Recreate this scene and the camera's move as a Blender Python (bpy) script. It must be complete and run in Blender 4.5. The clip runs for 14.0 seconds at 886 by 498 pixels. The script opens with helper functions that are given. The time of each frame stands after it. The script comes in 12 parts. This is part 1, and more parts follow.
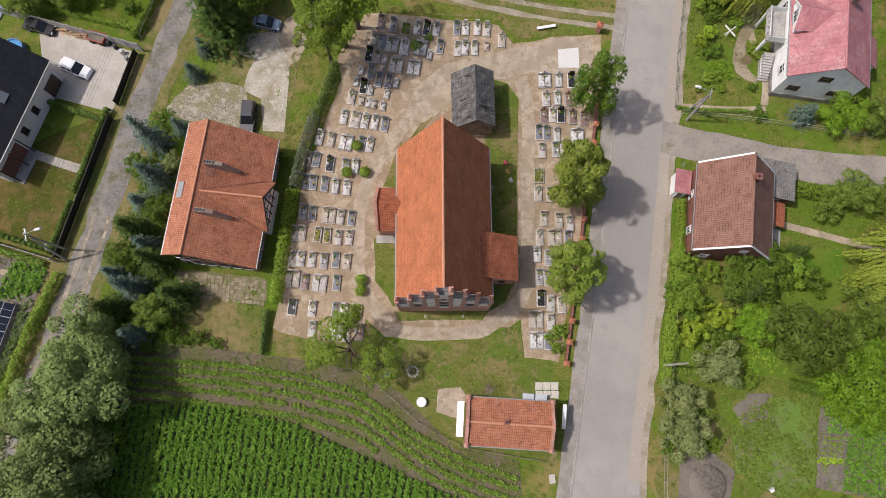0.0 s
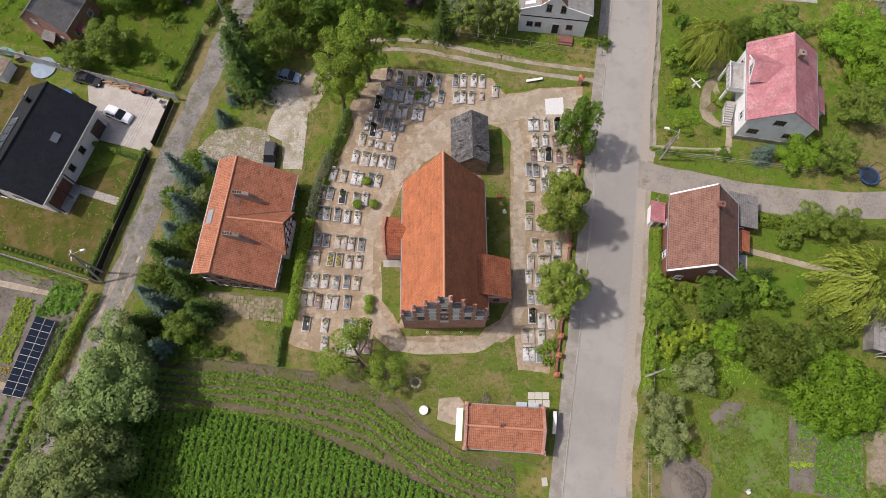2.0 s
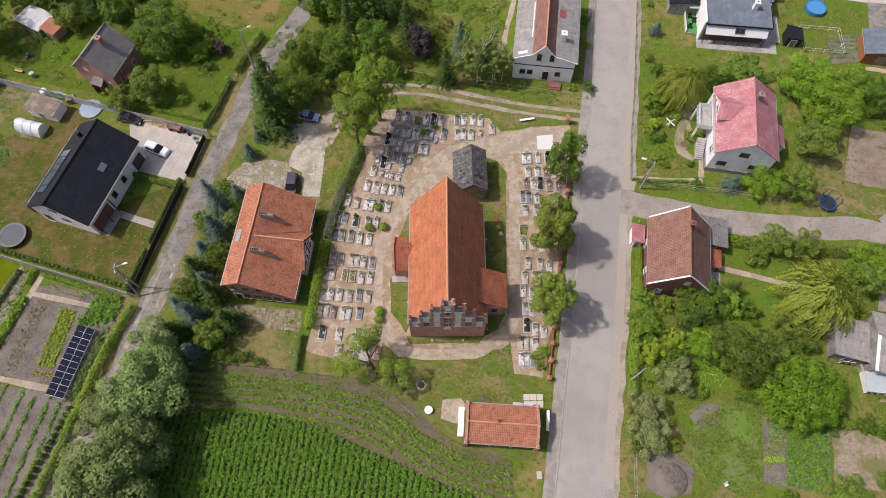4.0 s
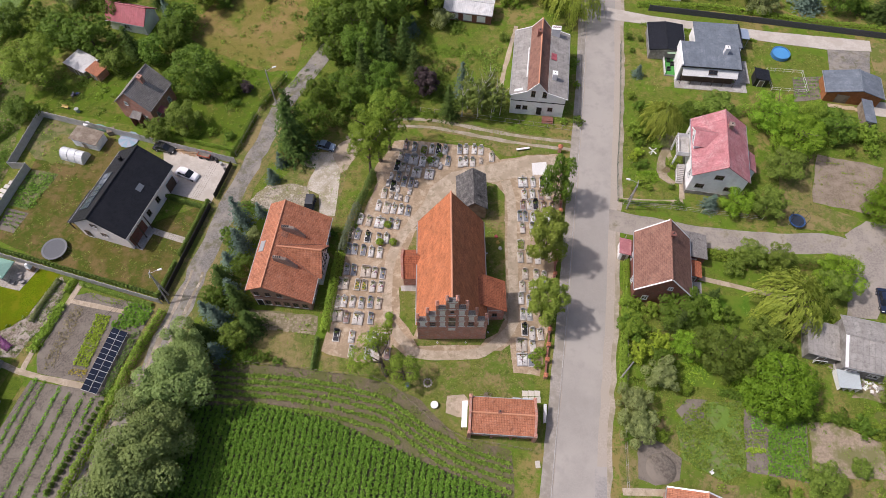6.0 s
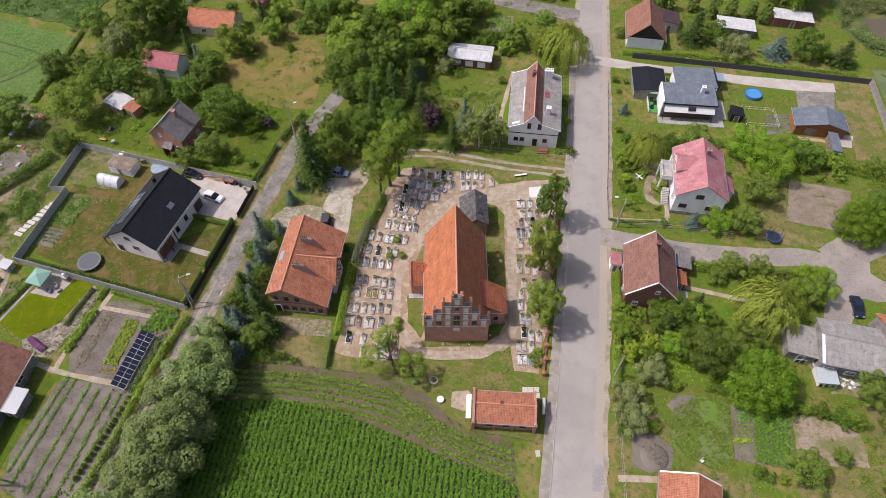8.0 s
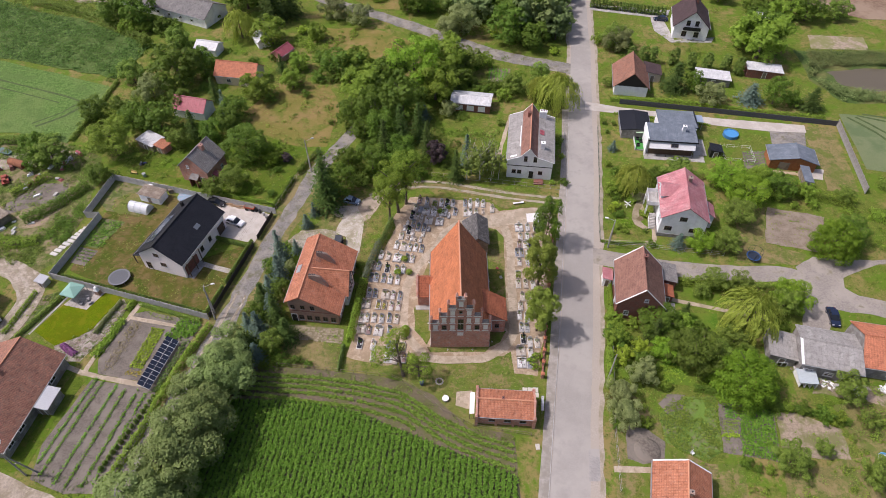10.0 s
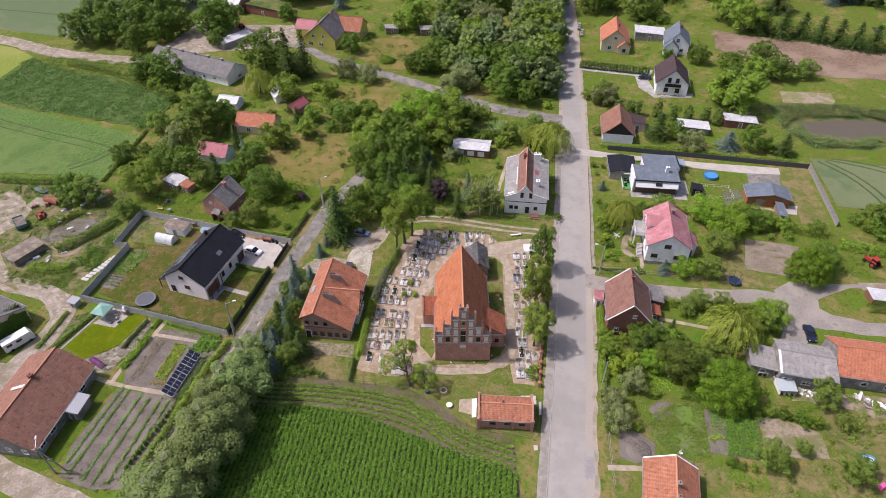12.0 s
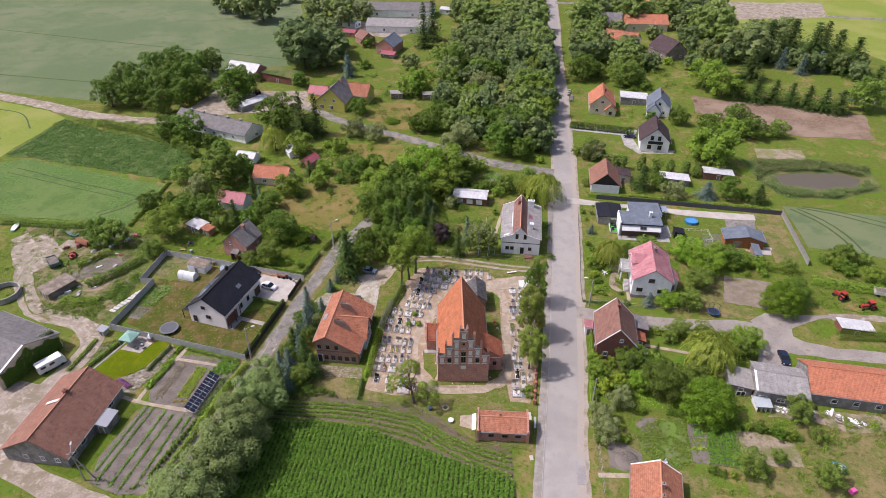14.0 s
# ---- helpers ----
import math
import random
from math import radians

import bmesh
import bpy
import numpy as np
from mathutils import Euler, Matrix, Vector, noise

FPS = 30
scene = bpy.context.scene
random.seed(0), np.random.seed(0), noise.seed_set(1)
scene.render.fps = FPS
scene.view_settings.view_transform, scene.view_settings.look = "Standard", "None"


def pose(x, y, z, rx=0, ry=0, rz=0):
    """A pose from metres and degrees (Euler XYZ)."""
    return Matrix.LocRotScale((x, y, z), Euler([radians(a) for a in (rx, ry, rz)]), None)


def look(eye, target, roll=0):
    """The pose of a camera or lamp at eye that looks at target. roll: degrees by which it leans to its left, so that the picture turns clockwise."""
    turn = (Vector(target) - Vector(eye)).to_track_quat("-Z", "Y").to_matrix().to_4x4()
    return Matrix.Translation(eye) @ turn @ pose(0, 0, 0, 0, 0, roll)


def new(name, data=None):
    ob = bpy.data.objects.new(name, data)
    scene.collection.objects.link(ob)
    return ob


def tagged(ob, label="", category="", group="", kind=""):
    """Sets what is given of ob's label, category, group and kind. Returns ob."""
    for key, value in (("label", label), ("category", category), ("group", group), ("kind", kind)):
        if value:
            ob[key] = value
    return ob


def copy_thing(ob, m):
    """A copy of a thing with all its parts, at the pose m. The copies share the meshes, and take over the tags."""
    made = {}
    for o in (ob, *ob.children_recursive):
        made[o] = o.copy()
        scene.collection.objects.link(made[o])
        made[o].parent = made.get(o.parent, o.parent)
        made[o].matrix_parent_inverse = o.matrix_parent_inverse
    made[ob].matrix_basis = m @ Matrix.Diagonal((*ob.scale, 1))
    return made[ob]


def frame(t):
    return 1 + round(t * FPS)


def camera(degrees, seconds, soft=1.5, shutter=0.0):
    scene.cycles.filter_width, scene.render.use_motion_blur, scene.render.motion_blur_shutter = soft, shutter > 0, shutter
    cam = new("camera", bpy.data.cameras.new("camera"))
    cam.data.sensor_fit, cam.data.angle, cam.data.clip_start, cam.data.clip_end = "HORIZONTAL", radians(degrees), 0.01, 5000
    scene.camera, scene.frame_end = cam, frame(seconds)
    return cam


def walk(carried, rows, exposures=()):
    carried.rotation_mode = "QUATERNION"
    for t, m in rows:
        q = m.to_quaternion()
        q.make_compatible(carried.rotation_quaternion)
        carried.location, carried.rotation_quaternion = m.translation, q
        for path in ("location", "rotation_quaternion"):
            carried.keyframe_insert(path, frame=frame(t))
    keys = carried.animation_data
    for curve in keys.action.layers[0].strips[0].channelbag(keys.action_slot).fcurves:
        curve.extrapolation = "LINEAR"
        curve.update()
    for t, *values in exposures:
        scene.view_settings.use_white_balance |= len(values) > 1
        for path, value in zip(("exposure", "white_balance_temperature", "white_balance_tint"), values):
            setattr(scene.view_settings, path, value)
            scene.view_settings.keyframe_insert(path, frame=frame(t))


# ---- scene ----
cam = camera(70.468, 14.0, soft=0.8)
ROWS = [
    (0.0, 0.084, 7.896, 77.401, 12.412, 0.240, -0.078),
    (0.5, 0.094, 5.949, 78.851, 14.105, 0.221, -0.074),
    (1.0, 0.077, 4.091, 80.557, 15.629, 0.206, -0.068),
    (1.5, 0.037, 2.245, 82.419, 17.033, 0.194, -0.060),
    (2.0, -0.027, 0.348, 84.351, 18.363, 0.185, -0.052),
    (2.5, -0.111, -1.649, 86.282, 19.654, 0.179, -0.043),
    (3.0, -0.214, -3.782, 88.153, 20.935, 0.175, -0.033),
    (3.5, -0.336, -6.075, 89.921, 22.228, 0.173, -0.022),
    (4.0, -0.473, -8.544, 91.550, 23.551, 0.173, -0.011),
    (4.5, -0.625, -11.193, 93.019, 24.913, 0.175, -0.000),
    (5.0, -0.789, -14.020, 94.314, 26.323, 0.179, 0.011),
    (5.5, -0.965, -17.017, 95.428, 27.781, 0.183, 0.023),
    (6.0, -1.150, -20.169, 96.365, 29.288, 0.188, 0.034),
    (6.5, -1.342, -23.458, 97.132, 30.840, 0.193, 0.045),
    (7.0, -1.542, -26.863, 97.743, 32.430, 0.199, 0.055),
    (7.5, -1.745, -30.361, 98.216, 34.051, 0.205, 0.064),
    (8.0, -1.952, -33.928, 98.572, 35.694, 0.210, 0.073),
    (8.5, -2.160, -37.541, 98.834, 37.349, 0.214, 0.081),
    (9.0, -2.367, -41.179, 99.028, 39.008, 0.218, 0.087),
    (9.5, -2.573, -44.825, 99.177, 40.662, 0.220, 0.092),
    (10.0, -2.775, -48.463, 99.306, 42.304, 0.221, 0.096),
    (10.5, -2.972, -52.086, 99.436, 43.929, 0.221, 0.098),
    (11.0, -3.162, -55.692, 99.587, 45.534, 0.218, 0.098),
    (11.5, -3.343, -59.287, 99.773, 47.121, 0.212, 0.096),
    (12.0, -3.514, -62.887, 100.004, 48.693, 0.205, 0.092),
    (12.5, -3.674, -66.517, 100.284, 50.259, 0.194, 0.085),
    (13.0, -3.820, -70.214, 100.610, 51.834, 0.180, 0.077),
    (13.5, -3.951, -74.028, 100.971, 53.435, 0.162, 0.065),
    (14.0, -4.065, -78.021, 101.347, 55.089, 0.141, 0.051),
]
walk(cam, [(t, pose(x, y, z, rx, ry, rz)) for t, x, y, z, rx, ry, rz in ROWS], exposures=((0.0, -0.20, 6280, 15), (3.0, -0.12, 6250, 17), (7.0, -0.04, 6200, 20), (10.5, 0.01, 6080, 22), (14.0, 0.09, 5990, 24)))
# ---- light ----
world = bpy.data.worlds.new("sky")
scene.world = world
world.use_nodes = True
wn = world.node_tree
sky = wn.nodes.new("ShaderNodeTexSky")
sky.sky_type, sky.sun_disc = "NISHITA", False
SUN_ELEVATION, SUN_FROM = 56.0, 274.0  # degrees above the horizon, compass bearing with +y as north
sky.sun_elevation, sky.sun_rotation = radians(SUN_ELEVATION), radians(SUN_FROM)
sky.air_density, sky.dust_density, sky.ozone_density = 1.0, 5.0, 1.0
wn.links.new(sky.outputs[0], wn.nodes["Background"].inputs[0])
wn.nodes["Background"].inputs[1].default_value = 0.125
sun_data = bpy.data.lights.new("sun", "SUN")
sun_data.energy, sun_data.angle, sun_data.color = 3.35, radians(2.0), (1.0, 0.95, 0.87)
sun_ob = new("sun", sun_data)
az, el = radians(SUN_FROM), radians(SUN_ELEVATION)
sun_at = Vector((math.sin(az) * math.cos(el), math.cos(az) * math.cos(el), math.sin(el)))
sun_ob.matrix_world = look(sun_at * 200, (0, 0, 0))
scene.view_settings.exposure = 0.0
# ---- mesh tools ----
rng = random.Random(7)


class Build:
    """Collects vertices and faces of one part; UVs are laid in metres, v up the slope."""

    def __init__(self):
        self.v, self.f = [], []

    def face(self, pts):
        n = len(self.v)
        self.v += [tuple(p) for p in pts]
        self.f.append(tuple(range(n, n + len(pts))))
        return self

    def prism(self, pts, z0, z1):
        n, k = len(self.v), len(pts)
        self.v += [(p[0], p[1], z0) for p in pts] + [(p[0], p[1], z1) for p in pts]
        self.f.append(tuple(range(n + k - 1, n - 1, -1)))
        self.f.append(tuple(range(n + k, n + 2 * k)))
        self.f += [(n + i, n + (i + 1) % k, n + k + (i + 1) % k, n + k + i) for i in range(k)]
        return self

    def box(self, x, y, z, sx, sy, sz, turn=0.0, taper=1.0):
        """A box centred at x, y with its foot at z."""
        c, s = math.cos(radians(turn)), math.sin(radians(turn))
        n = len(self.v)
        for h, g in ((z, 1.0), (z + sz, taper)):
            for a, b in ((-1, -1), (1, -1), (1, 1), (-1, 1)):
                u, w = a * sx / 2 * g, b * sy / 2 * g
                self.v.append((x + c * u - s * w, y + s * u + c * w, h))
        self.f += [(n + 3, n + 2, n + 1, n), (n + 4, n + 5, n + 6, n + 7)]
        self.f += [(n + i, n + (i + 1) % 4, n + 4 + (i + 1) % 4, n + 4 + i) for i in range(4)]
        return self

    def tube(self, a, b, ra, rb, sides=8, cap=True):
        a, b = Vector(a), Vector(b)
        way = (b - a).normalized()
        side = way.cross((0, 0, 1) if abs(way.z) < 0.9 else (1, 0, 0)).normalized()
        other = way.cross(side)
        n = len(self.v)
        for p, r in ((a, ra), (b, rb)):
            for i in range(sides):
                w = 2 * math.pi * i / sides
                self.v.append(tuple(p + side * (math.cos(w) * r) + other * (math.sin(w) * r)))
        self.f += [(n + (i + 1) % sides, n + i, n + sides + i, n + sides + (i + 1) % sides) for i in range(sides)]
        if cap:
            self.f += [tuple(n + i for i in range(sides)), tuple(n + 2 * sides - 1 - i for i in range(sides))]
        return self

    def slab(self, pts, thick):
        """A thick plate under a plane polygon."""
        p = [Vector(q) for q in pts]
        nrm = (p[1] - p[0]).cross(p[2] - p[0]).normalized()
        if nrm.z < 0:
            p.reverse()
            nrm = -nrm
        low = [q - nrm * thick for q in p]
        n, k = len(self.v), len(p)
        self.v += [tuple(q) for q in p + low]
        self.f.append(tuple(range(n, n + k)))
        self.f.append(tuple(range(n + 2 * k - 1, n + k - 1, -1)))
        self.f += [(n + k + i, n + k + (i + 1) % k, n + (i + 1) % k, n + i) for i in range(k)]
        return self

    def dome(self, x, y, z, r, h, sides=8, rings=4):
        n = len(self.v)
        for j in range(rings):
            a = math.pi / 2 * j / rings
            for i in range(sides):
                w = 2 * math.pi * i / sides
                self.v.append((x + r * math.cos(a) * math.cos(w), y + r * math.cos(a) * math.sin(w), z + h * math.sin(a)))
        self.v.append((x, y, z + h))
        for j in range(rings - 1):
            for i in range(sides):
                self.f.append((n + j * sides + i, n + j * sides + (i + 1) % sides, n + (j + 1) * sides + (i + 1) % sides, n + (j + 1) * sides + i))
        top = n + (rings - 1) * sides
        self.f += [(top + i, top + (i + 1) % sides, n + rings * sides) for i in range(sides)]
        return self

    def mesh(self, name, material, uv=True):
        me = bpy.data.meshes.new(name)
        me.from_pydata(self.v, [], self.f)
        me.materials.append(material)
        if uv:
            lay = me.uv_layers.new(name="metres")
            for poly in me.polygons:
                nz = poly.normal
                if abs(nz.z) > 0.995:
                    ua, va = Vector((1, 0, 0)), Vector((0, 1, 0))
                else:
                    ua = Vector((0, 0, 1)).cross(nz).normalized()
                    va = nz.cross(ua)
                for li in poly.loop_indices:
                    co = me.vertices[me.loops[li].vertex_index].co
                    lay.data[li].uv = (co.dot(ua), co.dot(va))
        me.update()
        return me


def part(name, b, material, parent=None, label=""):
    """One mesh object; b is a Build or a ready mesh."""
    me = b.mesh(name, material) if isinstance(b, Build) else b
    ob = new(name, me)
    if parent is not None:
        ob.parent = parent
    if label:
        ob["label"] = label
    return ob


def thing(name, x, y, z=0.0, turn=0.0, label="", category="", group="", kind=""):
    ob = new(name)
    ob.matrix_basis = pose(x, y, z, 0, 0, turn)
    return tagged(ob, label, category, group, kind)


def wavy(pts, step=1.2, amount=0.25, scale=0.35, closed=True):
    """An outline with small irregular bays, as worn edges have."""
    out = []
    k = len(pts)
    for i in range(k if closed else k - 1):
        a, b = Vector(pts[i][:2]), Vector(pts[(i + 1) % k][:2])
        n = max(1, int((b - a).length / step))
        for j in range(n):
            p = a.lerp(b, j / n)
            q = Vector((p.x * scale, p.y * scale, 3.7))
            d = noise.noise_vector(q) + 0.5 * noise.noise_vector(q * 3.1)
            out.append((p.x + amount * d.x, p.y + amount * d.y))
    if not closed:
        out.append(tuple(pts[-1][:2]))
    return out


def smooth_line(pts, step=2.0):
    """Catmull-Rom through a few plan points."""
    p = [Vector(q[:2]) for q in pts]
    p = [p[0] * 2 - p[1]] + p + [p[-1] * 2 - p[-2]]
    out = []
    for i in range(1, len(p) - 2):
        n = max(2, int((p[i + 1] - p[i]).length / step))
        for j in range(n):
            t = j / n
            a, b, c, d = p[i - 1], p[i], p[i + 1], p[i + 2]
            out.append(0.5 * (2 * b + (c - a) * t + (2 * a - 5 * b + 4 * c - d) * t * t + (3 * b - a - 3 * c + d) * t ** 3))
    out.append(p[-2])
    return out


def ribbon(pts, width, amount=0.12, offset=0.0, step=2.0):
    """The outline of a band of a width along a plan line; width may be a pair for its two ends."""
    line = smooth_line(pts, step)
    w0, w1 = width if isinstance(width, tuple) else (width, width)
    left, right = [], []
    for i, p in enumerate(line):
        d = (line[min(i + 1, len(line) - 1)] - line[max(i - 1, 0)]).normalized()
        nrm = Vector((-d.y, d.x))
        w = w0 + (w1 - w0) * i / max(1, len(line) - 1)
        j = amount * noise.noise(Vector((p.x * 0.4, p.y * 0.4, 1.3)))
        k = amount * noise.noise(Vector((p.x * 0.4, p.y * 0.4, 9.3)))
        left.append(p + nrm * (offset + w / 2 + j))
        right.append(p + nrm * (offset - w / 2 + k))
    return [tuple(q) for q in left + right[::-1]]


def sheet(name, pts, z, material, label, category, kind="structure", depth=0.3):
    """A piece of ground cover: a flat slab whose top lies at z."""
    return tagged(part(name, Build().prism(pts, z - depth, z), material), label, category, kind=kind)


def fast_mesh(name, verts, faces4, material):
    """A mesh of quads from numpy arrays."""
    me = bpy.data.meshes.new(name)
    n, m = len(verts), len(faces4)
    me.vertices.add(n)
    me.vertices.foreach_set("co", np.ascontiguousarray(verts, np.float32).ravel())
    me.loops.add(4 * m)
    me.loops.foreach_set("vertex_index", np.ascontiguousarray(faces4, np.int32).ravel())
    me.polygons.add(m)
    me.polygons.foreach_set("loop_start", np.arange(0, 4 * m, 4, dtype=np.int32))
    me.update(calc_edges=True)
    me.materials.append(material)
    return me


def leaf_cloud(places, normals, sizes, gen, droop=0.0, slim=0.62):
    """Arrays of folded leaf-spray quads at places."""
    n = len(places)
    nrm = normals / np.maximum(np.linalg.norm(normals, axis=1, keepdims=True), 1e-6)
    ref = gen.normal(size=(n, 3))
    ref[:, 2] -= droop * 3
    a = ref - (ref * nrm).sum(1, keepdims=True) * nrm
    a /= np.maximum(np.linalg.norm(a, axis=1, keepdims=True), 1e-6)
    b = np.cross(nrm, a)
    s = sizes[:, None]
    v = np.stack([places - a * s, places + b * s * slim - nrm * s * 0.25, places + a * s, places - b * s * slim - nrm * s * 0.25], 1)
    f = np.arange(4 * n).reshape(-1, 4)
    return v.reshape(-1, 3), f
# ---- materials ----
def shader(name, rough=0.85, metal=0.0, spec=0.3):
    m = bpy.data.materials.new(name)
    m.use_nodes = True
    nt = m.node_tree
    p = nt.nodes["Principled BSDF"]
    p.inputs["Roughness"].default_value = rough
    p.inputs["Metallic"].default_value = metal
    p.inputs["Specular IOR Level"].default_value = spec
    return m, nt, p


def node(nt, kind, **inputs):
    n = nt.nodes.new("ShaderNode" + kind)
    for k, v in inputs.items():
        n.inputs[k.replace("_", " ")].default_value = v
    return n


def ramp(nt, src, lo, hi):
    r = nt.nodes.new("ShaderNodeMapRange")
    r.inputs["From Min"].default_value, r.inputs["From Max"].default_value = lo, hi
    nt.links.new(src, r.inputs["Value"])
    return r.outputs["Result"]


def mix(nt, fac, a, b):
    n = nt.nodes.new("ShaderNodeMix")
    n.data_type = "RGBA"
    for sock, val in (("Factor", fac), ("A", a), ("B", b)):
        inp = [i for i in n.inputs if i.name == sock and i.type == ("VALUE" if sock == "Factor" else "RGBA")][0]
        if isinstance(val, bpy.types.NodeSocket):
            nt.links.new(val, inp)
        elif sock == "Factor":
            inp.default_value = val
        else:
            inp.default_value = (*val, 1.0)
    return [o for o in n.outputs if o.type == "RGBA"][0]


def place(nt, coord):
    if coord == "world":
        return nt.nodes.new("ShaderNodeNewGeometry").outputs["Position"]
    return nt.nodes.new("ShaderNodeTexCoord").outputs["UV" if coord == "uv" else "Object"]


def fractal(nt, vec, scale, detail=4.0, rough=0.6):
    n = node(nt, "TexNoise", Scale=scale, Detail=detail, Roughness=rough)
    nt.links.new(vec, n.inputs["Vector"])
    return n.outputs["Fac"]


def relief(nt, p, height, strength, dist):
    b = nt.nodes.new("ShaderNodeBump")
    b.inputs["Strength"].default_value, b.inputs["Distance"].default_value = strength, dist
    nt.links.new(height, b.inputs["Height"])
    nt.links.new(b.outputs[0], p.inputs["Normal"])


def surface(name, c1, c2, fine, c3=None, broad=0.08, rough=0.9, bump=0.3, dist=0.02, coord="world", c4=None, broad2=0.3, cut=(0.44, 0.58), cut2=(0.52, 0.62), spec=0.2, metal=0.0):
    """Two close colours in a fine grain, and up to two stains of broader shape."""
    m, nt, p = shader(name, rough, metal, spec)
    vec = place(nt, coord)
    g = fractal(nt, vec, fine, 5.0)
    col = mix(nt, ramp(nt, g, 0.40, 0.60), c1, c2)
    if c3:
        col = mix(nt, ramp(nt, fractal(nt, vec, broad, 5.0, 0.65), *cut), col, c3)
    if c4:
        col = mix(nt, ramp(nt, fractal(nt, vec, broad2, 5.0, 0.65), *cut2), col, c4)
    nt.links.new(col, p.inputs["Base Color"])
    relief(nt, p, g, bump, dist)
    return m


def turf(name, c1, c2, dry, lush, weed, fine=4.0, dryness=(0.49, 0.58), broad=0.06):
    """Grass sward: blade grain, clumps, dry and lush patches at three scales."""
    m, nt, p = shader(name, 0.95, 0.0, 0.1)
    vec = place(nt, "world")
    g = fractal(nt, vec, fine, 8.0, 0.75)
    col = mix(nt, ramp(nt, g, 0.42, 0.58), c2, c1)
    col = mix(nt, ramp(nt, fractal(nt, vec, broad, 8.0, 0.75), *dryness), col, dry)
    col = mix(nt, ramp(nt, fractal(nt, vec, 0.19, 8.0, 0.75), 0.48, 0.56), col, lush)
    clump = fractal(nt, vec, 0.85, 6.0, 0.75)
    col = mix(nt, ramp(nt, clump, 0.52, 0.66), col, weed)
    col = mix(nt, ramp(nt, fractal(nt, vec, 1.3, 6.0, 0.7), 0.57, 0.68), col, dry)
    nt.links.new(col, p.inputs["Base Color"])
    relief(nt, p, g, 0.8, 0.08)
    return m


def tiles(name, c1, c2, joint, w, h, stain, rough=0.75, bump=0.8, offset=0.0, mortar=0.03, stain_scale=0.5, cut=(0.5, 0.75)):
    """Rows of tiles or bricks laid over the part's own metres."""
    m, nt, p = shader(name, rough)
    vec = place(nt, "uv")
    b = node(nt, "TexBrick", Color1=(*c1, 1), Color2=(*c2, 1), Mortar=(*joint, 1), Scale=1.0, Bias=0.0)
    b.inputs["Mortar Size"].default_value, b.inputs["Mortar Smooth"].default_value = mortar, 0.4
    b.inputs["Brick Width"].default_value, b.inputs["Row Height"].default_value = w, h
    b.offset = offset
    nt.links.new(vec, b.inputs["Vector"])
    col = mix(nt, ramp(nt, fractal(nt, vec, stain_scale, 6.0, 0.7), *cut), b.outputs["Color"], stain)
    if offset == 0.0 and w < 0.35:
        wave = node(nt, "TexWave", Scale=math.pi / (10 * w), Distortion=0.0)
        nt.links.new(vec, wave.inputs["Vector"])
        col = mix(nt, ramp(nt, wave.outputs["Fac"], 0.45, -0.9), col, joint)
    g = fractal(nt, vec, 3.0, 4.0)
    col = mix(nt, ramp(nt, g, 0.46, 0.62), col, c2)
    col = mix(nt, ramp(nt, fractal(nt, vec, 1.1, 7.0, 0.75), 0.52, 0.66), col, joint)
    tone = nt.nodes.new("ShaderNodeHueSaturation")
    lift = nt.nodes.new("ShaderNodeMapRange")
    lift.inputs["From Min"].default_value, lift.inputs["From Max"].default_value = 0.35, 0.65
    lift.inputs["To Min"].default_value, lift.inputs["To Max"].default_value = 0.80, 1.22
    nt.links.new(fractal(nt, vec, 0.45, 7.0, 0.75), lift.inputs["Value"])
    nt.links.new(lift.outputs["Result"], tone.inputs["Value"])
    nt.links.new(col, tone.inputs["Color"])
    nt.links.new(tone.outputs[0], p.inputs["Base Color"])
    inv = node(nt, "Math")
    inv.operation = "SUBTRACT"
    inv.inputs[0].default_value = 1.0
    nt.links.new(b.outputs["Fac"], inv.inputs[1])
    relief(nt, p, inv.outputs[0], bump, 0.04)
    return m


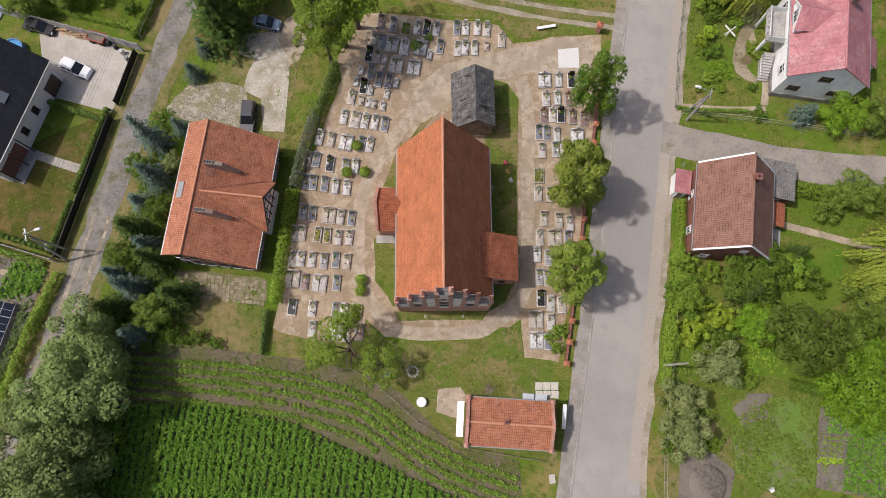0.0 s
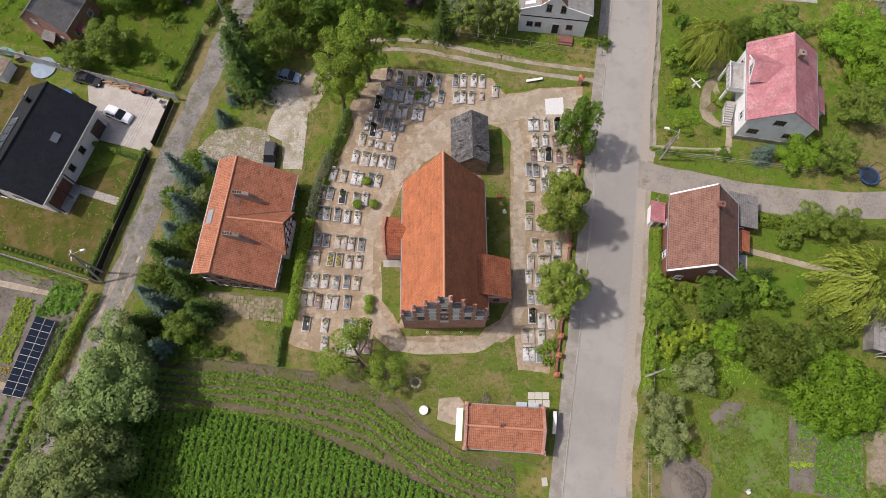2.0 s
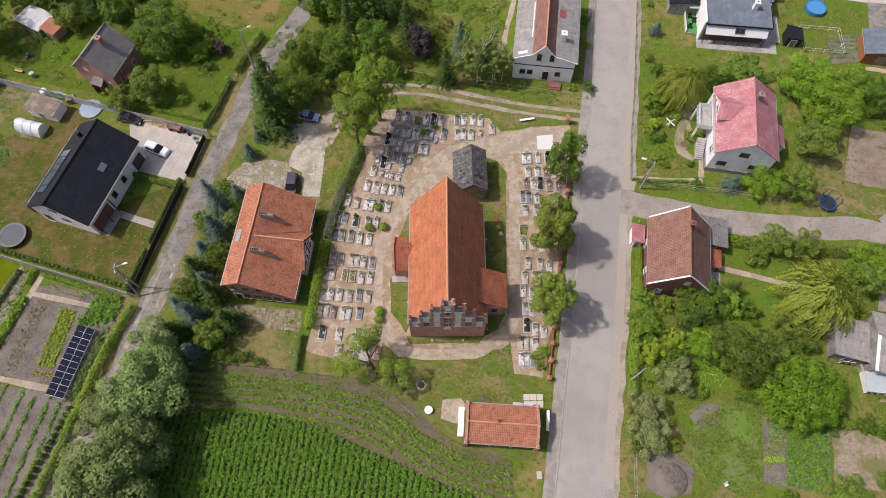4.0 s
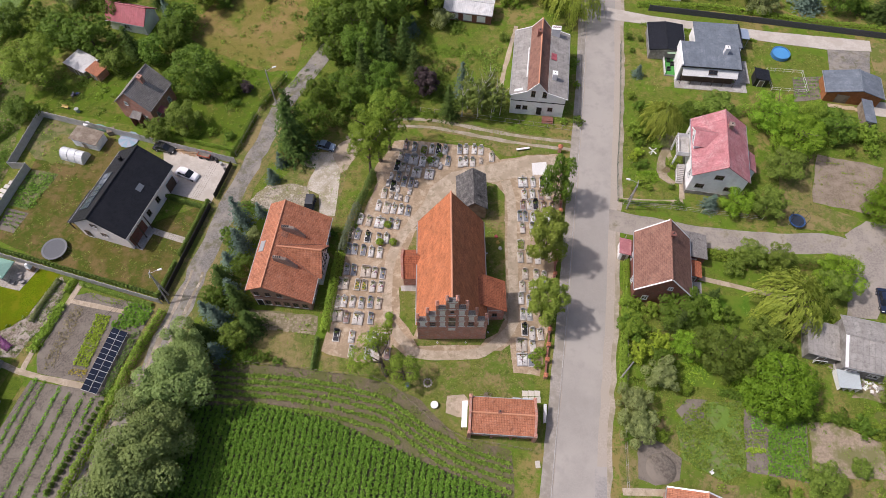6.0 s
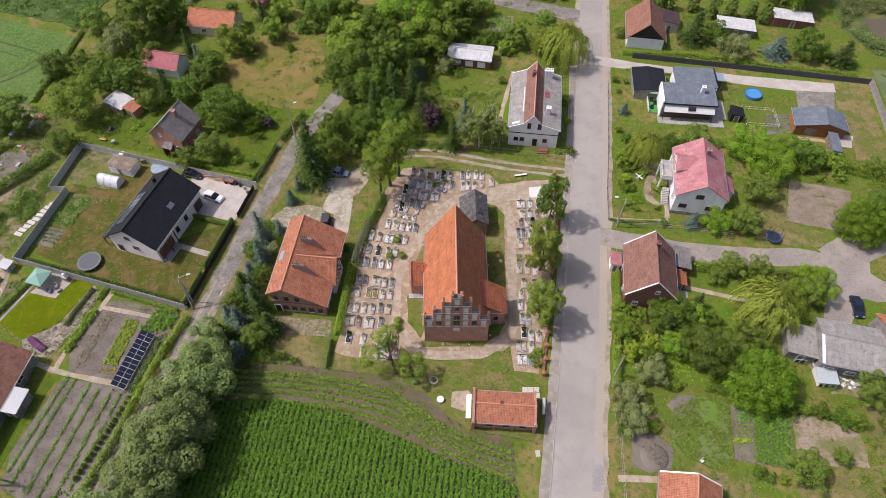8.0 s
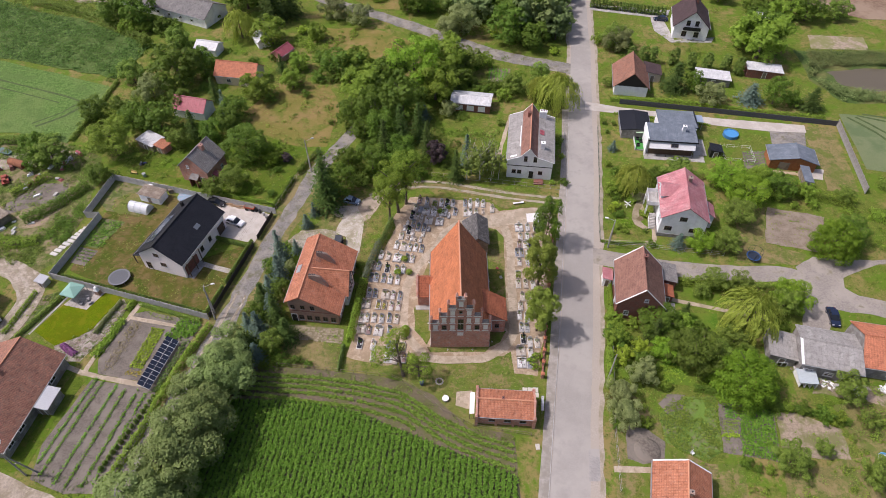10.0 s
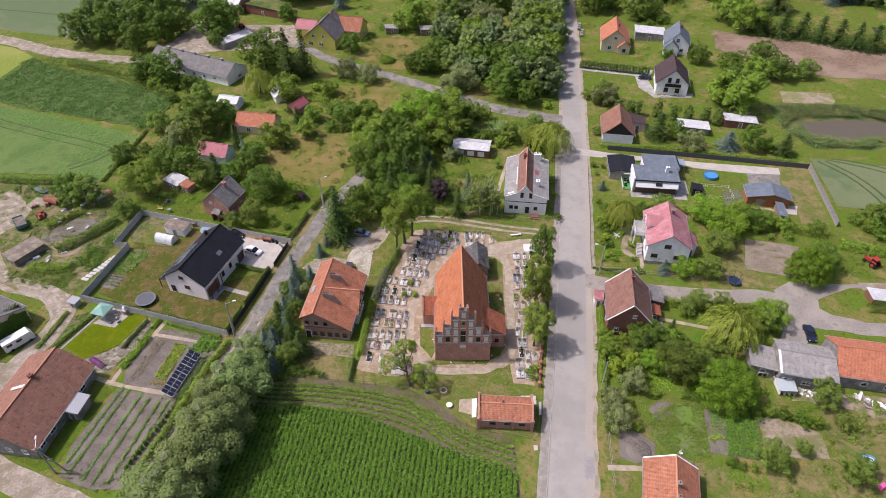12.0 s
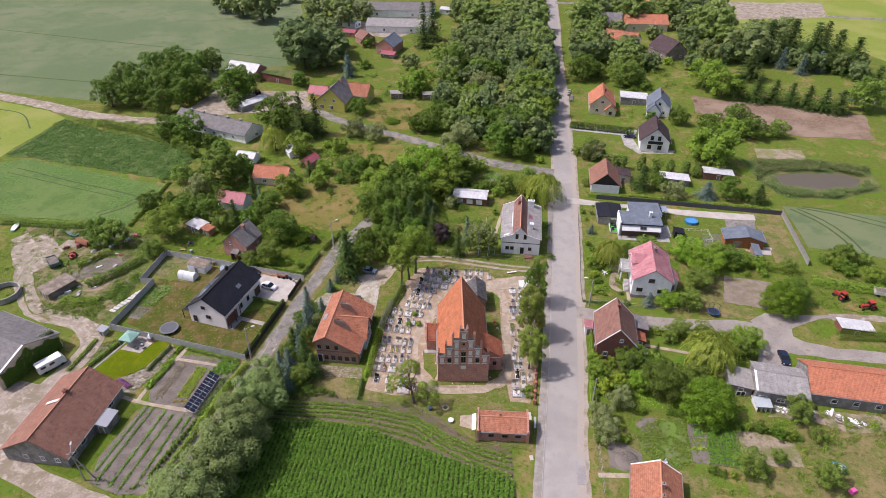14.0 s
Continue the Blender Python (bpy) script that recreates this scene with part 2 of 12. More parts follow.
def leaves(name, dark, light, glow=0.25, rough=0.6, grain=7.5, cover=0.64):
    """Foliage: each spray is cut into small leaves of their own tone, each plant has a shift of its own."""
    m, nt, p = shader(name, rough, 0.0, 0.2)
    geo = nt.nodes.new("ShaderNodeNewGeometry")
    info = nt.nodes.new("ShaderNodeObjectInfo")
    cell = node(nt, "TexVoronoi", Scale=grain)
    nt.links.new(geo.outputs["Position"], cell.inputs["Vector"])
    pick = nt.nodes.new("ShaderNodeSeparateColor")
    nt.links.new(cell.outputs["Color"], pick.inputs[0])
    blend = node(nt, "Math")
    blend.operation = "ADD"
    half = node(nt, "Math")
    half.operation, half.inputs[1].default_value = "MULTIPLY", 0.5
    nt.links.new(pick.outputs[0], blend.inputs[0])
    nt.links.new(geo.outputs["Random Per Island"], blend.inputs[1])
    nt.links.new(blend.outputs[0], half.inputs[0])
    soft = node(nt, "Math")
    soft.operation, soft.inputs[1].default_value, soft.inputs[2].default_value = "MULTIPLY_ADD", 0.72, 0.11
    nt.links.new(half.outputs[0], soft.inputs[0])
    col = mix(nt, soft.outputs[0], dark, light)
    hsv = nt.nodes.new("ShaderNodeHueSaturation")
    nt.links.new(col, hsv.inputs["Color"])
    for sock, lo, hi in (("Hue", 0.49, 0.508), ("Value", 0.86, 1.2)):
        r = nt.nodes.new("ShaderNodeMapRange")
        r.inputs["To Min"].default_value, r.inputs["To Max"].default_value = lo, hi
        nt.links.new(info.outputs["Random"], r.inputs["Value"])
        nt.links.new(r.outputs["Result"], hsv.inputs[sock])
    nt.links.new(hsv.outputs[0], p.inputs["Base Color"])
    tr = nt.nodes.new("ShaderNodeBsdfTranslucent")
    nt.links.new(hsv.outputs[0], tr.inputs["Color"])
    mx = nt.nodes.new("ShaderNodeMixShader")
    mx.inputs[0].default_value = glow
    nt.links.new(p.outputs[0], mx.inputs[1])
    nt.links.new(tr.outputs[0], mx.inputs[2])
    edge = node(nt, "Math")
    edge.operation, edge.inputs[1].default_value = "LESS_THAN", cover
    nt.links.new(cell.outputs["Distance"], edge.inputs[0])
    gap = nt.nodes.new("ShaderNodeBsdfTransparent")
    cut = nt.nodes.new("ShaderNodeMixShader")
    nt.links.new(edge.outputs[0], cut.inputs[0])
    nt.links.new(gap.outputs[0], cut.inputs[1])
    nt.links.new(mx.outputs[0], cut.inputs[2])
    nt.links.new(cut.outputs[0], nt.nodes["Material Output"].inputs["Surface"])
    return m


def plain(name, c, rough=0.5, metal=0.0, grain=0.12, spec=0.4):
    d = tuple(x * (1 - grain) for x in c)
    return surface(name, c, d, 6.0, rough=rough, bump=0.05, coord="object", spec=spec, metal=metal)


GRASS = turf("meadow grass", (0.158, 0.190, 0.032), (0.076, 0.104, 0.015), (0.225, 0.180, 0.066), (0.100, 0.164, 0.016), (0.064, 0.098, 0.012))
GREENLAWN = turf("rich green lawn", (0.112, 0.158, 0.016), (0.066, 0.104, 0.010), (0.165, 0.145, 0.040), (0.084, 0.146, 0.010), (0.056, 0.092, 0.010), 6.0, (0.52, 0.62), 0.2)
GOLDEN = surface("golden summer meadow", (0.192, 0.164, 0.040), (0.142, 0.134, 0.026), 3.0, (0.235, 0.168, 0.062), 0.07, bump=0.7, dist=0.08, c4=(0.118, 0.138, 0.020), broad2=0.22, cut=(0.46, 0.60), cut2=(0.50, 0.62))
LAWN = turf("mown lawn", (0.165, 0.180, 0.040), (0.090, 0.112, 0.020), (0.222, 0.176, 0.080), (0.104, 0.154, 0.022), (0.070, 0.100, 0.016), 6.0, (0.47, 0.56), 0.22)
LAWNDRY = turf("dry olive lawn", (0.114, 0.106, 0.022), (0.072, 0.074, 0.015), (0.155, 0.112, 0.045), (0.068, 0.092, 0.012), (0.058, 0.070, 0.010), 6.0, (0.44, 0.56), 0.2)
LUSH = surface("lush lawn", (0.116, 0.162, 0.003), (0.078, 0.118, 0.002), 5.0, (0.094, 0.120, 0.003), 0.12, bump=0.6, dist=0.05, c4=(0.134, 0.146, 0.006), broad2=0.5, spec=0.05)
DRY = turf("dry grass", (0.205, 0.175, 0.066), (0.130, 0.125, 0.042), (0.235, 0.185, 0.085), (0.120, 0.145, 0.032), (0.085, 0.110, 0.026), 4.0, (0.44, 0.54), 0.16)
FRESH = surface("fresh green grass", (0.092, 0.178, 0.018), (0.062, 0.130, 0.012), 4.0, (0.118, 0.168, 0.022), 0.2, bump=0.6, dist=0.05, spec=0.05)
WEEDS = surface("rough weeds", (0.085, 0.130, 0.030), (0.045, 0.080, 0.018), 1.4, (0.15, 0.15, 0.05), 0.1, bump=0.8, dist=0.15)
SAND = surface("trodden sand", (0.400, 0.305, 0.208), (0.300, 0.225, 0.150), 3.0, (0.270, 0.205, 0.132), 0.25, bump=0.5, dist=0.04, c4=(0.43, 0.35, 0.255), broad2=0.6)
PATHM = surface("compacted sand path", (0.450, 0.375, 0.285), (0.375, 0.308, 0.230), 3.0, (0.33, 0.27, 0.195), 0.35, bump=0.4, dist=0.02, c4=(0.29, 0.24, 0.165), broad2=1.1)
DUST = surface("dusty verge", (0.395, 0.342, 0.278), (0.315, 0.272, 0.218), 3.5, (0.265, 0.232, 0.162), 0.4, bump=0.3, dist=0.02)
ASPHALT = surface("old asphalt", (0.320, 0.298, 0.268), (0.276, 0.256, 0.230), 9.0, (0.350, 0.325, 0.290), 0.05, bump=0.3, dist=0.01, rough=0.88, c4=(0.282, 0.262, 0.236), broad2=0.35, cut2=(0.5, 0.72))
SIDEROAD = surface("cracked side road asphalt", (0.285, 0.255, 0.222), (0.220, 0.196, 0.170), 3.0, (0.32, 0.285, 0.242), 0.25, bump=0.4, dist=0.03, c4=(0.21, 0.19, 0.135), broad2=0.5, cut2=(0.56, 0.68))
LANE = surface("worn lane", (0.226, 0.212, 0.192), (0.150, 0.140, 0.126), 3.2, (0.262, 0.241, 0.208), 0.3, bump=0.6, dist=0.05, c4=(0.138, 0.130, 0.080), broad2=0.5, cut2=(0.50, 0.66))
TRACK = surface("dirt track", (0.360, 0.305, 0.238), (0.265, 0.222, 0.172), 2.2, (0.225, 0.190, 0.130), 0.2, bump=0.6, dist=0.06, c4=(0.41, 0.352, 0.282), broad2=0.5)
WILD = turf("rank dry waste ground", (0.150, 0.150, 0.050), (0.080, 0.096, 0.026), (0.235, 0.190, 0.110), (0.085, 0.125, 0.022), (0.054, 0.080, 0.016), 2.6, (0.46, 0.54), 0.14)
SIDEWALK = surface("worn concrete pavement", (0.345, 0.315, 0.275), (0.285, 0.258, 0.224), 3.5, (0.25, 0.226, 0.188), 0.4, bump=0.3, dist=0.02)
SOIL = surface("bare soil", (0.172, 0.148, 0.122), (0.112, 0.096, 0.078), 3.0, (0.190, 0.165, 0.136), 0.3, bump=0.8, dist=0.08)
PAVER = tiles("concrete pavers", (0.42, 0.385, 0.345), (0.37, 0.335, 0.295), (0.24, 0.215, 0.18), 0.6, 0.4, (0.33, 0.295, 0.25), bump=0.4)
CONC = surface("concrete", (0.420, 0.405, 0.380), (0.350, 0.335, 0.310), 4.0, (0.29, 0.275, 0.25), 0.5, bump=0.2, dist=0.01, coord="object")
PALEDRIVE = surface("pale concrete", (0.50, 0.46, 0.405), (0.43, 0.395, 0.345), 3.5, (0.40, 0.36, 0.31), 0.3, bump=0.2, dist=0.01)
CROPFAR = surface("green cereal", (0.120, 0.205, 0.046), (0.066, 0.128, 0.022), 1.3, (0.128, 0.190, 0.050), 0.05, bump=1.0, dist=0.4, c4=(0.090, 0.150, 0.034), broad2=0.16)
CROPGREY = surface("ripening cereal", (0.138, 0.182, 0.082), (0.086, 0.128, 0.050), 2.2, (0.156, 0.184, 0.088), 0.02, bump=0.8, dist=0.2, c4=(0.108, 0.150, 0.066), broad2=0.09)
CROPYEL = surface("yellow-green crop", (0.215, 0.262, 0.040), (0.165, 0.212, 0.032), 1.2, (0.24, 0.262, 0.06), 0.04, bump=0.6, dist=0.2)
CROPDARK = surface("tall green crop", (0.112, 0.180, 0.040), (0.034, 0.072, 0.012), 1.1, (0.09, 0.14, 0.032), 0.06, bump=1.0, dist=0.6)
ROOF_CH = tiles("orange clay tiles", (0.60, 0.225, 0.100), (0.52, 0.185, 0.082), (0.30, 0.10, 0.048), 0.21, 0.36, (0.56, 0.23, 0.12), bump=1.0, mortar=0.035)
ROOF_AN = tiles("darker orange clay tiles", (0.50, 0.175, 0.085), (0.41, 0.135, 0.068), (0.20, 0.065, 0.036), 0.26, 0.34, (0.25, 0.09, 0.05), bump=1.0)
ROOF_PR = tiles("weathered orange tiles", (0.56, 0.245, 0.135), (0.43, 0.165, 0.088), (0.23, 0.085, 0.048), 0.24, 0.36, (0.36, 0.20, 0.14), bump=1.0, stain_scale=0.9, cut=(0.5, 0.72))
ROOF_BR = tiles("brown clay tiles", (0.330, 0.175, 0.128), (0.270, 0.140, 0.102), (0.15, 0.075, 0.056), 0.24, 0.34, (0.25, 0.15, 0.115), bump=0.9)
ROOF_OLD = tiles("old mottled tiles", (0.420, 0.205, 0.135), (0.310, 0.145, 0.095), (0.15, 0.072, 0.052), 0.26, 0.36, (0.23, 0.145, 0.105), bump=1.0, stain_scale=0.8, cut=(0.45, 0.65))
ROOF_OR = tiles("bright orange tiles", (0.60, 0.235, 0.130), (0.52, 0.195, 0.105), (0.30, 0.11, 0.06), 0.25, 0.36, (0.44, 0.15, 0.07), bump=0.8)
ROOF_GR = tiles("grey slates", (0.290, 0.275, 0.255), (0.215, 0.200, 0.185), (0.105, 0.098, 0.09), 0.3, 0.3, (0.25, 0.225, 0.20), offset=0.5, bump=0.8)
ROOF_DK = tiles("anthracite tiles", (0.022, 0.024, 0.030), (0.017, 0.018, 0.023), (0.006, 0.006, 0.008), 0.3, 0.38, (0.026, 0.027, 0.032), rough=0.5, bump=0.9)
ROOF_PU = tiles("dark plum tiles", (0.095, 0.062, 0.060), (0.075, 0.048, 0.048), (0.035, 0.024, 0.024), 0.3, 0.36, (0.09, 0.06, 0.06), bump=0.8)
ROOF_BG = tiles("blue-grey felt", (0.150, 0.175, 0.205), (0.130, 0.152, 0.180), (0.1, 0.12, 0.14), 1.0, 4.0, (0.19, 0.21, 0.23), bump=0.3)
ROOF_PK = tiles("pink sheet metal", (0.455, 0.190, 0.200), (0.400, 0.158, 0.168), (0.30, 0.11, 0.12), 0.6, 6.0, (0.52, 0.33, 0.32), rough=0.6, bump=0.6, stain_scale=0.35, cut=(0.45, 0.7))
ROOF_RD = tiles("dark red sheet metal", (0.40, 0.115, 0.130), (0.34, 0.092, 0.105), (0.22, 0.05, 0.06), 0.5, 6.0, (0.36, 0.06, 0.07), rough=0.45, bump=0.5)
ROOF_WH = tiles("pale corrugated sheet", (0.62, 0.62, 0.61), (0.55, 0.55, 0.54), (0.40, 0.40, 0.40), 0.4, 5.0, (0.50, 0.46, 0.42), rough=0.5, bump=0.6)
ROOF_FB = tiles("grey fibre-cement sheets", (0.330, 0.315, 0.290), (0.280, 0.265, 0.245), (0.18, 0.17, 0.155), 0.9, 1.2, (0.24, 0.22, 0.195), bump=0.7, stain_scale=0.6)
ROOF_WX = tiles("lichen-grey tiles", (0.40, 0.375, 0.345), (0.25, 0.23, 0.21), (0.13, 0.12, 0.11), 0.32, 0.34, (0.19, 0.165, 0.145), bump=1.0, stain_scale=0.9, cut=(0.48, 0.68))
ROOF_FD = tiles("dark fibre-cement sheets", (0.190, 0.180, 0.170), (0.155, 0.147, 0.138), (0.09, 0.085, 0.08), 0.9, 1.2, (0.24, 0.22, 0.2), bump=0.7, stain_scale=0.5)
SHINGLE = tiles("weathered grey shingles", (0.150, 0.143, 0.138), (0.105, 0.100, 0.097), (0.045, 0.043, 0.042), 0.22, 0.5, (0.23, 0.22, 0.21), offset=0.5, bump=1.0, stain_scale=0.9, cut=(0.45, 0.65))
BRICK = tiles("red gothic brick", (0.570, 0.275, 0.200), (0.450, 0.205, 0.148), (0.45, 0.36, 0.31), 0.28, 0.095, (0.38, 0.18, 0.14), offset=0.5, bump=0.5, mortar=0.012, stain_scale=1.2)
BRICKPALE = tiles("pale brown brick", (0.42, 0.265, 0.195), (0.34, 0.205, 0.15), (0.34, 0.26, 0.2), 0.26, 0.085, (0.36, 0.23, 0.165), offset=0.5, bump=0.5, mortar=0.012)
BRICKDARK = tiles("dark red brick", (0.300, 0.110, 0.082), (0.225, 0.082, 0.062), (0.2, 0.14, 0.11), 0.26, 0.085, (0.15, 0.055, 0.042), offset=0.5, bump=0.5, mortar=0.012)
BRICKOLD = tiles("lichen-grey brick", (0.40, 0.30, 0.24), (0.29, 0.19, 0.145), (0.22, 0.18, 0.15), 0.26, 0.085, (0.36, 0.33, 0.28), offset=0.5, bump=0.5, mortar=0.012, stain_scale=1.5, cut=(0.45, 0.6))
PLASTER = surface("white render", (0.88, 0.88, 0.875), (0.83, 0.83, 0.825), 3.0, (0.72, 0.715, 0.70), 0.4, bump=0.1, dist=0.01, coord="object", cut=(0.5, 0.66))
CREAM = surface("cream render", (0.72, 0.62, 0.47), (0.65, 0.56, 0.42), 3.0, (0.58, 0.5, 0.38), 0.4, bump=0.1, coord="object")
ROSY = surface("pale rose render", (0.87, 0.80, 0.77), (0.82, 0.75, 0.72), 3.0, bump=0.1, coord="object")
YELLOW = surface("lime-yellow render", (0.60, 0.56, 0.13), (0.54, 0.50, 0.12), 3.0, bump=0.1, coord="object")
GREYWALL = surface("grey weathered render", (0.330, 0.315, 0.300), (0.26, 0.25, 0.235), 2.0, (0.2, 0.185, 0.17), 0.6, bump=0.2, coord="object")
STONE = surface("field-stone plinth", (0.360, 0.335, 0.300), (0.24, 0.22, 0.195), 3.0, (0.42, 0.39, 0.35), 0.8, bump=0.6, dist=0.05, coord="object")
NICHE = plain("limewashed niche", (0.74, 0.72, 0.67), 0.9)
RIDGE = plain("pale ridge tiles", (0.56, 0.26, 0.15), 0.8)
TIMBER = plain("dark timber", (0.030, 0.025, 0.022), 0.8)
WOOD = surface("weathered wood", (0.230, 0.185, 0.140), (0.16, 0.125, 0.095), 3.0, (0.28, 0.24, 0.19), 0.6, coord="object")
PALEWOOD = surface("fresh sawn planks", (0.52, 0.42, 0.29), (0.44, 0.34, 0.23), 3.0, coord="object")
WOODOR = surface("orange-brown boards", (0.330, 0.140, 0.055), (0.27, 0.11, 0.045), 2.5, coord="object")
GLASS, _nt, _p = shader("window glass", 0.08, 0.0, 0.6)
_p.inputs["Base Color"].default_value = (0.020, 0.024, 0.028, 1)
FRAME = plain("white window frame", (0.76, 0.76, 0.75), 0.5)
FRAMEDK = plain("brown window frame", (0.10, 0.065, 0.045), 0.6)
ZINC = plain("zinc sheet", (0.42, 0.43, 0.44), 0.4, 0.5)
BLACK = plain("black fence paint", (0.018, 0.018, 0.02), 0.5)
FENCEC = surface("precast concrete", (0.520, 0.510, 0.490), (0.450, 0.440, 0.420), 3.0, (0.38, 0.37, 0.35), 0.5, coord="object", bump=0.15)
WHITEP = plain("white paint", (0.80, 0.80, 0.79), 0.5)
BARK = surface("tree bark", (0.150, 0.120, 0.090), (0.09, 0.07, 0.052), 5.0, bump=0.8, dist=0.04, coord="object")
LEAF_LIME = leaves("lime tree leaves", (0.098, 0.175, 0.013), (0.299, 0.419, 0.048), 0.30)
LEAF_LINDEN = leaves("pale flowering lime leaves", (0.150, 0.220, 0.024), (0.365, 0.465, 0.082), 0.36, cover=0.74)
LEAF_THUJA = leaves("thuja sprays", (0.070, 0.120, 0.018), (0.190, 0.270, 0.050), 0.2, rough=0.8)
LEAF_LUSH = leaves("fresh green leaves", (0.095, 0.193, 0.010), (0.288, 0.437, 0.033), 0.30)
LEAF_DARK = leaves("dark leaves", (0.050, 0.107, 0.010), (0.184, 0.282, 0.031), 0.30)
LEAF_OAK = leaves("olive leaves", (0.086, 0.153, 0.018), (0.267, 0.364, 0.058), 0.30)
LEAF_WILLOW = leaves("willow leaves", (0.124, 0.188, 0.048), (0.318, 0.412, 0.132), 0.26, grain=10.0, cover=0.78)
LEAF_GREY = leaves("grey willow leaves", (0.149, 0.185, 0.058), (0.353, 0.394, 0.152), 0.42, cover=0.7)
LEAF_WEEP = leaves("weeping willow leaves", (0.170, 0.235, 0.026), (0.480, 0.530, 0.090), 0.42)
LEAF_BRIGHT = leaves("yellow-green leaves", (0.160, 0.258, 0.017), (0.392, 0.517, 0.043))
LEAF_SPRUCE = leaves("spruce needles", (0.030, 0.060, 0.011), (0.092, 0.142, 0.026), 0.1, rough=0.9)
LEAF_BLUE = leaves("blue spruce needles", (0.055, 0.092, 0.066), (0.150, 0.212, 0.160), 0.1, rough=0.8)
LEAF_PURPLE = leaves("purple leaves", (0.041, 0.031, 0.032), (0.102, 0.070, 0.070), 0.15)
LEAF_CROP = leaves("potato leaves", (0.088, 0.235, 0.024), (0.265, 0.480, 0.055), 0.42, grain=9.0, cover=0.76)
LEAF_HEDGE = leaves("hedge leaves", (0.065, 0.115, 0.024), (0.190, 0.260, 0.065), 0.35)
LEAF_YOUNG = leaves("young crop leaves", (0.115, 0.205, 0.026), (0.29, 0.38, 0.06), 0.4, cover=0.72)
# ---- the ground and what is laid on it ----
sheet("ground", [(-3000, -3000), (3000, -3000), (3000, 3500), (-3000, 3500)], 0.0, GRASS, "uneven green meadow grass with dry patches", "ground", depth=1.0)

# fields
sheet("field", wavy([(-480, 600), (-150, 600), (-72, 229), (-108, 205), (-147, 176), (-198, 190), (-480, 260)], 12, 2), 0.03, CROPGREY, "wide field of grey-green ripening cereal", "field")
sheet("field", wavy([(-420, 250), (-197.6, 180.0), (-167.6, 167.4), (-157.4, 160.3), (-163.3, 125.1), (-420, 150)], 8, 1.0), 0.034, CROPYEL, "yellow-green crop field beside the dirt track", "field")
sheet("field", wavy([(-162, 126), (-156.7, 158.9), (-136.1, 147.1), (-119.4, 142.1), (-92.4, 125.9), (-96.6, 107.7), (-152.4, 124.6)], 3, 0.9), 0.12, CROPDARK, "strip of tall dark green crop", "field")
sheet("field", wavy([(-320, 140), (-160.9, 120.8), (-152.4, 123.6), (-96.7, 104.0), (-97.8, 87.7), (-99, 78.4), (-113.8, 82.2), (-140.3, 85.4), (-320, 95)], 4, 0.8), 0.10, CROPFAR, "green cereal field with tramlines", "field")
sheet("field", wavy([(101.5, 90.5), (130.3, 83.5), (240, 55), (300, 10), (118.4, 62.0), (98.5, 68.0)], 6, 0.8), 0.04, CROPGREY, "green cereal field behind the concrete fence", "field")
sheet("field", wavy([(103.5, 184.1), (115.4, 177.5), (140.8, 169.9), (166.4, 160.9), (157.0, 138.1), (132.0, 141.2), (116.3, 150.1), (98.9, 165.3)], 4, 1), 0.03, surface("mown stubble", (0.235, 0.165, 0.112), (0.165, 0.112, 0.075), 0.9, (0.27, 0.20, 0.14), 0.08, bump=0.6, dist=0.1), "brown stubble field with dry stalks", "field")
sheet("field", wavy([(150, 330), (150, 300), (190, 260), (330, 180), (420, 300), (360, 600)], 10, 2), 0.03, CROPYEL, "pale green far field", "field")
sheet("meadow", wavy([(-58.2, 87.2), (-55.8, 93.4), (-50.2, 103.1), (-42, 106), (-34.9, 103.1), (-30.6, 92), (-33.0, 76.5), (-40.8, 77.0), (-49.8, 82.0)], 2, 0.8), 0.025, GOLDEN, "golden brown summer meadow with worn patches", "meadow")
sheet("lawn", wavy([(-86.0, 66.6), (-84.3, 71.7), (-75.3, 74.0), (-68.4, 91.7), (-60.8, 87.6), (-49.8, 81.0), (-36.2, 75.6), (-38.4, 66), (-41.8, 56.6), (-56, 60.2), (-72, 64.0)], 2, 0.6), 0.018, GREENLAWN, "rich green lawn round the small brick house", "lawn")
sheet("meadow", wavy([(-60, 30), (-49.6, 25), (-46, 33), (-41.5, 50.5), (-46.2, 43), (-55, 39)], 2, 0.3), 0.020, LAWNDRY, "yellowed mown garden lawn", "lawn")
sheet("meadow", wavy([(-80, 50), (-81, 36), (-66, 29.5), (-50.5, 24.8), (-47.5, 33), (-56, 36), (-64, 46), (-62, 58), (-79, 61)], 2, 0.3), 0.022, LAWNDRY, "garden lawn behind a concrete fence", "lawn")

# the main road, its kerb, pavement and dusty verge
ASPHALT_LINE = [(-2.0, -118), (13.4, -30), (18.6, -0.3), (22.2, 20), (24.1, 31.7), (27.1, 50), (29.6, 65), (31.7, 79), (33.4, 92), (37.4, 119), (38.9, 133), (40.7, 148), (42.7, 164), (45.2, 183), (47.5, 204), (50.2, 228), (53.6, 255), (62.6, 323), (80, 480)]
KERB_LINE = [(-2.0, -118), (13.4, -30), (18.6, -0.3), (22.2, 20), (24.1, 31.7), (27.1, 50), (29.6, 65), (31.7, 79), (33.4, 92)]
sheet("verge", ribbon(ASPHALT_LINE, (10.6, 6.4), 0.45, -0.4), 0.02, DUST, "dusty sand verge along the road", "verge")
sheet("verge", ribbon(ASPHALT_LINE, (8.6, 5.8), 0.35, -0.45), 0.034, surface("dust-blown road edge", (0.385, 0.338, 0.284), (0.325, 0.285, 0.238), 4.0, (0.35, 0.308, 0.256), 0.3, bump=0.3, dist=0.02), "dust-blown strip along the road edge", "verge")
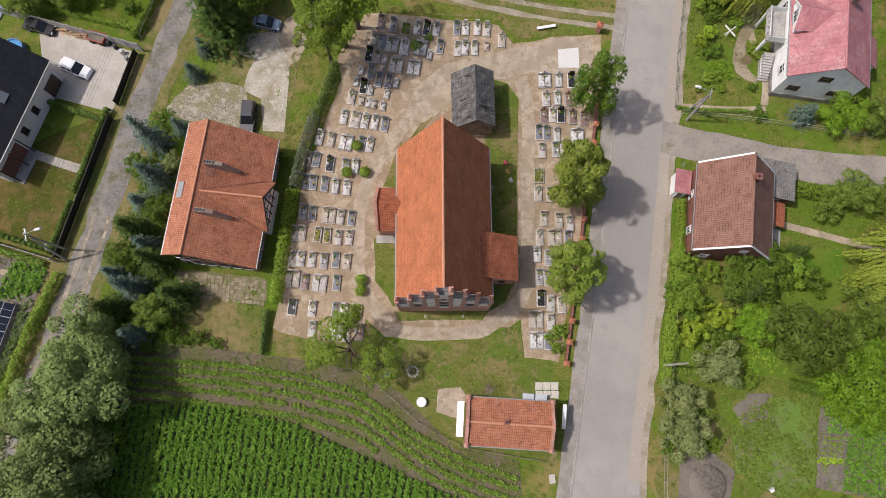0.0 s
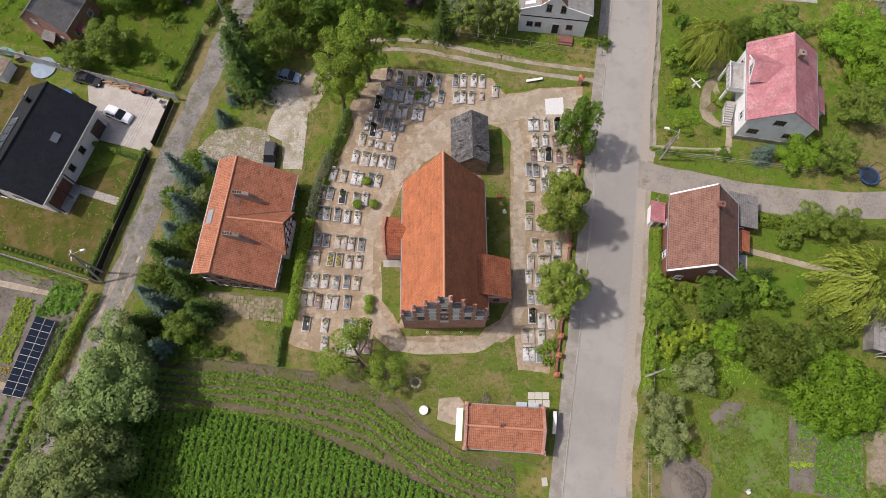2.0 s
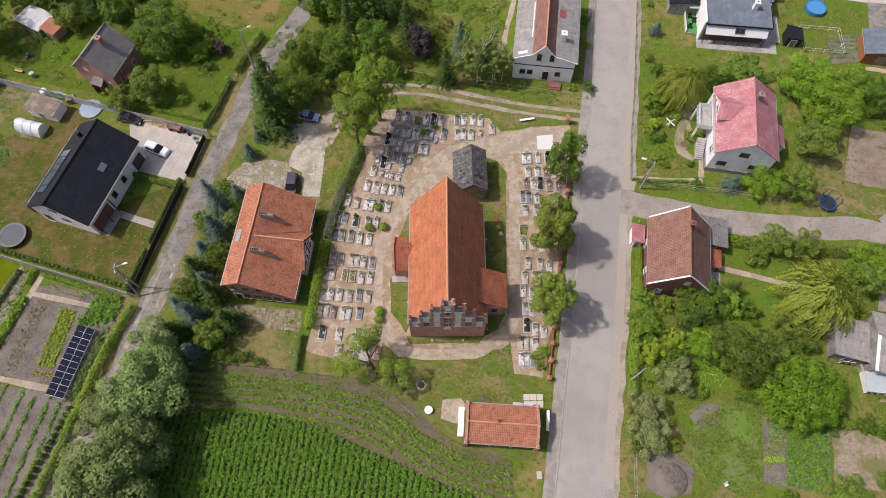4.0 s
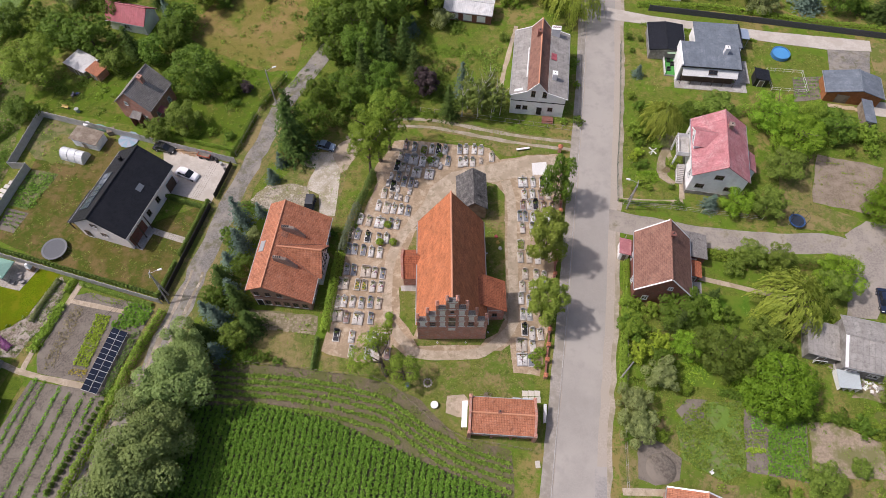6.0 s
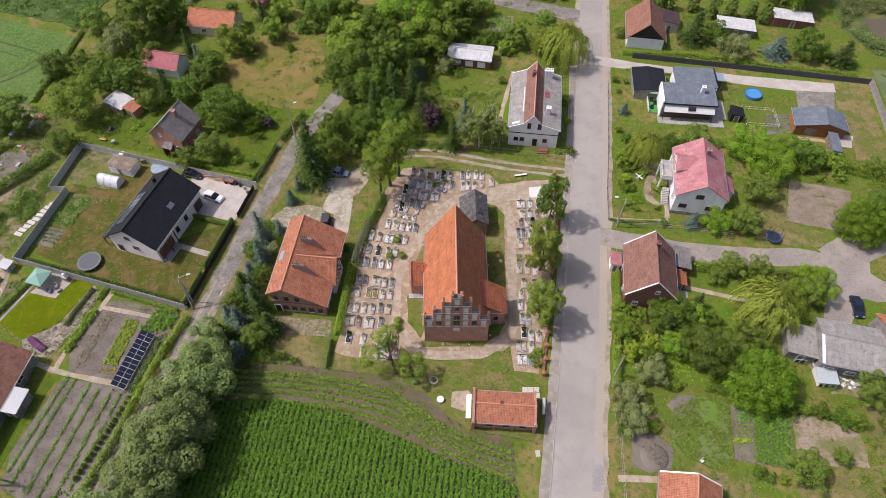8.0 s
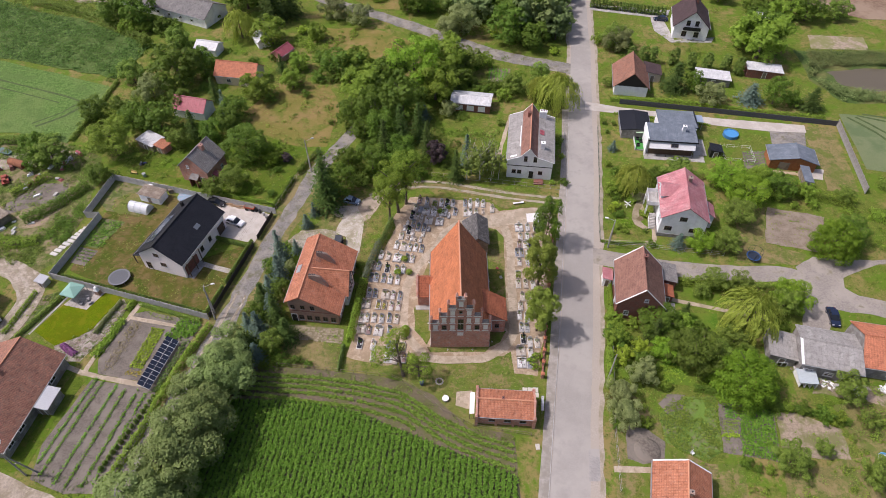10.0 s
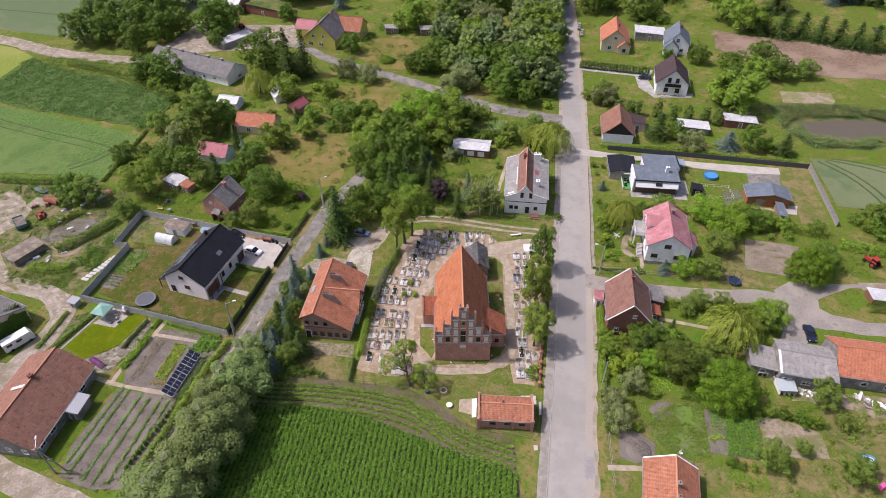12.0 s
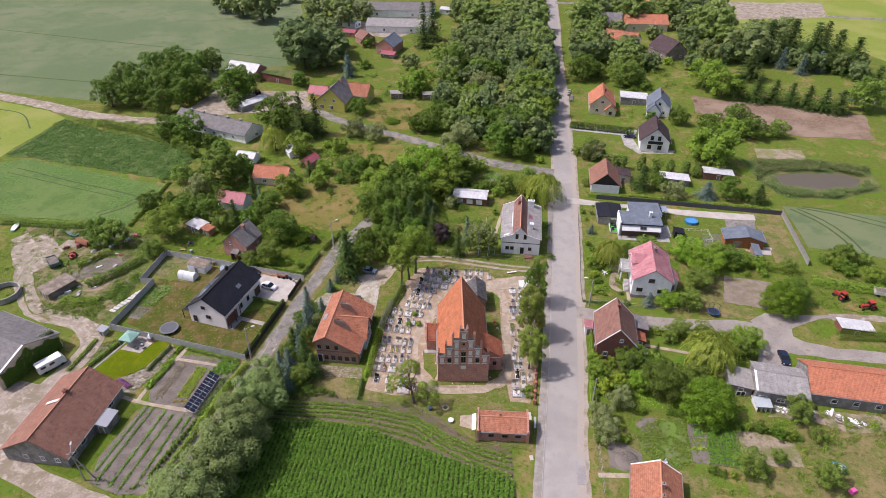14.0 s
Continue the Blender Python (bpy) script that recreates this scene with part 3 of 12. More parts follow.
sheet("road", ribbon(ASPHALT_LINE, (6.4, 5.0), 0.2), 0.05, ASPHALT, "worn light grey asphalt village road", "road")
pavement = sheet("pavement", ribbon(KERB_LINE, 1.6, 0.1, 4.1), 0.10, SIDEWALK, "narrow sandy grey pavement with a kerb", "pavement")
kb = Build()
edge = ribbon(KERB_LINE, 6.56, 0.0, 0.0, 1.2)
edge = edge[:len(edge) // 2]
for (ax, ay), (bx, by) in zip(edge, edge[1:]):
    kb.box((ax + bx) / 2, (ay + by) / 2, 0.0, 0.15, math.hypot(bx - ax, by - ay) - 0.03, 0.13, math.degrees(math.atan2(by - ay, bx - ax)) - 90)
tagged(part("kerb", kb, CONC), "low grey concrete kerb between pavement and road", "kerb", kind="structure")
sheet("road_patch", [(20.2, -8.4), (22.0, -8.4), (22.7, -3.0), (20.9, -2.9)], 0.056, surface("newer asphalt", (0.30, 0.285, 0.265), (0.25, 0.235, 0.22), 4.0, (0.34, 0.315, 0.285), 0.4), "repaired asphalt patch", "road patch")

# side roads
LANE_LINE = [(-34.4, 66.5), (-36.5, 58), (-38.7, 50.2), (-40.9, 43), (-42.4, 36), (-43.7, 29.5), (-45.2, 23), (-48.0, 12), (-51.6, 0), (-55.4, -12), (-61, -30)]
sheet("verge", ribbon(LANE_LINE, (7.8, 7.0), 0.9, -0.4), 0.022, DRY, "dry worn grass edges of the lane", "verge")
sheet("lane", ribbon(LANE_LINE, 3.7, 0.7), 0.035, LANE, "narrow worn village lane with grassy edges", "lane")
sheet("lane", ribbon([(-34.4, 66.5), (-30, 75.4), (-26, 84), (-22, 94), (-16, 104)], (3.7, 3.2), 0.5), 0.03, LANE, "narrow worn village lane under trees", "lane")
sheet("verge", ribbon([(24, 56.6), (14, 58.2), (6, 60.0), (-4, 62.4), (-12, 62.2), (-20, 58)], 3.4, 0.7), 0.036, DRY, "dry trodden grass of the churchyard lane", "verge")
for k, (off, lab) in enumerate(((-0.9, "light wheel rut of the grassy lane"), (0.9, "light wheel rut of the grassy lane"))):
    sheet("rut", ribbon([(24, 56.6), (14, 58.2), (6, 60.0), (-4, 62.4), (-12, 62.2), (-20, 58)], 0.75, 0.3, off), 0.04, DUST, lab, "track")
    sheet("rut", ribbon([(-43.7, 29.5), (-45.2, 23), (-48.0, 12), (-51.6, 0), (-55.4, -12)], 0.55, 0.4, off * 1.1), 0.045, TRACK, "light wheel rut of the lane", "track")
sheet("side_road", ribbon([(26, 40.6), (34, 38.6), (46, 35.9), (58, 35.0), (66, 34.8), (71, 33.4), (76.4, 28.6), (83, 25.6), (92, 24.4), (104, 22.6), (150, 16)], (4.6, 3.0), 0.4), 0.04, SIDEROAD, "cracked asphalt side road", "road")
sheet("yard", wavy([(74.6, 39.6), (77.7, 38.9), (85.4, 38.6), (92, 38.6), (92, 37.0), (87.6, 37.3), (81.2, 35.0), (78.7, 33.7), (78.0, 31.3), (79.8, 29.2), (85.2, 27.4), (84, 24.2), (76.5, 24.9), (74.4, 25.7), (70, 20.5), (65.5, 21), (67.3, 25.8), (71.2, 32.8), (70, 36.6)], 1.2, 0.3), 0.043, SIDEROAD, "worn asphalt farmyard", "yard")
sheet("track", ribbon([(90, 37.8), (99, 37.6), (112, 35.5), (140, 30)], (2.2, 2.4), 0.4), 0.038, TRACK, "sandy field track past the farm machines", "track")
sheet("lawn", wavy([(60.4, 45), (63.9, 55.5), (70.0, 54.6), (66.2, 43.6), (73.4, 40.2), (71.4, 37.2), (63.5, 37.8), (58.4, 38.4)], 1.2, 0.35), 0.026, DRY, "dry worn grass beside the bare plot", "lawn")
sheet("side_road", ribbon([(37, 110.8), (27.8, 114.3), (18.3, 117.7), (8.7, 122.5), (-1.2, 129.3), (-24, 144), (-46, 157), (-57, 168), (-66, 172)], (5.4, 4.2), 0.5), 0.04, LANE, "narrow asphalt lane branching off by the trees", "road")
sheet("track", ribbon([(-420, 262), (-330, 230.6), (-270, 209.6), (-225, 193.8), (-197.6, 184.1), (-181, 177.4), (-167.6, 171.7), (-152, 164.3), (-139.7, 160.6), (-119, 157), (-109, 166), (-104, 182)], (5.5, 6.5), 0.9), 0.035, TRACK, "pale dirt track along the fields", "track")
sheet("yard", wavy([(-104, 196), (-92, 190), (-80, 178), (-78, 166), (-96, 163), (-112, 158)], 3, 1), 0.045, TRACK, "bare earth farmyard", "yard")
sheet("track", ribbon([(-128, 74), (-119, 66), (-117, 56), (-106, 41), (-95, 37), (-87, 32), (-86.5, 24), (-90, 14), (-93.4, 5), (-90.6, -1.6), (-85.2, -4.8), (-78.6, -8.0), (-72.0, -10.6), (-64, -13.6), (-54, -17)], (4.6, 4.6), 0.4), 0.039, TRACK, "winding pale sand track past the barn", "track")
for off in (-0.95, 0.95):
    sheet("rut", ribbon([(-117.6, 57.7), (-112.5, 47.7), (-106, 40), (-95, 36.2), (-88.4, 31), (-87.2, 25), (-90, 14.5)], 0.6, 0.5, off), 0.044, DUST, "pale wheel rut of the sand track", "track")
sheet("grass_strip", ribbon([(-114, 50.4), (-107.4, 41.2), (-100, 37.2)], 0.5, 0.6), 0.046, DRY, "dry grass between the wheel ruts", "grass")
sheet("yard", wavy([(-88, 16), (-96, 17), (-112, 15), (-130, 5), (-128, -20), (-88, -10), (-85, 4)], 3, 0.8), 0.03, TRACK, "pale sandy farmyard", "yard")
sheet("driveway", wavy([(35.2, 96.0), (44.5, 93.2), (69, 88.2), (90.5, 85.2), (89.8, 82.0), (80.3, 82.7), (68.3, 85.0), (60, 86.8), (50, 89.2), (34.6, 92.2)], 3, 0.1), 0.054, PALEDRIVE, "pale concrete driveway", "driveway")
sheet("driveway", [(79.2, 76.4), (80.6, 82.7), (89.4, 81.9), (87.4, 75.6)], 0.060, LANE, "grey gravel parking pad", "driveway")
sheet("yard", wavy([(82.4, 68.1), (88.4, 67.6), (86.8, 63.8), (83.6, 64.4)], 1, 0.2), 0.05, PALEDRIVE, "pale concrete strip by the outbuilding", "yard")
sheet("driveway", wavy([(44.5, 147.6), (45.2, 151.9), (64.5, 147.6), (70.7, 147.3), (67, 140), (67.5, 128.4), (80, 129.8), (78.3, 126.6), (65.9, 127.0), (62.6, 134.2), (63.2, 142.6)], 2.5, 0.25), 0.054, CONC, "grey paved driveway and forecourt", "driveway")
sheet("driveway", [(-55.9, 57.1), (-42.0, 52.4), (-44.2, 43.6), (-53.3, 46.1)], 0.07, PALEDRIVE, "light concrete paver driveway", "driveway")

# churchyard
sheet("churchyard", wavy([(-10.9, 58.1), (-7, 58.1), (-1.6, 57.5), (7.7, 56.3), (9.6, 53.3), (16.9, 54.8), (21.5, 54.8), (20.6, 44.9), (19.3, 38.5), (17.6, 26.4), (15.6, 18.5), (13.8, 10.9), (9.7, 11.4), (9.5, 15.3), (-9.9, 13.7), (-15.4, 12.9), (-21.1, 15), (-20.5, 17.9), (-19.6, 25.8), (-18.4, 33.3), (-16.1, 41.1), (-13.7, 48.4), (-14.6, 51.3)], 1, 0.35), 0.025, SAND, "trodden sandy ground between the graves", "churchyard")
LOOP = [(-4.0, 43.5), (-8.2, 37.4), (-10.5, 32.1), (-11.0, 26.5), (-10.4, 20.4), (-7.6, 16.3), (-5.6, 14.6), (0.5, 14.3), (5.0, 14.9), (9.0, 18.0), (10.2, 21.5), (10.7, 33), (11.0, 44), (10.2, 48.6)]
sheet("path", ribbon(LOOP, 1.7, 0.25, 0, 1.0), 0.045, PATHM, "pale compacted path round the church", "path")
sheet("path", wavy([(-5.2, 43.0), (-2.5, 42.0), (0.5, 44.5), (2, 48.5), (8.3, 48.3), (12.0, 49.1), (19.9, 49.2), (20.4, 54.2), (16.9, 54.6), (6.1, 52.0), (0, 50.5), (-4, 47)], 1, 0.25), 0.043, PATHM, "pale trodden forecourt by the gate", "path")
sheet("concrete_pad", [(15.4, 49.9), (18.2, 49.9), (18.2, 52.9), (15.4, 52.6)], 0.06, plain("pale concrete", (0.66, 0.65, 0.62), 0.8), "pale square concrete pad", "pad")
for pts, lab in (
    ([(-8.9, 26.3), (-5.9, 26.6), (-5.7, 19.3), (-6.2, 17.6), (-8.8, 20.8)], "mown lawn beside the church wall"),
    ([(-5.6, 39.5), (-5.8, 32.9), (-8.0, 33.3), (-6.6, 37.1)], "small mown lawn beside the church wall"),
    ([(5.2, 48.7), (8.4, 47.6), (9.8, 45.4), (9.2, 26.2), (5.4, 26.2)], "mown lawn strip in the shade of the church"),
    ([(5.4, 20.6), (8.9, 20.6), (7.4, 18.1), (5.4, 16.9)], "small corner of mown lawn"),
    ([(-6.2, 17.1), (5.6, 17.1), (4.6, 15.9), (-5.6, 15.9)], "narrow grass strip under the gable"),
    ([(-3.2, 41.8), (-1.4, 43.0), (-2.8, 41.0), (-4.6, 39.6)], "tiny patch of lawn"),
    ([(-7.5, 58.4), (8.4, 57.8), (19.8, 56), (19.9, 55), (10.2, 54.2), (7.7, 57), (-1.6, 58)], "grass strip behind the graves"),
):
    sheet("lawn", wavy(pts, 0.8, 0.22), 0.054 if lab.startswith("narrow") else 0.05, LAWN, lab, "lawn")
sheet("lawn", wavy([(-9.6, 16.2), (-6.9, 13.4), (0.5, 13.0), (6.0, 13.8), (9.4, 16.2), (9.7, 11.2), (12.5, 10.8), (13.4, 7.5), (13.2, -1), (1.0, 0.9), (-5.0, 6.8), (-12.6, 10.9), (-21.9, 12.3), (-21.2, 14.5), (-15.4, 13.2), (-9.9, 13.0)], 0.9, 0.3), 0.04, LAWN, "mown lawn with dry patches by the church", "lawn")
sheet("bare_patch", wavy([(-0.8, 7.6), (1.6, 7.9), (2.6, 6.4), (1.4, 4.4), (-1.0, 5.0)], 0.7, 0.4), 0.046, PATHM, "bare pale earth by the shed", "bare ground")
sheet("flower_bed", wavy([(9.7, 17.0), (13.0, 16.6), (13.9, 12.2), (9.9, 11.6)], 0.8, 0.2), 0.048, SAND, "sandy plot under the last graves", "plot")

# presbytery grounds
sheet("yard", wavy([(-29, 56.5), (-20, 59), (-17, 57.5), (-19.6, 51), (-20.9, 40.0), (-27, 40.5), (-36.4, 42.8), (-35.6, 46.5), (-31, 50)], 0.9, 0.5), 0.026, DRY, "thin dry grass and earth beside the presbytery", "yard")
sheet("drive", wavy([(-25.2, 55.3), (-22.5, 55.6), (-20.9, 50.3), (-21.1, 40.8), (-24.0, 40.8), (-24.4, 45.5), (-27.1, 46.9), (-25.7, 51.3), (-28.0, 52.1), (-28.3, 55.3)], 0.8, 0.2), 0.034, surface("grass-grown gravel", (0.50, 0.455, 0.385), (0.38, 0.34, 0.28), 3.4, (0.28, 0.25, 0.165), 0.45, bump=0.6, dist=0.05, c4=(0.47, 0.425, 0.355), broad2=0.9), "worn gravel drive with grassy patches beside the presbytery", "drive")
sheet("drive", wavy([(-22.8, 55.2), (-21.7, 57.4), (-18.4, 59.2), (-16.8, 57.6), (-19.7, 51.3), (-20.9, 50.3)], 0.8, 0.3), 0.038, PATHM, "pale sandy turn of the drive", "drive")
sheet("cobbles", wavy([(-34.5, 47.9), (-27.1, 47.2), (-26.4, 41.2), (-32.2, 42.2), (-36.7, 42.9), (-35.9, 46.0)], 0.8, 0.8), 0.036, surface("rounded cobbles", (0.36, 0.32, 0.26), (0.18, 0.16, 0.11), 3.0, (0.20, 0.185, 0.085), 0.4, bump=1.0, dist=0.08, c4=(0.40, 0.355, 0.29), broad2=0.8), "patch of rounded field-stone cobbles", "cobbles")
ter_floor = sheet("terrace", wavy([(-34.3, 22.6), (-22.3, 21.0), (-22.1, 18.4), (-32.5, 18.9)], 0.9, 0.4), 0.03, surface("dry earth joints", (0.27, 0.225, 0.15), (0.19, 0.16, 0.095), 3.0, (0.15, 0.15, 0.06), 0.5, bump=0.6, dist=0.04), "old grass-grown slab terrace by the presbytery", "terrace")
SLAB = surface("weathered brown slab", (0.34, 0.285, 0.205), (0.27, 0.222, 0.155), 4.0, (0.20, 0.17, 0.105), 0.8, bump=0.3, dist=0.02)
slab_mesh = Build().box(0, 0, 0.0, 0.46, 0.46, 0.05, 0, 0.96).mesh("slab", SLAB)
for i in range(23):
    for j in range(6):
        if rng.random() < 0.3:
            continue
        u, v = i / 22, j / 5
        part("slab", slab_mesh, None, ter_floor).matrix_basis = pose(-33.4 + 10.8 * u + rng.uniform(-0.04, 0.04), 21.9 - 1.25 * u - 2.6 * v + rng.uniform(-0.04, 0.04), 0.01 + rng.uniform(0, 0.02), 0, 0, -6.6 + rng.uniform(-4, 4))
sheet("meadow", wavy([(-34, 18.8), (-22.4, 18.3), (-22.6, 12.0), (-33, 13.0)], 1.2, 0.3), 0.02, DRY, "thin dry grass behind the presbytery", "lawn")

# potato field with its headland
sheet("field", wavy([(-46, 13.6), (-38.2, 13.2), (-26, 12.3), (-16, 11.0), (-8.2, 9.2), (0, 4.2), (8.8, -0.6), (9.0, -18.5), (-49, -18.5)], 1.5, 0.3), 0.02, surface("weedy field soil", (0.165, 0.132, 0.090), (0.110, 0.090, 0.058), 3.0, (0.105, 0.108, 0.038), 0.4, bump=0.8, dist=0.08), "brown weedy soil under the potato rows", "field")

# kitchen gardens
sheet("bed", wavy([(-66.6, 10.2), (-54.4, 8.3), (-53.6, 2.5), (-55.4, -10.4), (-63.3, -10.4), (-69.6, -8.2), (-70.4, -2.4)], 1.2, 0.2), 0.03, SOIL, "grey-brown vegetable bed with long rows", "vegetable bed")
sheet("bed", wavy([(-64.2, 24.8), (-61.4, 25.4), (-52.8, 23.4), (-49.8, 22.2), (-51.2, 17.4), (-53.8, 9.0), (-66.0, 11.4), (-66.9, 14.4)], 1.2, 0.2), 0.033, SOIL, "grey-brown vegetable bed by the solar panels", "vegetable bed")
sheet("path", ribbon([(-63.4, 27.4), (-64.6, 23.7), (-67.9, 14.8), (-68.5, 11.0)], 0.9, 0.12), 0.046, PATHM, "sandy garden path beside the shrub row", "path")
sheet("path", ribbon([(-73.2, 13.2), (-66.7, 11.0), (-54.6, 8.6)], 0.9, 0.12), 0.050, PATHM, "sandy garden path between the beds", "path")
sheet("path", ribbon([(-64.2, 23.9), (-58.0, 22.6), (-53.2, 21.6)], 0.8, 0.12), 0.042, PATHM, "sandy garden path across the bed", "path")
sheet("path", ribbon([(-78.4, 29.4), (-82.4, 20.0)], 0.4, 0.03), 0.044, CONC, "narrow concrete edging of the lawn", "edging")
sheet("rock_bed", wavy([(-67.0, 28.6), (-68.2, 27.4), (-70.5, 21.4), (-72.6, 19.5), (-76.4, 17.2), (-74.8, 14.2), (-70.4, 14.0), (-66.8, 20.6), (-65.6, 26.8)], 0.9, 0.25), 0.031, surface("stony garden soil", (0.26, 0.215, 0.17), (0.13, 0.105, 0.08), 2.2, (0.34, 0.30, 0.26), 0.7, bump=0.8, dist=0.08, c4=(0.09, 0.11, 0.03), broad2=0.9), "rock garden soil with stones and low plants", "bed")
sheet("lawn", wavy([(-81.7, 20.7), (-77.8, 28.6), (-74.1, 27.9), (-71.2, 29.9), (-67.4, 29.2), (-68.4, 27.2), (-70.7, 21.4), (-72.8, 19.5), (-76.4, 17.4)], 0.8, 0.12), 0.038, LUSH, "lush bright green lawn", "lawn")
sheet("lawn", wavy([(-70.6, 11.6), (-67.6, 9.9), (-70.0, 1.9), (-71.2, -6.2), (-73.4, -7.0), (-85.0, -2.0), (-84.5, 0), (-73, 0)], 0.9, 0.2), 0.034, GREENLAWN, "rich green grass round the farmhouse", "lawn")
sheet("bed", wavy([(-84.6, 28.6), (-80.2, 30.8), (-78.8, 28.6), (-83.2, 18.6), (-86.0, 19.4)], 0.9, 0.2), 0.029, surface("weedy soil", (0.18, 0.145, 0.09), (0.10, 0.10, 0.04), 2.0, (0.08, 0.12, 0.025), 0.5, bump=0.7, dist=0.08), "weedy flower bed outside the lawn edging", "bed")
# the modern garden: vegetable plots, weedy corner and pond
sheet("bed", wavy([(-79.6, 51.4), (-74.2, 50.2), (-77.6, 42.1), (-81.4, 43.2)], 0.9, 0.2), 0.029, surface("weedy vegetable plot", (0.13, 0.155, 0.045), (0.16, 0.135, 0.085), 1.6, (0.08, 0.13, 0.025), 0.5, bump=0.8, dist=0.1), "green weedy vegetable plot", "vegetable bed")
sheet("bed", wavy([(-81.4, 42.6), (-77.0, 41.5), (-78.4, 37.4), (-81.8, 38.2)], 0.9, 0.2), 0.030, SOIL, "small vegetable plot with pale soil", "vegetable bed")
sheet("bed", wavy([(-83.0, 57.2), (-81.0, 64.6), (-73.1, 61.6), (-71.8, 52.4), (-79.7, 53.8)], 0.9, 0.3), 0.027, surface("rank corner", (0.11, 0.14, 0.035), (0.075, 0.10, 0.024), 1.5, (0.19, 0.165, 0.08), 0.4, bump=0.8, dist=0.1), "weedy corner with low plants", "bed")
sheet("bank", wavy([(-79.2, 57.4), (-76.6, 60.0), (-73.2, 58.8), (-72.6, 54.4), (-76.2, 52.6), (-78.6, 54.4)], 0.7, 0.3), 0.032, DRY, "dry worn bank round the garden pond", "bank")
# waste ground to the west
sheet("waste_ground", wavy([(-128, 80), (-100, 79), (-88, 73), (-85.4, 62), (-84.4, 52), (-84.6, 38), (-88.6, 34), (-96, 38), (-104, 40), (-110, 48), (-116, 60), (-128, 74)], 2, 0.7), 0.017, WILD, "rank dry waste ground with weeds and bare patches", "waste ground")
sheet("yard", wavy([(-128, 70), (-121.3, 75.3), (-111.8, 67.0), (-111.4, 61.3), (-115.4, 55.2), (-122.1, 59.8)], 1.5, 0.7), 0.031, TRACK, "pale trampled sand at the turn of the track", "yard")
sheet("bare_patch", wavy([(-98.6, 60.3), (-93.5, 64.6), (-89.5, 58.8), (-91.1, 50.1), (-96.5, 47.6), (-99.5, 51.5)], 1.2, 0.6), 0.028, surface("scraped earth", (0.34, 0.255, 0.18), (0.25, 0.185, 0.125), 2.0, (0.12, 0.14, 0.04), 0.25, bump=0.6, dist=0.06), "scraped bare earth on the waste ground", "bare ground")
sheet("bare_patch", wavy([(-112, 74), (-98, 76), (-94, 72), (-104, 69), (-114, 68)], 1.5, 0.6), 0.026, TRACK, "bare sandy ground among scrap", "bare ground")
sheet("lawn", wavy([(35.6, 13.4), (39.2, 13.6), (41.4, 10.5), (42, 8.6), (36.3, 9.5)], 0.8, 0.2), 0.034, FRESH, "bright lawn between garden shrubs", "lawn")
sheet("lawn", wavy([(42.6, 9.4), (48.8, 9.6), (49.6, 6.5), (46.4, 6.9)], 1, 0.2), 0.035, FRESH, "bright lawn strip under the garden trees", "lawn")
sheet("lawn", wavy([(39.5, 25), (50, 24.8), (49, 17.5), (40, 19)], 1, 0.3), 0.036, FRESH, "rich grass behind the brick house", "lawn")
sheet("bed", wavy([(43.0, -3.6), (44.8, 5.6), (54.0, 5.0), (52.0, -5.3), (46.0, -4.0)], 0.9, 0.2), 0.038, SOIL, "vegetable bed with mixed rows", "vegetable bed")
sheet("bed", wavy([(53.8, 3.4), (57.1, 3.6), (60.5, 2.1), (64.2, 0.4), (63.4, -4.9), (56.4, -4.5), (52.5, -4.8), (53.4, -0.7)], 0.9, 0.35), 0.042, surface("pale dry soil", (0.34, 0.27, 0.20), (0.26, 0.205, 0.15), 2.4, (0.17, 0.165, 0.07), 0.35, bump=0.6), "pale bare garden soil with weeds", "bed")
sheet("bed", wavy([(34.4, 5.4), (36.2, 7.1), (39.5, 6.9), (38.4, 4.2), (35.5, 3.3)], 0.8, 0.25), 0.030, SOIL, "bare soil patch", "bed")
sheet("bed", wavy([(27.4, -1.0), (28.4, 1.6), (31.4, 0.6), (33.9, -1.7), (33.2, -4.9), (29.5, -5.6), (27.2, -4.6)], 0.8, 0.35), 0.032, SOIL, "dark bare earth in the garden", "bed")
sheet("bed", wavy([(33.7, 2.7), (38.5, 6.4), (44.6, 6.9), (42.8, -3.5), (39.5, -4.9), (34.2, -2.0)], 0.9, 0.4), 0.026, surface("weedy tilled ground", (0.110, 0.190, 0.030), (0.165, 0.165, 0.080), 1.6, (0.120, 0.200, 0.032), 0.3, bump=0.8, dist=0.1), "green weedy ground beside the bed", "bed")
sheet("lawn", wavy([(64.5, 5.0), (83, 8.4), (84, -14), (62, -15), (50, -13), (52, -7), (58, -6), (66, -4)], 1.5, 0.6), 0.016, DRY, "dry yellowed grass behind the kitchen garden", "lawn")
sheet("lawn", wavy([(27.0, 10.0), (34, 3.4), (33, -2), (40, -5.4), (46, -5.6), (44, -12), (24, -12), (25, 2)], 1.5, 0.6), 0.014, LAWN, "patchy grass round the kitchen garden", "lawn")
sheet("lawn", wavy([(89.8, 84.8), (97.6, 84.0), (93.6, 59.6), (86.2, 60.2), (88.2, 67.4), (88.4, 75)], 1.2, 0.3), 0.028, DRY, "dry brown plot between outbuilding and fence", "lawn")
sheet("bed", wavy([(71.0, 74.6), (77.0, 74.8), (75.2, 68.5), (69.6, 68.0)], 0.9, 0.1), 0.032, SOIL, "vegetable plot behind a low frame", "vegetable bed")
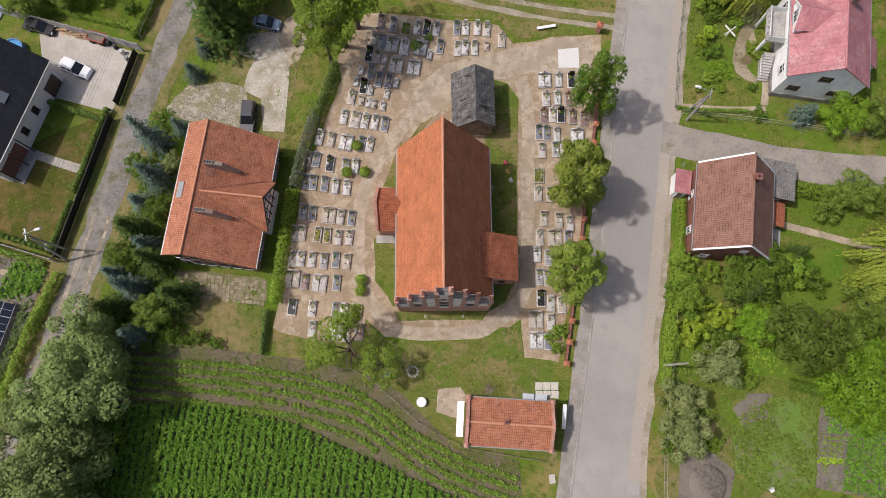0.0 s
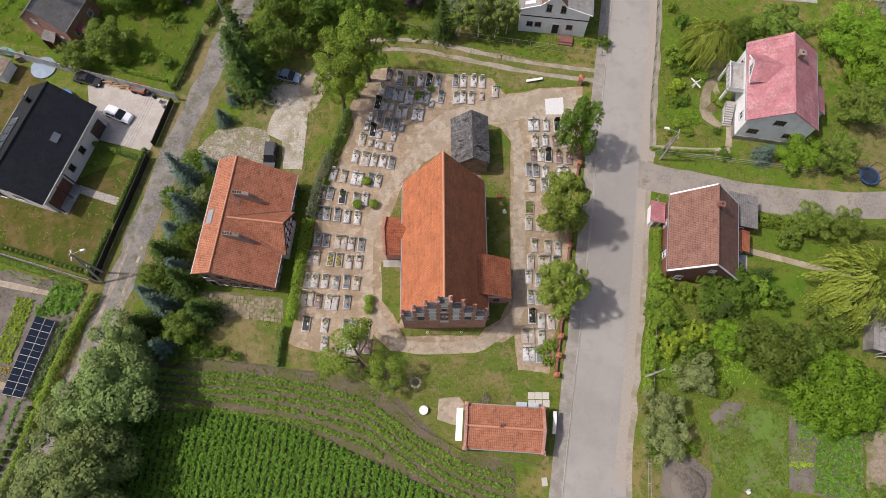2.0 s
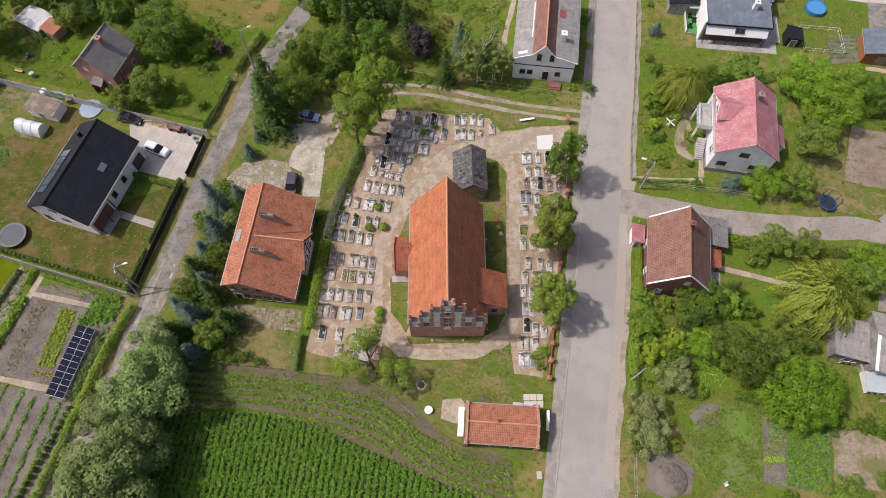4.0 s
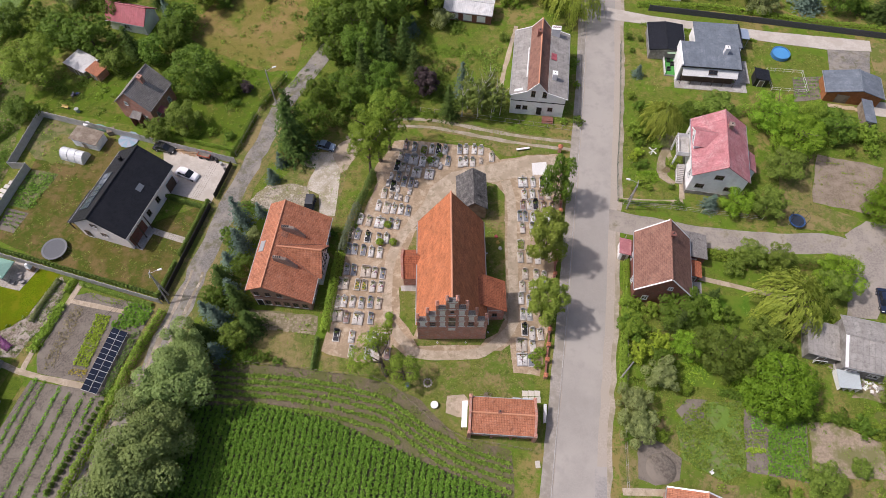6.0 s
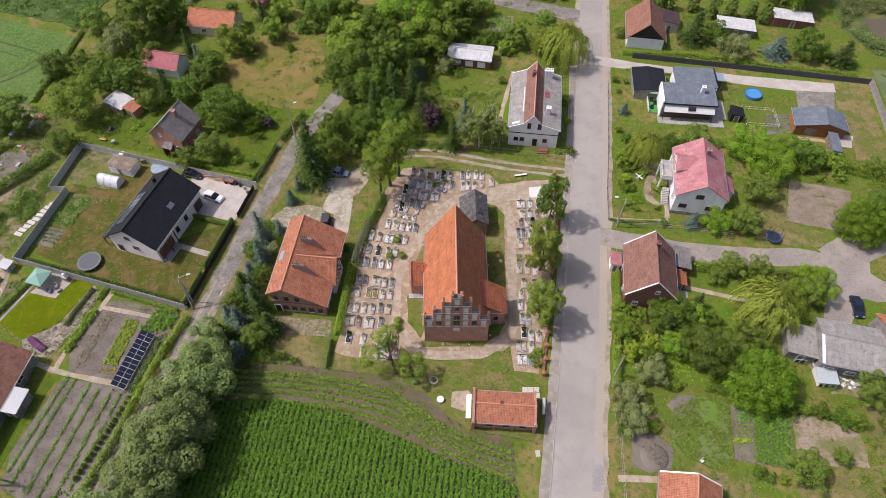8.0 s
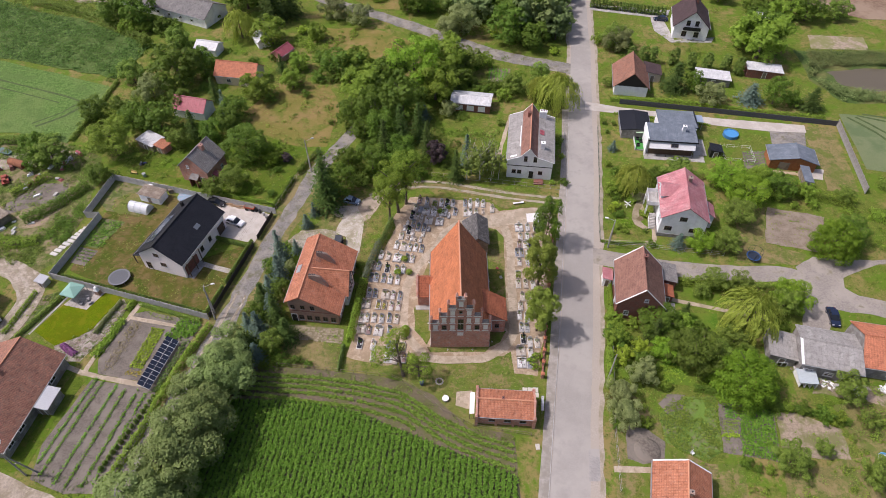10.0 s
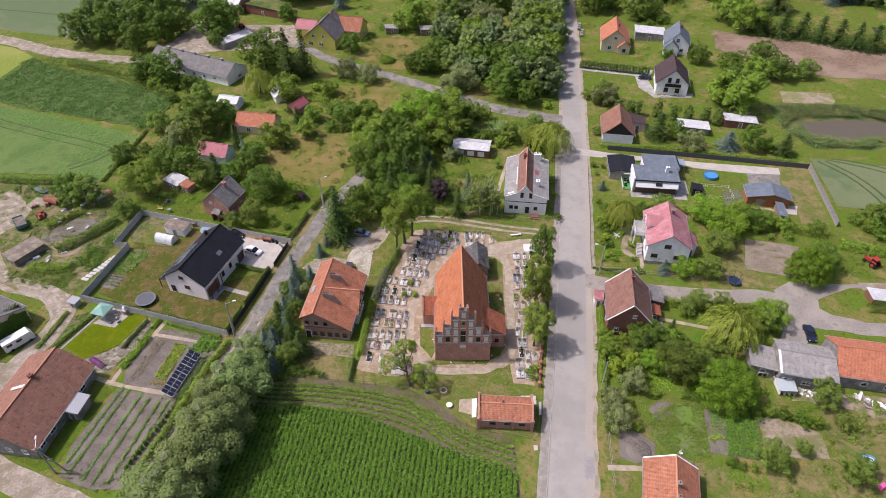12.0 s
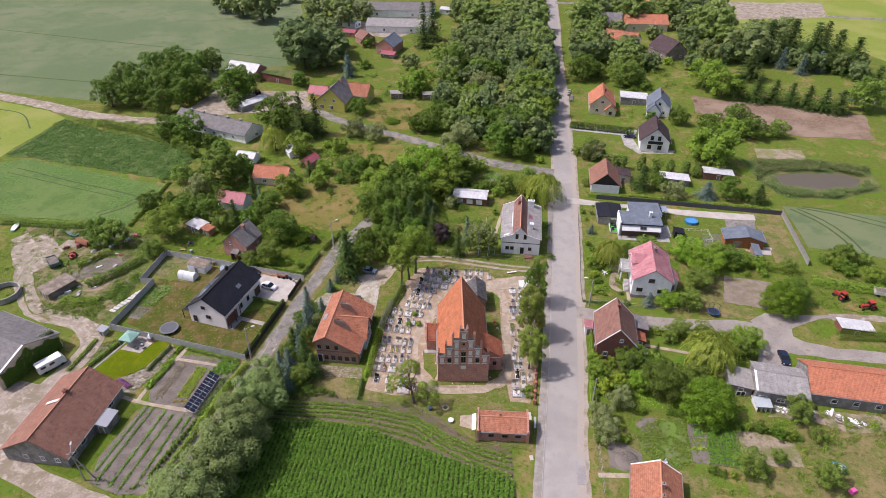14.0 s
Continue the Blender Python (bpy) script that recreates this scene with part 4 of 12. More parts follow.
sheet("bed", wavy([(70.3, 54.6), (82, 51.4), (76.2, 40.8), (66.3, 43.7)], 1.2, 0.3), 0.03, surface("tilled brown soil", (0.235, 0.190, 0.140), (0.170, 0.135, 0.098), 3.0, (0.26, 0.215, 0.165), 0.3, bump=0.7, dist=0.06), "brown bare vegetable plot", "bed")
sheet("path", ribbon([(30.8, 44.2), (38, 43.6), (42.6, 43.8)], 1.1, 0.1), 0.045, PATHM, "pale path to the house door", "path")
sheet("path", ribbon([(14.6, 90), (13.5, 85.9), (12.5, 81.7), (10.4, 72.8)], 0.9, 0.3), 0.045, PATHM, "worn garden path beside the white house", "path")
sheet("path", ribbon([(40, 28.8), (48, 26.6), (57, 24)], 0.9, 0.1), 0.045, PATHM, "pale garden path", "path")
sheet("path", ribbon([(24.5, -6.4), (31, -6.6)], 1.0, 0.1), 0.045, PATHM, "pale path to the house door", "path")
sheet("bed", wavy([(10.2, 112.8), (16.2, 112.4), (14.8, 105.4), (9.2, 105.8)], 0.9, 0.2), 0.03, surface("pale tilled soil", (0.31, 0.25, 0.185), (0.235, 0.19, 0.14), 2.4, (0.20, 0.175, 0.09), 0.35, bump=0.6), "pale tilled garden bed with rows", "vegetable bed")
sheet("lawn", wavy([(-37.6, 160.5), (-32.2, 176), (-16.7, 174.6), (-8.0, 166.8), (-15.4, 147.7), (-27.3, 149.5)], 2, 0.8), 0.026, GOLDEN, "golden mown lawn beside the yellow house", "lawn")
sheet("lawn", wavy([(-42, 136), (-26, 136), (-12, 127), (-14, 117), (-36.6, 120)], 2, 0.8), 0.024, GOLDEN, "dry mown lawn south of the side lane", "lawn")
sheet("yard", wavy([(-92, 190), (-65.7, 189.3), (-56.8, 179.8), (-55.3, 173), (-66, 168.5), (-78, 166)], 2, 0.8), 0.050, TRACK, "sandy yard between ruin and yellow house", "yard")
sheet("pond", wavy([(106.9, 110.5), (118.6, 112.0), (131.4, 111.4), (135.4, 107.4), (131.2, 102.0), (116.4, 100.2), (107.8, 103.6)], 2, 0.6), 0.02, plain("pond water", (0.125, 0.104, 0.066), 0.3), "still brown pond", "pond")
sheet("bed", wavy([(109.3, 131.1), (125.6, 129.6), (124.0, 121.9), (107.2, 123.3)], 2, 0.3), 0.03, surface("dry plot", (0.36, 0.29, 0.22), (0.28, 0.22, 0.165), 1.5, (0.2, 0.2, 0.08), 0.2), "dry tilled plot", "bed")
sheet("pond", wavy([(168, 186), (180, 178), (178, 172), (166, 178)], 2, 0.6), 0.02, plain("far pond water", (0.09, 0.085, 0.065), 0.12), "small brown pond among trees", "pond")
sheet("bare_patch", wavy([(183.6, 343.5), (237.8, 343.1), (223.4, 306.9), (168.3, 303.6)], 5, 2), 0.046, TRACK, "bare pale building ground", "bare ground")
sheet("field", wavy([(169.7, 303), (253.9, 296.9), (213.3, 226.9), (205, 255), (190, 285)], 6, 1), 0.036, CROPYEL, "bright yellow-green meadow", "field")
sheet("meadow", wavy([(101.7, 122), (125.9, 121), (141.9, 115.6), (138.1, 99.9), (121.3, 94.4), (104.9, 95.3), (100.2, 106.7)], 3, 0.8), 0.012, WEEDS, "dark reedy bank round the pond", "bank")
TRAMLINE = surface("tramline growth", (0.058, 0.088, 0.028), (0.085, 0.115, 0.040), 1.0)
# tramlines in the fields
for pts, w in (([(-152, 116.5), (-129, 107), (-107, 98.8), (-100.4, 95)], 0.6), ([(-109.9, 85.3), (-104, 90), (-100.3, 95.5)], 0.8), ([(-111.4, 86.6), (-105.5, 91.5), (-101.5, 97.5)], 0.5), ([(-154, 113.6), (-130, 104.2), (-108, 96)], 0.4), ([(-200, 172), (-178, 165), (-166, 150)], 0.6), ([(-215, 168), (-190, 158), (-172, 140)], 0.6), ([(-300, 300), (-180, 262), (-80, 232)], 0.8), ([(-300, 240), (-230, 216), (-160, 200)], 0.8), ([(103.1, 88.6), (107.8, 81.6), (110.5, 73.4), (111, 64)], 0.7), ([(105.4, 88.8), (110.0, 82), (112.8, 73.8), (113.4, 63.4)], 0.7), ([(106, 89.4), (114, 86), (121.2, 81.5), (135, 72)], 0.7), ([(107.6, 90), (115.4, 87.6), (123, 83.4), (138, 73.6)], 0.7)):
    sheet("tramline", ribbon(pts, w, 0.25, 0, 3.0), 0.108 if -162 < pts[-1][0] < -96 and pts[-1][1] < 120 else 0.050, TRAMLINE, "dark wheel line through the crop", "tramline")
sheet("path", ribbon([(40.4, 59.4), (41.4, 57), (41.9, 54.4), (42.6, 51.1), (43.0, 48.4), (42.4, 44.4)], 1.0, 0.35), 0.047, PATHM, "winding pale garden path", "path")
sheet("bare_patch", wavy([(63, 9.6), (72, 8.4), (84, 7.8), (86, 4.0), (78, 3.0), (70, 5.6), (62, 7.4)], 1.2, 0.6), 0.036, surface("trampled rubble ground", (0.36, 0.285, 0.21), (0.26, 0.20, 0.145), 2.0, (0.14, 0.15, 0.05), 0.3, bump=0.7, dist=0.08), "trampled bare ground with rubble behind the barns", "bare ground")
# ---- buildings ----
def window(parent, m, w, h, frame_mat=None, bars=1, pane_mat=None, name="window"):
    """A window on a wall plane: local x along the wall, z up, -y outwards; m is its pose in the parent."""
    frame_mat, pane_mat = frame_mat or FRAME, pane_mat or GLASS
    t = 0.09
    xs = [-w / 2, -w / 2 + t]
    for i in range(bars):
        c = -w / 2 + w * (i + 1) / (bars + 1)
        xs += [c - 0.03, c + 0.03]
    xs += [w / 2 - t, w / 2]
    zs = [-h / 2, -h / 2 + t] + ([h * 0.12, h * 0.12 + 0.05] if h > 0.8 else []) + [h / 2 - t, h / 2]
    b = Build()
    nx, nz = len(xs), len(zs)
    for y in (-0.08, 0.04):
        b.v += [(x, y, z) for z in zs for x in xs]
    at = lambda i, j, k: k * nx * nz + j * nx + i
    hole = lambda i, j: i % 2 == 1 and j % 2 == 1
    for j in range(nz - 1):
        for i in range(nx - 1):
            if not hole(i, j):
                b.f.append((at(i, j, 0), at(i + 1, j, 0), at(i + 1, j + 1, 0), at(i, j + 1, 0)))
                continue
            for p, q in (((i, j), (i + 1, j)), ((i + 1, j), (i + 1, j + 1)), ((i + 1, j + 1), (i, j + 1)), ((i, j + 1), (i, j))):
                b.f.append((at(*p, 0), at(*p, 1), at(*q, 1), at(*q, 0)))
    for p, q in (((0, 0), (nx - 1, 0)), ((nx - 1, 0), (nx - 1, nz - 1)), ((nx - 1, nz - 1), (0, nz - 1)), ((0, nz - 1), (0, 0))):
        b.f.append((at(*q, 0), at(*q, 1), at(*p, 1), at(*p, 0)))
    f = part(name, b, frame_mat, parent)
    f.matrix_basis = m
    for j in range(1, nz - 1, 2):
        for i in range(1, nx - 1, 2):
            part("pane", Build().box((xs[i] + xs[i + 1]) / 2, -0.02, zs[j], xs[i + 1] - xs[i], 0.02, zs[j + 1] - zs[j]), pane_mat, f)
    part("sill", Build().box(0, -0.07, -h / 2 - 0.06, w + 0.16, 0.2, 0.06), ZINC, f)
    return f


def door(parent, m, w, h, material):
    b = Build().box(0, -0.03, 0, w, 0.08, h)
    b.box(0, -0.08, h * 0.12, w * 0.62, 0.04, h * 0.3).box(0, -0.08, h * 0.52, w * 0.62, 0.04, h * 0.36)
    d = part("door", b, material, parent)
    d.matrix_basis = m
    fb = Build().box(-w / 2 - 0.06, -0.04, 0, 0.1, 0.14, h + 0.1).box(w / 2 + 0.06, -0.04, 0, 0.1, 0.14, h + 0.1).box(0, -0.04, h, w + 0.02, 0.14, 0.1)
    part("door_frame", fb, FRAME, d)
    part("handle", Build().box(w * 0.38, -0.1, h * 0.48, 0.05, 0.06, 0.14), ZINC, d)
    return d


def south(x, z, y):
    return pose(x, y, z)


def north(x, z, y):
    return pose(x, y, z, 0, 0, 180)


def east(y, z, x):
    return pose(x, y, z, 0, 0, 90)


def west(y, z, x):
    return pose(x, y, z, 0, 0, -90)


def chimney(parent, x, y, z, h, material, w=0.6):
    b = Build().box(x, y, z, w, w, h).box(x, y, z + h, w + 0.14, w + 0.14, 0.12)
    c = part("chimney", b, material, parent)
    part("flue", Build().tube((x, y, z + h + 0.1), (x, y, z + h + 0.28), 0.12, 0.11, 8), BLACK, c)
    return c


def house(name, x, y, turn, x0, x1, y0, y1, eave0, eave1, xr, ridge, wall, roof, label, over=0.35, thick=0.16, ridge_mat=None, gable=None, category="house", plinth=None, verge=None):
    """A gabled house: walls from x0 to x1 and y0 to y1 in its own frame, ridge along y at xr; eave0 and eave1 are the wall heights at x0 and x1."""
    h = thing(name, x, y, 0, turn, label, category)
    b = Build()
    for yy, rev in ((y0, False), (y1, True)):
        pts = [(x0, yy, 0), (x1, yy, 0), (x1, yy, eave1), (xr, yy, ridge - 0.08), (x0, yy, eave0)]
        b.face(pts[::-1] if rev else pts)
    b.face([(x0, y1, 0), (x0, y0, 0), (x0, y0, eave0), (x0, y1, eave0)])
    b.face([(x1, y0, 0), (x1, y1, 0), (x1, y1, eave1), (x1, y0, eave1)])
    part("wall", b, wall, h)
    if plinth:
        part("plinth", Build().box((x0 + x1) / 2, (y0 + y1) / 2, 0, x1 - x0 + 0.1, y1 - y0 + 0.1, 0.5), plinth, h)
    s0, s1 = (ridge - eave0) / (xr - x0), (ridge - eave1) / (x1 - xr)
    g = over * 0.7
    for xe, s, e, d in ((x0, s0, eave0, -1), (x1, s1, eave1, 1)):
        low = (xe + d * over, e - s * over)
        pts = [(low[0], y0 - g, low[1] + thick), (xr, y0 - g, ridge + thick), (xr, y1 + g, ridge + thick), (low[0], y1 + g, low[1] + thick)]
        r = part("roof", Build().slab(pts, thick), roof, h)
        gb = Build().tube((low[0] + d * 0.06, y0 - g, low[1] + 0.05), (low[0] + d * 0.06, y1 + g, low[1] + 0.05), 0.07, 0.07, 6)
        part("gutter", gb, ZINC, r)
        if verge:
            for yy in (y0 - g, y1 + g):
                vb = Build().slab([(low[0], yy - 0.1, low[1] + thick + 0.06), (xr, yy - 0.1, ridge + thick + 0.06), (xr, yy + 0.12, ridge + thick + 0.06), (low[0], yy + 0.12, low[1] + thick + 0.06)], 0.1)
                part("verge_board", vb, verge, r)
    rb = Build().tube((xr, y0 - g, ridge + thick), (xr, y1 + g, ridge + thick), 0.14, 0.14, 8)
    part("ridge", rb, ridge_mat or roof, h)
    return h


def front_wing(parent, x0, x1, y0, y1, eave, ridge, wall, roof, label):
    """A lower gabled wing standing out to the south of a house."""
    xm = (x0 + x1) / 2
    b = Build()
    b.face([(x0, y0, 0), (x1, y0, 0), (x1, y0, eave), (xm, y0, ridge), (x0, y0, eave)])
    b.face([(x0, y1, 0), (x0, y0, 0), (x0, y0, eave), (x0, y1, eave)])
    b.face([(x1, y0, 0), (x1, y1, 0), (x1, y1, eave), (x1, y0, eave)])
    w = part("wing", b, wall, parent, label)
    fall = (ridge - eave) / (x1 - xm)
    for d, xe in ((-1, x0), (1, x1)):
        part("roof", Build().slab([(xe + d * 0.35, y0 - 0.35, eave - 0.35 * fall + 0.12), (xm, y0 - 0.35, ridge + 0.12), (xm, y1, ridge + 0.12), (xe + d * 0.35, y1, eave - 0.35 * fall + 0.12)], 0.14), roof, w)
    window(w, south(xm, eave * 0.5, y0 - 0.01), 1.2, 1.3, FRAMEDK, 1)
    return w


def shed(name, x, y, turn, w, l, h0, h1, wall, roof, label, over=0.25, category="shed", door_mat=None):
    """A lean-to: the roof falls from h1 at -x to h0 at +x."""
    s = thing(name, x, y, 0, turn, label, category)
    a, c = w / 2, l / 2
    b = Build()
    b.face([(-a, -c, 0), (a, -c, 0), (a, -c, h0), (-a, -c, h1)])
    b.face([(a, c, 0), (-a, c, 0), (-a, c, h1), (a, c, h0)])
    b.face([(-a, c, 0), (-a, -c, 0), (-a, -c, h1), (-a, c, h1)])
    b.face([(a, -c, 0), (a, c, 0), (a, c, h0), (a, -c, h0)])
    part("wall", b, wall, s)
    k = (h1 - h0) / w
    part("roof", Build().slab([(-a - over, -c - over, h1 + k * over + 0.1), (a + over, -c - over, h0 - k * over + 0.1), (a + over, c + over, h0 - k * over + 0.1), (-a - over, c + over, h1 + k * over + 0.1)], 0.09), roof, s)
    door(s, south(0, 0, -c - 0.01), min(0.9, w * 0.4), min(1.9, h0 * 0.85), door_mat or WOOD)
    return s


# the church
church = thing("church", 0, 0, 0, 0.3, "brick gothic village church with steep orange tiled roof and stepped gable", "church")
CX0, CX1, CY0, CY1, CE, CR = -5.3, 5.35, 17.6, 36.35, 5.2, 13.75
b = Build()
b.face([(CX1, CY1, 0), (CX0, CY1, 0), (CX0, CY1, CE), (0, CY1, CR - 0.1), (CX1, CY1, CE)])
b.face([(CX0, CY1, 0), (CX0, CY0, 0), (CX0, CY0, CE), (CX0, CY1, CE)])
b.face([(CX1, CY0, 0), (CX1, CY1, 0), (CX1, CY1, CE), (CX1, CY0, CE)])
nave_wall = part("wall", b, BRICK, church)
part("plinth", Build().box(0, (CY0 + CY1) / 2 - 0.2, 0, 11.1, CY1 - CY0 + 0.5, 0.55), STONE, church, "grey field-stone plinth")
for d, xe in ((-1, CX0), (1, CX1)):
    s = (CR - CE) / abs(xe)
    lx, lz = xe + d * 0.3, CE - 0.3 * s
    r = part("roof", Build().slab([(lx, CY0 - 0.05, lz + 0.15), (0, CY0 - 0.05, CR + 0.15), (0, CY1 + 0.25, CR + 0.15), (lx, CY1 + 0.25, lz + 0.15)], 0.15), ROOF_CH, church)
    part("gutter", Build().tube((lx + d * 0.08, CY0, lz), (lx + d * 0.08, CY1 + 0.2, lz), 0.08, 0.08, 6), ZINC, r)
    for k in range(3):
        yy = 21.5 + 5.6 * k
        if d > 0 and k < 1:
            continue
        m = (east if d > 0 else west)(yy, 3.1, xe + d * 0.01)
        window(church, m, 0.9, 2.6, FRAMEDK, 1)
rb = Build().tube((0, CY0, CR + 0.15), (0, CY1 + 0.3, CR + 0.15), 0.16, 0.16, 8)
part("ridge", rb, RIDGE, church, "pale ridge tiles")
# stepped south gable
STEPS = [(0.0, 0.74, 14.5), (0.74, 2.2, 12.0), (2.2, 3.68, 9.8), (3.68, 5.42, 7.7)]
gable = Build()
gable.box(0, 17.35, 0, 10.84, 0.6, 5.4)
for a, c, z in STEPS:
    for d in (-1, 1) if a > 0 else (0,):
        w = c - a if d else 2 * c
        gable.box(d * (a + c) / 2, 17.35, 5.4, w, 0.6, z - 5.4)
g_ob = part("gable", gable, BRICK, church, "stepped brick gable with white niches")
for a, c, z in STEPS:
    for d in (-1, 1) if a > 0 else (0,):
        w = c - a if d else 2 * c
        x = d * (a + c) / 2
        part("coping", Build().box(x, 17.32, z, w + 0.06, 0.78, 0.16).box(x, 17.32, z - 0.62, w + 0.02, 0.66, 0.1), NICHE, g_ob, "pale stone coping")
        cap = Build()
        for q in (-0.25, 0.25):
            cap.slab([(x - w / 2, 17.32 + 4 * q * 0.4, z + 0.18), (x + w / 2, 17.32 + 4 * q * 0.4, z + 0.18), (x + w / 2, 17.32, z + 0.5), (x - w / 2, 17.32, z + 0.5)], 0.06)
        part("cap", cap, ROOF_GR, g_ob)
PIN = [(0.74, 14.5, 1.6), (2.2, 12.0, 2.3), (3.68, 9.8, 2.1), (5.22, 7.7, 2.0)]
for px, pz, ph in PIN:
    for d in (-1, 1):
        pb = Build().box(d * px, 17.3, 5.4, 0.36, 0.72, pz + ph - 6.2).box(d * px, 17.3, pz + ph - 0.8, 0.5, 0.82, 0.14)
        pb.box(d * px, 17.3, pz + ph - 0.66, 0.4, 0.6, 0.75, 0, 0.08)
        part("pinnacle", pb, BRICK, g_ob)
for row, (z, xs) in enumerate(((6.35, (1.45, 4.5)), (8.45, (1.45, 2.95)), (10.6, (1.45,)))):
    for x in xs:
        for d in (-1, 1):
            part("niche", Build().box(d * x, 17.03, z - 0.6, 0.8, 0.06, 1.25), NICHE, g_ob, "white limewashed niche")
part("niche", Build().box(0, 17.03, 12.5, 0.8, 0.06, 1.3), NICHE, g_ob, "white limewashed niche")
for z, w in ((5.35, 10.9), (7.5, 10.5), (9.6, 7.2), (11.8, 4.3)):
    part("string_course", Build().box(0, 17.02, z, w, 0.12, 0.16), NICHE, g_ob, "pale stone string course")
for d in (-1, 1):
    window(church, south(d * 2.95, 6.4, 17.04), 0.8, 1.2, FRAMEDK, 0)
window(church, south(0, 7.3, 17.04), 1.0, 3.0, FRAMEDK, 1)
window(church, south(0, 11.0, 17.04), 0.55, 0.6, FRAMEDK, 0)
part("plaque", Build().box(0, 17.02, 3.9, 1.1, 0.08, 0.9), NICHE, church, "white plaque")
# west porch, a brick gable to the west
pb = Build()
pb.face([(-8.0, 31.9, 0), (-8.0, 26.8, 0), (-8.0, 26.8, 3.0), (-8.0, 29.35, 5.7), (-8.0, 31.9, 3.0)])
pb.face([(-8.0, 26.8, 0), (-5.3, 26.8, 0), (-5.3, 26.8, 3.0), (-8.0, 26.8, 3.0)])
pb.face([(-5.3, 31.9, 0), (-8.0, 31.9, 0), (-8.0, 31.9, 3.0), (-5.3, 31.9, 3.0)])
porch = part("porch", pb, BRICK, church, "brick west porch with tiled roof")
for yy in (26.6, 32.1):
    e = -0.2 if yy < 29 else 0.2
    part("roof", Build().slab([(-7.95, yy + e * 0.2, 2.95), (-7.95, 29.35, 5.9), (-3.0, 29.35, 5.9), (-5.0, yy + e * 0.2, 2.95)], 0.12), ROOF_AN, porch)
part("parapet", Build().slab([(-8.3, 26.5, 3.2), (-8.3, 29.35, 6.2), (-7.9, 29.35, 6.2), (-7.9, 26.5, 3.2)], 0.3).slab([(-8.3, 29.35, 6.3), (-8.3, 32.2, 3.2), (-7.9, 32.2, 3.2), (-7.9, 29.35, 6.3)], 0.3), BRICK, porch, "brick parapet of the porch")
door(porch, west(29.35, 0.1, -8.01), 1.5, 2.5, TIMBER)
part("step", Build().box(-7.2, 26.2, 0, 2.6, 1.0, 0.2), CONC, church)
# east sacristy under a lean-to roof
sb = Build()
sb.face([(5.3, 20.4, 0), (8.5, 20.4, 0), (8.5, 20.4, 3.9), (5.3, 20.4, 6.2)])
sb.face([(8.5, 25.3, 0), (5.3, 25.3, 0), (5.3, 25.3, 6.2), (8.5, 25.3, 3.9)])
sb.face([(8.5, 20.4, 0), (8.5, 25.3, 0), (8.5, 25.3, 3.9), (8.5, 20.4, 3.9)])
sac = part("sacristy", sb, BRICK, church, "brick sacristy with lean-to roof")
part("roof", Build().slab([(3.95, 20.1, 7.35), (8.85, 20.1, 4.0), (8.85, 25.55, 4.0), (3.95, 25.55, 7.35)], 0.14), ROOF_AN, sac)
part("cornice", Build().box(7.0, 20.36, 3.75, 3.2, 0.14, 0.18), NICHE, sac)
window(sac, south(7.0, 2.1, 20.38), 0.8, 1.0, FRAMEDK, 1)

# the old timber belfry behind the nave
belfry = thing("belfry", 3.6, 43.8, 0, 1.0, "low weathered grey timber belfry with shingled roof behind the church", "belfry")
bb = Build()
for yy, rev in ((-3.5, False), (3.5, True)):
    pts = [(-2.4, yy, 0), (2.5, yy, 0), (2.5, yy, 3.5), (0.3, yy, 5.2), (-2.4, yy, 3.0)]
    bb.face(pts[::-1] if rev else pts)
bb.face([(-2.4, 3.5, 0), (-2.4, -3.5, 0), (-2.4, -3.5, 3.0), (-2.4, 3.5, 3.0)])
bb.face([(2.5, -3.5, 0), (2.5, 3.5, 0), (2.5, 3.5, 3.5), (2.5, -3.5, 3.5)])
part("wall", bb, WOOD, belfry)
for d, xe, ze in ((-1, -2.7, 2.85), (1, 2.8, 3.4)):
    fall = (5.35 - ze) / abs(xe - 0.3)
    r = part("roof", Build().slab([(xe, -3.8, ze), (0.3, -3.8, 5.35), (0.3, 3.8, 5.35), (xe, 3.8, ze)], 0.14), SHINGLE, belfry)
    for k in range(30):
        u, v = rng.uniform(0.02, 0.55), rng.random()
        ww, hh = rng.uniform(0.18, 0.4), rng.uniform(0.6, 1.3)
        x, y = u * abs(xe - 0.3), -3.5 + 6.4 * v
        z = 5.35 - fall * x + 0.05
        pl = Build().slab([(0.3 + d * x, y, z), (0.3 + d * (x + hh), y, z - hh * fall), (0.3 + d * (x + hh), y + ww, z - hh * fall), (0.3 + d * x, y + ww, z)], 0.03)
        part("shingle_board", pl, (SHINGLE, ROOF_FD, SHINGLE)[k % 3], r)

# the presbytery
pres = house("presbytery", -26.6, 29.8, -6.6, -5.1, 4.25, -7.15, 8.75, 6.2, 3.55, -2.65, 7.65, BRICKPALE, ROOF_PR, "large brick presbytery with weathered orange tile roof", ridge_mat=RIDGE, over=0.5)
for i in range(5):
    window(pres, south(-3.0 + 1.55 * i, 1.4, -7.16), 0.95, 1.3, FRAMEDK, 1)
for i in range(3):
    window(pres, south(-4.3 + 1.9 * i, 4.5, -7.16), 0.8, 1.1, FRAMEDK, 1)
door(pres, south(-4.4, 0.1, -7.16), 1.0, 2.1, TIMBER)
part("string_course", Build().box(-0.4, -7.19, 3.3, 9.4, 0.1, 0.14), BRICKDARK, pres)
for yy in (-5.6, -4.2, 5.2, 7.2):
    window(pres, east(yy, 1.4, 4.26), 0.9, 1.3, FRAME, 1)
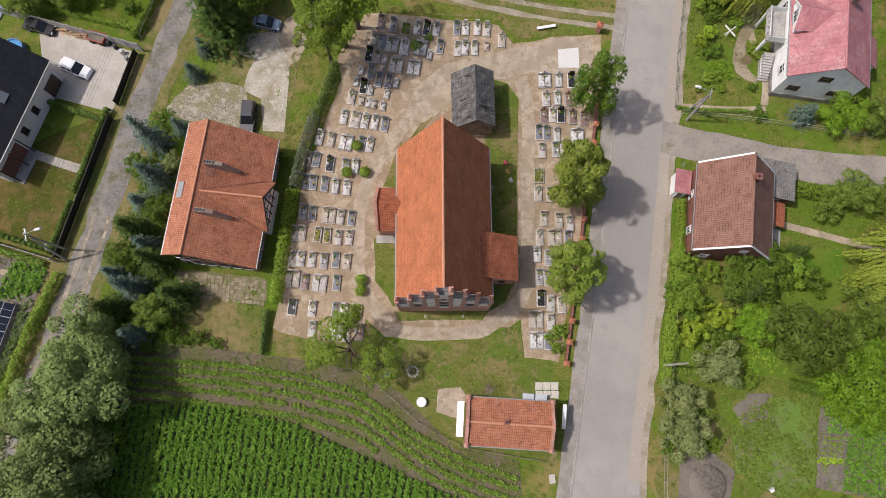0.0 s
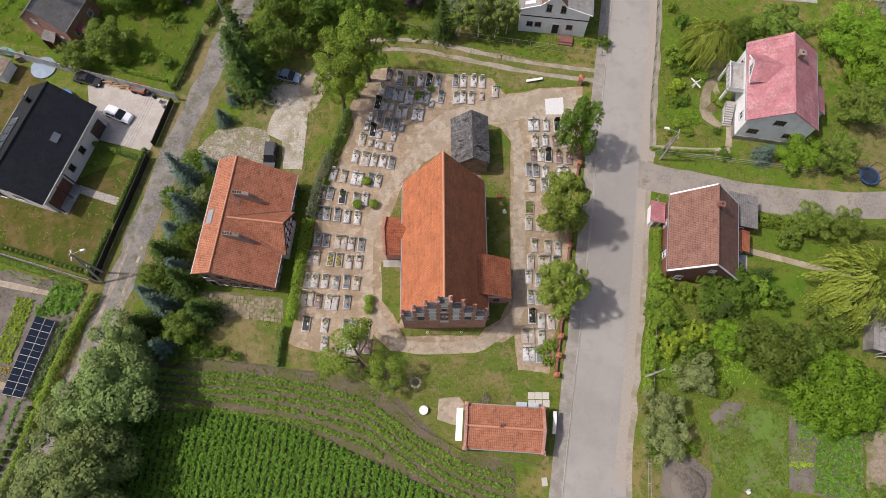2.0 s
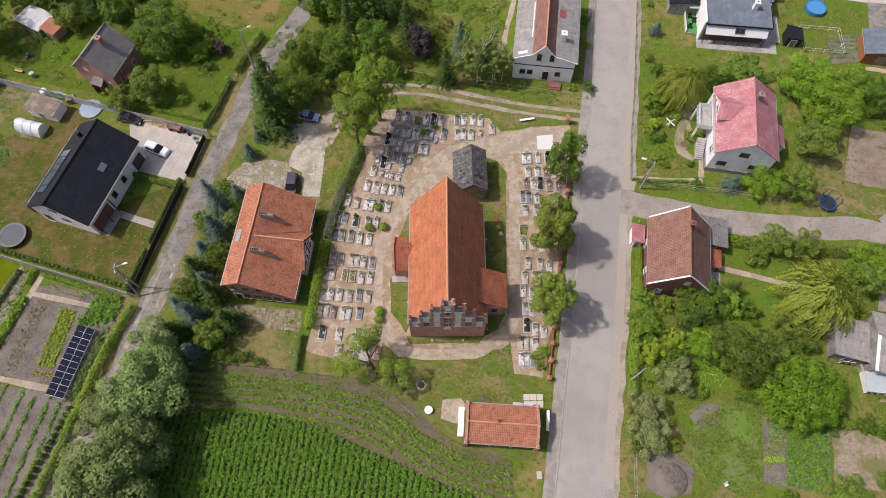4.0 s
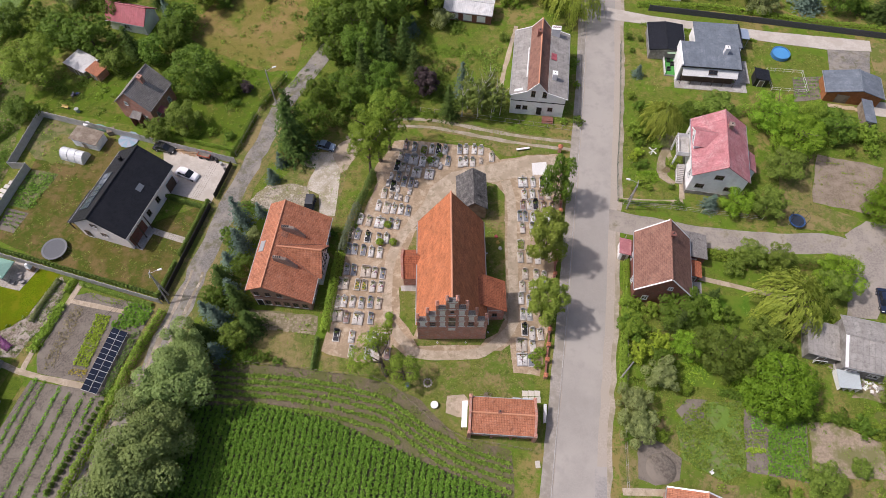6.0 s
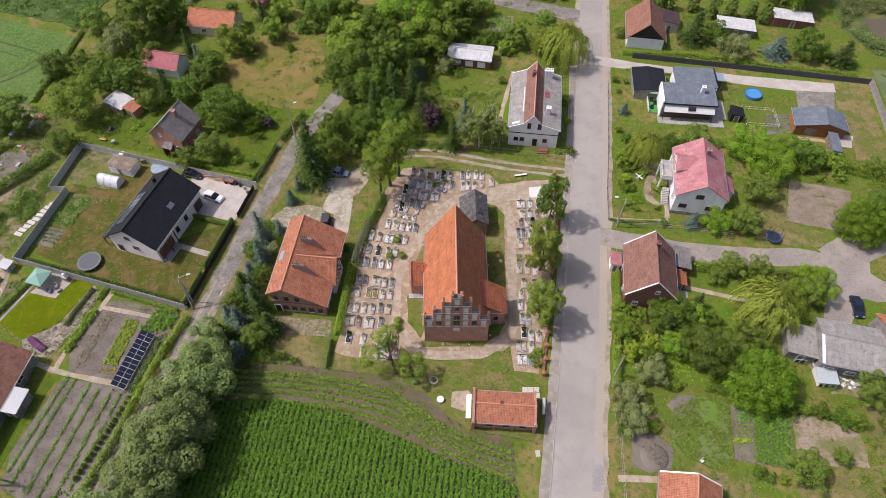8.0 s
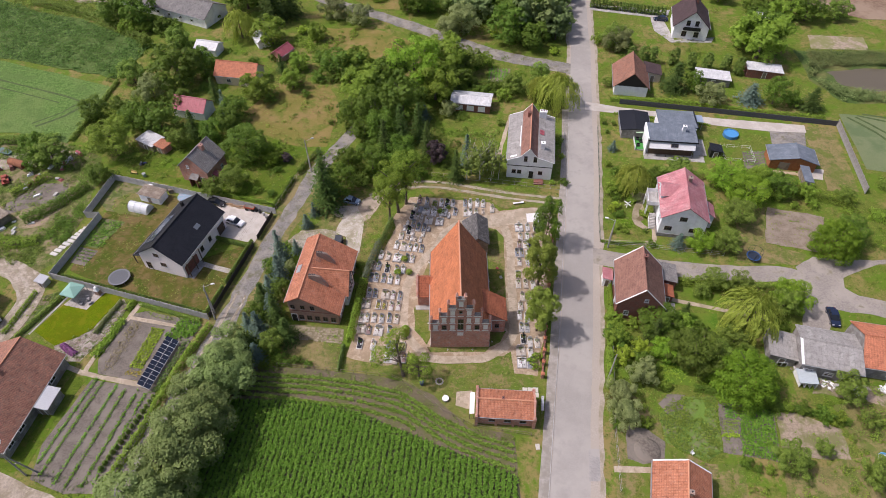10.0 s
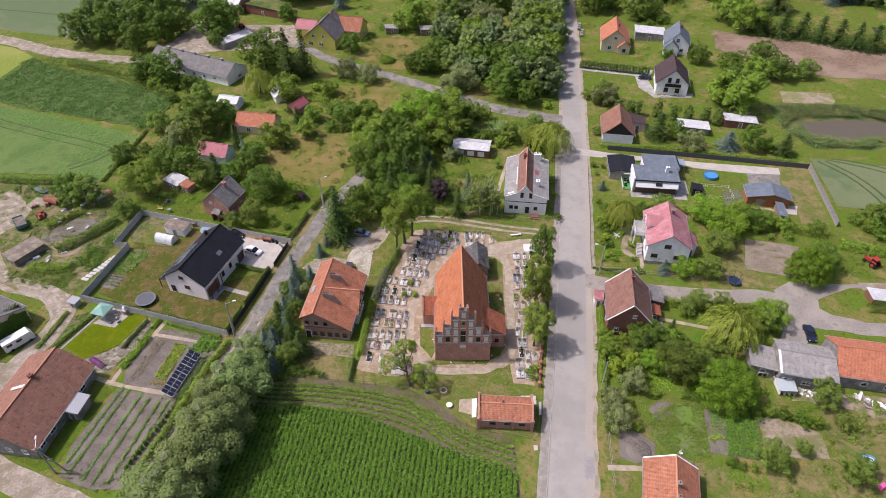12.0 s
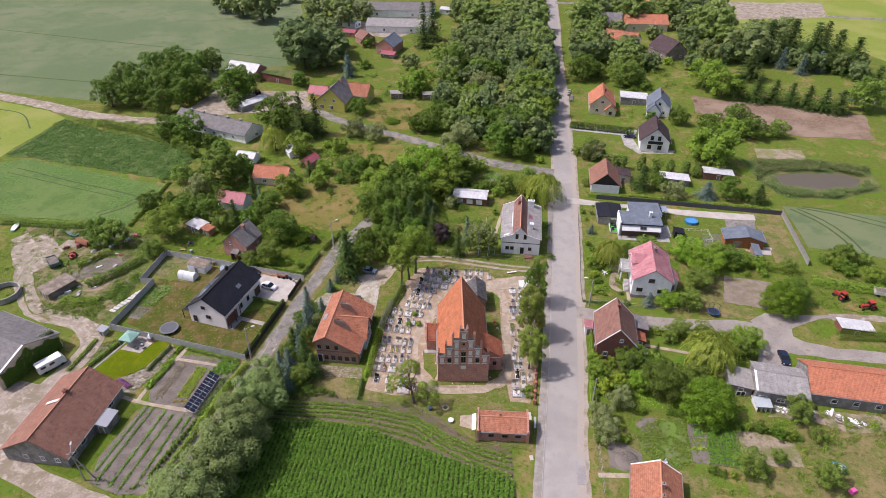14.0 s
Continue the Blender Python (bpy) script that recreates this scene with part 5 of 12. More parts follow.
# cross gable to the east, plastered between dark timbers
GX, GY, GW, GE, GR = 4.95, 0.35, 2.75, 3.7, 7.2
dm = Build()
dm.face([(GX, GY - GW, 0), (GX, GY + GW, 0), (GX, GY + GW, GE), (GX, GY, GR), (GX, GY - GW, GE)])
dm.face([(4.0, GY - GW, 0), (GX, GY - GW, 0), (GX, GY - GW, GE), (4.0, GY - GW, GE)]).face([(GX, GY + GW, 0), (4.0, GY + GW, 0), (4.0, GY + GW, GE), (GX, GY + GW, GE)])
dormer = part("cross_gable", dm, PLASTER, pres, "white half-timbered cross gable")
for d in (-1, 1):
    part("roof", Build().slab([(5.4, GY + d * (GW + 0.4), GE - 0.35), (5.4, GY, GR + 0.2), (-2.2, GY, GR + 0.2), (4.0, GY + d * (GW + 0.4), GE - 0.35)], 0.14), ROOF_PR, dormer)
    part("valley", Build().tube((-2.2, GY + d * 0.1, GR + 0.25), (4.2, GY + d * (GW + 0.3), GE + 0.05), 0.09, 0.09, 6), ROOF_OLD, dormer, "dark lead valley")
    part("verge_board", Build().slab([(5.38, GY + d * (GW + 0.4), GE - 0.32), (5.38, GY, GR + 0.25), (5.46, GY, GR + 0.25), (5.46, GY + d * (GW + 0.4), GE - 0.32)], 0.2), TIMBER, dormer)
part("ridge", Build().tube((-2.3, GY, GR + 0.2), (5.4, GY, GR + 0.2), 0.13, 0.13, 8), RIDGE, dormer)
for z, w in ((2.3, 5.5), (3.7, 5.3), (4.9, 3.5), (5.9, 1.9)):
    part("beam", Build().box(GX + 0.02, GY, z, 0.1, w, 0.13), TIMBER, dormer, "dark timber beam")
for yy, z1 in ((-2.6, 3.9), (-1.5, 5.3), (-0.5, 6.7), (0.5, 6.7), (1.5, 5.3), (2.6, 3.9)):
    part("beam", Build().box(GX + 0.02, GY + yy, 1.6, 0.1, 0.16, z1 - 1.6), TIMBER, dormer, "dark timber beam")
for yy in (-1.0, 1.0):
    window(dormer, east(GY + yy, 4.2, GX + 0.04), 0.8, 0.95, FRAME, 0)
# two long weathered chimney stacks standing across the slope
for cx, cy in ((-0.3, 3.6), (-0.3, -2.2)):
    side = [(-1.6, 6.4), (1.9, 4.6), (1.9, 5.75), (0.5, 8.05), (-0.4, 8.4), (-1.6, 8.4)]
    cb = Build()
    cb.v += [(cx + x, cy + d, z) for d in (-0.24, 0.24) for x, z in side]
    cb.f += [tuple(range(6)), tuple(range(11, 5, -1))] + [(i, i + 6, (i + 1) % 6 + 6, (i + 1) % 6) for i in range(6)]
    c = part("chimney", cb, BRICKOLD, pres, "long weathered brick chimney stack")
    for k in range(4):
        part("flue", Build().box(cx - 1.45 + 0.33 * k, cy, 8.38, 0.2, 0.3, 0.1), BLACK, c)
part("hatch", Build().slab([(-1.9, 2.3, 7.4), (-0.9, 2.3, 6.82), (-0.9, 3.3, 6.82), (-1.9, 3.3, 7.4)], 0.12), ROOF_OLD, pres)
part("roof_window", Build().slab([(-5.2, -0.6, 6.4), (-4.3, -0.6, 6.95), (-4.3, 1.4, 6.95), (-5.2, 1.4, 6.4)], 0.1), ZINC, pres)

# the cabin by the field
cabin = house("cabin", 7.4, 3.8, 86.3, -2.45, 2.45, -4.7, 4.7, 2.75, 2.75, 0.0, 4.1, BRICK, ROOF_PR, "small red brick outbuilding with weathered orange tiles", over=0.25, ridge_mat=RIDGE)
for yy in (-4.85, 4.85):
    pb = Build()
    side = [(-2.75, 0), (2.75, 0), (2.75, 3.0), (0, 4.62), (-2.75, 3.0)]
    pb.v += [(x, yy + d, z) for d in (-0.17, 0.17) for x, z in side]
    pb.f += [tuple(range(5)), tuple(range(9, 4, -1))] + [(k, k + 5, (k + 1) % 5 + 5, (k + 1) % 5) for k in range(5)]
    pr = part("parapet", pb, BRICK, cabin, "brick gable parapet above the tiles")
    for sx in (-2.7, 2.7):
        part("pier", Build().box(sx, yy, 0, 0.5, 0.5, 3.3).box(sx, yy, 3.3, 0.42, 0.42, 0.2, 0, 0.3), BRICK, pr)
for yy in (-1.4, 1.5):
    part("buttress", Build().box(-2.6, yy, 0, 0.25, 0.4, 2.4), BRICK, cabin)
for i in range(3):
    window(cabin, west(-3.0 + 2.6 * i, 1.5, -2.46), 1.1, 0.7, FRAMEDK, 1)
door(cabin, north(0, 0, 4.71), 0.9, 2.0, WOOD)
chimney(cabin, 0.2, 0.5, 3.5, 0.9, BRICKDARK, 0.4)
tarp = thing("white_lean_to", 1.75, 4.3, 0, -3.5, "white sheet lean-to beside the brick outbuilding", "lean-to")
part("roof", Build().slab([(-0.4, -2.0, 2.1), (0.4, -2.0, 2.35), (0.4, 2.0, 2.35), (-0.4, 2.0, 2.1)], 0.08), WHITEP, tarp)
for sx, sy in ((-0.34, -1.8), (-0.34, 1.8), (0.36, -1.8), (0.36, 1.8)):
    part("post", Build().box(sx, sy, 0, 0.1, 0.1, 2.1), WOOD, tarp)

# brown-roofed brick house across the road
brown = house("house", 35.0, 28.6, -8.5, -4.4, 4.2, -5.3, 5.3, 4.6, 4.6, -0.1, 9.2, BRICKDARK, ROOF_BR, "dark brick house with brown tile roof and white verges", over=0.35, verge=WHITEP)
window(brown, south(0.6, 6.0, -5.31), 0.8, 0.9)
for k in (-2.4, 2.2):
    window(brown, south(k, 1.8, -5.31), 1.0, 1.3)
    window(brown, west(k, 1.9, -4.41), 1.0, 1.3)
chimney(brown, 0.1, 2.5, 8.4, 1.5, BRICKDARK, 0.65)
porch2 = shed("porch", 29.9, 33.0, -8.5, 1.6, 2.6, 2.2, 2.5, PLASTER, ROOF_PK, "small glazed porch with faded roof beside the brick house", category="porch")
shed("annexe", 41.6, 33.0, -8.5, 3.8, 4.4, 2.6, 3.3, BRICKDARK, ROOF_GR, "slate-roofed annexe of the brick house", category="annexe")
shed("lean_to", 41.0, 28.8, -8.5, 2.0, 2.6, 2.0, 2.6, BRICKDARK, ROOF_AN, "small tiled lean-to by the brick house", category="lean-to")
sheet("terrace", [(40.2, 27.6), (42.6, 27.3), (42.2, 24.8), (40.0, 25.0)], 0.06, CONC, "concrete terrace", "terrace")

# pink-roofed white house
pink = house("house", 48.9, 51.4, -9.6, -4.75, 4.65, -6.4, 6.4, 5.6, 5.6, 0.0, 8.85, PLASTER, ROOF_PK, "tall white house with faded pink metal roof", over=0.35, thick=0.14)
for x, z in ((-0.4, 5.6), (-2.9, 2.6), (2.2, 2.6)):
    window(pink, south(x, z, -6.41), 1.5, 1.1, FRAMEDK, 2)
for yy in (-4.4, 4.6):
    window(pink, west(yy, 3.4, -4.76), 1.2, 1.4, FRAME, 1)
    window(pink, east(yy, 3.2, 4.66), 1.2, 1.4, FRAME, 1)
DY = 1.3
db = Build().face([(-4.85, DY - 2.0, 5.2), (-4.85, DY - 2.0, 6.9), (-4.85, DY, 8.2), (-4.85, DY + 2.0, 6.9), (-4.85, DY + 2.0, 5.2)][::-1])
db.face([(-4.85, DY - 2.0, 5.3), (-2.7, DY - 2.0, 6.9), (-4.85, DY - 2.0, 6.9)]).face([(-4.85, DY + 2.0, 5.3), (-4.85, DY + 2.0, 6.9), (-2.7, DY + 2.0, 6.9)])
dor = part("dormer", db, PLASTER, pink, "white gabled dormer")
for d in (-1, 1):
    part("roof", Build().slab([(-5.2, DY + d * 2.3, 6.75), (-5.2, DY, 8.35), (-0.7, DY, 8.35), (-2.8, DY + d * 2.3, 6.95)], 0.1), ROOF_PK, dor)
    part("verge_board", Build().slab([(-5.26, DY + d * 2.3, 6.7), (-5.26, DY, 8.32), (-5.18, DY, 8.32), (-5.18, DY + d * 2.3, 6.7)], 0.24), FRAME, dor)
window(dor, west(DY, 6.5, -4.87), 1.6, 1.3, FRAME, 2)
bal = part("balcony", Build().box(-6.1, DY, 3.6, 2.4, 4.6, 0.2), CONC, pink, "pale balcony on pillars")
for k in range(6):
    part("post", Build().box(-7.2, DY - 2.1 + 0.84 * k, 3.8, 0.08, 0.08, 1.0), FRAME, bal)
part("rail", Build().box(-7.2, DY, 4.75, 0.1, 4.5, 0.1), FRAME, bal)
for d in (-1, 1):
    part("side_panel", Build().box(-6.1, DY + d * 2.2, 3.8, 2.2, 0.06, 0.9), FRAME, bal)
    part("pillar", Build().box(-7.1, DY + d * 2.0, 0, 0.3, 0.3, 3.6), PLASTER, bal)
stair = part("stair", Build().box(-5.7, -1.6, 0, 1.3, 0.6, 1.75), CONC, pink)
for k in range(9):
    part("step", Build().box(-5.7, -2.05 - 0.3 * k, 0, 1.3, 0.3, 1.62 - 0.18 * k), CONC, stair)
part("handrail", Build().box(-6.4, -3.1, 0.9, 0.06, 2.8, 0.06), FRAME, stair)
part("plinth", Build().box(-0.05, 0, 0, 9.6, 13.0, 0.9), GREYWALL, pink)
for k in range(8):
    part("seam", Build().slab([(-5.05, -6.2 + 1.75 * k, 5.58), (-0.1, -6.2 + 1.75 * k, 8.96), (-0.1, -6.14 + 1.75 * k, 8.96), (-5.05, -6.14 + 1.75 * k, 5.58)], 0.05), ROOF_PK, pink)
chimney(pink, 0.9, 3.0, 7.9, 1.4, BRICKOLD, 0.8)
shed("side_wing", 54.7, 50.0, -9.6, 2.0, 3.6, 3.4, 4.8, PLASTER, ROOF_PK, "low side wing of the white house", category="wing")

# long white house north of the churchyard: shallow grey side roofs and a steep tiled middle
white = thing("house", 18.0, 73.2, 0, -7.0, "long white two-storey house with grey side roofs and brown tiled middle", "house")
WHITE_SIDE = [(-5.25, 0), (5.25, 0), (5.25, 5.3), (1.5, 6.5), (-0.4, 8.8), (-2.3, 6.5), (-5.25, 5.3)]
wb = Build()
wb.face([(x, -8.7, z) for x, z in WHITE_SIDE]).face([(x, 8.7, z) for x, z in reversed(WHITE_SIDE)])
wb.face([(-5.25, 8.7, 0), (-5.25, -8.7, 0), (-5.25, -8.7, 5.3), (-5.25, 8.7, 5.3)]).face([(5.25, -8.7, 0), (5.25, 8.7, 0), (5.25, 8.7, 5.3), (5.25, -8.7, 5.3)])
part("wall", wb, PLASTER, white)
for (xa, za), (xb, zb_), mt in (((-5.6, 5.3), (-2.2, 6.66), ROOF_FB), ((1.4, 6.66), (5.6, 5.3), ROOF_FB), ((-2.6, 6.3), (-0.4, 9.02), ROOF_BR), ((-0.4, 9.02), (1.8, 6.3), ROOF_BR)):
    r = part("roof", Build().slab([(xa, -8.95, za), (xb, -8.95, zb_), (xb, 8.95, zb_), (xa, 8.95, za)], 0.13), mt, white, "brown tiled middle roof" if mt is ROOF_BR else "grey fibre-cement side roof")
    for yy in (-8.95, 8.95):
        part("verge_board", Build().slab([(xa, yy - 0.07, za + 0.05), (xb, yy - 0.07, zb_ + 0.05), (xb, yy + 0.07, zb_ + 0.05), (xa, yy + 0.07, za + 0.05)], 0.12), PLASTER, r)
    if mt is ROOF_FB:
        e, ez = (xa, za) if xa < -3 else (xb, zb_)
        part("gutter", Build().tube((e, -8.9, ez - 0.05), (e, 8.9, ez - 0.05), 0.08, 0.08, 6), ZINC, r)
part("ridge", Build().tube((-0.4, -8.95, 9.02), (-0.4, 8.95, 9.02), 0.14, 0.14, 8), RIDGE, white)
part("roof_patch", Build().slab([(1.9, 0.2, 6.62), (3.0, 0.2, 6.26), (3.0, 2.0, 6.26), (1.9, 2.0, 6.62)], 0.04), ROOF_RD, white, "red sheet patch on the roof")
for px, py, w, l in ((-4.0, -8.0, 1.5, 0.6), (3.0, -8.2, 1.3, 0.5), (-2.62, -1.0, 0.16, 8.0)):
    pz = 6.66 - 0.4 * (abs(px + 0.4) - 1.8) + 0.03
    part("roof_patch", Build().slab([(px - w / 2, py - l / 2, pz - (0.2 * w if px < 0 else -0.16 * w)), (px + w / 2, py - l / 2, pz + (0.2 * w if px < 0 else -0.16 * w)), (px + w / 2, py + l / 2, pz + (0.2 * w if px < 0 else -0.16 * w)), (px - w / 2, py + l / 2, pz - (0.2 * w if px < 0 else -0.16 * w))], 0.03), WHITEP, white, "pale mortar patch on the roof")
part("band", Build().box(0, -8.72, 3.7, 10.5, 0.1, 0.16), TIMBER, white)
for k in (-1.1, 1.1):
    window(white, south(k, 5.9, -8.71), 0.8, 1.5, FRAMEDK, 1)
for k in (-3.6, -2.3, 2.6):
    window(white, south(k, 2.0, -8.71), 0.95, 1.0, FRAMEDK, 1)
door(white, south(0.5, 0.3, -8.71), 1.0, 2.1, TIMBER)
for k in range(4):
    window(white, west(-6 + 3.6 * k, 2.2, -5.26), 1.0, 1.4, FRAME, 1)
    window(white, east(-6 + 3.6 * k, 2.2, 5.26), 1.0, 1.4, FRAME, 1)
chimney(white, -0.9, 4.6, 8.3, 1.3, BRICKDARK, 0.8)
chimney(white, 2.7, -4.6, 6.2, 1.5, PLASTER, 0.9)
stack = part("chimney", Build().box(2.5, 7.5, 6.0, 1.7, 1.0, 2.0).box(2.5, 7.5, 8.0, 1.85, 1.15, 0.1), PLASTER, white, "broad white chimney stack")
for k in range(4):
    part("flue", Build().tube((1.9 + 0.4 * k, 7.5, 8.1), (1.9 + 0.4 * k, 7.5, 8.4), 0.12, 0.1, 8), BRICKDARK, stack)
stp = thing("entrance_steps", 19.2, 63.2, 0, -7, "brick entrance steps of the white house", "steps")
part("stair", Build().box(0, 0, 0, 2.2, 1.2, 0.5).box(0, -0.7, 0, 2.2, 0.5, 0.3), BRICKDARK, stp)
wsh = house("outbuilding", 4.3, 94.0, 80.0, -2.6, 2.6, -5.2, 5.2, 2.6, 2.6, 0.0, 3.4, BRICKDARK, ROOF_WH, "low brick outbuilding with white metal roof", category="outbuilding")
for k in (-3, 0, 3):
    window(wsh, west(k, 1.2, -2.61), 1.9, 1.5, WHITEP, 0, WHITEP, "garage_door")

# modern house with the anthracite roof
mod = house("house", -58.3, 42.75, -17.5, -5.0, 5.0, -7.7, 7.7, 4.7, 4.7, 0.0, 8.15, ROSY, ROOF_DK, "modern rose-rendered house with anthracite tile roof", over=0.6)
window(mod, south(-0.6, 5.2, -7.71), 1.1, 0.9, FRAMEDK, 0)
window(mod, south(0.3, 2.6, -7.71), 1.3, 1.0, FRAMEDK, 1)
window(mod, south(-3.6, 1.2, -7.71), 1.1, 1.9, FRAMEDK, 1)
for k in (-1.2, 1.8):
    window(mod, east(k, 2.2, 5.01), 0.9, 1.3, FRAMEDK, 1)
door(mod, east(5.9, 0.1, 5.01), 2.4, 2.5, FRAMEDK)
# roofed porch at the corner; a flat dark panel paints its shaded recess
part("porch_floor", Build().box(5.7, -5.2, 0, 1.5, 4.6, 0.2), CONC, mod)
part("recess_shade_panel", Build().box(5.0, -5.2, 0.25, 0.06, 4.2, 2.6), BRICKDARK, mod, "flat dark brick panel in place of the porch's shaded recess")
for sy in (-7.3, -5.0, -3.0):
    part("porch_post", Build().box(5.9, sy, 0.2, 0.16, 0.16, 4.0), FRAMEDK, mod)
for k in range(6):
    part("roof_panel", Build().slab([(-4.6, -5.6 + 1.35 * k, 5.28), (-2.2, -5.6 + 1.35 * k, 6.94), (-2.2, -4.4 + 1.35 * k, 6.94), (-4.6, -4.4 + 1.35 * k, 5.28)], 0.08), plain("solar glass", (0.07, 0.09, 0.12), 0.15), mod, "dark solar panel on the roof")
part("skylight", Build().slab([(3.1, 0.6, 6.30), (3.9, 0.6, 5.75), (3.9, 2.0, 5.75), (3.1, 2.0, 6.30)], 0.08), plain("skylight glass", (0.16, 0.18, 0.2), 0.2), mod)
chimney(mod, -2.0, 5.0, 6.2, 1.8, BLACK, 0.5)
ter = thing("pergola", -65.4, 41.0, 0, -17.5, "dark lean-to terrace roof of the modern house", "pergola")
part("roof", Build().slab([(-1.3, -3.6, 2.6), (1.3, -3.6, 3.1), (1.3, 3.6, 3.1), (-1.3, 3.6, 2.6)], 0.08), ROOF_DK, ter)
for sy in (-3.4, 0, 3.4):
    part("post", Build().box(-1.2, sy, 0, 0.14, 0.14, 2.55), BLACK, ter)

# brick cottage and the garden huts north-west
cot = house("house", -60.4, 66.8, -18.5, -3.7, 3.7, -3.7, 3.7, 4.4, 4.4, 0.0, 7.9, BRICK, ROOF_WX, "small brick house with grey slate roof", over=0.3, verge=GREYWALL)
window(cot, south(-1.2, 4.6, -3.71), 0.7, 0.9)
window(cot, south(1.9, 1.6, -3.71), 0.9, 1.1)
for k in (-2.0, 1.8):
    window(cot, east(k, 1.8, 3.71), 0.9, 1.2)
chimney(cot, 0.9, 0.4, 6.9, 1.5, BRICK, 0.8)
part("porch_roof", Build().slab([(-0.6, -3.7, 2.9), (1.4, -3.7, 2.9), (1.6, -5.2, 2.3), (-0.8, -5.2, 2.3)], 0.1), ROOF_GR, cot)
part("awning", Build().slab([(3.75, -2.2, 2.6), (4.9, -2.2, 2.2), (4.9, -0.6, 2.2), (3.75, -0.6, 2.6)], 0.08), ROOF_RD, cot)
part("porch_wall", Build().box(-0.5, -4.6, 0, 0.2, 1.4, 2.3).box(1.3, -4.6, 0, 0.2, 1.4, 2.3), BRICKDARK, cot)
shed("hut", -76.6, 77.4, -28, 5.0, 4.0, 2.0, 2.4, WOOD, ROOF_WH, "patched garden hut with pale sheet roof", category="hut")
shed("hut", -73.0, 75.4, -28, 2.6, 2.6, 1.9, 2.2, BRICK, ROOF_PR, "tiny hut with reddish roof", category="hut")
red1 = house("house", -69.4, 91.0, 76.0, -2.6, 2.6, -4.4, 4.4, 2.9, 2.9, 0.0, 5.0, PLASTER, ROOF_RD, "small white summer house with dark red metal roof", over=0.4)
window(red1, west(0, 1.5, -2.61), 1.4, 1.1)
or1 = house("house", -60.8, 107.4, 80.0, -3.3, 3.3, -5.9, 5.9, 3.0, 3.0, 0.0, 5.4, CREAM, ROOF_OR, "low house with orange tile roof among trees", over=0.4)
window(or1, west(2, 1.5, -3.31), 1.3, 1.1)
house("hut", -73.3, 122.2, 75.0, -2.2, 2.2, -3.4, 3.4, 2.3, 2.3, 0.0, 3.4, PLASTER, ROOF_WH, "small white garden hut with pale roof", category="hut")
house("hut", -58.5, 126.5, 30.0, -1.8, 1.8, -2.4, 2.4, 2.2, 2.2, 0.0, 3.4, PLASTER, ROOF_WH, "white tent-like garden hut", category="hut")
house("hut", -50.8, 119.0, -30.0, -1.8, 1.8, -2.8, 2.8, 2.2, 2.2, 0.0, 3.4, BRICK, ROOF_RD, "small hut with red roof", category="hut")
barn1 = house("barn", -91.5, 148.2, 64.6, -5.2, 5.2, -17.5, 17.5, 3.2, 3.2, 0.0, 6.0, PLASTER, ROOF_FD, "long low barn with grey fibre-cement roof", category="barn")
for k in range(6):
    window(barn1, west(-12 + 4.6 * k, 1.7, -5.21), 1.2, 0.9, FRAME, 0)
for k in range(5):
    part("vent", Build().box(0, -12 + 6 * k, 6.0, 0.7, 0.7, 0.7).box(0, -12 + 6 * k, 6.7, 0.95, 0.95, 0.12), CONC, barn1, "pale roof ventilator")
house("barn", -95.5, 207.5, 68.0, -4.5, 4.5, -8.0, 8.0, 4.2, 4.2, 0.0, 6.8, BRICK, ROOF_WH, "brick barn with rusty pale sheet roof", category="barn")
shed("barn", -78.0, 203.5, -22, 17, 9, 3.2, 4.0, BRICKDARK, WEEDS, "overgrown roofed ruin of a brick shed", category="shed")
house("shed", -84.5, 172.0, -42, -2.6, 2.6, -6.5, 6.5, 2.4, 2.4, 0.0, 3.0, CONC, ROOF_WH, "low shed with pale metal roof", category="shed")
yel = house("house", -49.2, 173.4, -13.4, -6.2, 6.2, -7.0, 7.0, 4.0, 4.3, 0.8, 9.6, YELLOW, ROOF_FD, "lime-yellow house with steep grey roof", over=0.5, verge=ROOF_RD)
for k in (-2.2, 1.8):
    window(yel, south(k, 4.7, -7.01), 1.1, 1.3)
for k in (-3.6, 0.4):
    window(yel, south(k, 1.8, -7.01), 1.7, 1.4, FRAME, 2)
chimney(yel, 1.4, 2.6, 8.4, 1.9, BRICK, 0.7)
wing = house("house_wing", -41.6, 178.6, 76.6, -4.4, 4.4, -6.6, 3.2, 4.0, 4.0, 0.0, 7.6, YELLOW, ROOF_PR, "wing of the yellow house with orange tiles", category="house")
window(wing, west(-3.4, 1.8, -4.41), 1.4, 1.3)
window(wing, south(0, 1.8, -6.61), 1.3, 1.3)
house("house_wing", -56.4, 178.4, 76.6, -3.4, 3.4, -3.6, 4.4, 4.2, 4.2, 0.0, 6.4, YELLOW, ROOF_RD, "low wing of the yellow house with pink metal roof", category="house")

# houses east of the road, going north
grey = thing("house", 52.9, 76.6, 0, -6.0, "white bungalow with flat blue-grey roof", "house")
part("wall", Build().box(0, 0, 0, 11.0, 5.8, 4.15).box(2.3, 6.5, 0, 8.8, 7.2, 3.5), PLASTER, grey)
front_roof = part("roof", Build().slab([(-5.9, -3.5, 4.2), (5.9, -3.5, 4.2), (5.9, 3.3, 4.55), (-5.9, 3.3, 4.55)], 0.22), ROOF_BG, grey)
rear_roof = part("roof", Build().slab([(-2.4, 3.3, 3.75), (7.0, 3.3, 3.75), (7.0, 10.5, 3.6), (-2.4, 10.5, 3.6)], 0.2), ROOF_BG, grey)
part("fascia", Build().box(0, -3.53, 3.95, 11.9, 0.08, 0.32), ROOF_DK, front_roof)
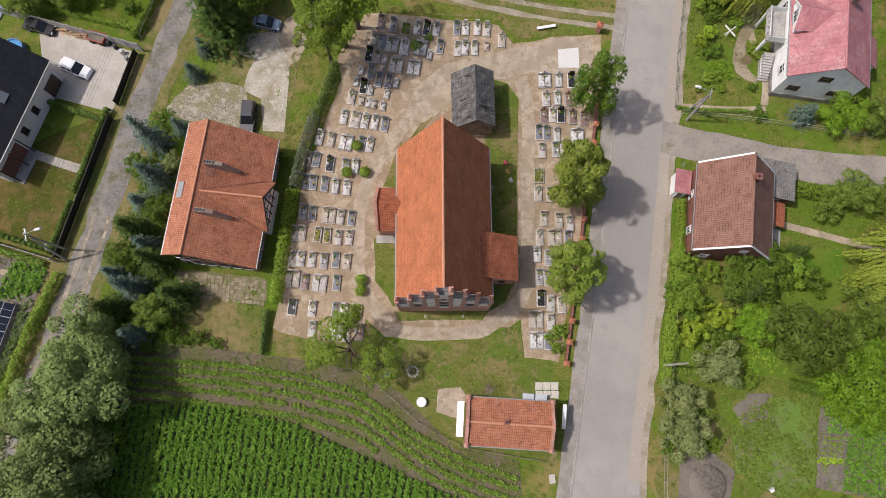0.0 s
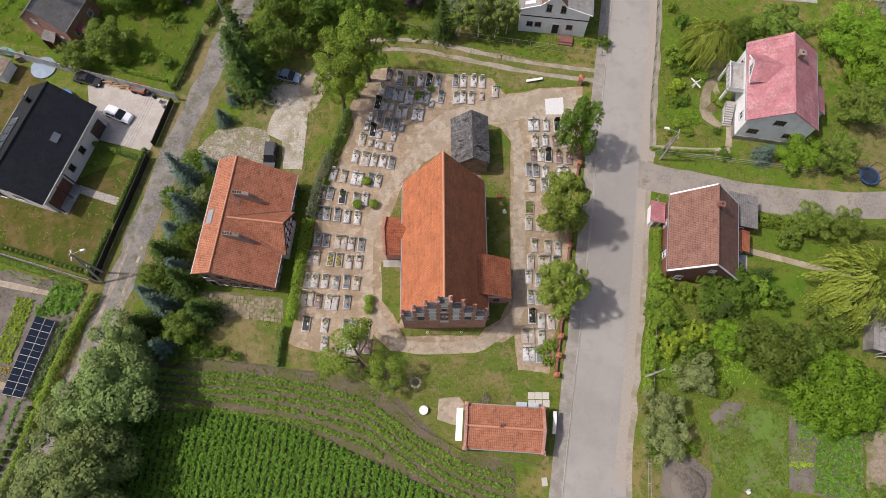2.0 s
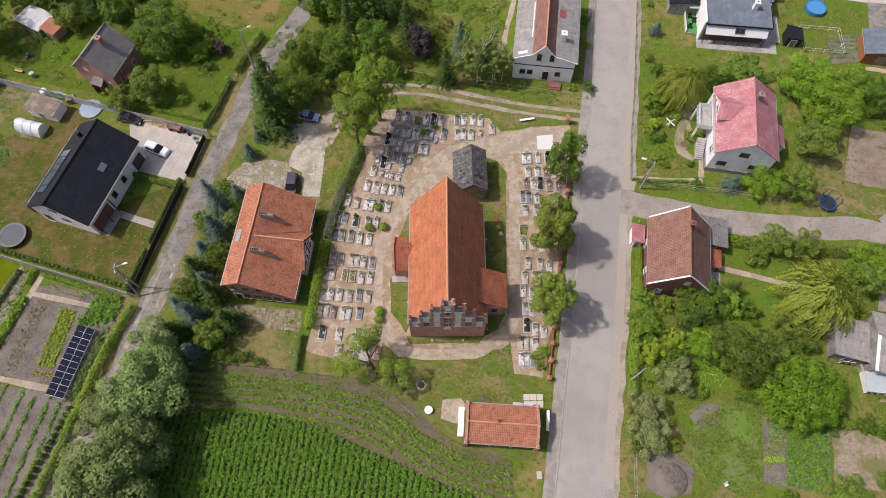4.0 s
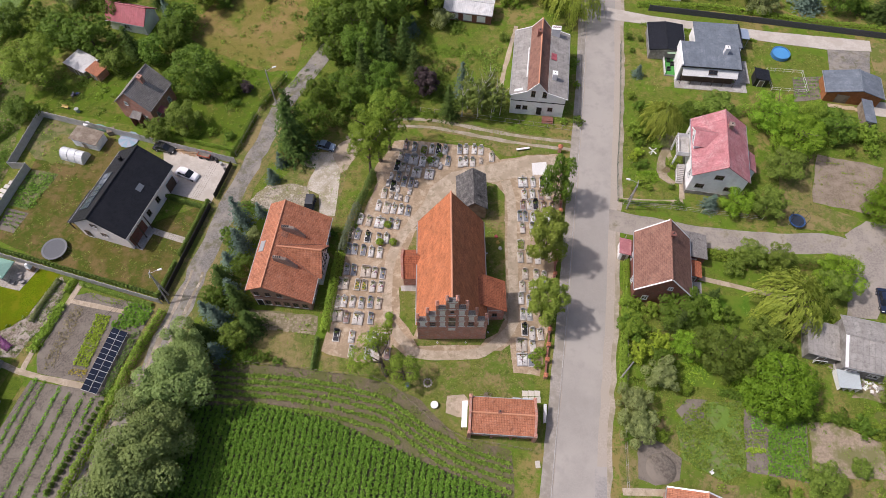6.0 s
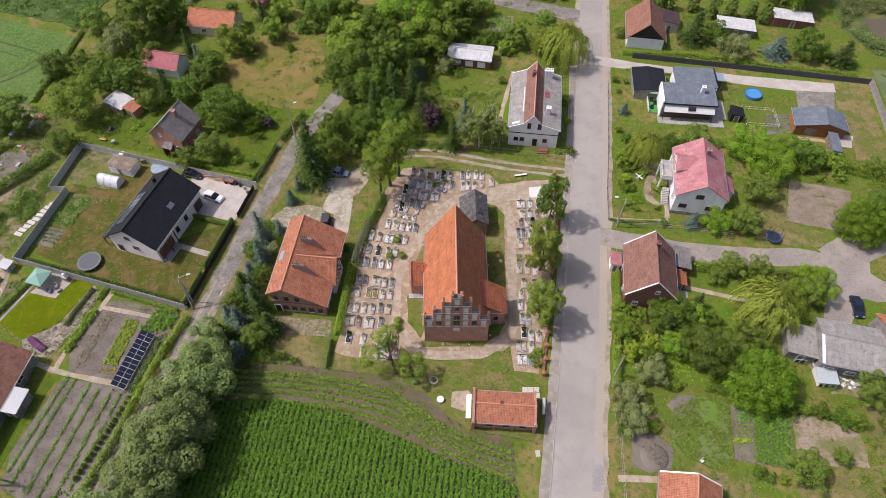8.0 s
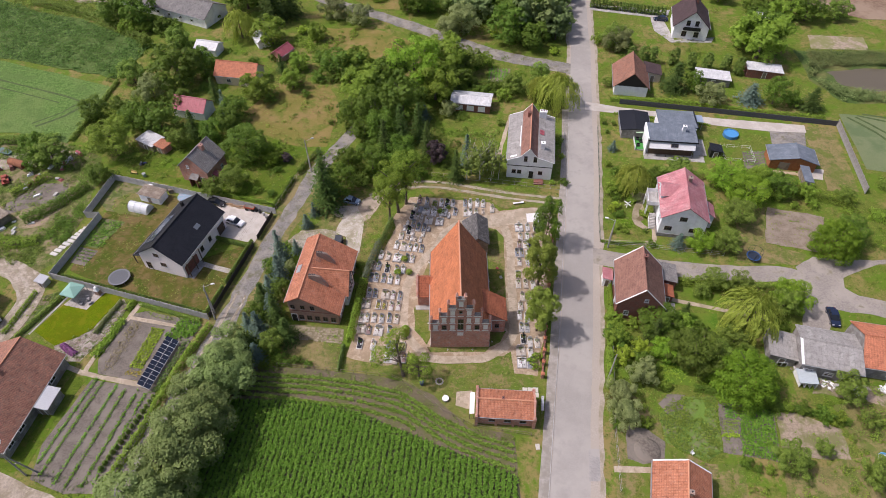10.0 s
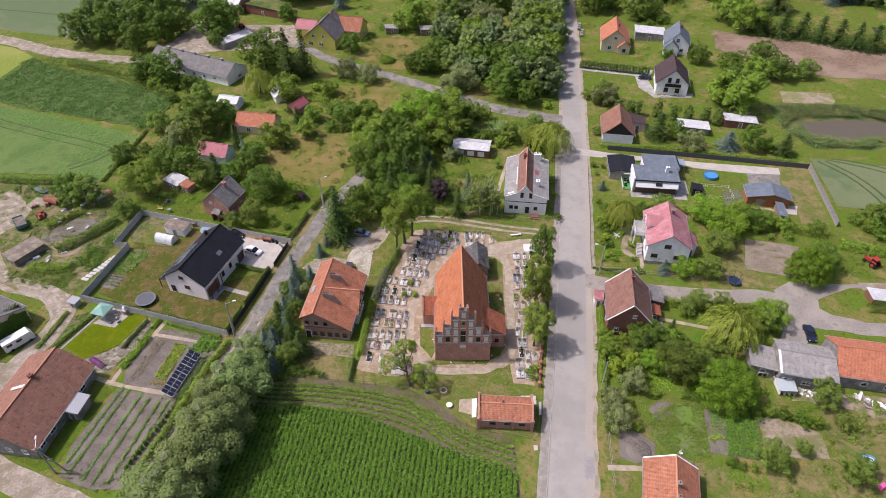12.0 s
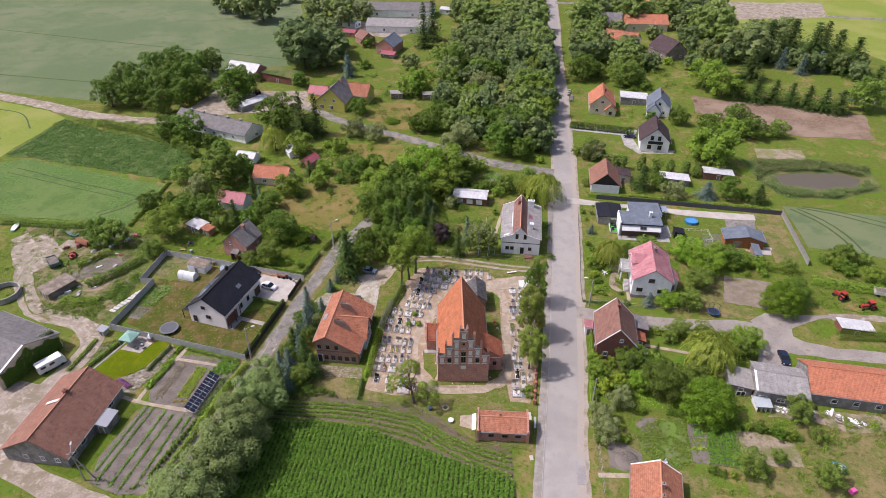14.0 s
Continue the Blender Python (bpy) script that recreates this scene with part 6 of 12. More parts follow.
part("fascia", Build().box(5.94, 0, 3.95, 0.08, 6.8, 0.5), ROOF_DK, front_roof)
part("fascia", Build().box(7.05, 6.9, 3.3, 0.3, 7.2, 0.42), ROOF_DK, rear_roof)
part("parapet", Build().box(-5.95, -0.2, 0, 0.3, 6.6, 4.75), PLASTER, grey, "white side wall above the roof")
part("canopy", Build().slab([(7.3, 7.2, 2.9), (9.4, 7.2, 2.7), (9.4, 10.2, 2.7), (7.3, 10.2, 2.9)], 0.06), plain("blue canopy sheet", (0.27, 0.33, 0.42), 0.3), grey)
part("canopy_post", Build().box(9.2, 7.4, 0, 0.1, 0.1, 2.7), ZINC, grey)
part("canopy_post", Build().box(9.2, 10.0, 0, 0.1, 0.1, 2.7), ZINC, grey)
part("awning", Build().slab([(-5.5, -2.95, 3.9), (5.5, -2.95, 3.9), (5.5, -4.4, 2.5), (-5.5, -4.4, 2.5)], 0.06), plain("white awning sheet", (0.72, 0.72, 0.70), 0.5), grey, "white sloping awning along the front")
# one dark panel paints the veranda's shade together with its dark windows
part("veranda", Build().box(0, -3.3, 0.1, 10.6, 0.1, 2.3), FRAMEDK, grey, "dark panel for the shaded veranda front and its windows")
for k in range(6):
    part("veranda_post", Build().box(-5.3 + 2.12 * k, -4.25, 0, 0.1, 0.1, 2.5), FRAMEDK, grey)
window(grey, pose(0.5, -3.75, 3.2, -42, 0, 0), 1.7, 0.9, FRAMEDK, 1)
part("apron", Build().box(1.0, -4.2, 0, 14.6, 2.6, 0.07), CONC, grey)
part("side_apron", Build().box(7.6, 0.4, 0, 3.2, 6.4, 0.074), CONC, grey)
chimney(grey, 2.9, 0.7, 4.3, 1.6, WHITEP, 0.8)
terrace = thing("terrace", 46.0, 77.6, 0, -6.0, "small terrace with green mat and garden furniture", "terrace")
part("floor", Build().box(0, 0, 0, 2.6, 5.2, 0.35), CONC, terrace)
part("mat", Build().box(0, 0, 0.352, 2.4, 5.0, 0.03), plain("green artificial turf", (0.06, 0.26, 0.05), 0.9), terrace, "bright green mat")
for x, y in ((-0.4, -1.2), (0.4, 0.3), (-0.3, 1.3)):
    part("armchair", Build().box(x, y, 0.38, 0.7, 0.7, 0.35).box(x, y + 0.3, 0.7, 0.7, 0.14, 0.35), BLACK, terrace)
part("awning", Build().slab([(-0.9, 1.6, 2.2), (1.2, 1.6, 2.3), (1.2, 2.5, 2.3), (-0.9, 2.5, 2.2)], 0.05), plain("pale green awning", (0.40, 0.55, 0.38), 0.7), terrace)
for sx in (-1.25, 1.25):
    part("railing", Build().box(sx, 0, 0.35, 0.06, 5.2, 0.7), FRAME, terrace)
gar = house("garage", 45.6, 83.8, -6.0, -3.4, 3.5, -4.0, 3.9, 2.5, 2.5, 0.0, 2.95, GREYWALL, ROOF_DK, "attached garage with black roof", category="garage", over=0.3)
shed("playhouse", 63.6, 73.4, -8, 2.6, 2.6, 1.9, 2.3, BLACK, ROOF_DK, "small black garden shed", category="shed")
wo = house("barn", 80.8, 69.9, -10.5, -5.3, 5.1, -2.6, 2.8, 2.6, 2.6, 0.7, 3.9, WOODOR, ROOF_BG, "orange timber outbuilding with blue-grey roof", category="outbuilding", over=0.4)
part("door", Build().box(-2.0, -2.64, 0.05, 2.4, 0.08, 2.1), WOOD, wo)
shed("wood_store", 82.0, 63.6, -10, 1.7, 5.4, 2.0, 2.2, WOOD, ROOF_BG, "narrow blue-roofed wood store", category="wood store")
for k in range(3):
    pl = thing("plank_stack", 77.2 + 2.6 * k, 66.4 - 0.5 * k, 0, -10 + 4 * k, "stack of pale planks by the outbuilding", "planks")
    for j in range(4):
        part("plank", Build().box(0, 0.22 * j, 0.02 + 0.05 * (j % 2), 2.6, 0.2, 0.08), PALEWOOD, pl)
rw = house("house", 48.6, 104.0, -9.0, -4.4, 4.4, -5.4, 5.4, 3.0, 3.0, 0.0, 7.0, PLASTER, ROOF_OLD, "house with faded brown tile roof and dark gable", over=0.5)
part("gable_cladding", Build().face([(-4.6, -5.44, 3.0), (4.6, -5.44, 3.0), (0, -5.44, 7.1)]), TIMBER, rw)
shed("annexe", 55.6, 108.0, -9, 4.5, 5.0, 2.4, 3.2, CREAM, ROOF_PU, "annexe with plum roof", category="annexe")
shed("greenhouse", 72.0, 105.5, -10, 9, 4.5, 2.2, 2.6, GREYWALL, ROOF_WH, "low shed with pale metal roof", category="shed")
shed("shed", 87.5, 109.0, -10, 9.5, 4.2, 2.2, 2.6, BRICKDARK, ROOF_WH, "long shed with white metal roof", category="shed")
pur = house("house", 73.0, 134.6, -12.0, -5.0, 5.0, -6.0, 6.0, 4.2, 4.2, 0.0, 8.8, PLASTER, ROOF_PU, "white house with dark plum roof and balcony", over=0.5)
for k in (-1.8, 1.8):
    window(pur, south(k, 1.7, -6.01), 1.4, 1.6, FRAMEDK, 1)
    window(pur, south(k * 0.7, 5.2, -6.01), 1.1, 1.6, FRAMEDK, 1)
part("balcony", Build().box(0, -6.6, 3.4, 5.0, 1.2, 0.15).box(0, -7.15, 3.55, 5.0, 0.06, 0.9), BLACK, pur)
orr = house("house", 60.8, 169.0, -10.0, -4.8, 4.8, -6.5, 6.5, 4.2, 4.2, 0.0, 8.4, CREAM, ROOF_OR, "cream house with bright orange roof", over=0.5)
for k in (-1.8, 1.8):
    window(orr, south(k, 1.7, -6.51), 1.3, 1.3)
window(orr, south(0, 5.4, -6.51), 1.2, 1.2)
shed("garage", 76.0, 176.0, -10, 11, 7, 2.8, 3.2, GREYWALL, ROOF_WH, "dark garage with pale metal roof", category="garage")
blu = house("house", 83.5, 166.0, -14.0, -4.2, 4.2, -5.5, 5.5, 4.0, 4.0, 0.0, 8.0, PLASTER, ROOF_BG, "white house with blue-grey roof", over=0.5)
window(blu, south(0, 5.2, -5.51), 1.2, 1.4)
front_wing(blu, -4.6, 0.4, -8.0, -5.0, 3.2, 5.9, PLASTER, ROOF_BG, "white gabled front wing")
chimney(blu, 0.8, 1.0, 7.0, 1.5, BRICKDARK, 0.6)
chimney(orr, 0.9, -1.5, 7.4, 1.5, BRICKDARK, 0.6)
chimney(pur, 0.9, 1.5, 7.8, 1.5, BRICKDARK, 0.6)
front_wing(orr, 1.4, 5.6, -7.6, -5.0, 2.6, 4.6, CREAM, ROOF_OR, "cream gabled porch wing")
for k in (-1.8, 1.8):
    window(blu, south(k, 1.7, -5.51), 1.3, 1.3)
shed("shed", 98.0, 139.0, -12, 4.5, 5.5, 2.2, 2.6, WOOD, ROOF_WH, "small shed with pale roof", category="shed")

# farm buildings at the east edge
br = house("barn", 66.2, 14.2, 76.5, -4.1, 4.1, -4.9, 4.9, 3.6, 3.4, 0.6, 4.5, GREYWALL, ROOF_FB, "shabby grey barn with fibre-cement roof", category="barn", over=0.4)
for k in (-3.5, 0, 3.5):
    window(br, west(k, 1.6, -4.11), 1.6, 1.1, FRAME, 1)
part("verge_strip", Build().slab([(-4.5, 4.8, 3.75), (0.6, 4.8, 4.74), (0.6, 5.25, 4.74), (-4.5, 5.25, 3.75)], 0.1), WHITEP, br)
shed("lean_to", 58.9, 16.0, -14, 4.6, 5.6, 2.2, 2.6, GREYWALL, ROOF_FB, "low lean-to with fibre-cement roof", category="lean-to")
ob = house("barn", 82.5, 13.4, 79.0, -4.6, 4.9, -11.0, 10.6, 3.4, 3.4, 0.0, 6.2, GREYWALL, ROOF_OR, "long farm building with bright orange roof", category="barn", over=0.4)
for k in range(4):
    window(ob, west(-7 + 4.2 * k, 1.6, -4.61), 1.2, 1.1, FRAME, 0)
se = house("house", 33.4, -11.8, -14.0, -4.2, 4.0, -5.6, 4.4, 3.0, 3.0, 0.2, 5.5, BRICKPALE, ROOF_PR, "brick house with weathered orange tile roof and pale verges", over=0.4, ridge_mat=RIDGE, verge=PLASTER)
chimney(se, 0.5, -0.6, 4.9, 1.3, BRICKOLD)
chimney(se, 0.5, -2.8, 4.9, 1.1, BRICKOLD, 0.5)

# farmhouse and barn at the west edge
fh = house("farmhouse", -78.8, 4.6, -8.0, -7.4, 5.6, -8.6, 9.6, 3.4, 3.1, -0.4, 7.2, GREYWALL, ROOF_OLD, "old farmhouse with mottled brown tile roof", category="farmhouse", over=0.5, ridge_mat=RIDGE)
for k in range(4):
    window(fh, east(-6.9 + 3.0 * k if k < 2 else 3.2 + 2.2 * (k - 2), 1.9, 5.61), 1.5, 1.2, FRAME, 1)
for k in (-3.0, 0.5, 3.5):
    window(fh, south(k, 1.9, -8.61), 1.0, 1.2, FRAME, 1)
part("roof_ladder", Build().slab([(-0.8, 0.5, 7.3), (-4.0, 0.5, 5.7), (-4.0, 1.2, 5.7), (-0.8, 1.2, 7.3)], 0.1), WHITEP, fh)
chimney(fh, -0.6, 2.8, 6.6, 1.3, BRICKDARK, 0.7)
shed("porch", -71.7, 5.2, -8.0, 2.6, 3.8, 2.3, 2.8, GREYWALL, ZINC, "grey sheet-metal porch of the farmhouse", category="porch")
bw = house("barn", -104.0, 25.2, 66.0, -7.5, 7.5, -9.5, 9.5, 3.8, 3.8, 0.0, 6.8, CREAM, ROOF_FD, "large barn with dark fibre-cement roof and ivy", category="barn", over=0.4)
part("verge_strip", Build().slab([(-7.9, -9.8, 3.9), (0, -9.8, 7.05), (0, -9.3, 7.05), (-7.9, -9.3, 3.9)], 0.1), WHITEP, bw)
hut_w = shed("shelter", -103.6, 48.8, -32, 4.0, 7.4, 1.9, 2.3, WOOD, WOOD, "low weathered board shelter with sagging roof", category="shelter")
# ---- trees and shrubs ----
gen = np.random.default_rng(11)


def blobs(r, h, n, flat=0.85, low=0.0, lump=1.0, full=0.46):
    """Sub-crowns on an egg-shaped crown of radius r and height h; z from its foot."""
    n = int(n * 2.3)
    out = []
    for i in range(n):
        a = 2.399963 * i + gen.normal() * 0.35
        z = (i + 0.5) / n
        rad = math.sqrt(max(0.0, 1 - (2 * z - 1) ** 2 * flat)) * r * gen.uniform(full, 1.04)
        s = r * gen.uniform(0.13, 0.33) * lump
        out.append((math.cos(a) * rad, math.sin(a) * rad, low + s * 0.6 + z * (h - 1.3 * s), s))
    out.append((0, 0, low + h * 0.40, r * 0.55))
    out.append((0, 0, low + h * 0.66, r * 0.46))
    return out


def dome_blobs(r, h, n):
    """Even lumps over a broad rounded crown, closed at the top."""
    out = [(0, 0, h * 0.42, r * 0.72)]
    for i in range(n):
        z = 0.06 + 0.9 * (i + 0.5) / n
        a = 2.399963 * i
        q = r * 0.84 * math.sqrt(1 - max(0.0, (z - 0.3) / 0.7) ** 2) * gen.uniform(0.93, 1.04)
        out.append((math.cos(a) * q, math.sin(a) * q, z * (h - 0.8) + 0.3, r * gen.uniform(0.17, 0.24)))
    return out


def crown_mesh(name, balls, count, size, material, squash=0.9, droop=0.0, slim=0.62, gap=0.45):
    c = np.array([b[:3] for b in balls])
    r = np.array([b[3] for b in balls])
    w = r ** 2 / (r ** 2).sum()
    idx = gen.choice(len(r), size=int(count * 2.4), p=w)
    d = gen.normal(size=(len(idx), 3))
    d /= np.linalg.norm(d, axis=1, keepdims=True)
    d[:, 2] = np.where(d[:, 2] < -0.45, -d[:, 2], d[:, 2])
    rad = gen.uniform(0.80, 1.10, len(idx)) + 0.28 * np.clip(gen.normal(size=len(idx)) - 1.1, 0, None)
    p = c[idx] + d * (r[idx] * rad)[:, None] * np.array([1, 1, squash])
    dist = np.linalg.norm(p[:, None, :] - c[None], axis=2) / r[None]
    keep = (dist.min(1) > 0.74)
    lump = np.sin(p[:, 0] * 2.1 + 1.3 * np.sin(p[:, 1] * 1.7)) * np.sin(p[:, 1] * 2.3 + p[:, 2]) * np.sin(p[:, 2] * 1.9)
    keep &= lump < gap + 0.35 * gen.random(len(p))
    p, d = p[keep][:count], d[keep][:count]
    nrm = d * 1.15 + gen.normal(size=d.shape) * 0.42 + np.array([0, 0, 0.42])
    s = size * gen.uniform(0.6, 1.35, len(p))
    if droop:
        p[:, 2] -= droop * gen.random(len(p)) * r.mean()
    v, f = leaf_cloud(p, nrm, s, gen, droop, slim)
    return fast_mesh(name, v, f, material)


def trunk_mesh(h, r, limbs, reach, lean=0.0, bark=None):
    b = Build()
    pts = [Vector((0, 0, -0.1))]
    for i in range(1, 6):
        pts.append(Vector((lean * h * i / 5 + gen.normal() * 0.05 * h / 8, gen.normal() * 0.05 * h / 8, h * i / 5)))
    for i in range(5):
        b.tube(pts[i], pts[i + 1], r * (1.25 if i == 0 else 1 - 0.16 * i), r * (1 - 0.16 * (i + 1)), 8, False)
    for k in range(limbs):
        a = 2.4 * k + gen.random()
        s = pts[2 + k % 3]
        e = s + Vector((math.cos(a) * reach * 0.5, math.sin(a) * reach * 0.5, h * 0.22))
        t = e + Vector((math.cos(a + 0.3) * reach * 0.4, math.sin(a + 0.3) * reach * 0.4, h * 0.16))
        b.tube(s, e, r * 0.42, r * 0.26, 6, False)
        b.tube(e, t, r * 0.26, r * 0.08, 5, False)
    return b.mesh("trunk", bark or BARK, False)


def spruce_mesh(r, h, tiers, per, material, size=0.34):
    P, N, S = [], [], []
    for t in range(tiers):
        z = h * (0.06 + 0.94 * t / tiers)
        rr = r * (1 - z / h) ** 0.85 + 0.12
        arms = max(5, int(per * (1 - 0.6 * z / h)))
        for a in range(arms):
            w = 2 * math.pi * (a + gen.random() * 0.7) / arms + t
            ln = rr * gen.uniform(0.7, 1.12)
            k = max(3, int(ln / 0.26))
            for j in range(k):
                q = (j + 0.6) / k
                off = gen.normal(size=3) * 0.10
                P.append((math.cos(w) * ln * q + off[0], math.sin(w) * ln * q + off[1], z - 0.28 * ln * q ** 1.3 + off[2]))
                N.append((math.cos(w) * 0.5 + gen.normal() * 0.4, math.sin(w) * 0.5 + gen.normal() * 0.4, 1.0))
                S.append(size * gen.uniform(0.7, 1.25) * (1.1 - 0.4 * q))
    v, f = leaf_cloud(np.array(P), np.array(N), np.array(S), gen, 0.1, 0.5)
    return fast_mesh("crown", v, f, material)


def weeping_mesh(r, h, locks, per, material):
    """Hanging locks of willow twigs, each a string of narrow leaf sprays."""
    V = []
    for k in range(locks):
        a, q = 2.399963 * k + gen.normal() * 0.2, math.sqrt((k + 0.5) / locks)
        top = np.array([math.cos(a) * r * q * 0.72, math.sin(a) * r * q * 0.72, h * (0.99 - 0.34 * q ** 2) + gen.normal() * 0.2])
        swing = a + gen.normal() * 0.35
        drop = h * gen.uniform(0.32, 0.62) * (0.55 + 0.45 * q)
        for j in range(per):
            p = top + gen.normal(size=3) * np.array([0.28, 0.28, 0.22])
            n = max(4, int(drop / 0.34))
            out = gen.uniform(0.20, 0.42) * r * (0.5 + 0.5 * q)
            for i in range(n):
                u = (i + 0.5) / n
                c = p + np.array([math.cos(swing) * out * u ** 0.6, math.sin(swing) * out * u ** 0.6, -drop * u ** 1.5]) + gen.normal(size=3) * 0.06
                t = np.array([math.cos(swing) * out * 0.6 / max(u, 0.15) ** 0.4, math.sin(swing) * out * 0.6 / max(u, 0.15) ** 0.4, -drop * 1.5 * u ** 0.5])
                t /= np.linalg.norm(t)
                b = np.cross(t, np.array([math.cos(swing), math.sin(swing), 0.6]) + gen.normal(size=3) * 0.3)
                b /= max(np.linalg.norm(b), 1e-6)
                w = 0.11 * gen.uniform(0.7, 1.3)
                V += [c - t * 0.30, c + b * w, c + t * 0.30, c - b * w]
    v = np.array(V)
    return fast_mesh("crown", v, np.arange(len(v)).reshape(-1, 4), material)


BIRCHBARK = surface("white birch bark", (0.62, 0.60, 0.56), (0.48, 0.46, 0.42), 4.0, (0.12, 0.11, 0.10), 1.6, coord="object", cut=(0.56, 0.62))
LEAF_DOME = leaves("dense green leaves", (0.076, 0.150, 0.008), (0.205, 0.320, 0.020), 0.30, cover=0.7)
LEAF_TALL = leaves("tall crop leaves", (0.058, 0.118, 0.020), (0.165, 0.265, 0.052), 0.35, grain=5.0)
LEAF_FRUIT = leaves("dark fruit tree leaves", (0.058, 0.096, 0.010), (0.165, 0.222, 0.032), 0.30)
LEAF_BIRCH = leaves("birch leaves", (0.135, 0.190, 0.036), (0.330, 0.400, 0.100), 0.42, cover=0.72)
# far wood greens, varied, with distance haze mixed in as paler, bluer colour
LEAF_FARA = leaves("haze-paled olive wood leaves", (0.118, 0.177, 0.049), (0.321, 0.401, 0.134), 0.30, cover=0.72)
LEAF_FARB = leaves("haze-paled fresh wood leaves", (0.128, 0.219, 0.041), (0.353, 0.471, 0.118), 0.30, cover=0.72)
LEAF_FARC = leaves("haze-paled deep green wood leaves", (0.092, 0.161, 0.047), (0.262, 0.353, 0.120), 0.30, cover=0.72)
LEAF_REED = leaves("reed blades", (0.105, 0.150, 0.045), (0.240, 0.300, 0.095), 0.3)
PLANTS = {}


def plant_kind(key, name, crown, trunk, label, category, r, h):
    PLANTS[key] = (name, crown, trunk, label, category, r, h)


for v in range(3):
    plant_kind(f"lime{v}", "tree", crown_mesh("crown", blobs(4.2, 8.0, 17, low=2.2), (6000, 5600, 5800)[v], 0.21, LEAF_LIME, gap=0.28), trunk_mesh(7.5, 0.24, 7, 3.6), "broad leafy deciduous tree with loose green crown", "tree", 4.2, 10.2)
    plant_kind(f"dark{v}", "tree", crown_mesh("crown", blobs(4.4, 9.0, 16, low=1.0, full=0.68), 5200, 0.25, LEAF_DARK), trunk_mesh(8.0, 0.25, 5, 3.6), "tall dense deciduous tree with dark green crown", "tree", 4.4, 10.0)
    plant_kind(f"olive{v}", "tree", crown_mesh("crown", blobs(3.6, 6.4, 13, low=0.9), 4300, 0.21, LEAF_OAK, gap=0.35), trunk_mesh(5.6, 0.18, 5, 3.0), "rounded olive-green garden tree", "tree", 3.6, 7.3)
    plant_kind(f"bush{v}", "shrub", crown_mesh("crown", blobs(1.9, 2.7, 9), 800, 0.21, (LEAF_DARK, LEAF_LIME, LEAF_OAK)[v]), trunk_mesh(1.6, 0.06, 4, 1.0), "dense green garden shrub", "shrub", 1.9, 2.7)
    plant_kind(f"mid{v}", "tree", crown_mesh("crown", blobs(4.3, 8.4, 15, low=0.8, full=0.68), 2250, 0.38, (LEAF_DARK, LEAF_LIME, LEAF_OAK)[v]), trunk_mesh(7.4, 0.24, 4, 3.4), ("dense dark green tree between the gardens", "leafy green tree between the gardens", "olive-green tree between the gardens")[v], "tree", 4.3, 9.2)
    plant_kind(f"far{v}", "tree", crown_mesh("crown", blobs(4.2, 8.2, 13, low=0.8, full=0.68), 1050, 0.60, (LEAF_FARA, LEAF_FARB, LEAF_FARC)[v]), trunk_mesh(7.0, 0.24, 4, 3.4), "leafy tree in the distant wood", "tree", 4.2, 9.0)
for v in range(2):
    plant_kind(f"linden{v}", "tree", crown_mesh("crown", blobs(4.2, 8.0, 17, low=2.2), 9000, 0.185, LEAF_LINDEN, gap=0.24), trunk_mesh(7.5, 0.24, 7, 3.6), "broad pale green lime tree with loose crown", "tree", 4.2, 10.2)
    plant_kind(f"spruce{v}", "spruce", spruce_mesh(2.5, 9.5, 17, 15, LEAF_SPRUCE), trunk_mesh(8.6, 0.16, 0, 1), "dark green conical spruce", "spruce", 2.5, 9.5)
    plant_kind(f"blue{v}", "blue_spruce", spruce_mesh(2.3, 7.5, 14, 14, LEAF_BLUE), trunk_mesh(6.8, 0.14, 0, 1), "silvery blue garden spruce tree", "spruce", 2.3, 7.5)
    plant_kind(f"greywillow{v}", "willow", crown_mesh("crown", blobs(5.0, 10.5, 15, low=0.6, lump=1.3), 12500, 0.20, LEAF_WILLOW, gap=0.6), trunk_mesh(8.0, 0.35, 6, 4.0), "large billowing grey-green willow tree", "willow", 5.0, 11.1)
plant_kind("weep", "weeping_willow", weeping_mesh(5.2, 7.6, 78, 8, LEAF_WEEP), trunk_mesh(5.5, 0.26, 6, 4.0), "yellow-green weeping willow with hanging branches", "willow", 5.2, 7.6)
plant_kind("dome", "tree", crown_mesh("crown", dome_blobs(4.4, 6.6, 46), 12500, 0.15, LEAF_DOME, gap=0.9), trunk_mesh(5.5, 0.22, 6, 3.0), "dense broad dome-shaped green tree", "tree", 4.5, 7.2)
plant_kind("fruit", "tree", crown_mesh("crown", blobs(4.0, 6.6, 17, low=0.4), 6400, 0.18, LEAF_FRUIT, gap=0.3), trunk_mesh(5.4, 0.2, 6, 3.2), "dark brownish-green old fruit tree", "tree", 4.0, 7.0)
plant_kind("birch", "birch", crown_mesh("crown", blobs(1.9, 7.4, 10, low=1.6, lump=0.8), 3000, 0.135, LEAF_BIRCH, gap=0.2), trunk_mesh(8.6, 0.11, 9, 1.7, 0.03, BIRCHBARK), "slender white-barked birch with thin crown", "birch", 1.9, 9.2)
plant_kind("bright", "shrub", crown_mesh("crown", blobs(2.0, 3.0, 9), 2000, 0.16, LEAF_BRIGHT), trunk_mesh(1.8, 0.06, 4, 1.0), "bright yellow-green garden shrub", "shrub", 2.0, 3.0)
plant_kind("grey", "shrub", crown_mesh("crown", blobs(2.6, 4.2, 11), 3200, 0.165, LEAF_GREY), trunk_mesh(3.0, 0.1, 5, 1.6), "loose silver-leaved garden shrub", "shrub", 2.6, 4.2)
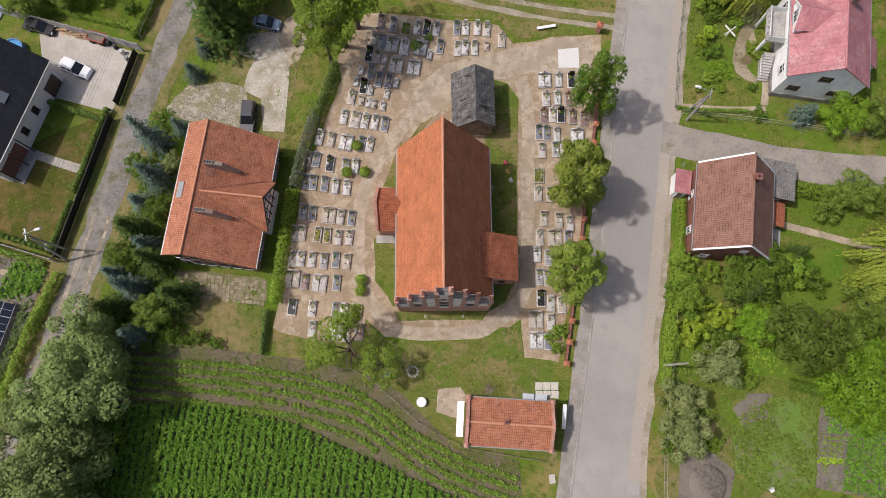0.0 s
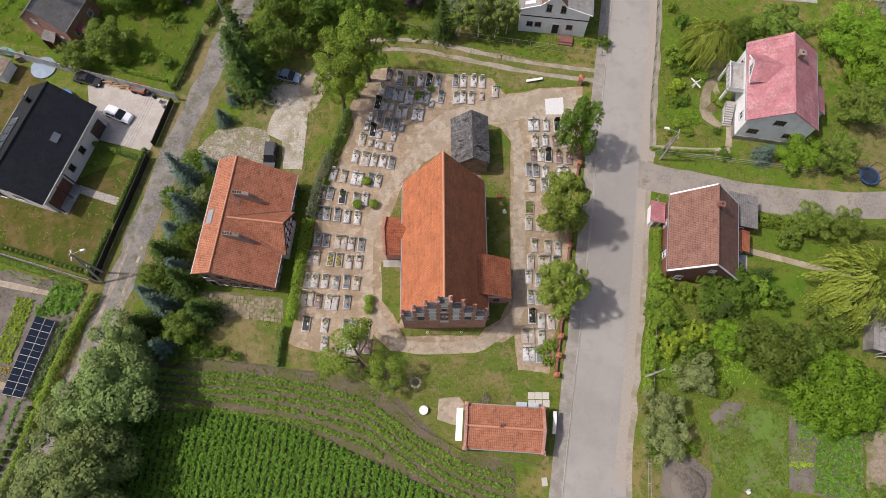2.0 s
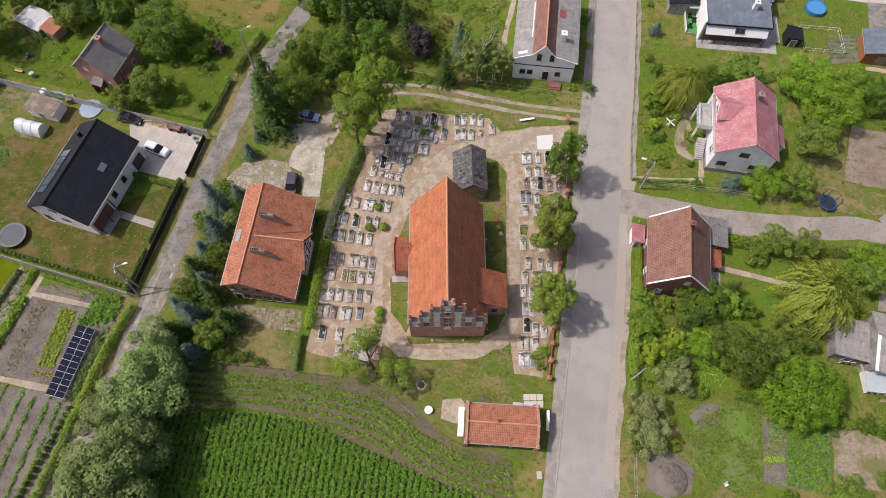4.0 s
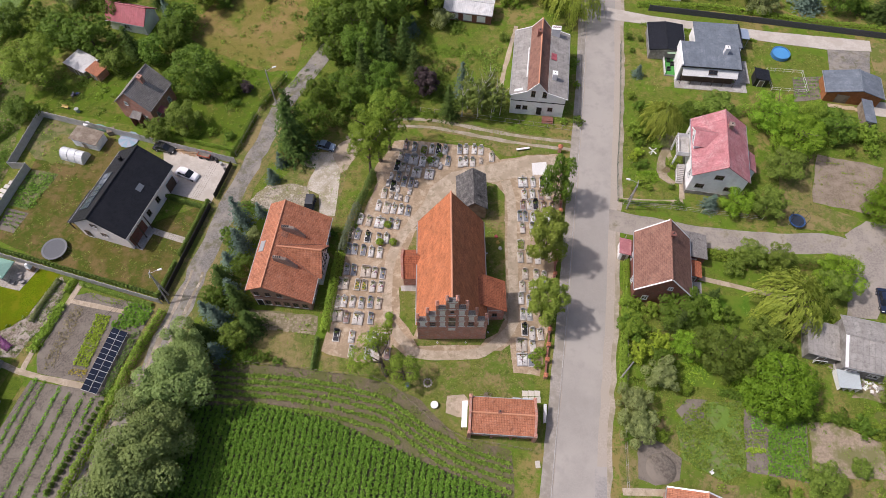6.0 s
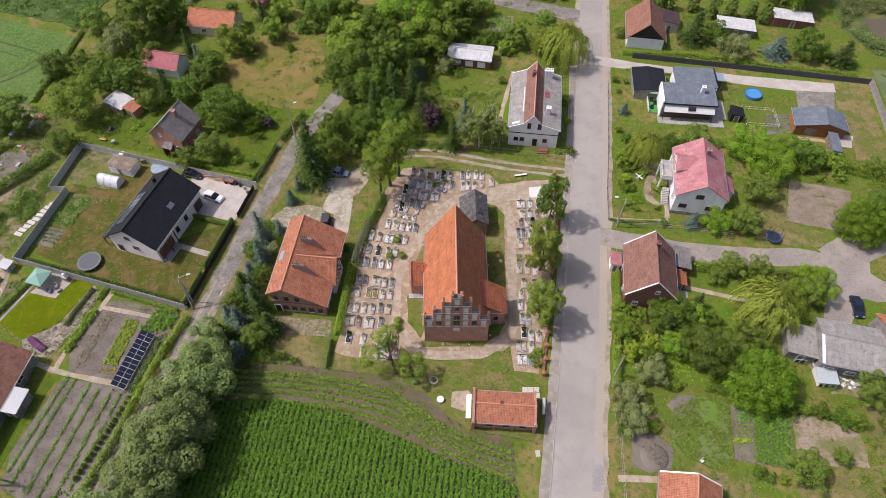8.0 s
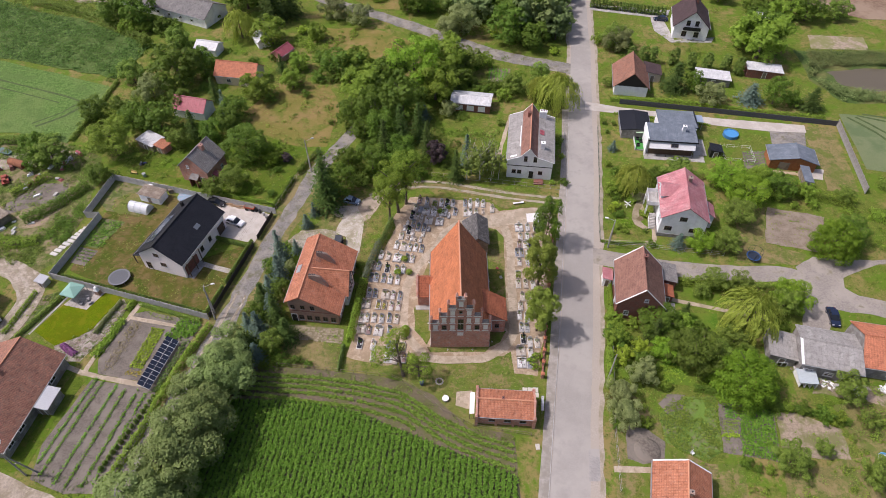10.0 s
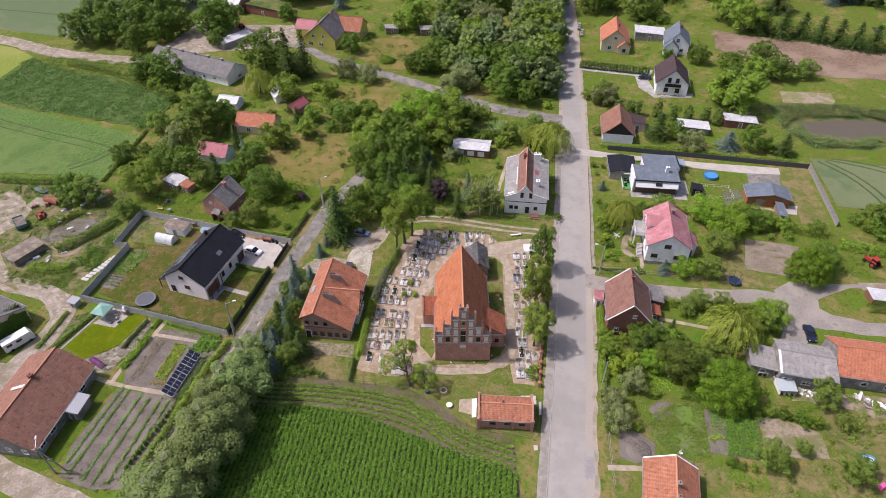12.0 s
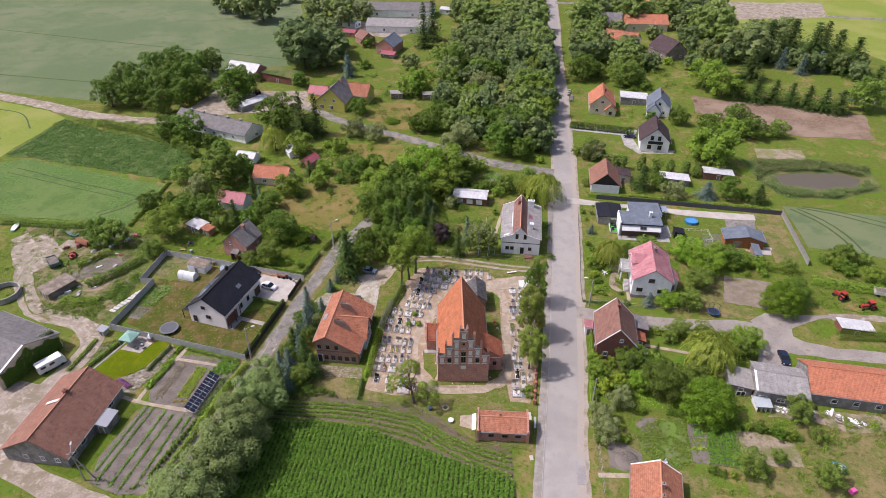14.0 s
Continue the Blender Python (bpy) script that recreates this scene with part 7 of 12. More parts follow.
plant_kind("purple", "tree", crown_mesh("crown", blobs(2.6, 5.2, 10, low=0.6), 1800, 0.28, LEAF_PURPLE), trunk_mesh(4.0, 0.12, 5, 1.8), "dark purple-leaved garden tree", "tree", 2.6, 5.8)
plant_kind("thuja", "thuja", crown_mesh("crown", [(0, 0, 0.5 + 0.42 * i, 0.66 * (1 - 0.75 * (i / 9) ** 3)) for i in range(9)], 260, 0.25, LEAF_THUJA), trunk_mesh(2.5, 0.05, 0, 1), "slim dark green columnar thuja", "thuja", 0.7, 4.4)
plant_kind("ball", "clipped_shrub", crown_mesh("crown", [(0, 0, 0.62, 0.62)], 420, 0.13, LEAF_LIME, gap=9), trunk_mesh(0.5, 0.05, 0, 1), "round clipped box shrub", "shrub", 0.7, 1.25)
plant_kind("lush", "tree", crown_mesh("crown", blobs(4.2, 7.0, 16, low=0.5, full=0.68), 6600, 0.19, LEAF_LUSH), trunk_mesh(6.5, 0.22, 6, 3.4), "dense fresh green garden tree", "tree", 4.2, 7.5)
plant_kind("tall", "tree", crown_mesh("crown", blobs(4.2, 6.6, 12, low=5.4), 5600, 0.17, LEAF_LIME, gap=0.0), trunk_mesh(10.0, 0.30, 7, 3.4, 0.06), "tall tree with bare trunk and loose crown", "tree", 4.2, 12.0)
plant_kind("sparse", "tree", crown_mesh("crown", [(1.8, 0.6, 5.2, 1.5), (-2.2, 0.5, 5.6, 1.4), (0.3, -2.0, 6.2, 1.2), (0.2, 2.0, 6.8, 1.3), (-1.0, -0.6, 7.6, 1.2), (2.4, -1.6, 4.0, 0.9), (-2.6, -1.6, 3.8, 0.9)], 2000, 0.17, LEAF_LIME, gap=0.2), trunk_mesh(6.5, 0.3, 8, 3.2), "half-bare old tree with sparse leaf tufts", "tree", 3.5, 8.6)


PLACED = []
FAR_WOOD = []
plant_kind("leaning", "tree", crown_mesh("crown", [(4.5, -1.1, 6.3, 1.6), (4.4, 1.1, 6.0, 1.3), (2.7, 3.0, 5.2, 1.7), (1.4, 2.2, 6.2, 1.1), (5.0, -2.5, 5.4, 0.9), (3.4, 0.2, 7.2, 1.2), (1.8, 4.2, 4.4, 1.1)], 2100, 0.17, LEAF_LIME, gap=0.2), trunk_mesh(6.6, 0.3, 8, 3.0, 0.5), "old leaning tree with bent bare trunk and sparse leaf tufts", "tree", 3.5, 8.6)


def wood(rows, label):
    """Distant trees that nobody could count, joined: leaf sprays and tapered stems in one mesh."""
    V, F, M, mats, base = [], [], [], [BARK], 0
    for key, x, y, r, h in rows:
        crown, r0, h0 = PLANTS[key][1], PLANTS[key][5], PLANTS[key][6]
        v = np.empty(len(crown.vertices) * 3, np.float32)
        crown.vertices.foreach_get("co", v)
        f = np.empty(len(crown.loops), np.int32)
        crown.loops.foreach_get("vertex_index", f)
        a = gen.uniform(0, 2 * math.pi)
        v = v.reshape(-1, 3) * np.array([r / r0, r / r0, h / h0])
        v = np.c_[v[:, 0] * math.cos(a) - v[:, 1] * math.sin(a), v[:, 0] * math.sin(a) + v[:, 1] * math.cos(a), v[:, 2]]
        f = f.reshape(-1, 4)
        if crown.materials[0] not in mats:
            mats.append(crown.materials[0])
        w = np.arange(6) * math.pi / 3
        ring = np.c_[np.cos(w), np.sin(w)] * 0.06 * r
        stem = np.r_[np.c_[ring, np.full(6, -0.1)], np.c_[ring * 0.5, np.full(6, h * 0.7)]]
        sf = np.array([(i, (i + 1) % 6, 6 + (i + 1) % 6, 6 + i) for i in range(6)])
        for vv, ff, m in ((v, f, mats.index(crown.materials[0])), (stem, sf, 0)):
            V.append(vv + np.array([x, y, 0.0]))
            F.append(ff + base)
            M.append(np.full(len(ff), m, np.int32))
            base += len(vv)
    me = fast_mesh("wood", np.concatenate(V), np.concatenate(F), BARK)
    for m in mats[1:]:
        me.materials.append(m)
    me.polygons.foreach_set("material_index", np.concatenate(M))
    return tagged(part("wood", me, None), label, "wood", kind="stuff")


def plant(key, x, y, r=None, h=None, turn=None, group=""):
    PLACED.append((x, y))
    if key.startswith("far"):
        FAR_WOOD.append((key, x, y, r or 4.2, h or (r or 4.2) * 2.1))
        return None
    name, crown, trunk, label, category, r0, h0 = PLANTS[key]
    t = thing(name, x, y, 0, rng.uniform(0, 360) if turn is None else turn, label, category, group)
    sr = (r / r0) if r else 1.0
    sh = (h / h0) if h else sr
    for nm, me in (("trunk", trunk), ("crown", crown)):
        o = part(nm, me, None, t)
        o.scale = (sr, sr, sh)
    return t


def any_of(base, n=3):
    return base + str(rng.randrange(n))


# limes along the churchyard wall
plant("dark0", 18.8, 43.8, 2.9, 12.6)
plant("linden0", 15.9, 32.0, 4.0, 13.6)
plant("linden1", 14.6, 20.8, 3.4, 11.6)
# tall trees at the churchyard's north-west corner, spruce and presbytery garden
for x, y, r, h in ((-13.4, 53.2, 4.4, 14.0), (-11.8, 56.0, 4.4, 14.6), (-15.2, 50.5, 3.8, 12.5)):
    plant("tall", x, y, r, h)
plant("spruce0", -29.4, 54.6, 4.9, 15.0)
plant("spruce1", -30.4, 59.6, 4.2, 13.0)
plant("dark2", -27.0, 59.4, 3.4, 8.0)
plant("blue0", -33.3, 48.6, 1.8, 4.0)
plant("blue1", -32.2, 52.2, 1.6, 4.2)
for k, x, y, r, h in (("blue0", -37.2, 38.9, 2.6, 9.5), ("blue1", -34.4, 41.0, 1.6, 4.2), ("grey", -34.9, 36.1, 1.4, 2.6), ("blue0", -36.5, 33.7, 2.6, 7.6), ("blue1", -38.2, 30.6, 2.2, 5.0), ("spruce0", -38.5, 27.0, 3.0, 6.9), ("spruce1", -35.2, 22.9, 2.7, 8.5), ("blue1", -37.9, 19.8, 2.6, 7.6), ("spruce1", -32.5, 18.8, 3.1, 6.9), ("olive0", -34.9, 16.6, 2.4, 5.0), ("blue0", -37.2, 14.1, 2.2, 6.1), ("dark2", -39.3, 23.5, 1.8, 4.4), ("blue0", -36.6, 25.0, 2.2, 6.5), ("dark1", -35.2, 29.4, 1.9, 4.6), ("spruce1", -40.2, 17.2, 2.8, 5.9), ("blue1", -40.6, 21.6, 1.8, 5.0), ("dark2", -38.6, 35.4, 1.6, 4.0)):
    plant(k, x, y, r, h)
for x, y, r in ((-33.3, 14.1, 1.1), (-30.1, 13.8, 1.1), (-27.9, 13.1, 0.9), (-31.8, 13.4, 0.9), (-36.0, 12.8, 1.1), (-21.2, 36.8, 0.9)):
    plant("bush0", x, y, r)
plant("leaning", -10.4, 10.9, 3.5, 8.6, 114)
plant("sparse", -7.6, 10.4, 2.7, 6.4)
# grey willows by the lane
for i, (x, y, r, h) in enumerate(((-41.0, 12.6, 4.2, 9.5), (-42.0, 7.2, 5.0, 11), (-43.2, 1.8, 4.8, 11), (-44.4, -3.4, 5.4, 11.5), (-46.0, -8.8, 5.2, 11), (-48.0, -14.5, 5.4, 11))):
    plant("greywillow%d" % (i % 2), x, y, r, h)
# gardens east of the road
for rows in (
    (("dome", 49.2, 8.0, 5.5, 9.4), ("fruit", 41.8, 13.2, 4.8, 8.2), ("grey", 32.4, 10.4, 2.6, 4.7), ("grey", 27.6, 6.4, 2.5, 4.4), ("grey", 27.6, 2.4, 2.7, 4.8), ("bright", 33.2, 16.1, 1.9, 3.2), ("bright", 29.8, 14.6, 2.0, 2.9), ("bush1", 27.8, 13.2, 1.1, 1.5), ("lush", 37.1, 15.2, 2.3, 4.1), ("lime1", 29.2, 18.7, 2.1, 3.8), ("spruce0", 36.3, 18.9, 2.3, 6.6), ("bush1", 36.2, 8.5, 1.1, 1.6), ("bush1", 31.1, 1.4, 1.2, 1.7), ("bush0", 26.2, 1.1, 1.0, 1.4), ("bush0", 45.9, -5.7, 1.1, 1.6), ("bush0", 47.6, -6.5, 0.9, 1.2), ("olive1", 52.8, -5.8, 2.9, 5.2), ("olive0", 59.0, -3.4, 1.6, 2.8)),
    (("bush0", 53.6, 4.3, 1.6, 2.3), ("bush1", 56.0, 4.2, 1.3, 1.8), ("bush0", 58.9, 3.9, 1.4, 2.0), ("bush0", 61.7, 2.4, 1.7, 2.4), ("bush1", 63.6, 2.1, 1.4, 2.0), ("olive2", 47.1, 13.8, 2.7, 4.8), ("bush1", 49.4, -6.7, 0.9, 1.2), ("weep", 54.6, 22.0, 6.2, 8.4), ("olive2", 62.8, 25.6, 2.8, 5.6), ("olive0", 67.4, 7.0, 2.9, 5.0), ("bush2", 68.8, 2.0, 2.0, 2.8), ("olive1", 66.0, -8.0, 3.0, 5.0), ("bush0", 36.6, 24.2, 1.6, 2.4), ("bush1", 33.0, 21.8, 1.5, 2.2), ("bush0", 45.2, 20.6, 1.8, 2.6), ("bush2", 48.0, 29.6, 1.8, 2.6), ("spruce1", 43.4, 24.0, 1.6, 4.6), ("bush1", 47.4, 4.2, 0.8, 1.1)),
    (("weep", 40.3, 60.3, 4.3, 7.0), ("bush1", 36.0, 59.7, 2.0, 2.8), ("olive1", 51.6, 63.8, 4.0, 6.0), ("dark1", 46.8, 63.6, 2.2, 4.0), ("lush", 62.5, 62.3, 4.4, 6.0), ("lush", 65.8, 56.5, 4.6, 6.4), ("olive0", 61.5, 49.8, 3.9, 5.6), ("dark2", 73.3, 58.9, 3.6, 5.6), ("blue1", 38.8, 75.1, 1.6, 3.2), ("bright", 34.8, 53.7, 1.1, 1.4), ("bush0", 36.3, 56.9, 1.0, 1.3), ("bush0", 35.6, 51.7, 0.9, 1.3), ("bush0", 37.9, 66.3, 1.3, 1.9), ("bush1", 36.6, 69.2, 1.0, 1.4), ("bush1", 42.1, 52.0, 1.4, 1.2), ("bush1", 35.6, 48.2, 1.5, 1.2), ("bush0", 40.9, 46.8, 0.7, 1.0), ("bush1", 33.7, 46.6, 0.6, 0.8)),
    (("bush1", 39.9, 56.4, 1.2, 1.2), ("olive0", 38.5, 86.2, 0.9, 1.5), ("olive0", 40.9, 85.6, 0.7, 1.3), ("bush2", 38.8, 82.3, 0.7, 1.0), ("lush", 51.4, 42.3, 2.8, 4.0), ("blue1", 46.8, 42.4, 2.2, 4.2), ("olive2", 56.8, 41.6, 3.2, 5.0), ("bush1", 80.0, 58.0, 2.4, 3.4), ("bush1", 76.1, 54.5, 1.1, 1.5), ("bush1", 80.5, 54.9, 1.5, 2.0), ("bush1", 73.7, 57.2, 1.7, 2.3), ("dome", 78.6, 40.6, 5.0, 8.8), ("dark2", 83.4, 44.0, 3.4, 6.0), ("bush0", 41.4, 42.9, 1.1, 1.2), ("olive2", 88, 57, 2.2, 3.6), ("lime0", 70.2, 61.6, 3.0, 5.4), ("bush1", 78.4, 59.6, 2.2, 3.0)),
):
    for k, x, y, r, h in rows:
        plant(k, x, y, r, h)
for k, x, y, r in (("dark0", 65.5, 101.0, 2.6), ("grey", 68.7, 95.6, 3.6), ("dark1", 85.6, 95.0, 3.4), ("bush0", 90.4, 94.4, 2.6), ("dark2", 89.9, 122.0, 5.4), ("olive1", 47.2, 124.0, 3.6), ("bush0", 52, 123, 2.2), ("bush1", 43.5, 126.5, 2.2)):
    plant(k, x, y, r)
for i in range(8):
    plant("thuja", (51.1, 54.5, 57.4, 63.6, 67.6, 72.4, 77.4, 80.7)[i], (115.4, 115.4, 115.4, 114.8, 112.2, 112.0, 111.2, 109.6)[i], 1.6, 5.6, group="thuja row in the garden")
for i in range(22):
    plant("thuja", 45.5 + 1.05 * i, 149.5 - 0.28 * i, 0.8, 3.2, group="thuja hedge by the driveway")
# trees and shrubs read off the plan: kind, x, y, radius, height
def grove(rows, group=""):
    for key, x, y, r, h in rows:
        plant(key if key in PLANTS else any_of(key, 2 if key in ("spruce", "blue") else 3), x, y, r, h, group=group)


# gardens and orchards to the west
grove((("mid0", -106.4, 139.8, 5.4, 9.7), ("mid0", -99.6, 138.6, 6, 10.8), ("bush1", -101.7, 134.2, 3.3, 4), ("mid0", -91.6, 178.8, 8.2, 14.8), ("mid0", -90.4, 169, 3.6, 6.6), ("mid0", -67.5, 149.1, 7.7, 13.8), ("spruce", -57.3, 140, 6.1, 19.1), ("spruce", -52.5, 144, 5.4, 16.9), ("weep", -65.4, 130.3, 5.2, 8.7), ("mid1", -55.5, 126.9, 4.6, 8.3), ("mid0", -57.2, 148.7, 3.7, 6.6), ("mid2", -83.3, 125.4, 3.5, 6.3), ("bush0", -91.3, 135, 3.7, 4.4), ("bush1", -96.1, 133.7, 2.6, 3.2), ("mid2", -90.5, 105.7, 3.8, 6.8), ("mid0", -76.6, 104, 6.6, 11.9), ("mid0", -71.6, 109.9, 4.4, 7.9), ("grey", -82.8, 98.6, 4.3, 6.7), ("bush0", -79.4, 95.6, 2, 2.4), ("mid0", -94.9, 88.5, 3.6, 6.4)))
grove((("mid2", -98, 70.2, 4, 7.2), ("mid0", -104.6, 74.7, 3, 5.5), ("bush0", -102.6, 68.6, 2.6, 3.2), ("mid1", -54, 97.9, 4.1, 7.4), ("bush0", -50.3, 97, 2.4, 2.8), ("mid1", -45.3, 103.1, 3.1, 5.5)))
grove((("mid1", -44.8, 112.3, 3, 5.3), ("bush0", -39.4, 116.7, 2.5, 3.1), ("mid0", -33.2, 110, 4.2, 7.6), ("mid0", -28.2, 110.7, 3.8, 6.8), ("bush0", -38.5, 106.6, 2.4, 2.9), ("bush0", -35, 106.4, 2, 2.4), ("bright", -47.1, 133, 2, 2.4), ("mid1", -42, 129.2, 2.9, 5.2), ("grey", -38.1, 142.8, 4.3, 6.8), ("grey", -29.8, 139.2, 4, 6.3), ("mid0", -38.6, 163.4, 3.8, 6.9), ("far2", -70.5, 218.2, 10.9, 19.7), ("far0", -61.4, 221.8, 8, 14.4), ("far2", -59.3, 237.1, 7.6, 13.8), ("blue", -48.3, 207.6, 4.4, 10.7), ("bush0", -42.1, 219.7, 3.3, 4), ("mid0", -68.5, 195.3, 3.7, 6.7), ("bush0", -90.4, 93, 2.7, 3.2)))
grove((("mid2", -85.8, 91.1, 2.4, 4.4), ("bush0", -93.4, 125.4, 2.3, 2.7), ("bush0", -80, 123.9, 2.5, 3), ("bush0", -53.1, 117.5, 1.9, 2.3), ("bush0", -45.8, 111.2, 1.6, 1.9), ("bush0", -59.1, 115.6, 1.6, 2), ("bush0", -41, 98.8, 1.5, 1.8), ("bush0", -32.6, 86.3, 1, 1.2), ("spruce", -49.7, 111.2, 2.5, 5.9), ("bush0", -77.2, 142.2, 2.1, 2.5), ("bush0", -88.2, 137, 2.1, 2.5), ("mid2", -96.5, 148, 2.7, 4.9)))
grove((("lime1", -84, 73.8, 5.4, 9.5), ("mid0", -81.9, 84.1, 4.1, 7.3), ("mid0", -75.6, 83, 4.6, 8.2), ("bush1", -89.1, 87.4, 2.6, 3.6), ("spruce0", -66.4, 80.7, 3.0, 8.6), ("mid0", -62.1, 79.8, 3.2, 5.8), ("olive0", -69.6, 76.9, 2.8, 5), ("dark0", -51, 71.9, 5, 9), ("olive1", -51.9, 61, 3.4, 6), ("olive2", -56.7, 58.9, 2.5, 5), ("mid0", -58.9, 84.9, 3.3, 5.9), ("mid0", -57.9, 89.5, 3.3, 6), ("bush1", -43.8, 71.4, 2, 2.8), ("lush", -45, 69.8, 1.8, 3), ("bush0", -43.2, 67.3, 1.1, 1.5), ("purple", -41.6, 71, 1.4, 2.4), ("dark1", -84.1, 63.5, 2.7, 4.9), ("bush1", -46.8, 60, 1, 1.5), ("bush0", -43.1, 58.8, 1.1, 1.6), ("bush1", -49.7, 59.6, 1, 1.3)))
# the wood behind the churchyard and along the road to the north
grove((("far1", 46.9, 281.5, 8, 14.5), ("far1", 52, 313.9, 6.2, 11.2), ("far1", 40.4, 252.8, 8.1, 14.7), ("far1", 44.1, 242.6, 7.2, 13), ("far2", 33.8, 218.8, 7.4, 13.3), ("far1", 41, 216.2, 6.7, 12.1), ("mid2", 37.9, 200.5, 6.4, 11.5), ("mid2", 31, 175, 7.8, 14), ("mid1", 34.4, 172, 6.9, 12.4), ("mid1", 33.6, 155.2, 6, 10.8), ("mid0", 22.5, 137.5, 7.7, 13.9), ("mid0", 16.4, 128, 6, 10.9), ("mid0", 23.5, 123.9, 4.4, 7.9), ("mid0", 14.6, 148, 5.3, 9.5), ("grey", 13.2, 163.8, 5.6, 8.8), ("grey", 13, 183.6, 6.5, 10.3), ("mid1", 8, 167.8, 5.9, 10.7), ("mid2", 6.7, 148.6, 5, 9.1), ("grey", 2.3, 133.5, 5.9, 9.3), ("grey", -1.5, 130.5, 4, 6.3)))
grove((("mid0", -11.5, 146.5, 4.7, 8.6), ("mid0", -15, 147.3, 3.3, 5.9), ("mid0", -7.6, 146.7, 3, 5.4), ("mid0", -5.3, 158.7, 4.2, 7.5), ("mid2", -1.8, 210.7, 8, 14.5), ("mid2", -0.9, 192.5, 5.8, 10.6), ("mid1", -15.1, 188.3, 6.1, 10.9), ("mid1", -19.4, 183.4, 5.1, 9.2), ("far0", -20.3, 218, 4.1, 7.5), ("spruce", -14.7, 252, 7.3, 23.1), ("spruce", -10.2, 263.8, 7.2, 22.7), ("far1", 13.3, 285.3, 8.8, 15.9), ("far0", 11.2, 263.1, 5.8, 10.4), ("far0", 13.9, 227.1, 6.8, 12.4), ("mid2", 12.1, 205, 5.5, 9.9), ("mid0", 18.1, 201.9, 5.1, 9.3), ("far1", 25.7, 283, 7.6, 13.8), ("far1", 34.9, 294.2, 7.1, 12.8), ("far1", 38, 273.9, 6.7, 12.2), ("far2", 29.1, 236, 5.4, 9.7)))
grove((("far1", 24.6, 216.5, 5.1, 9.2), ("far0", 25.2, 242.6, 4.8, 8.7), ("far0", 19.8, 253.4, 4.6, 8.3), ("far0", 5.8, 317.3, 5.4, 9.7), ("bush1", 8, 113.8, 3.3, 4), ("bush1", 4.4, 113.1, 2.4, 2.9), ("bush0", 2.5, 99.2, 2.1, 2.5), ("bush0", 5.9, 99.9, 2.1, 2.5), ("bush0", 9.7, 100.1, 1.9, 2.3), ("mid2", 15.9, 100.2, 3.1, 5.6), ("mid2", 22, 99.5, 2.9, 5.3), ("mid2", 23.8, 106.7, 2.8, 5.1), ("weep", 26.6, 93.6, 6.6, 9.5), ("lush", -11.3, 103, 7.5, 13.5), ("mid1", -2.7, 110.4, 6.2, 11.3), ("mid0", -17.9, 99.6, 6, 10.8), ("mid1", -24, 95.8, 5.9, 10.6), ("mid1", -5.4, 97.1, 5.7, 10.3), ("mid0", -13.7, 88.7, 5.6, 11.5), ("dark0", -20.5, 85.3, 5.0, 10.8)))
grove((("mid1", -27.5, 111, 4.1, 7.5), ("mid0", -26.9, 86.1, 3.9, 7.1), ("mid0", 1.1, 102.5, 3.6, 6.4), ("mid2", 2.5, 110.2, 4.5, 8.2), ("spruce0", -13.7, 77.6, 3.6, 12.5), ("spruce1", -17.6, 73.6, 3.2, 11.0), ("spruce0", -9.4, 79.8, 3.2, 11.5), ("dark1", -18.4, 79.0, 4.0, 9.0), ("spruce1", -7.2, 74.2, 3.0, 10.0), ("grey", -1.9, 90.6, 2.4, 3.8), ("blue", -8.1, 87.6, 2.2, 5.2), ("mid0", -23.1, 80.3, 3.2, 5.9), ("bush0", -29.6, 105.5, 3.6, 4.4), ("bright", 29.6, 120.3, 1.8, 2.2), ("bush0", 16.8, 129.7, 1.9, 2.3), ("bright", 30.9, 139.7, 2, 2.4), ("bright", 12.5, 130.5, 1.7, 2)))
# gardens along the road to the north
grove((("far1", 74.4, 284.2, 9, 16.2), ("far1", 79.2, 293.4, 7.2, 13), ("far1", 69.4, 243.8, 6, 10.7), ("far2", 62.7, 222.1, 6.9, 12.4), ("mid0", 59.2, 202.9, 6.5, 11.7), ("far0", 66.2, 250.7, 5.3, 9.7), ("far1", 69.4, 268.7, 5.6, 10.1), ("far1", 70.1, 232.7, 4.8, 8.6), ("far1", 83.8, 227.8, 6.4, 11.6), ("mid2", 85.5, 213.2, 4.6, 8.2), ("mid1", 73.8, 203.9, 3.5, 6.2), ("mid1", 79, 200, 3.4, 6.2), ("mid2", 67.7, 206.8, 3.2, 5.7), ("mid2", 85.2, 200.7, 3.1, 5.7), ("far2", 92.1, 217.2, 4.6, 8.4), ("spruce", 85.7, 280.1, 2.7, 8.6), ("far1", 102, 292.3, 9.3, 16.8), ("far1", 111.6, 292.7, 7.3, 13.2), ("far0", 108.7, 264.6, 4.2, 7.6), ("far2", 84.5, 307.2, 7, 12.7)))
grove((("far0", 101.3, 313, 6.4, 11.5), ("grey", 48.6, 122.8, 4.4, 7), ("mid2", 42.7, 103.7, 1.5, 2.7), ("spruce", 60.4, 101.6, 5.0, 8.6), ("spruce", 94.4, 92.4, 4.2, 6.8), ("blue", 79.4, 95.6, 4.6, 6.0), ("bush0", 66.3, 206, 2.8, 3.4), ("bush0", 64.2, 209.5, 3.2, 3.8), ("bush0", 57.5, 210.6, 2.5, 3.1)))
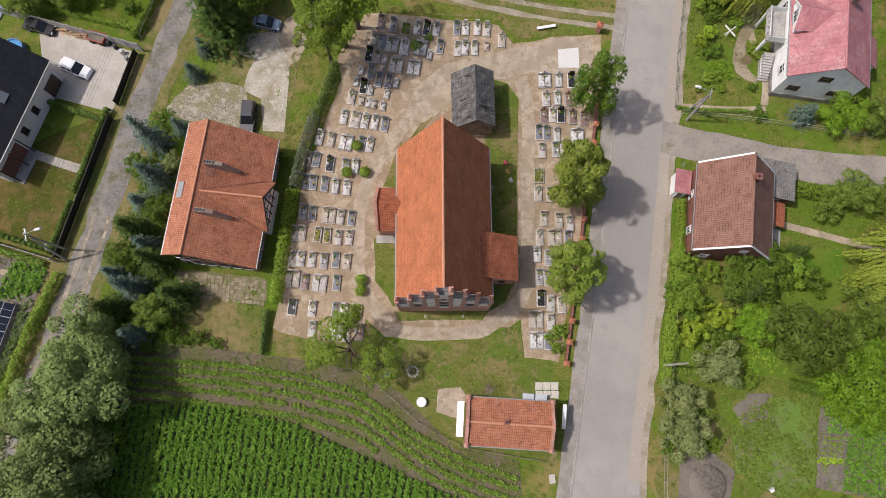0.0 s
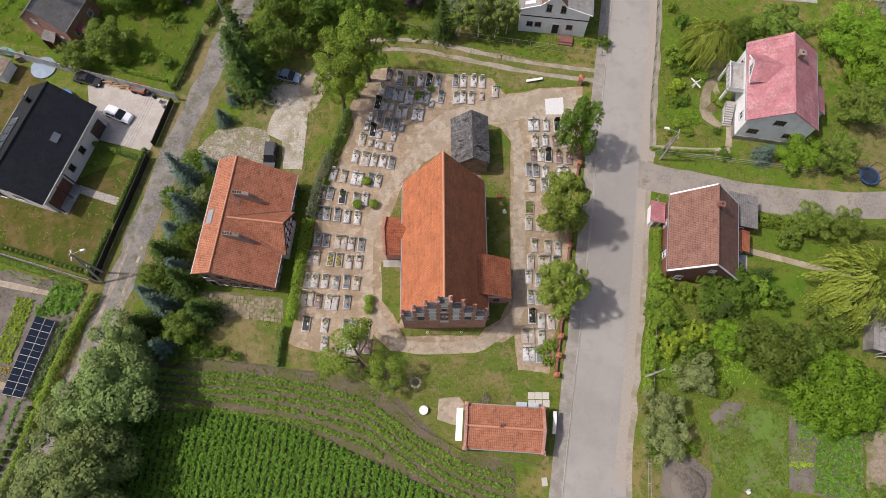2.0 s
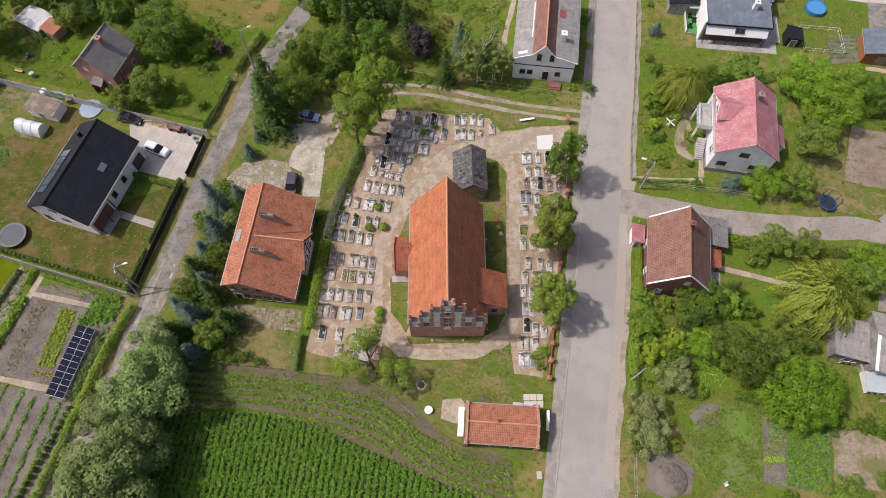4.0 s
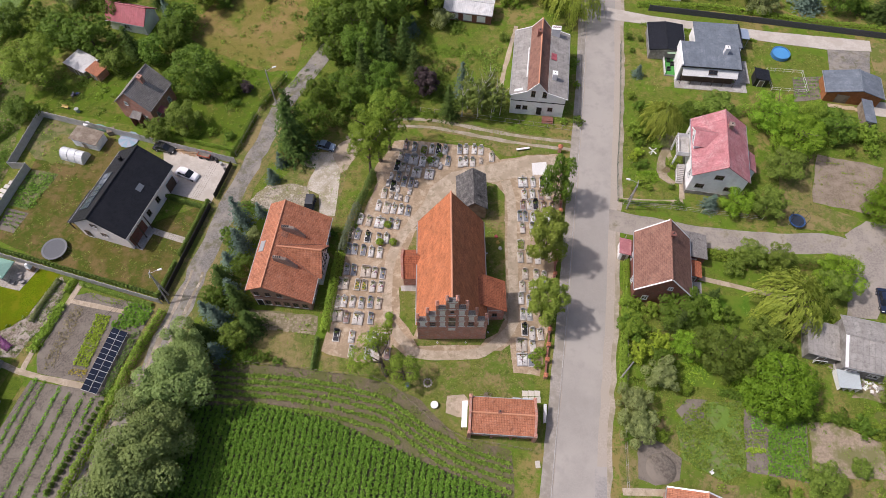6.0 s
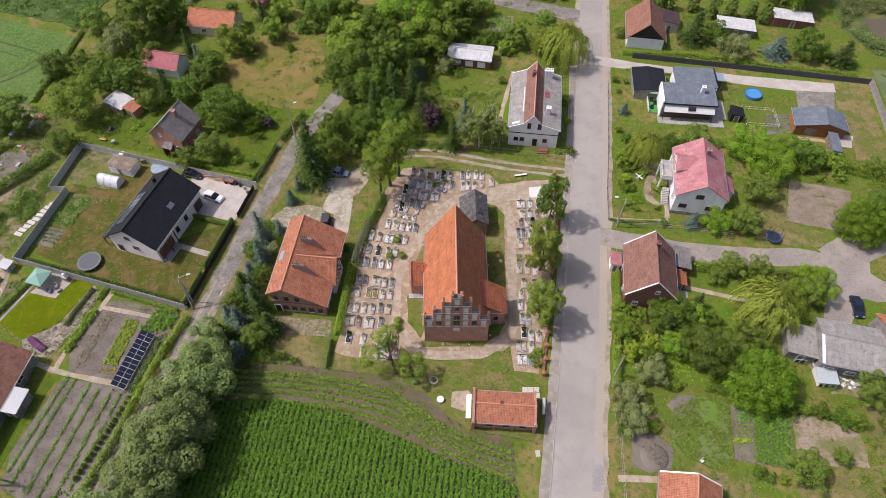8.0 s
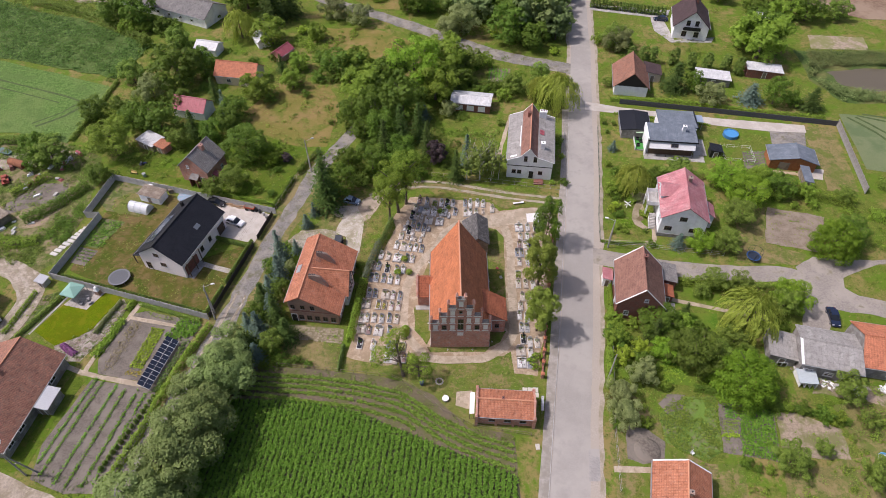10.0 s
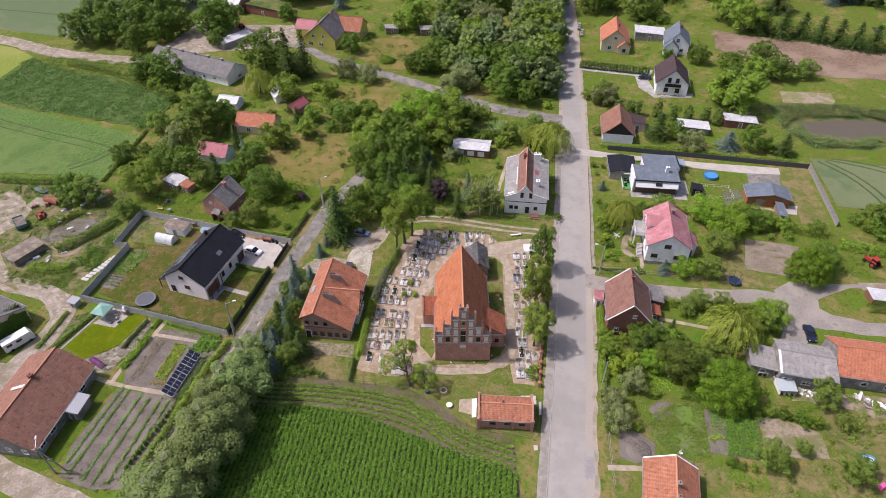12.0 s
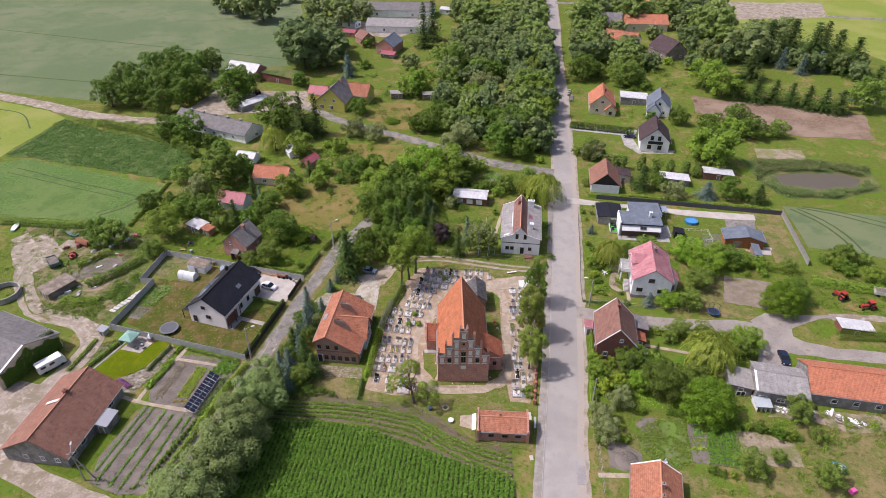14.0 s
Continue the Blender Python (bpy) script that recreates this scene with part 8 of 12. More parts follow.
# woods and gardens to the north-east and north-west
grove((("far1", 141.4, 266.5, 9.4, 16.9), ("far1", 139.8, 283.2, 7.8, 14.1), ("far2", 123.7, 256.1, 5.4, 9.8), ("far1", 144.1, 257.6, 5.5, 10), ("far0", 142.7, 228.1, 9.6, 17.3), ("spruce", 155, 231.9, 11.4, 19.4), ("spruce", 166.5, 233.1, 11.6, 19.7), ("spruce", 172.1, 222.1, 12.3, 20.9), ("spruce", 179.9, 215.9, 11.3, 19.3), ("spruce", 185.4, 209.9, 10.4, 17.7), ("far0", 158.5, 251.7, 7.4, 13.3), ("far0", 172, 256.1, 7.6, 13.7), ("spruce", 188.3, 242.1, 9.4, 16.0), ("blue", 156.9, 217.7, 4.4, 10.7), ("blue", 162.5, 209.7, 4.4, 10.5), ("blue", 171.7, 212.5, 4.5, 10.7), ("spruce", 135.8, 203.3, 8.8, 14.9), ("mid1", 111.8, 192.7, 7.2, 13), ("mid1", 115.5, 182, 6.5, 11.7), ("spruce", 121.5, 179.8, 6.6, 11.3)))
grove((("spruce", 127.8, 176.4, 6.6, 11.3), ("spruce", 134.9, 175.9, 5.9, 10.1), ("spruce", 140.2, 172.1, 5.9, 10.1), ("spruce", 145.7, 168.9, 5.9, 10.1), ("spruce", 151.1, 165.8, 5.9, 10.1), ("spruce", 156.3, 163.3, 5.9, 10.1), ("mid2", 168.2, 166.6, 7.3, 13.2), ("spruce", 183.1, 185.8, 7.4, 12.6), ("mid0", 87.9, 153, 3.6, 6.6), ("mid0", 97.9, 145.4, 5.2, 7.4), ("mid1", 103.7, 141.4, 5.0, 7.0), ("mid0", 111.6, 140.1, 4.6, 8.4), ("mid2", 121.3, 141, 3.7, 6.7), ("mid0", 110, 151, 4.8, 8.7), ("mid1", 88.9, 117.9, 7.4, 13.3), ("mid1", 86.9, 124.7, 4.7, 8.5), ("mid2", 76.4, 195, 6.4, 11.6), ("far1", 84.4, 220.3, 6.3, 11.4), ("far2", 93.6, 215.6, 4.4, 8), ("far2", 88.5, 239.1, 5.4, 9.7)))
grove((("bright", 104.5, 223.9, 2.9, 3.5), ("far2", 113.5, 215.2, 4.5, 8.1), ("bush0", 84.8, 190.9, 3.5, 4.2), ("bush0", 78.4, 185.1, 2.9, 3.4), ("bush0", 78.2, 194.4, 3.5, 4.2), ("far2", -75.8, 232.9, 11, 19.8), ("far0", -64.7, 249.2, 8.7, 15.8), ("blue", -50, 215.9, 4.0, 9.5), ("far0", -59.1, 239.4, 7.2, 13), ("far0", -62.9, 290.2, 9.7, 17.5), ("far0", -79.3, 300.1, 7, 12.6), ("far0", -110.3, 301.3, 10.2, 18.5), ("far0", -125.5, 314.2, 8.2, 14.8), ("far0", -138.7, 323.8, 6.8, 12.2), ("far0", -51.7, 302.7, 6.2, 11.1), ("far0", -73.1, 272.2, 6.5, 11.7), ("bush0", -43.7, 252.7, 4.1, 4.9), ("bush0", 78.4, 157.6, 2.6, 3.1), ("far1", 154.2, 296.8, 7.3, 13.2), ("far2", 142.5, 306.4, 8.2, 14.8)))
grove((("far1", 128, 307.2, 7.3, 13.2), ("far1", 155.6, 251.8, 7.4, 13.3), ("far0", 87.3, 303.5, 6.3, 11.4), ("far1", 78.6, 219.8, 4.4, 8)))
# woods and clumps to the west and north-west
for x, y, r in ((-143, 172, 6.5), (-145, 194, 6.0), (-132, 172, 6.2), (-139, 208, 6), (-123, 181, 6.5), (-131, 214, 6.2), (-117, 191, 6.4), (-119, 208, 6), (-114, 215, 5.6), (-119, 164, 5.4), (-113, 175, 5.6), (-108, 181, 5.4), (-94, 185, 6), (-128, 196, 6), (-136, 184, 6), (-126, 204, 6)):
    plant("mid0", x, y, r, r * 1.95)
plant("weep", 22.4, 97.6, 3.2, 6.5)
plant("dome", -24.7, 155.4, 3.0, 1.6)
grove((("blue", -61.3, 91.2, 2.2, 7.5), ("spruce", -65.0, 96.2, 2.4, 8.0), ("dark", -57.6, 83.4, 2.8, 5.5), ("dark", -73.4, 92.8, 3.0, 6.0), ("lush", -46.8, 74.6, 2.0, 2.8)))
grove((("bush1", 13.0, 97.5, 2.4, 3), ("bush0", 8.0, 99.2, 2.2, 3), ("bush2", 11.5, 86.0, 1.2, 1.6), ("bush0", 25.0, 62.4, 1.3, 1.8), ("bright", 25.8, 72.0, 0.9, 1.3), ("bush1", 26.0, 78.5, 1.1, 1.4), ("bush2", 13.4, 63.3, 0.8, 1.1), ("bush1", 22.4, 62.6, 0.8, 1.1), ("birch", 3.4, 66.4, 2.0, 8.4), ("birch", 6.2, 66.0, 2.1, 9.0), ("birch", 8.6, 65.4, 1.9, 8.5), ("birch", 9.8, 64.6, 1.6, 7.4), ("bush0", -9.0, 65.2, 2.0, 3), ("bush0", -17.0, 63.5, 2.2, 3.5), ("bush2", -22.5, 62.4, 2.2, 3.4), ("dark", -13.6, 68.4, 3.6, 9), ("dark", -20.2, 67.4, 3.6, 8.5), ("dark", -25.6, 66.0, 3.0, 7.5)))
# thicket in the eastern garden, birches by the white house
grove((("dark1", 37.5, 21.7, 4.0, 5.1), ("bush0", 29.2, 18.9, 2.5, 3.5), ("bush1", 29.5, 23.1, 1.8, 2.3), ("lush", 37.8, 15.7, 2.2, 3.1), ("olive1", 50.8, 31.4, 2.8, 4.2), ("olive0", 56.1, 31.1, 2.5, 3.8), ("lush", 64.7, 27.0, 3.6, 5.4), ("olive2", 50.9, 17.6, 3.0, 4.5), ("bush0", 51.5, 15.0, 2.3, 3.3), ("bush0", 33.2, 13.4, 2.2, 3.1), ("bush1", 42.6, 21.8, 2.3, 3.0)))
grove((("spruce0", -0.3, 63.9, 2.6, 9.5), ("birch", 5.4, 64.2, 2.0, 9.4), ("birch", 8.0, 63.9, 1.7, 8.0), ("purple", -5.0, 70.3, 2.6, 6.5), ("birch", 7.4, 67.4, 1.9, 8.6), ("blue0", 2.4, 70.0, 2.4, 9.5), ("birch", 2.2, 64.2, 1.6, 7.6)))
# the dense wood along the road to the north
WOOD_EDGE = ((125, 32.0), (148, 34.5), (164, 37.0), (183, 39.8), (204, 42.4), (228, 45.4), (262, 49.6))
for i in range(20):
    for j in range(8):
        y = 128 + 6.4 * i + rng.uniform(-2, 2)
        lo = max(k for k in range(len(WOOD_EDGE) - 1) if WOOD_EDGE[k][0] <= y)
        (y0, e0), (y1, e1) = WOOD_EDGE[lo], WOOD_EDGE[lo + 1]
        x = e0 + (e1 - e0) * (y - y0) / (y1 - y0) - 0.5 - 6.0 * j + rng.uniform(-1.6, 1.6)
        if j == 3 or (j > 3 and rng.random() < 0.45) or y < 129 + max(0.0, (22 - x) * 0.55) or any((x - a) ** 2 + (y - b) ** 2 < 17 for a, b in PLACED):
            continue
        r = rng.uniform(3.4, 5.4)
        plant(rng.choice(("far0", "far1", "far2", "far2")), x, y, r, r * rng.uniform(2.0, 2.7))
# the far ends of the village
for i in range(26):
    plant(any_of("far"), rng.uniform(22, 40) + 0.12 * (i * 5), 225 + i * 5.0, rng.uniform(4.5, 6.5), rng.uniform(11, 15))
for i in range(16):
    plant(any_of("far"), rng.uniform(2, 26), rng.uniform(222, 345), rng.uniform(3.5, 6.0), rng.uniform(7, 13))
for i in range(14):
    plant(any_of("far"), 64 + 0.14 * i * 9 + rng.uniform(6, 14), 228 + 9 * i, rng.uniform(3.5, 5.5), rng.uniform(7, 12))
for i in range(16):
    plant(any_of("far"), rng.uniform(90, 150), rng.uniform(255, 335), rng.uniform(3.0, 5.0), rng.uniform(6, 10))
for i in range(14):
    plant("far0" if i % 2 else "far2", 120 + 5.2 * i + rng.uniform(-3, 3), 236 - 2.6 * i + rng.uniform(-8, 8), rng.uniform(3.2, 4.6), rng.uniform(8, 12))
for i in range(9):
    plant(any_of("far"), rng.uniform(-135, -85), rng.uniform(338, 352), rng.uniform(3.5, 5.5), rng.uniform(7, 10))
for i in range(12):
    plant(any_of("bush"), rng.uniform(99, 122), rng.uniform(52, 63), rng.uniform(1.6, 3.2))
wood([t for t in FAR_WOOD if t[1] <= 60 and t[2] < 265], "dense dark green wood along the road north of the village")
wood([t for t in FAR_WOOD if not (t[1] <= 60 and t[2] < 265)], "leafy green woods and clumps of distant trees")
# ---- graves ----
FLOWER = [plain("dull red flowers", (0.30, 0.06, 0.06), 0.7), plain("white flowers", (0.62, 0.60, 0.55), 0.7), plain("ochre flowers", (0.42, 0.31, 0.08), 0.7), plain("mauve flowers", (0.33, 0.17, 0.24), 0.7)]
TERRA = [
    surface("pale terrazzo", (0.58, 0.55, 0.51), (0.40, 0.375, 0.34), 6.0, (0.42, 0.40, 0.37), 1.2, coord="object", bump=0.1),
    surface("grey terrazzo", (0.40, 0.395, 0.39), (0.31, 0.305, 0.30), 9.0, (0.26, 0.255, 0.25), 1.2, coord="object", bump=0.1),
    surface("beige terrazzo", (0.52, 0.455, 0.38), (0.36, 0.31, 0.255), 6.0, (0.38, 0.34, 0.29), 1.2, coord="object", bump=0.1),
    surface("blue-grey granite", (0.20, 0.215, 0.24), (0.14, 0.15, 0.17), 12.0, coord="object", bump=0.05, rough=0.35, spec=0.5),
    surface("black granite", (0.035, 0.035, 0.038), (0.022, 0.022, 0.024), 14.0, coord="object", bump=0.03, rough=0.2, spec=0.6),
    surface("reddish granite", (0.26, 0.17, 0.145), (0.18, 0.115, 0.10), 12.0, coord="object", bump=0.05, rough=0.35, spec=0.5),
    surface("white marble", (0.68, 0.665, 0.64), (0.54, 0.525, 0.50), 5.0, (0.42, 0.405, 0.38), 1.5, coord="object", bump=0.05, rough=0.5),
]
GRAVEMADE = {}


def flowers(parent, x, y, z, r, material, name="bouquet"):
    b = Build()
    for i in range(6):
        a = 1.05 * i + 0.4
        q = r * (0.62 if i else 0.0)
        b.dome(x + math.cos(a) * q, y + math.sin(a) * q, z, r * 0.55, r * 0.75, 6, 2)
    return part(name, b, material, parent)


def grave(kind, x, y, turn, pick):
    """One grave: kerb frame, slab, headstone, lanterns and flowers; the head points to +y."""
    key = (kind, pick)
    if key in GRAVEMADE:
        return copy_thing(GRAVEMADE[key], pose(x, y, 0, 0, 0, turn))
    w, l, hh = {"n": (0.95, 2.05, 0.85), "w": (1.75, 2.2, 0.95), "s": (0.7, 1.25, 0.6), "k": (1.05, 2.1, 1.0), "g": (1.3, 2.1, 0.3), "f": (1.25, 2.3, 0.8), "d": (1.1, 2.1, 0.25), "y": (0.95, 2.05, 0.8)}[kind]
    base = {"k": 6, "d": 1, "f": 6}.get(kind, (0, 1, 2, 0, 6, 0)[pick % 6])
    top = {"k": 4, "d": 3, "g": 1}.get(kind, (0, 6, 2, 3, 0, 1, 6, 5)[pick % 8])
    words = {"k": "polished black granite grave with pale kerb", "g": "planted grave bed with low stone kerb", "y": "pale grave with bright yellow flower bed", "w": "wide double grave of stone slabs with flowers", "s": "small old stone grave with low headstone", "f": "grave framed by a white stone kerb", "d": "flat dark stone grave slab", "n": "stone grave with headstone, lanterns and flowers"}[kind]
    colour = ("pale", "white", "beige", "blue-grey", "pale", "grey", "white", "reddish")[pick % 8]
    if kind == "n":
        words = colour + " " + words
    g = thing("grave", x, y, 0, turn, words, "grave", "graves in the churchyard")
    kb = Build()
    for sx in (-1, 1):
        kb.box(sx * (w / 2 - 0.06), 0, 0, 0.12, l, 0.26)
    for sy in (-1, 1):
        kb.box(0, sy * (l / 2 - 0.06), 0, w - 0.24, 0.12, 0.26)
    part("kerb", kb, TERRA[base], g)
    if kind == "g":
        bed = np.random.default_rng(pick)
        q = np.c_[bed.uniform(-w / 2 + 0.1, w / 2 - 0.1, 150), bed.uniform(-l / 2 + 0.1, l / 2 - 0.1, 150), bed.uniform(0.2, 0.42, 150)]
        v, f = leaf_cloud(q, bed.normal(size=q.shape) * 0.5 + [0, 0, 1], bed.uniform(0.08, 0.16, 150), bed)
        part("planting", fast_mesh("planting", v, f, LEAF_LIME), None, g)
    elif kind == "y":
        part("bed", Build().box(0, -0.1, 0.05, w - 0.26, l - 0.5, 0.16), SOIL, g)
        for i in range(5):
            flowers(g, (i % 2 - 0.5) * 0.28, -0.7 + 0.28 * i, 0.2, 0.17, FLOWER[2])
        part("planting", Build().box(0, -0.1, 0.2, w - 0.4, l - 0.75, 0.06), LEAF_DARK, g)
    else:
        sb = Build()
        if kind == "w":
            for sx in (-1, 1):
                sb.box(sx * w * 0.235, -0.12, 0.2, w * 0.41, l - 0.5, 0.14, 0, 0.97)
        else:
            sb.box(0, -0.1, 0.2, w - 0.2, l - 0.42, 0.14, 0, 0.96)
        part("slab", sb, TERRA[top], g)
    if kind != "d":
        hb = Build().box(0, l / 2 - 0.16, 0.2, w * 0.86, 0.2, hh * 0.35)
        if pick % 3 == 0:
            hb.box(0, l / 2 - 0.14, 0.2 + hh * 0.35, w * 0.66, 0.14, hh * 0.55, 0, 0.9)
        elif pick % 3 == 1:
            hb.box(0, l / 2 - 0.14, 0.2 + hh * 0.35, 0.13, 0.12, hh * 0.75).box(0, l / 2 - 0.14, 0.2 + hh * 0.75, 0.5, 0.12, 0.13)
        else:
            hb.box(-w * 0.16, l / 2 - 0.14, 0.2 + hh * 0.35, w * 0.4, 0.14, hh * 0.5).box(w * 0.22, l / 2 - 0.14, 0.2 + hh * 0.35, w * 0.3, 0.14, hh * 0.32)
        part("headstone", hb, TERRA[top if kind != "g" else 0], g)
    rr = random.Random(pick * 7 + len(kind))
    if kind in "nwkf":
        for i in range(3 if kind == "w" else 2):
            flowers(g, rr.uniform(-w * 0.28, w * 0.28), rr.uniform(-0.1, l / 2 - 0.42), 0.33, rr.uniform(0.10, 0.17), FLOWER[rr.randrange(4)])
        fresh = np.random.default_rng(pick + 5)
        q = np.c_[fresh.uniform(-w * 0.3, w * 0.3, 26), fresh.uniform(l * 0.1, l * 0.36, 26), fresh.uniform(0.36, 0.6, 26)]
        v, f = leaf_cloud(q, fresh.normal(size=q.shape) + [0, 0, 1], fresh.uniform(0.07, 0.13, 26), fresh)
        part("bouquet", fast_mesh("bouquet", v, f, LEAF_DARK), None, g)
    for i in range(2):
        lx, ly = rr.uniform(-w * 0.3, w * 0.3), rr.uniform(-l * 0.3, l * 0.15)
        lb = part("lantern", Build().tube((lx, ly, 0.3), (lx, ly, 0.5), 0.07, 0.06, 6), (FLOWER[0], FLOWER[1], TIMBER)[i + pick % 2], g)
        part("lid", Build().dome(lx, ly, 0.5, 0.075, 0.06, 6, 2), BLACK, lb)
    GRAVEMADE[key] = g
    return g


def graves(text, turn):
    for i, word in enumerate(text.split(", ")):
        x, y, kind = word.split()
        pick = rng.randrange(12) if kind == "n" else rng.randrange(3)
        grave(kind, float(x), float(y), turn + rng.uniform(-2, 2), pick)


graves("-8.7 56.9 n, -7.0 56.3 n, -5.2 55.7 g, -3.7 55.8 n, -2.4 55.7 k, -1.1 55.6 n, -9.6 54.2 n, -8.4 53.8 d, -7.1 53.4 w, -5.4 52.9 f, -3.2 52.8 w, -0.6 52.9 n, -2.0 51.7 s, -10.2 51.8 k", -9)
graves("-9.1 51.6 n, -8.1 51.1 s, -8.3 49.9 s, -6.5 50.3 w, -4.1 49.9 w, -11.2 49.4 s, -9.9 49.3 n, -8.8 48.1 n, -7.5 47.9 n, -6.5 47.6 s, -11.8 47.8 s, -10.8 47.1 k, -9.9 46.5 s, -7.7 46.0 s", -9)
graves("-12.4 45.6 n, -11.1 45.1 s, -10.1 44.8 s, -9.4 44.6 s, -8.2 44.3 s, -13.3 42.8 n, -11.8 42.4 f, -10.5 42.2 n, -9.2 42.0 n, -7.9 41.7 n, -16.4 39.9 n, -14.9 39.6 n, -12.9 39.2 w, -10.9 39.0 n", -9)
graves("-9.8 38.9 n, -17.8 37.0 n, -16.7 36.8 n", -9)
graves("1.7 55.7 n, 2.9 55.7 n, 4.5 55.7 n, 5.8 55.5 n, 7.8 53.9 n, 1.8 52.6 n, 2.8 52.8 n, 4.1 52.7 n, 5.7 53.0 s", -4)
graves("-14.9 36.2 k, -12.9 35.9 n, -11.6 35.9 n, -18.0 33.8 n, -17.0 33.7 n, -15.5 33.5 n, -14.1 33.2 n, -12.6 33.0 n, -18.1 29.8 n, -16.9 29.6 n, -14.8 29.3 w, -13.3 29.1 n, -11.9 28.9 n, -19.1 27.0 n", -4)
graves("-18.1 27.0 n, -16.1 26.8 y, -14.9 26.7 y, -13.5 26.4 n, -12.1 26.4 n, -19.1 23.7 n, -18.1 23.7 n, -16.7 23.6 n, -15.2 23.4 n, -13.7 23.5 n, -12.3 23.3 n, -19.0 21.2 w, -17.5 20.8 n, -15.6 20.6 w", -4)
graves("-13.5 20.6 n, -18.9 17.6 k, -16.4 17.4 n, -13.5 17.2 n, -12.5 17.1 n, -10.9 17.0 g, -16.3 14.9 n, -13.3 14.6 w, -12.1 14.3 n, -10.5 14.5 n", -4)
graves("13.4 48.0 w, 15.3 48.0 n, 17.0 47.9 k, 18.3 48.2 n, 13.5 45.3 n, 15.0 45.4 n, 16.5 45.2 n, 17.9 45.2 n, 13.1 42.9 n, 14.3 43.0 n, 15.4 42.9 k, 16.9 42.7 n, 18.4 42.5 n, 12.4 40.5 n", 0)
graves("13.4 40.4 n, 14.7 40.2 n, 17.4 40.0 w, 12.7 38.0 n, 14.5 38.1 n, 15.6 37.9 n, 17.7 37.4 n, 12.2 34.6 g, 12.0 32.1 n, 13.5 32.0 n, 15.0 31.8 n, 12.6 28.8 n, 14.5 28.6 n, 15.9 28.2 n", 0)
graves("12.0 26.4 n, 13.9 26.3 w, 15.6 26.2 n, 11.6 24.2 n, 13.0 23.7 n, 11.8 21.3 n, 12.8 21.2 n, 11.9 18.6 k, 13.1 18.0 n, 14.4 17.8 n, 11.2 16.0 w, 13.0 15.7 n, 11.2 13.5 w, 12.6 13.3 n", 0)
# ---- crops, hedges, weeds ----
def rows_mesh(name, lines, step, size, leaves_each, material, spread=0.18, height=0.35, miss=0.04):
    """Plants along plan lines, a few leaves each, in one mesh."""
    P = []
    for a, c in lines:
        a, c = np.array(a, float), np.array(c, float)
        n = max(1, int(np.linalg.norm(c - a) / step))
        t = (np.arange(n) + gen.uniform(0.2, 0.8, n)) / n
        t = t[gen.random(n) > miss]
        P.append(a + (c - a) * t[:, None])
    p = np.concatenate(P)
    k = leaves_each
    big = np.repeat(gen.uniform(0.7, 1.2, len(p)), k)
    q = np.repeat(p, k, axis=0) + gen.normal(size=(len(p) * k, 2)) * spread * big[:, None]
    z = gen.uniform(0.12, 1.0, len(q)) * height * big
    nrm = np.c_[gen.normal(size=(len(q), 2)) * 0.55, np.ones(len(q))]
    v, f = leaf_cloud(np.c_[q, z], nrm, size * gen.uniform(0.7, 1.3, len(q)) * big, gen)
    return fast_mesh(name, v, f, material)


def crop(name, lines, step, size, each, material, label, category="crop", **more):
    return tagged(part(name, rows_mesh(name, lines, step, size, each, material, **more), None), label, category, kind="stuff")


def north_edge(x, pts):
    return float(np.interp(x, [p[0] for p in pts], [p[1] for p in pts]))


MAIN = [(-46, 6.6), (-36.2, 6.4), (-29.1, 6.2), (-18.1, 4.0), (-5.1, -1.8), (3.7, -5.2), (9, -7.6)]
HEAD = [(-46, 12.6), (-36.4, 11.9), (-26, 11.2), (-18.6, 10.1), (-10.2, 7.9), (-3.8, 3.2), (2.3, 0.1), (8.8, -2.0)]
lines = []
for i in range(66):
    x = -46.5 + 0.9 * i
    top = north_edge(x, MAIN)
    lines.append(((x - 0.11 * (top + 18), -18), (x, top - 0.3)))
lines = [l for l in lines if l[1][0] < 8.6]
# soil sheet whose dark colour paints in the shade between the plants
sheet("row_shade_soil", [(-46.5, -18.3)] + [(x, y - 0.2) for x, y in MAIN] + [(8.6, -18.3)], 0.03, surface("earth with row shade painted in", (0.085, 0.080, 0.045), (0.055, 0.055, 0.030), 3.0, (0.070, 0.085, 0.030), 0.5, bump=0.8, dist=0.08), "earth painted dark for the shade between the potato rows", "soil")
crop("potato_field", lines, 0.24, 0.185, 17, LEAF_CROP, "rows of dense green potato plants", spread=0.19, height=0.66, miss=0.015)
lines = []
for k in range(6):
    off = 0.7 + 0.95 * k
    line = [(x, north_edge(x, HEAD) - off * (1 + 0.012 * (x + 46) * (k / 6))) for x in np.arange(-44, 8.6, 1.5)]
    line = [p for p in line if p[1] > north_edge(p[0], MAIN) + 0.5]
    lines += list(zip(line[:-1], line[1:]))
crop("headland_crop", lines, 0.2, 0.17, 17, LEAF_YOUNG, "thin yellowing rows along the field's headland", spread=0.16, height=0.42, miss=0.12)

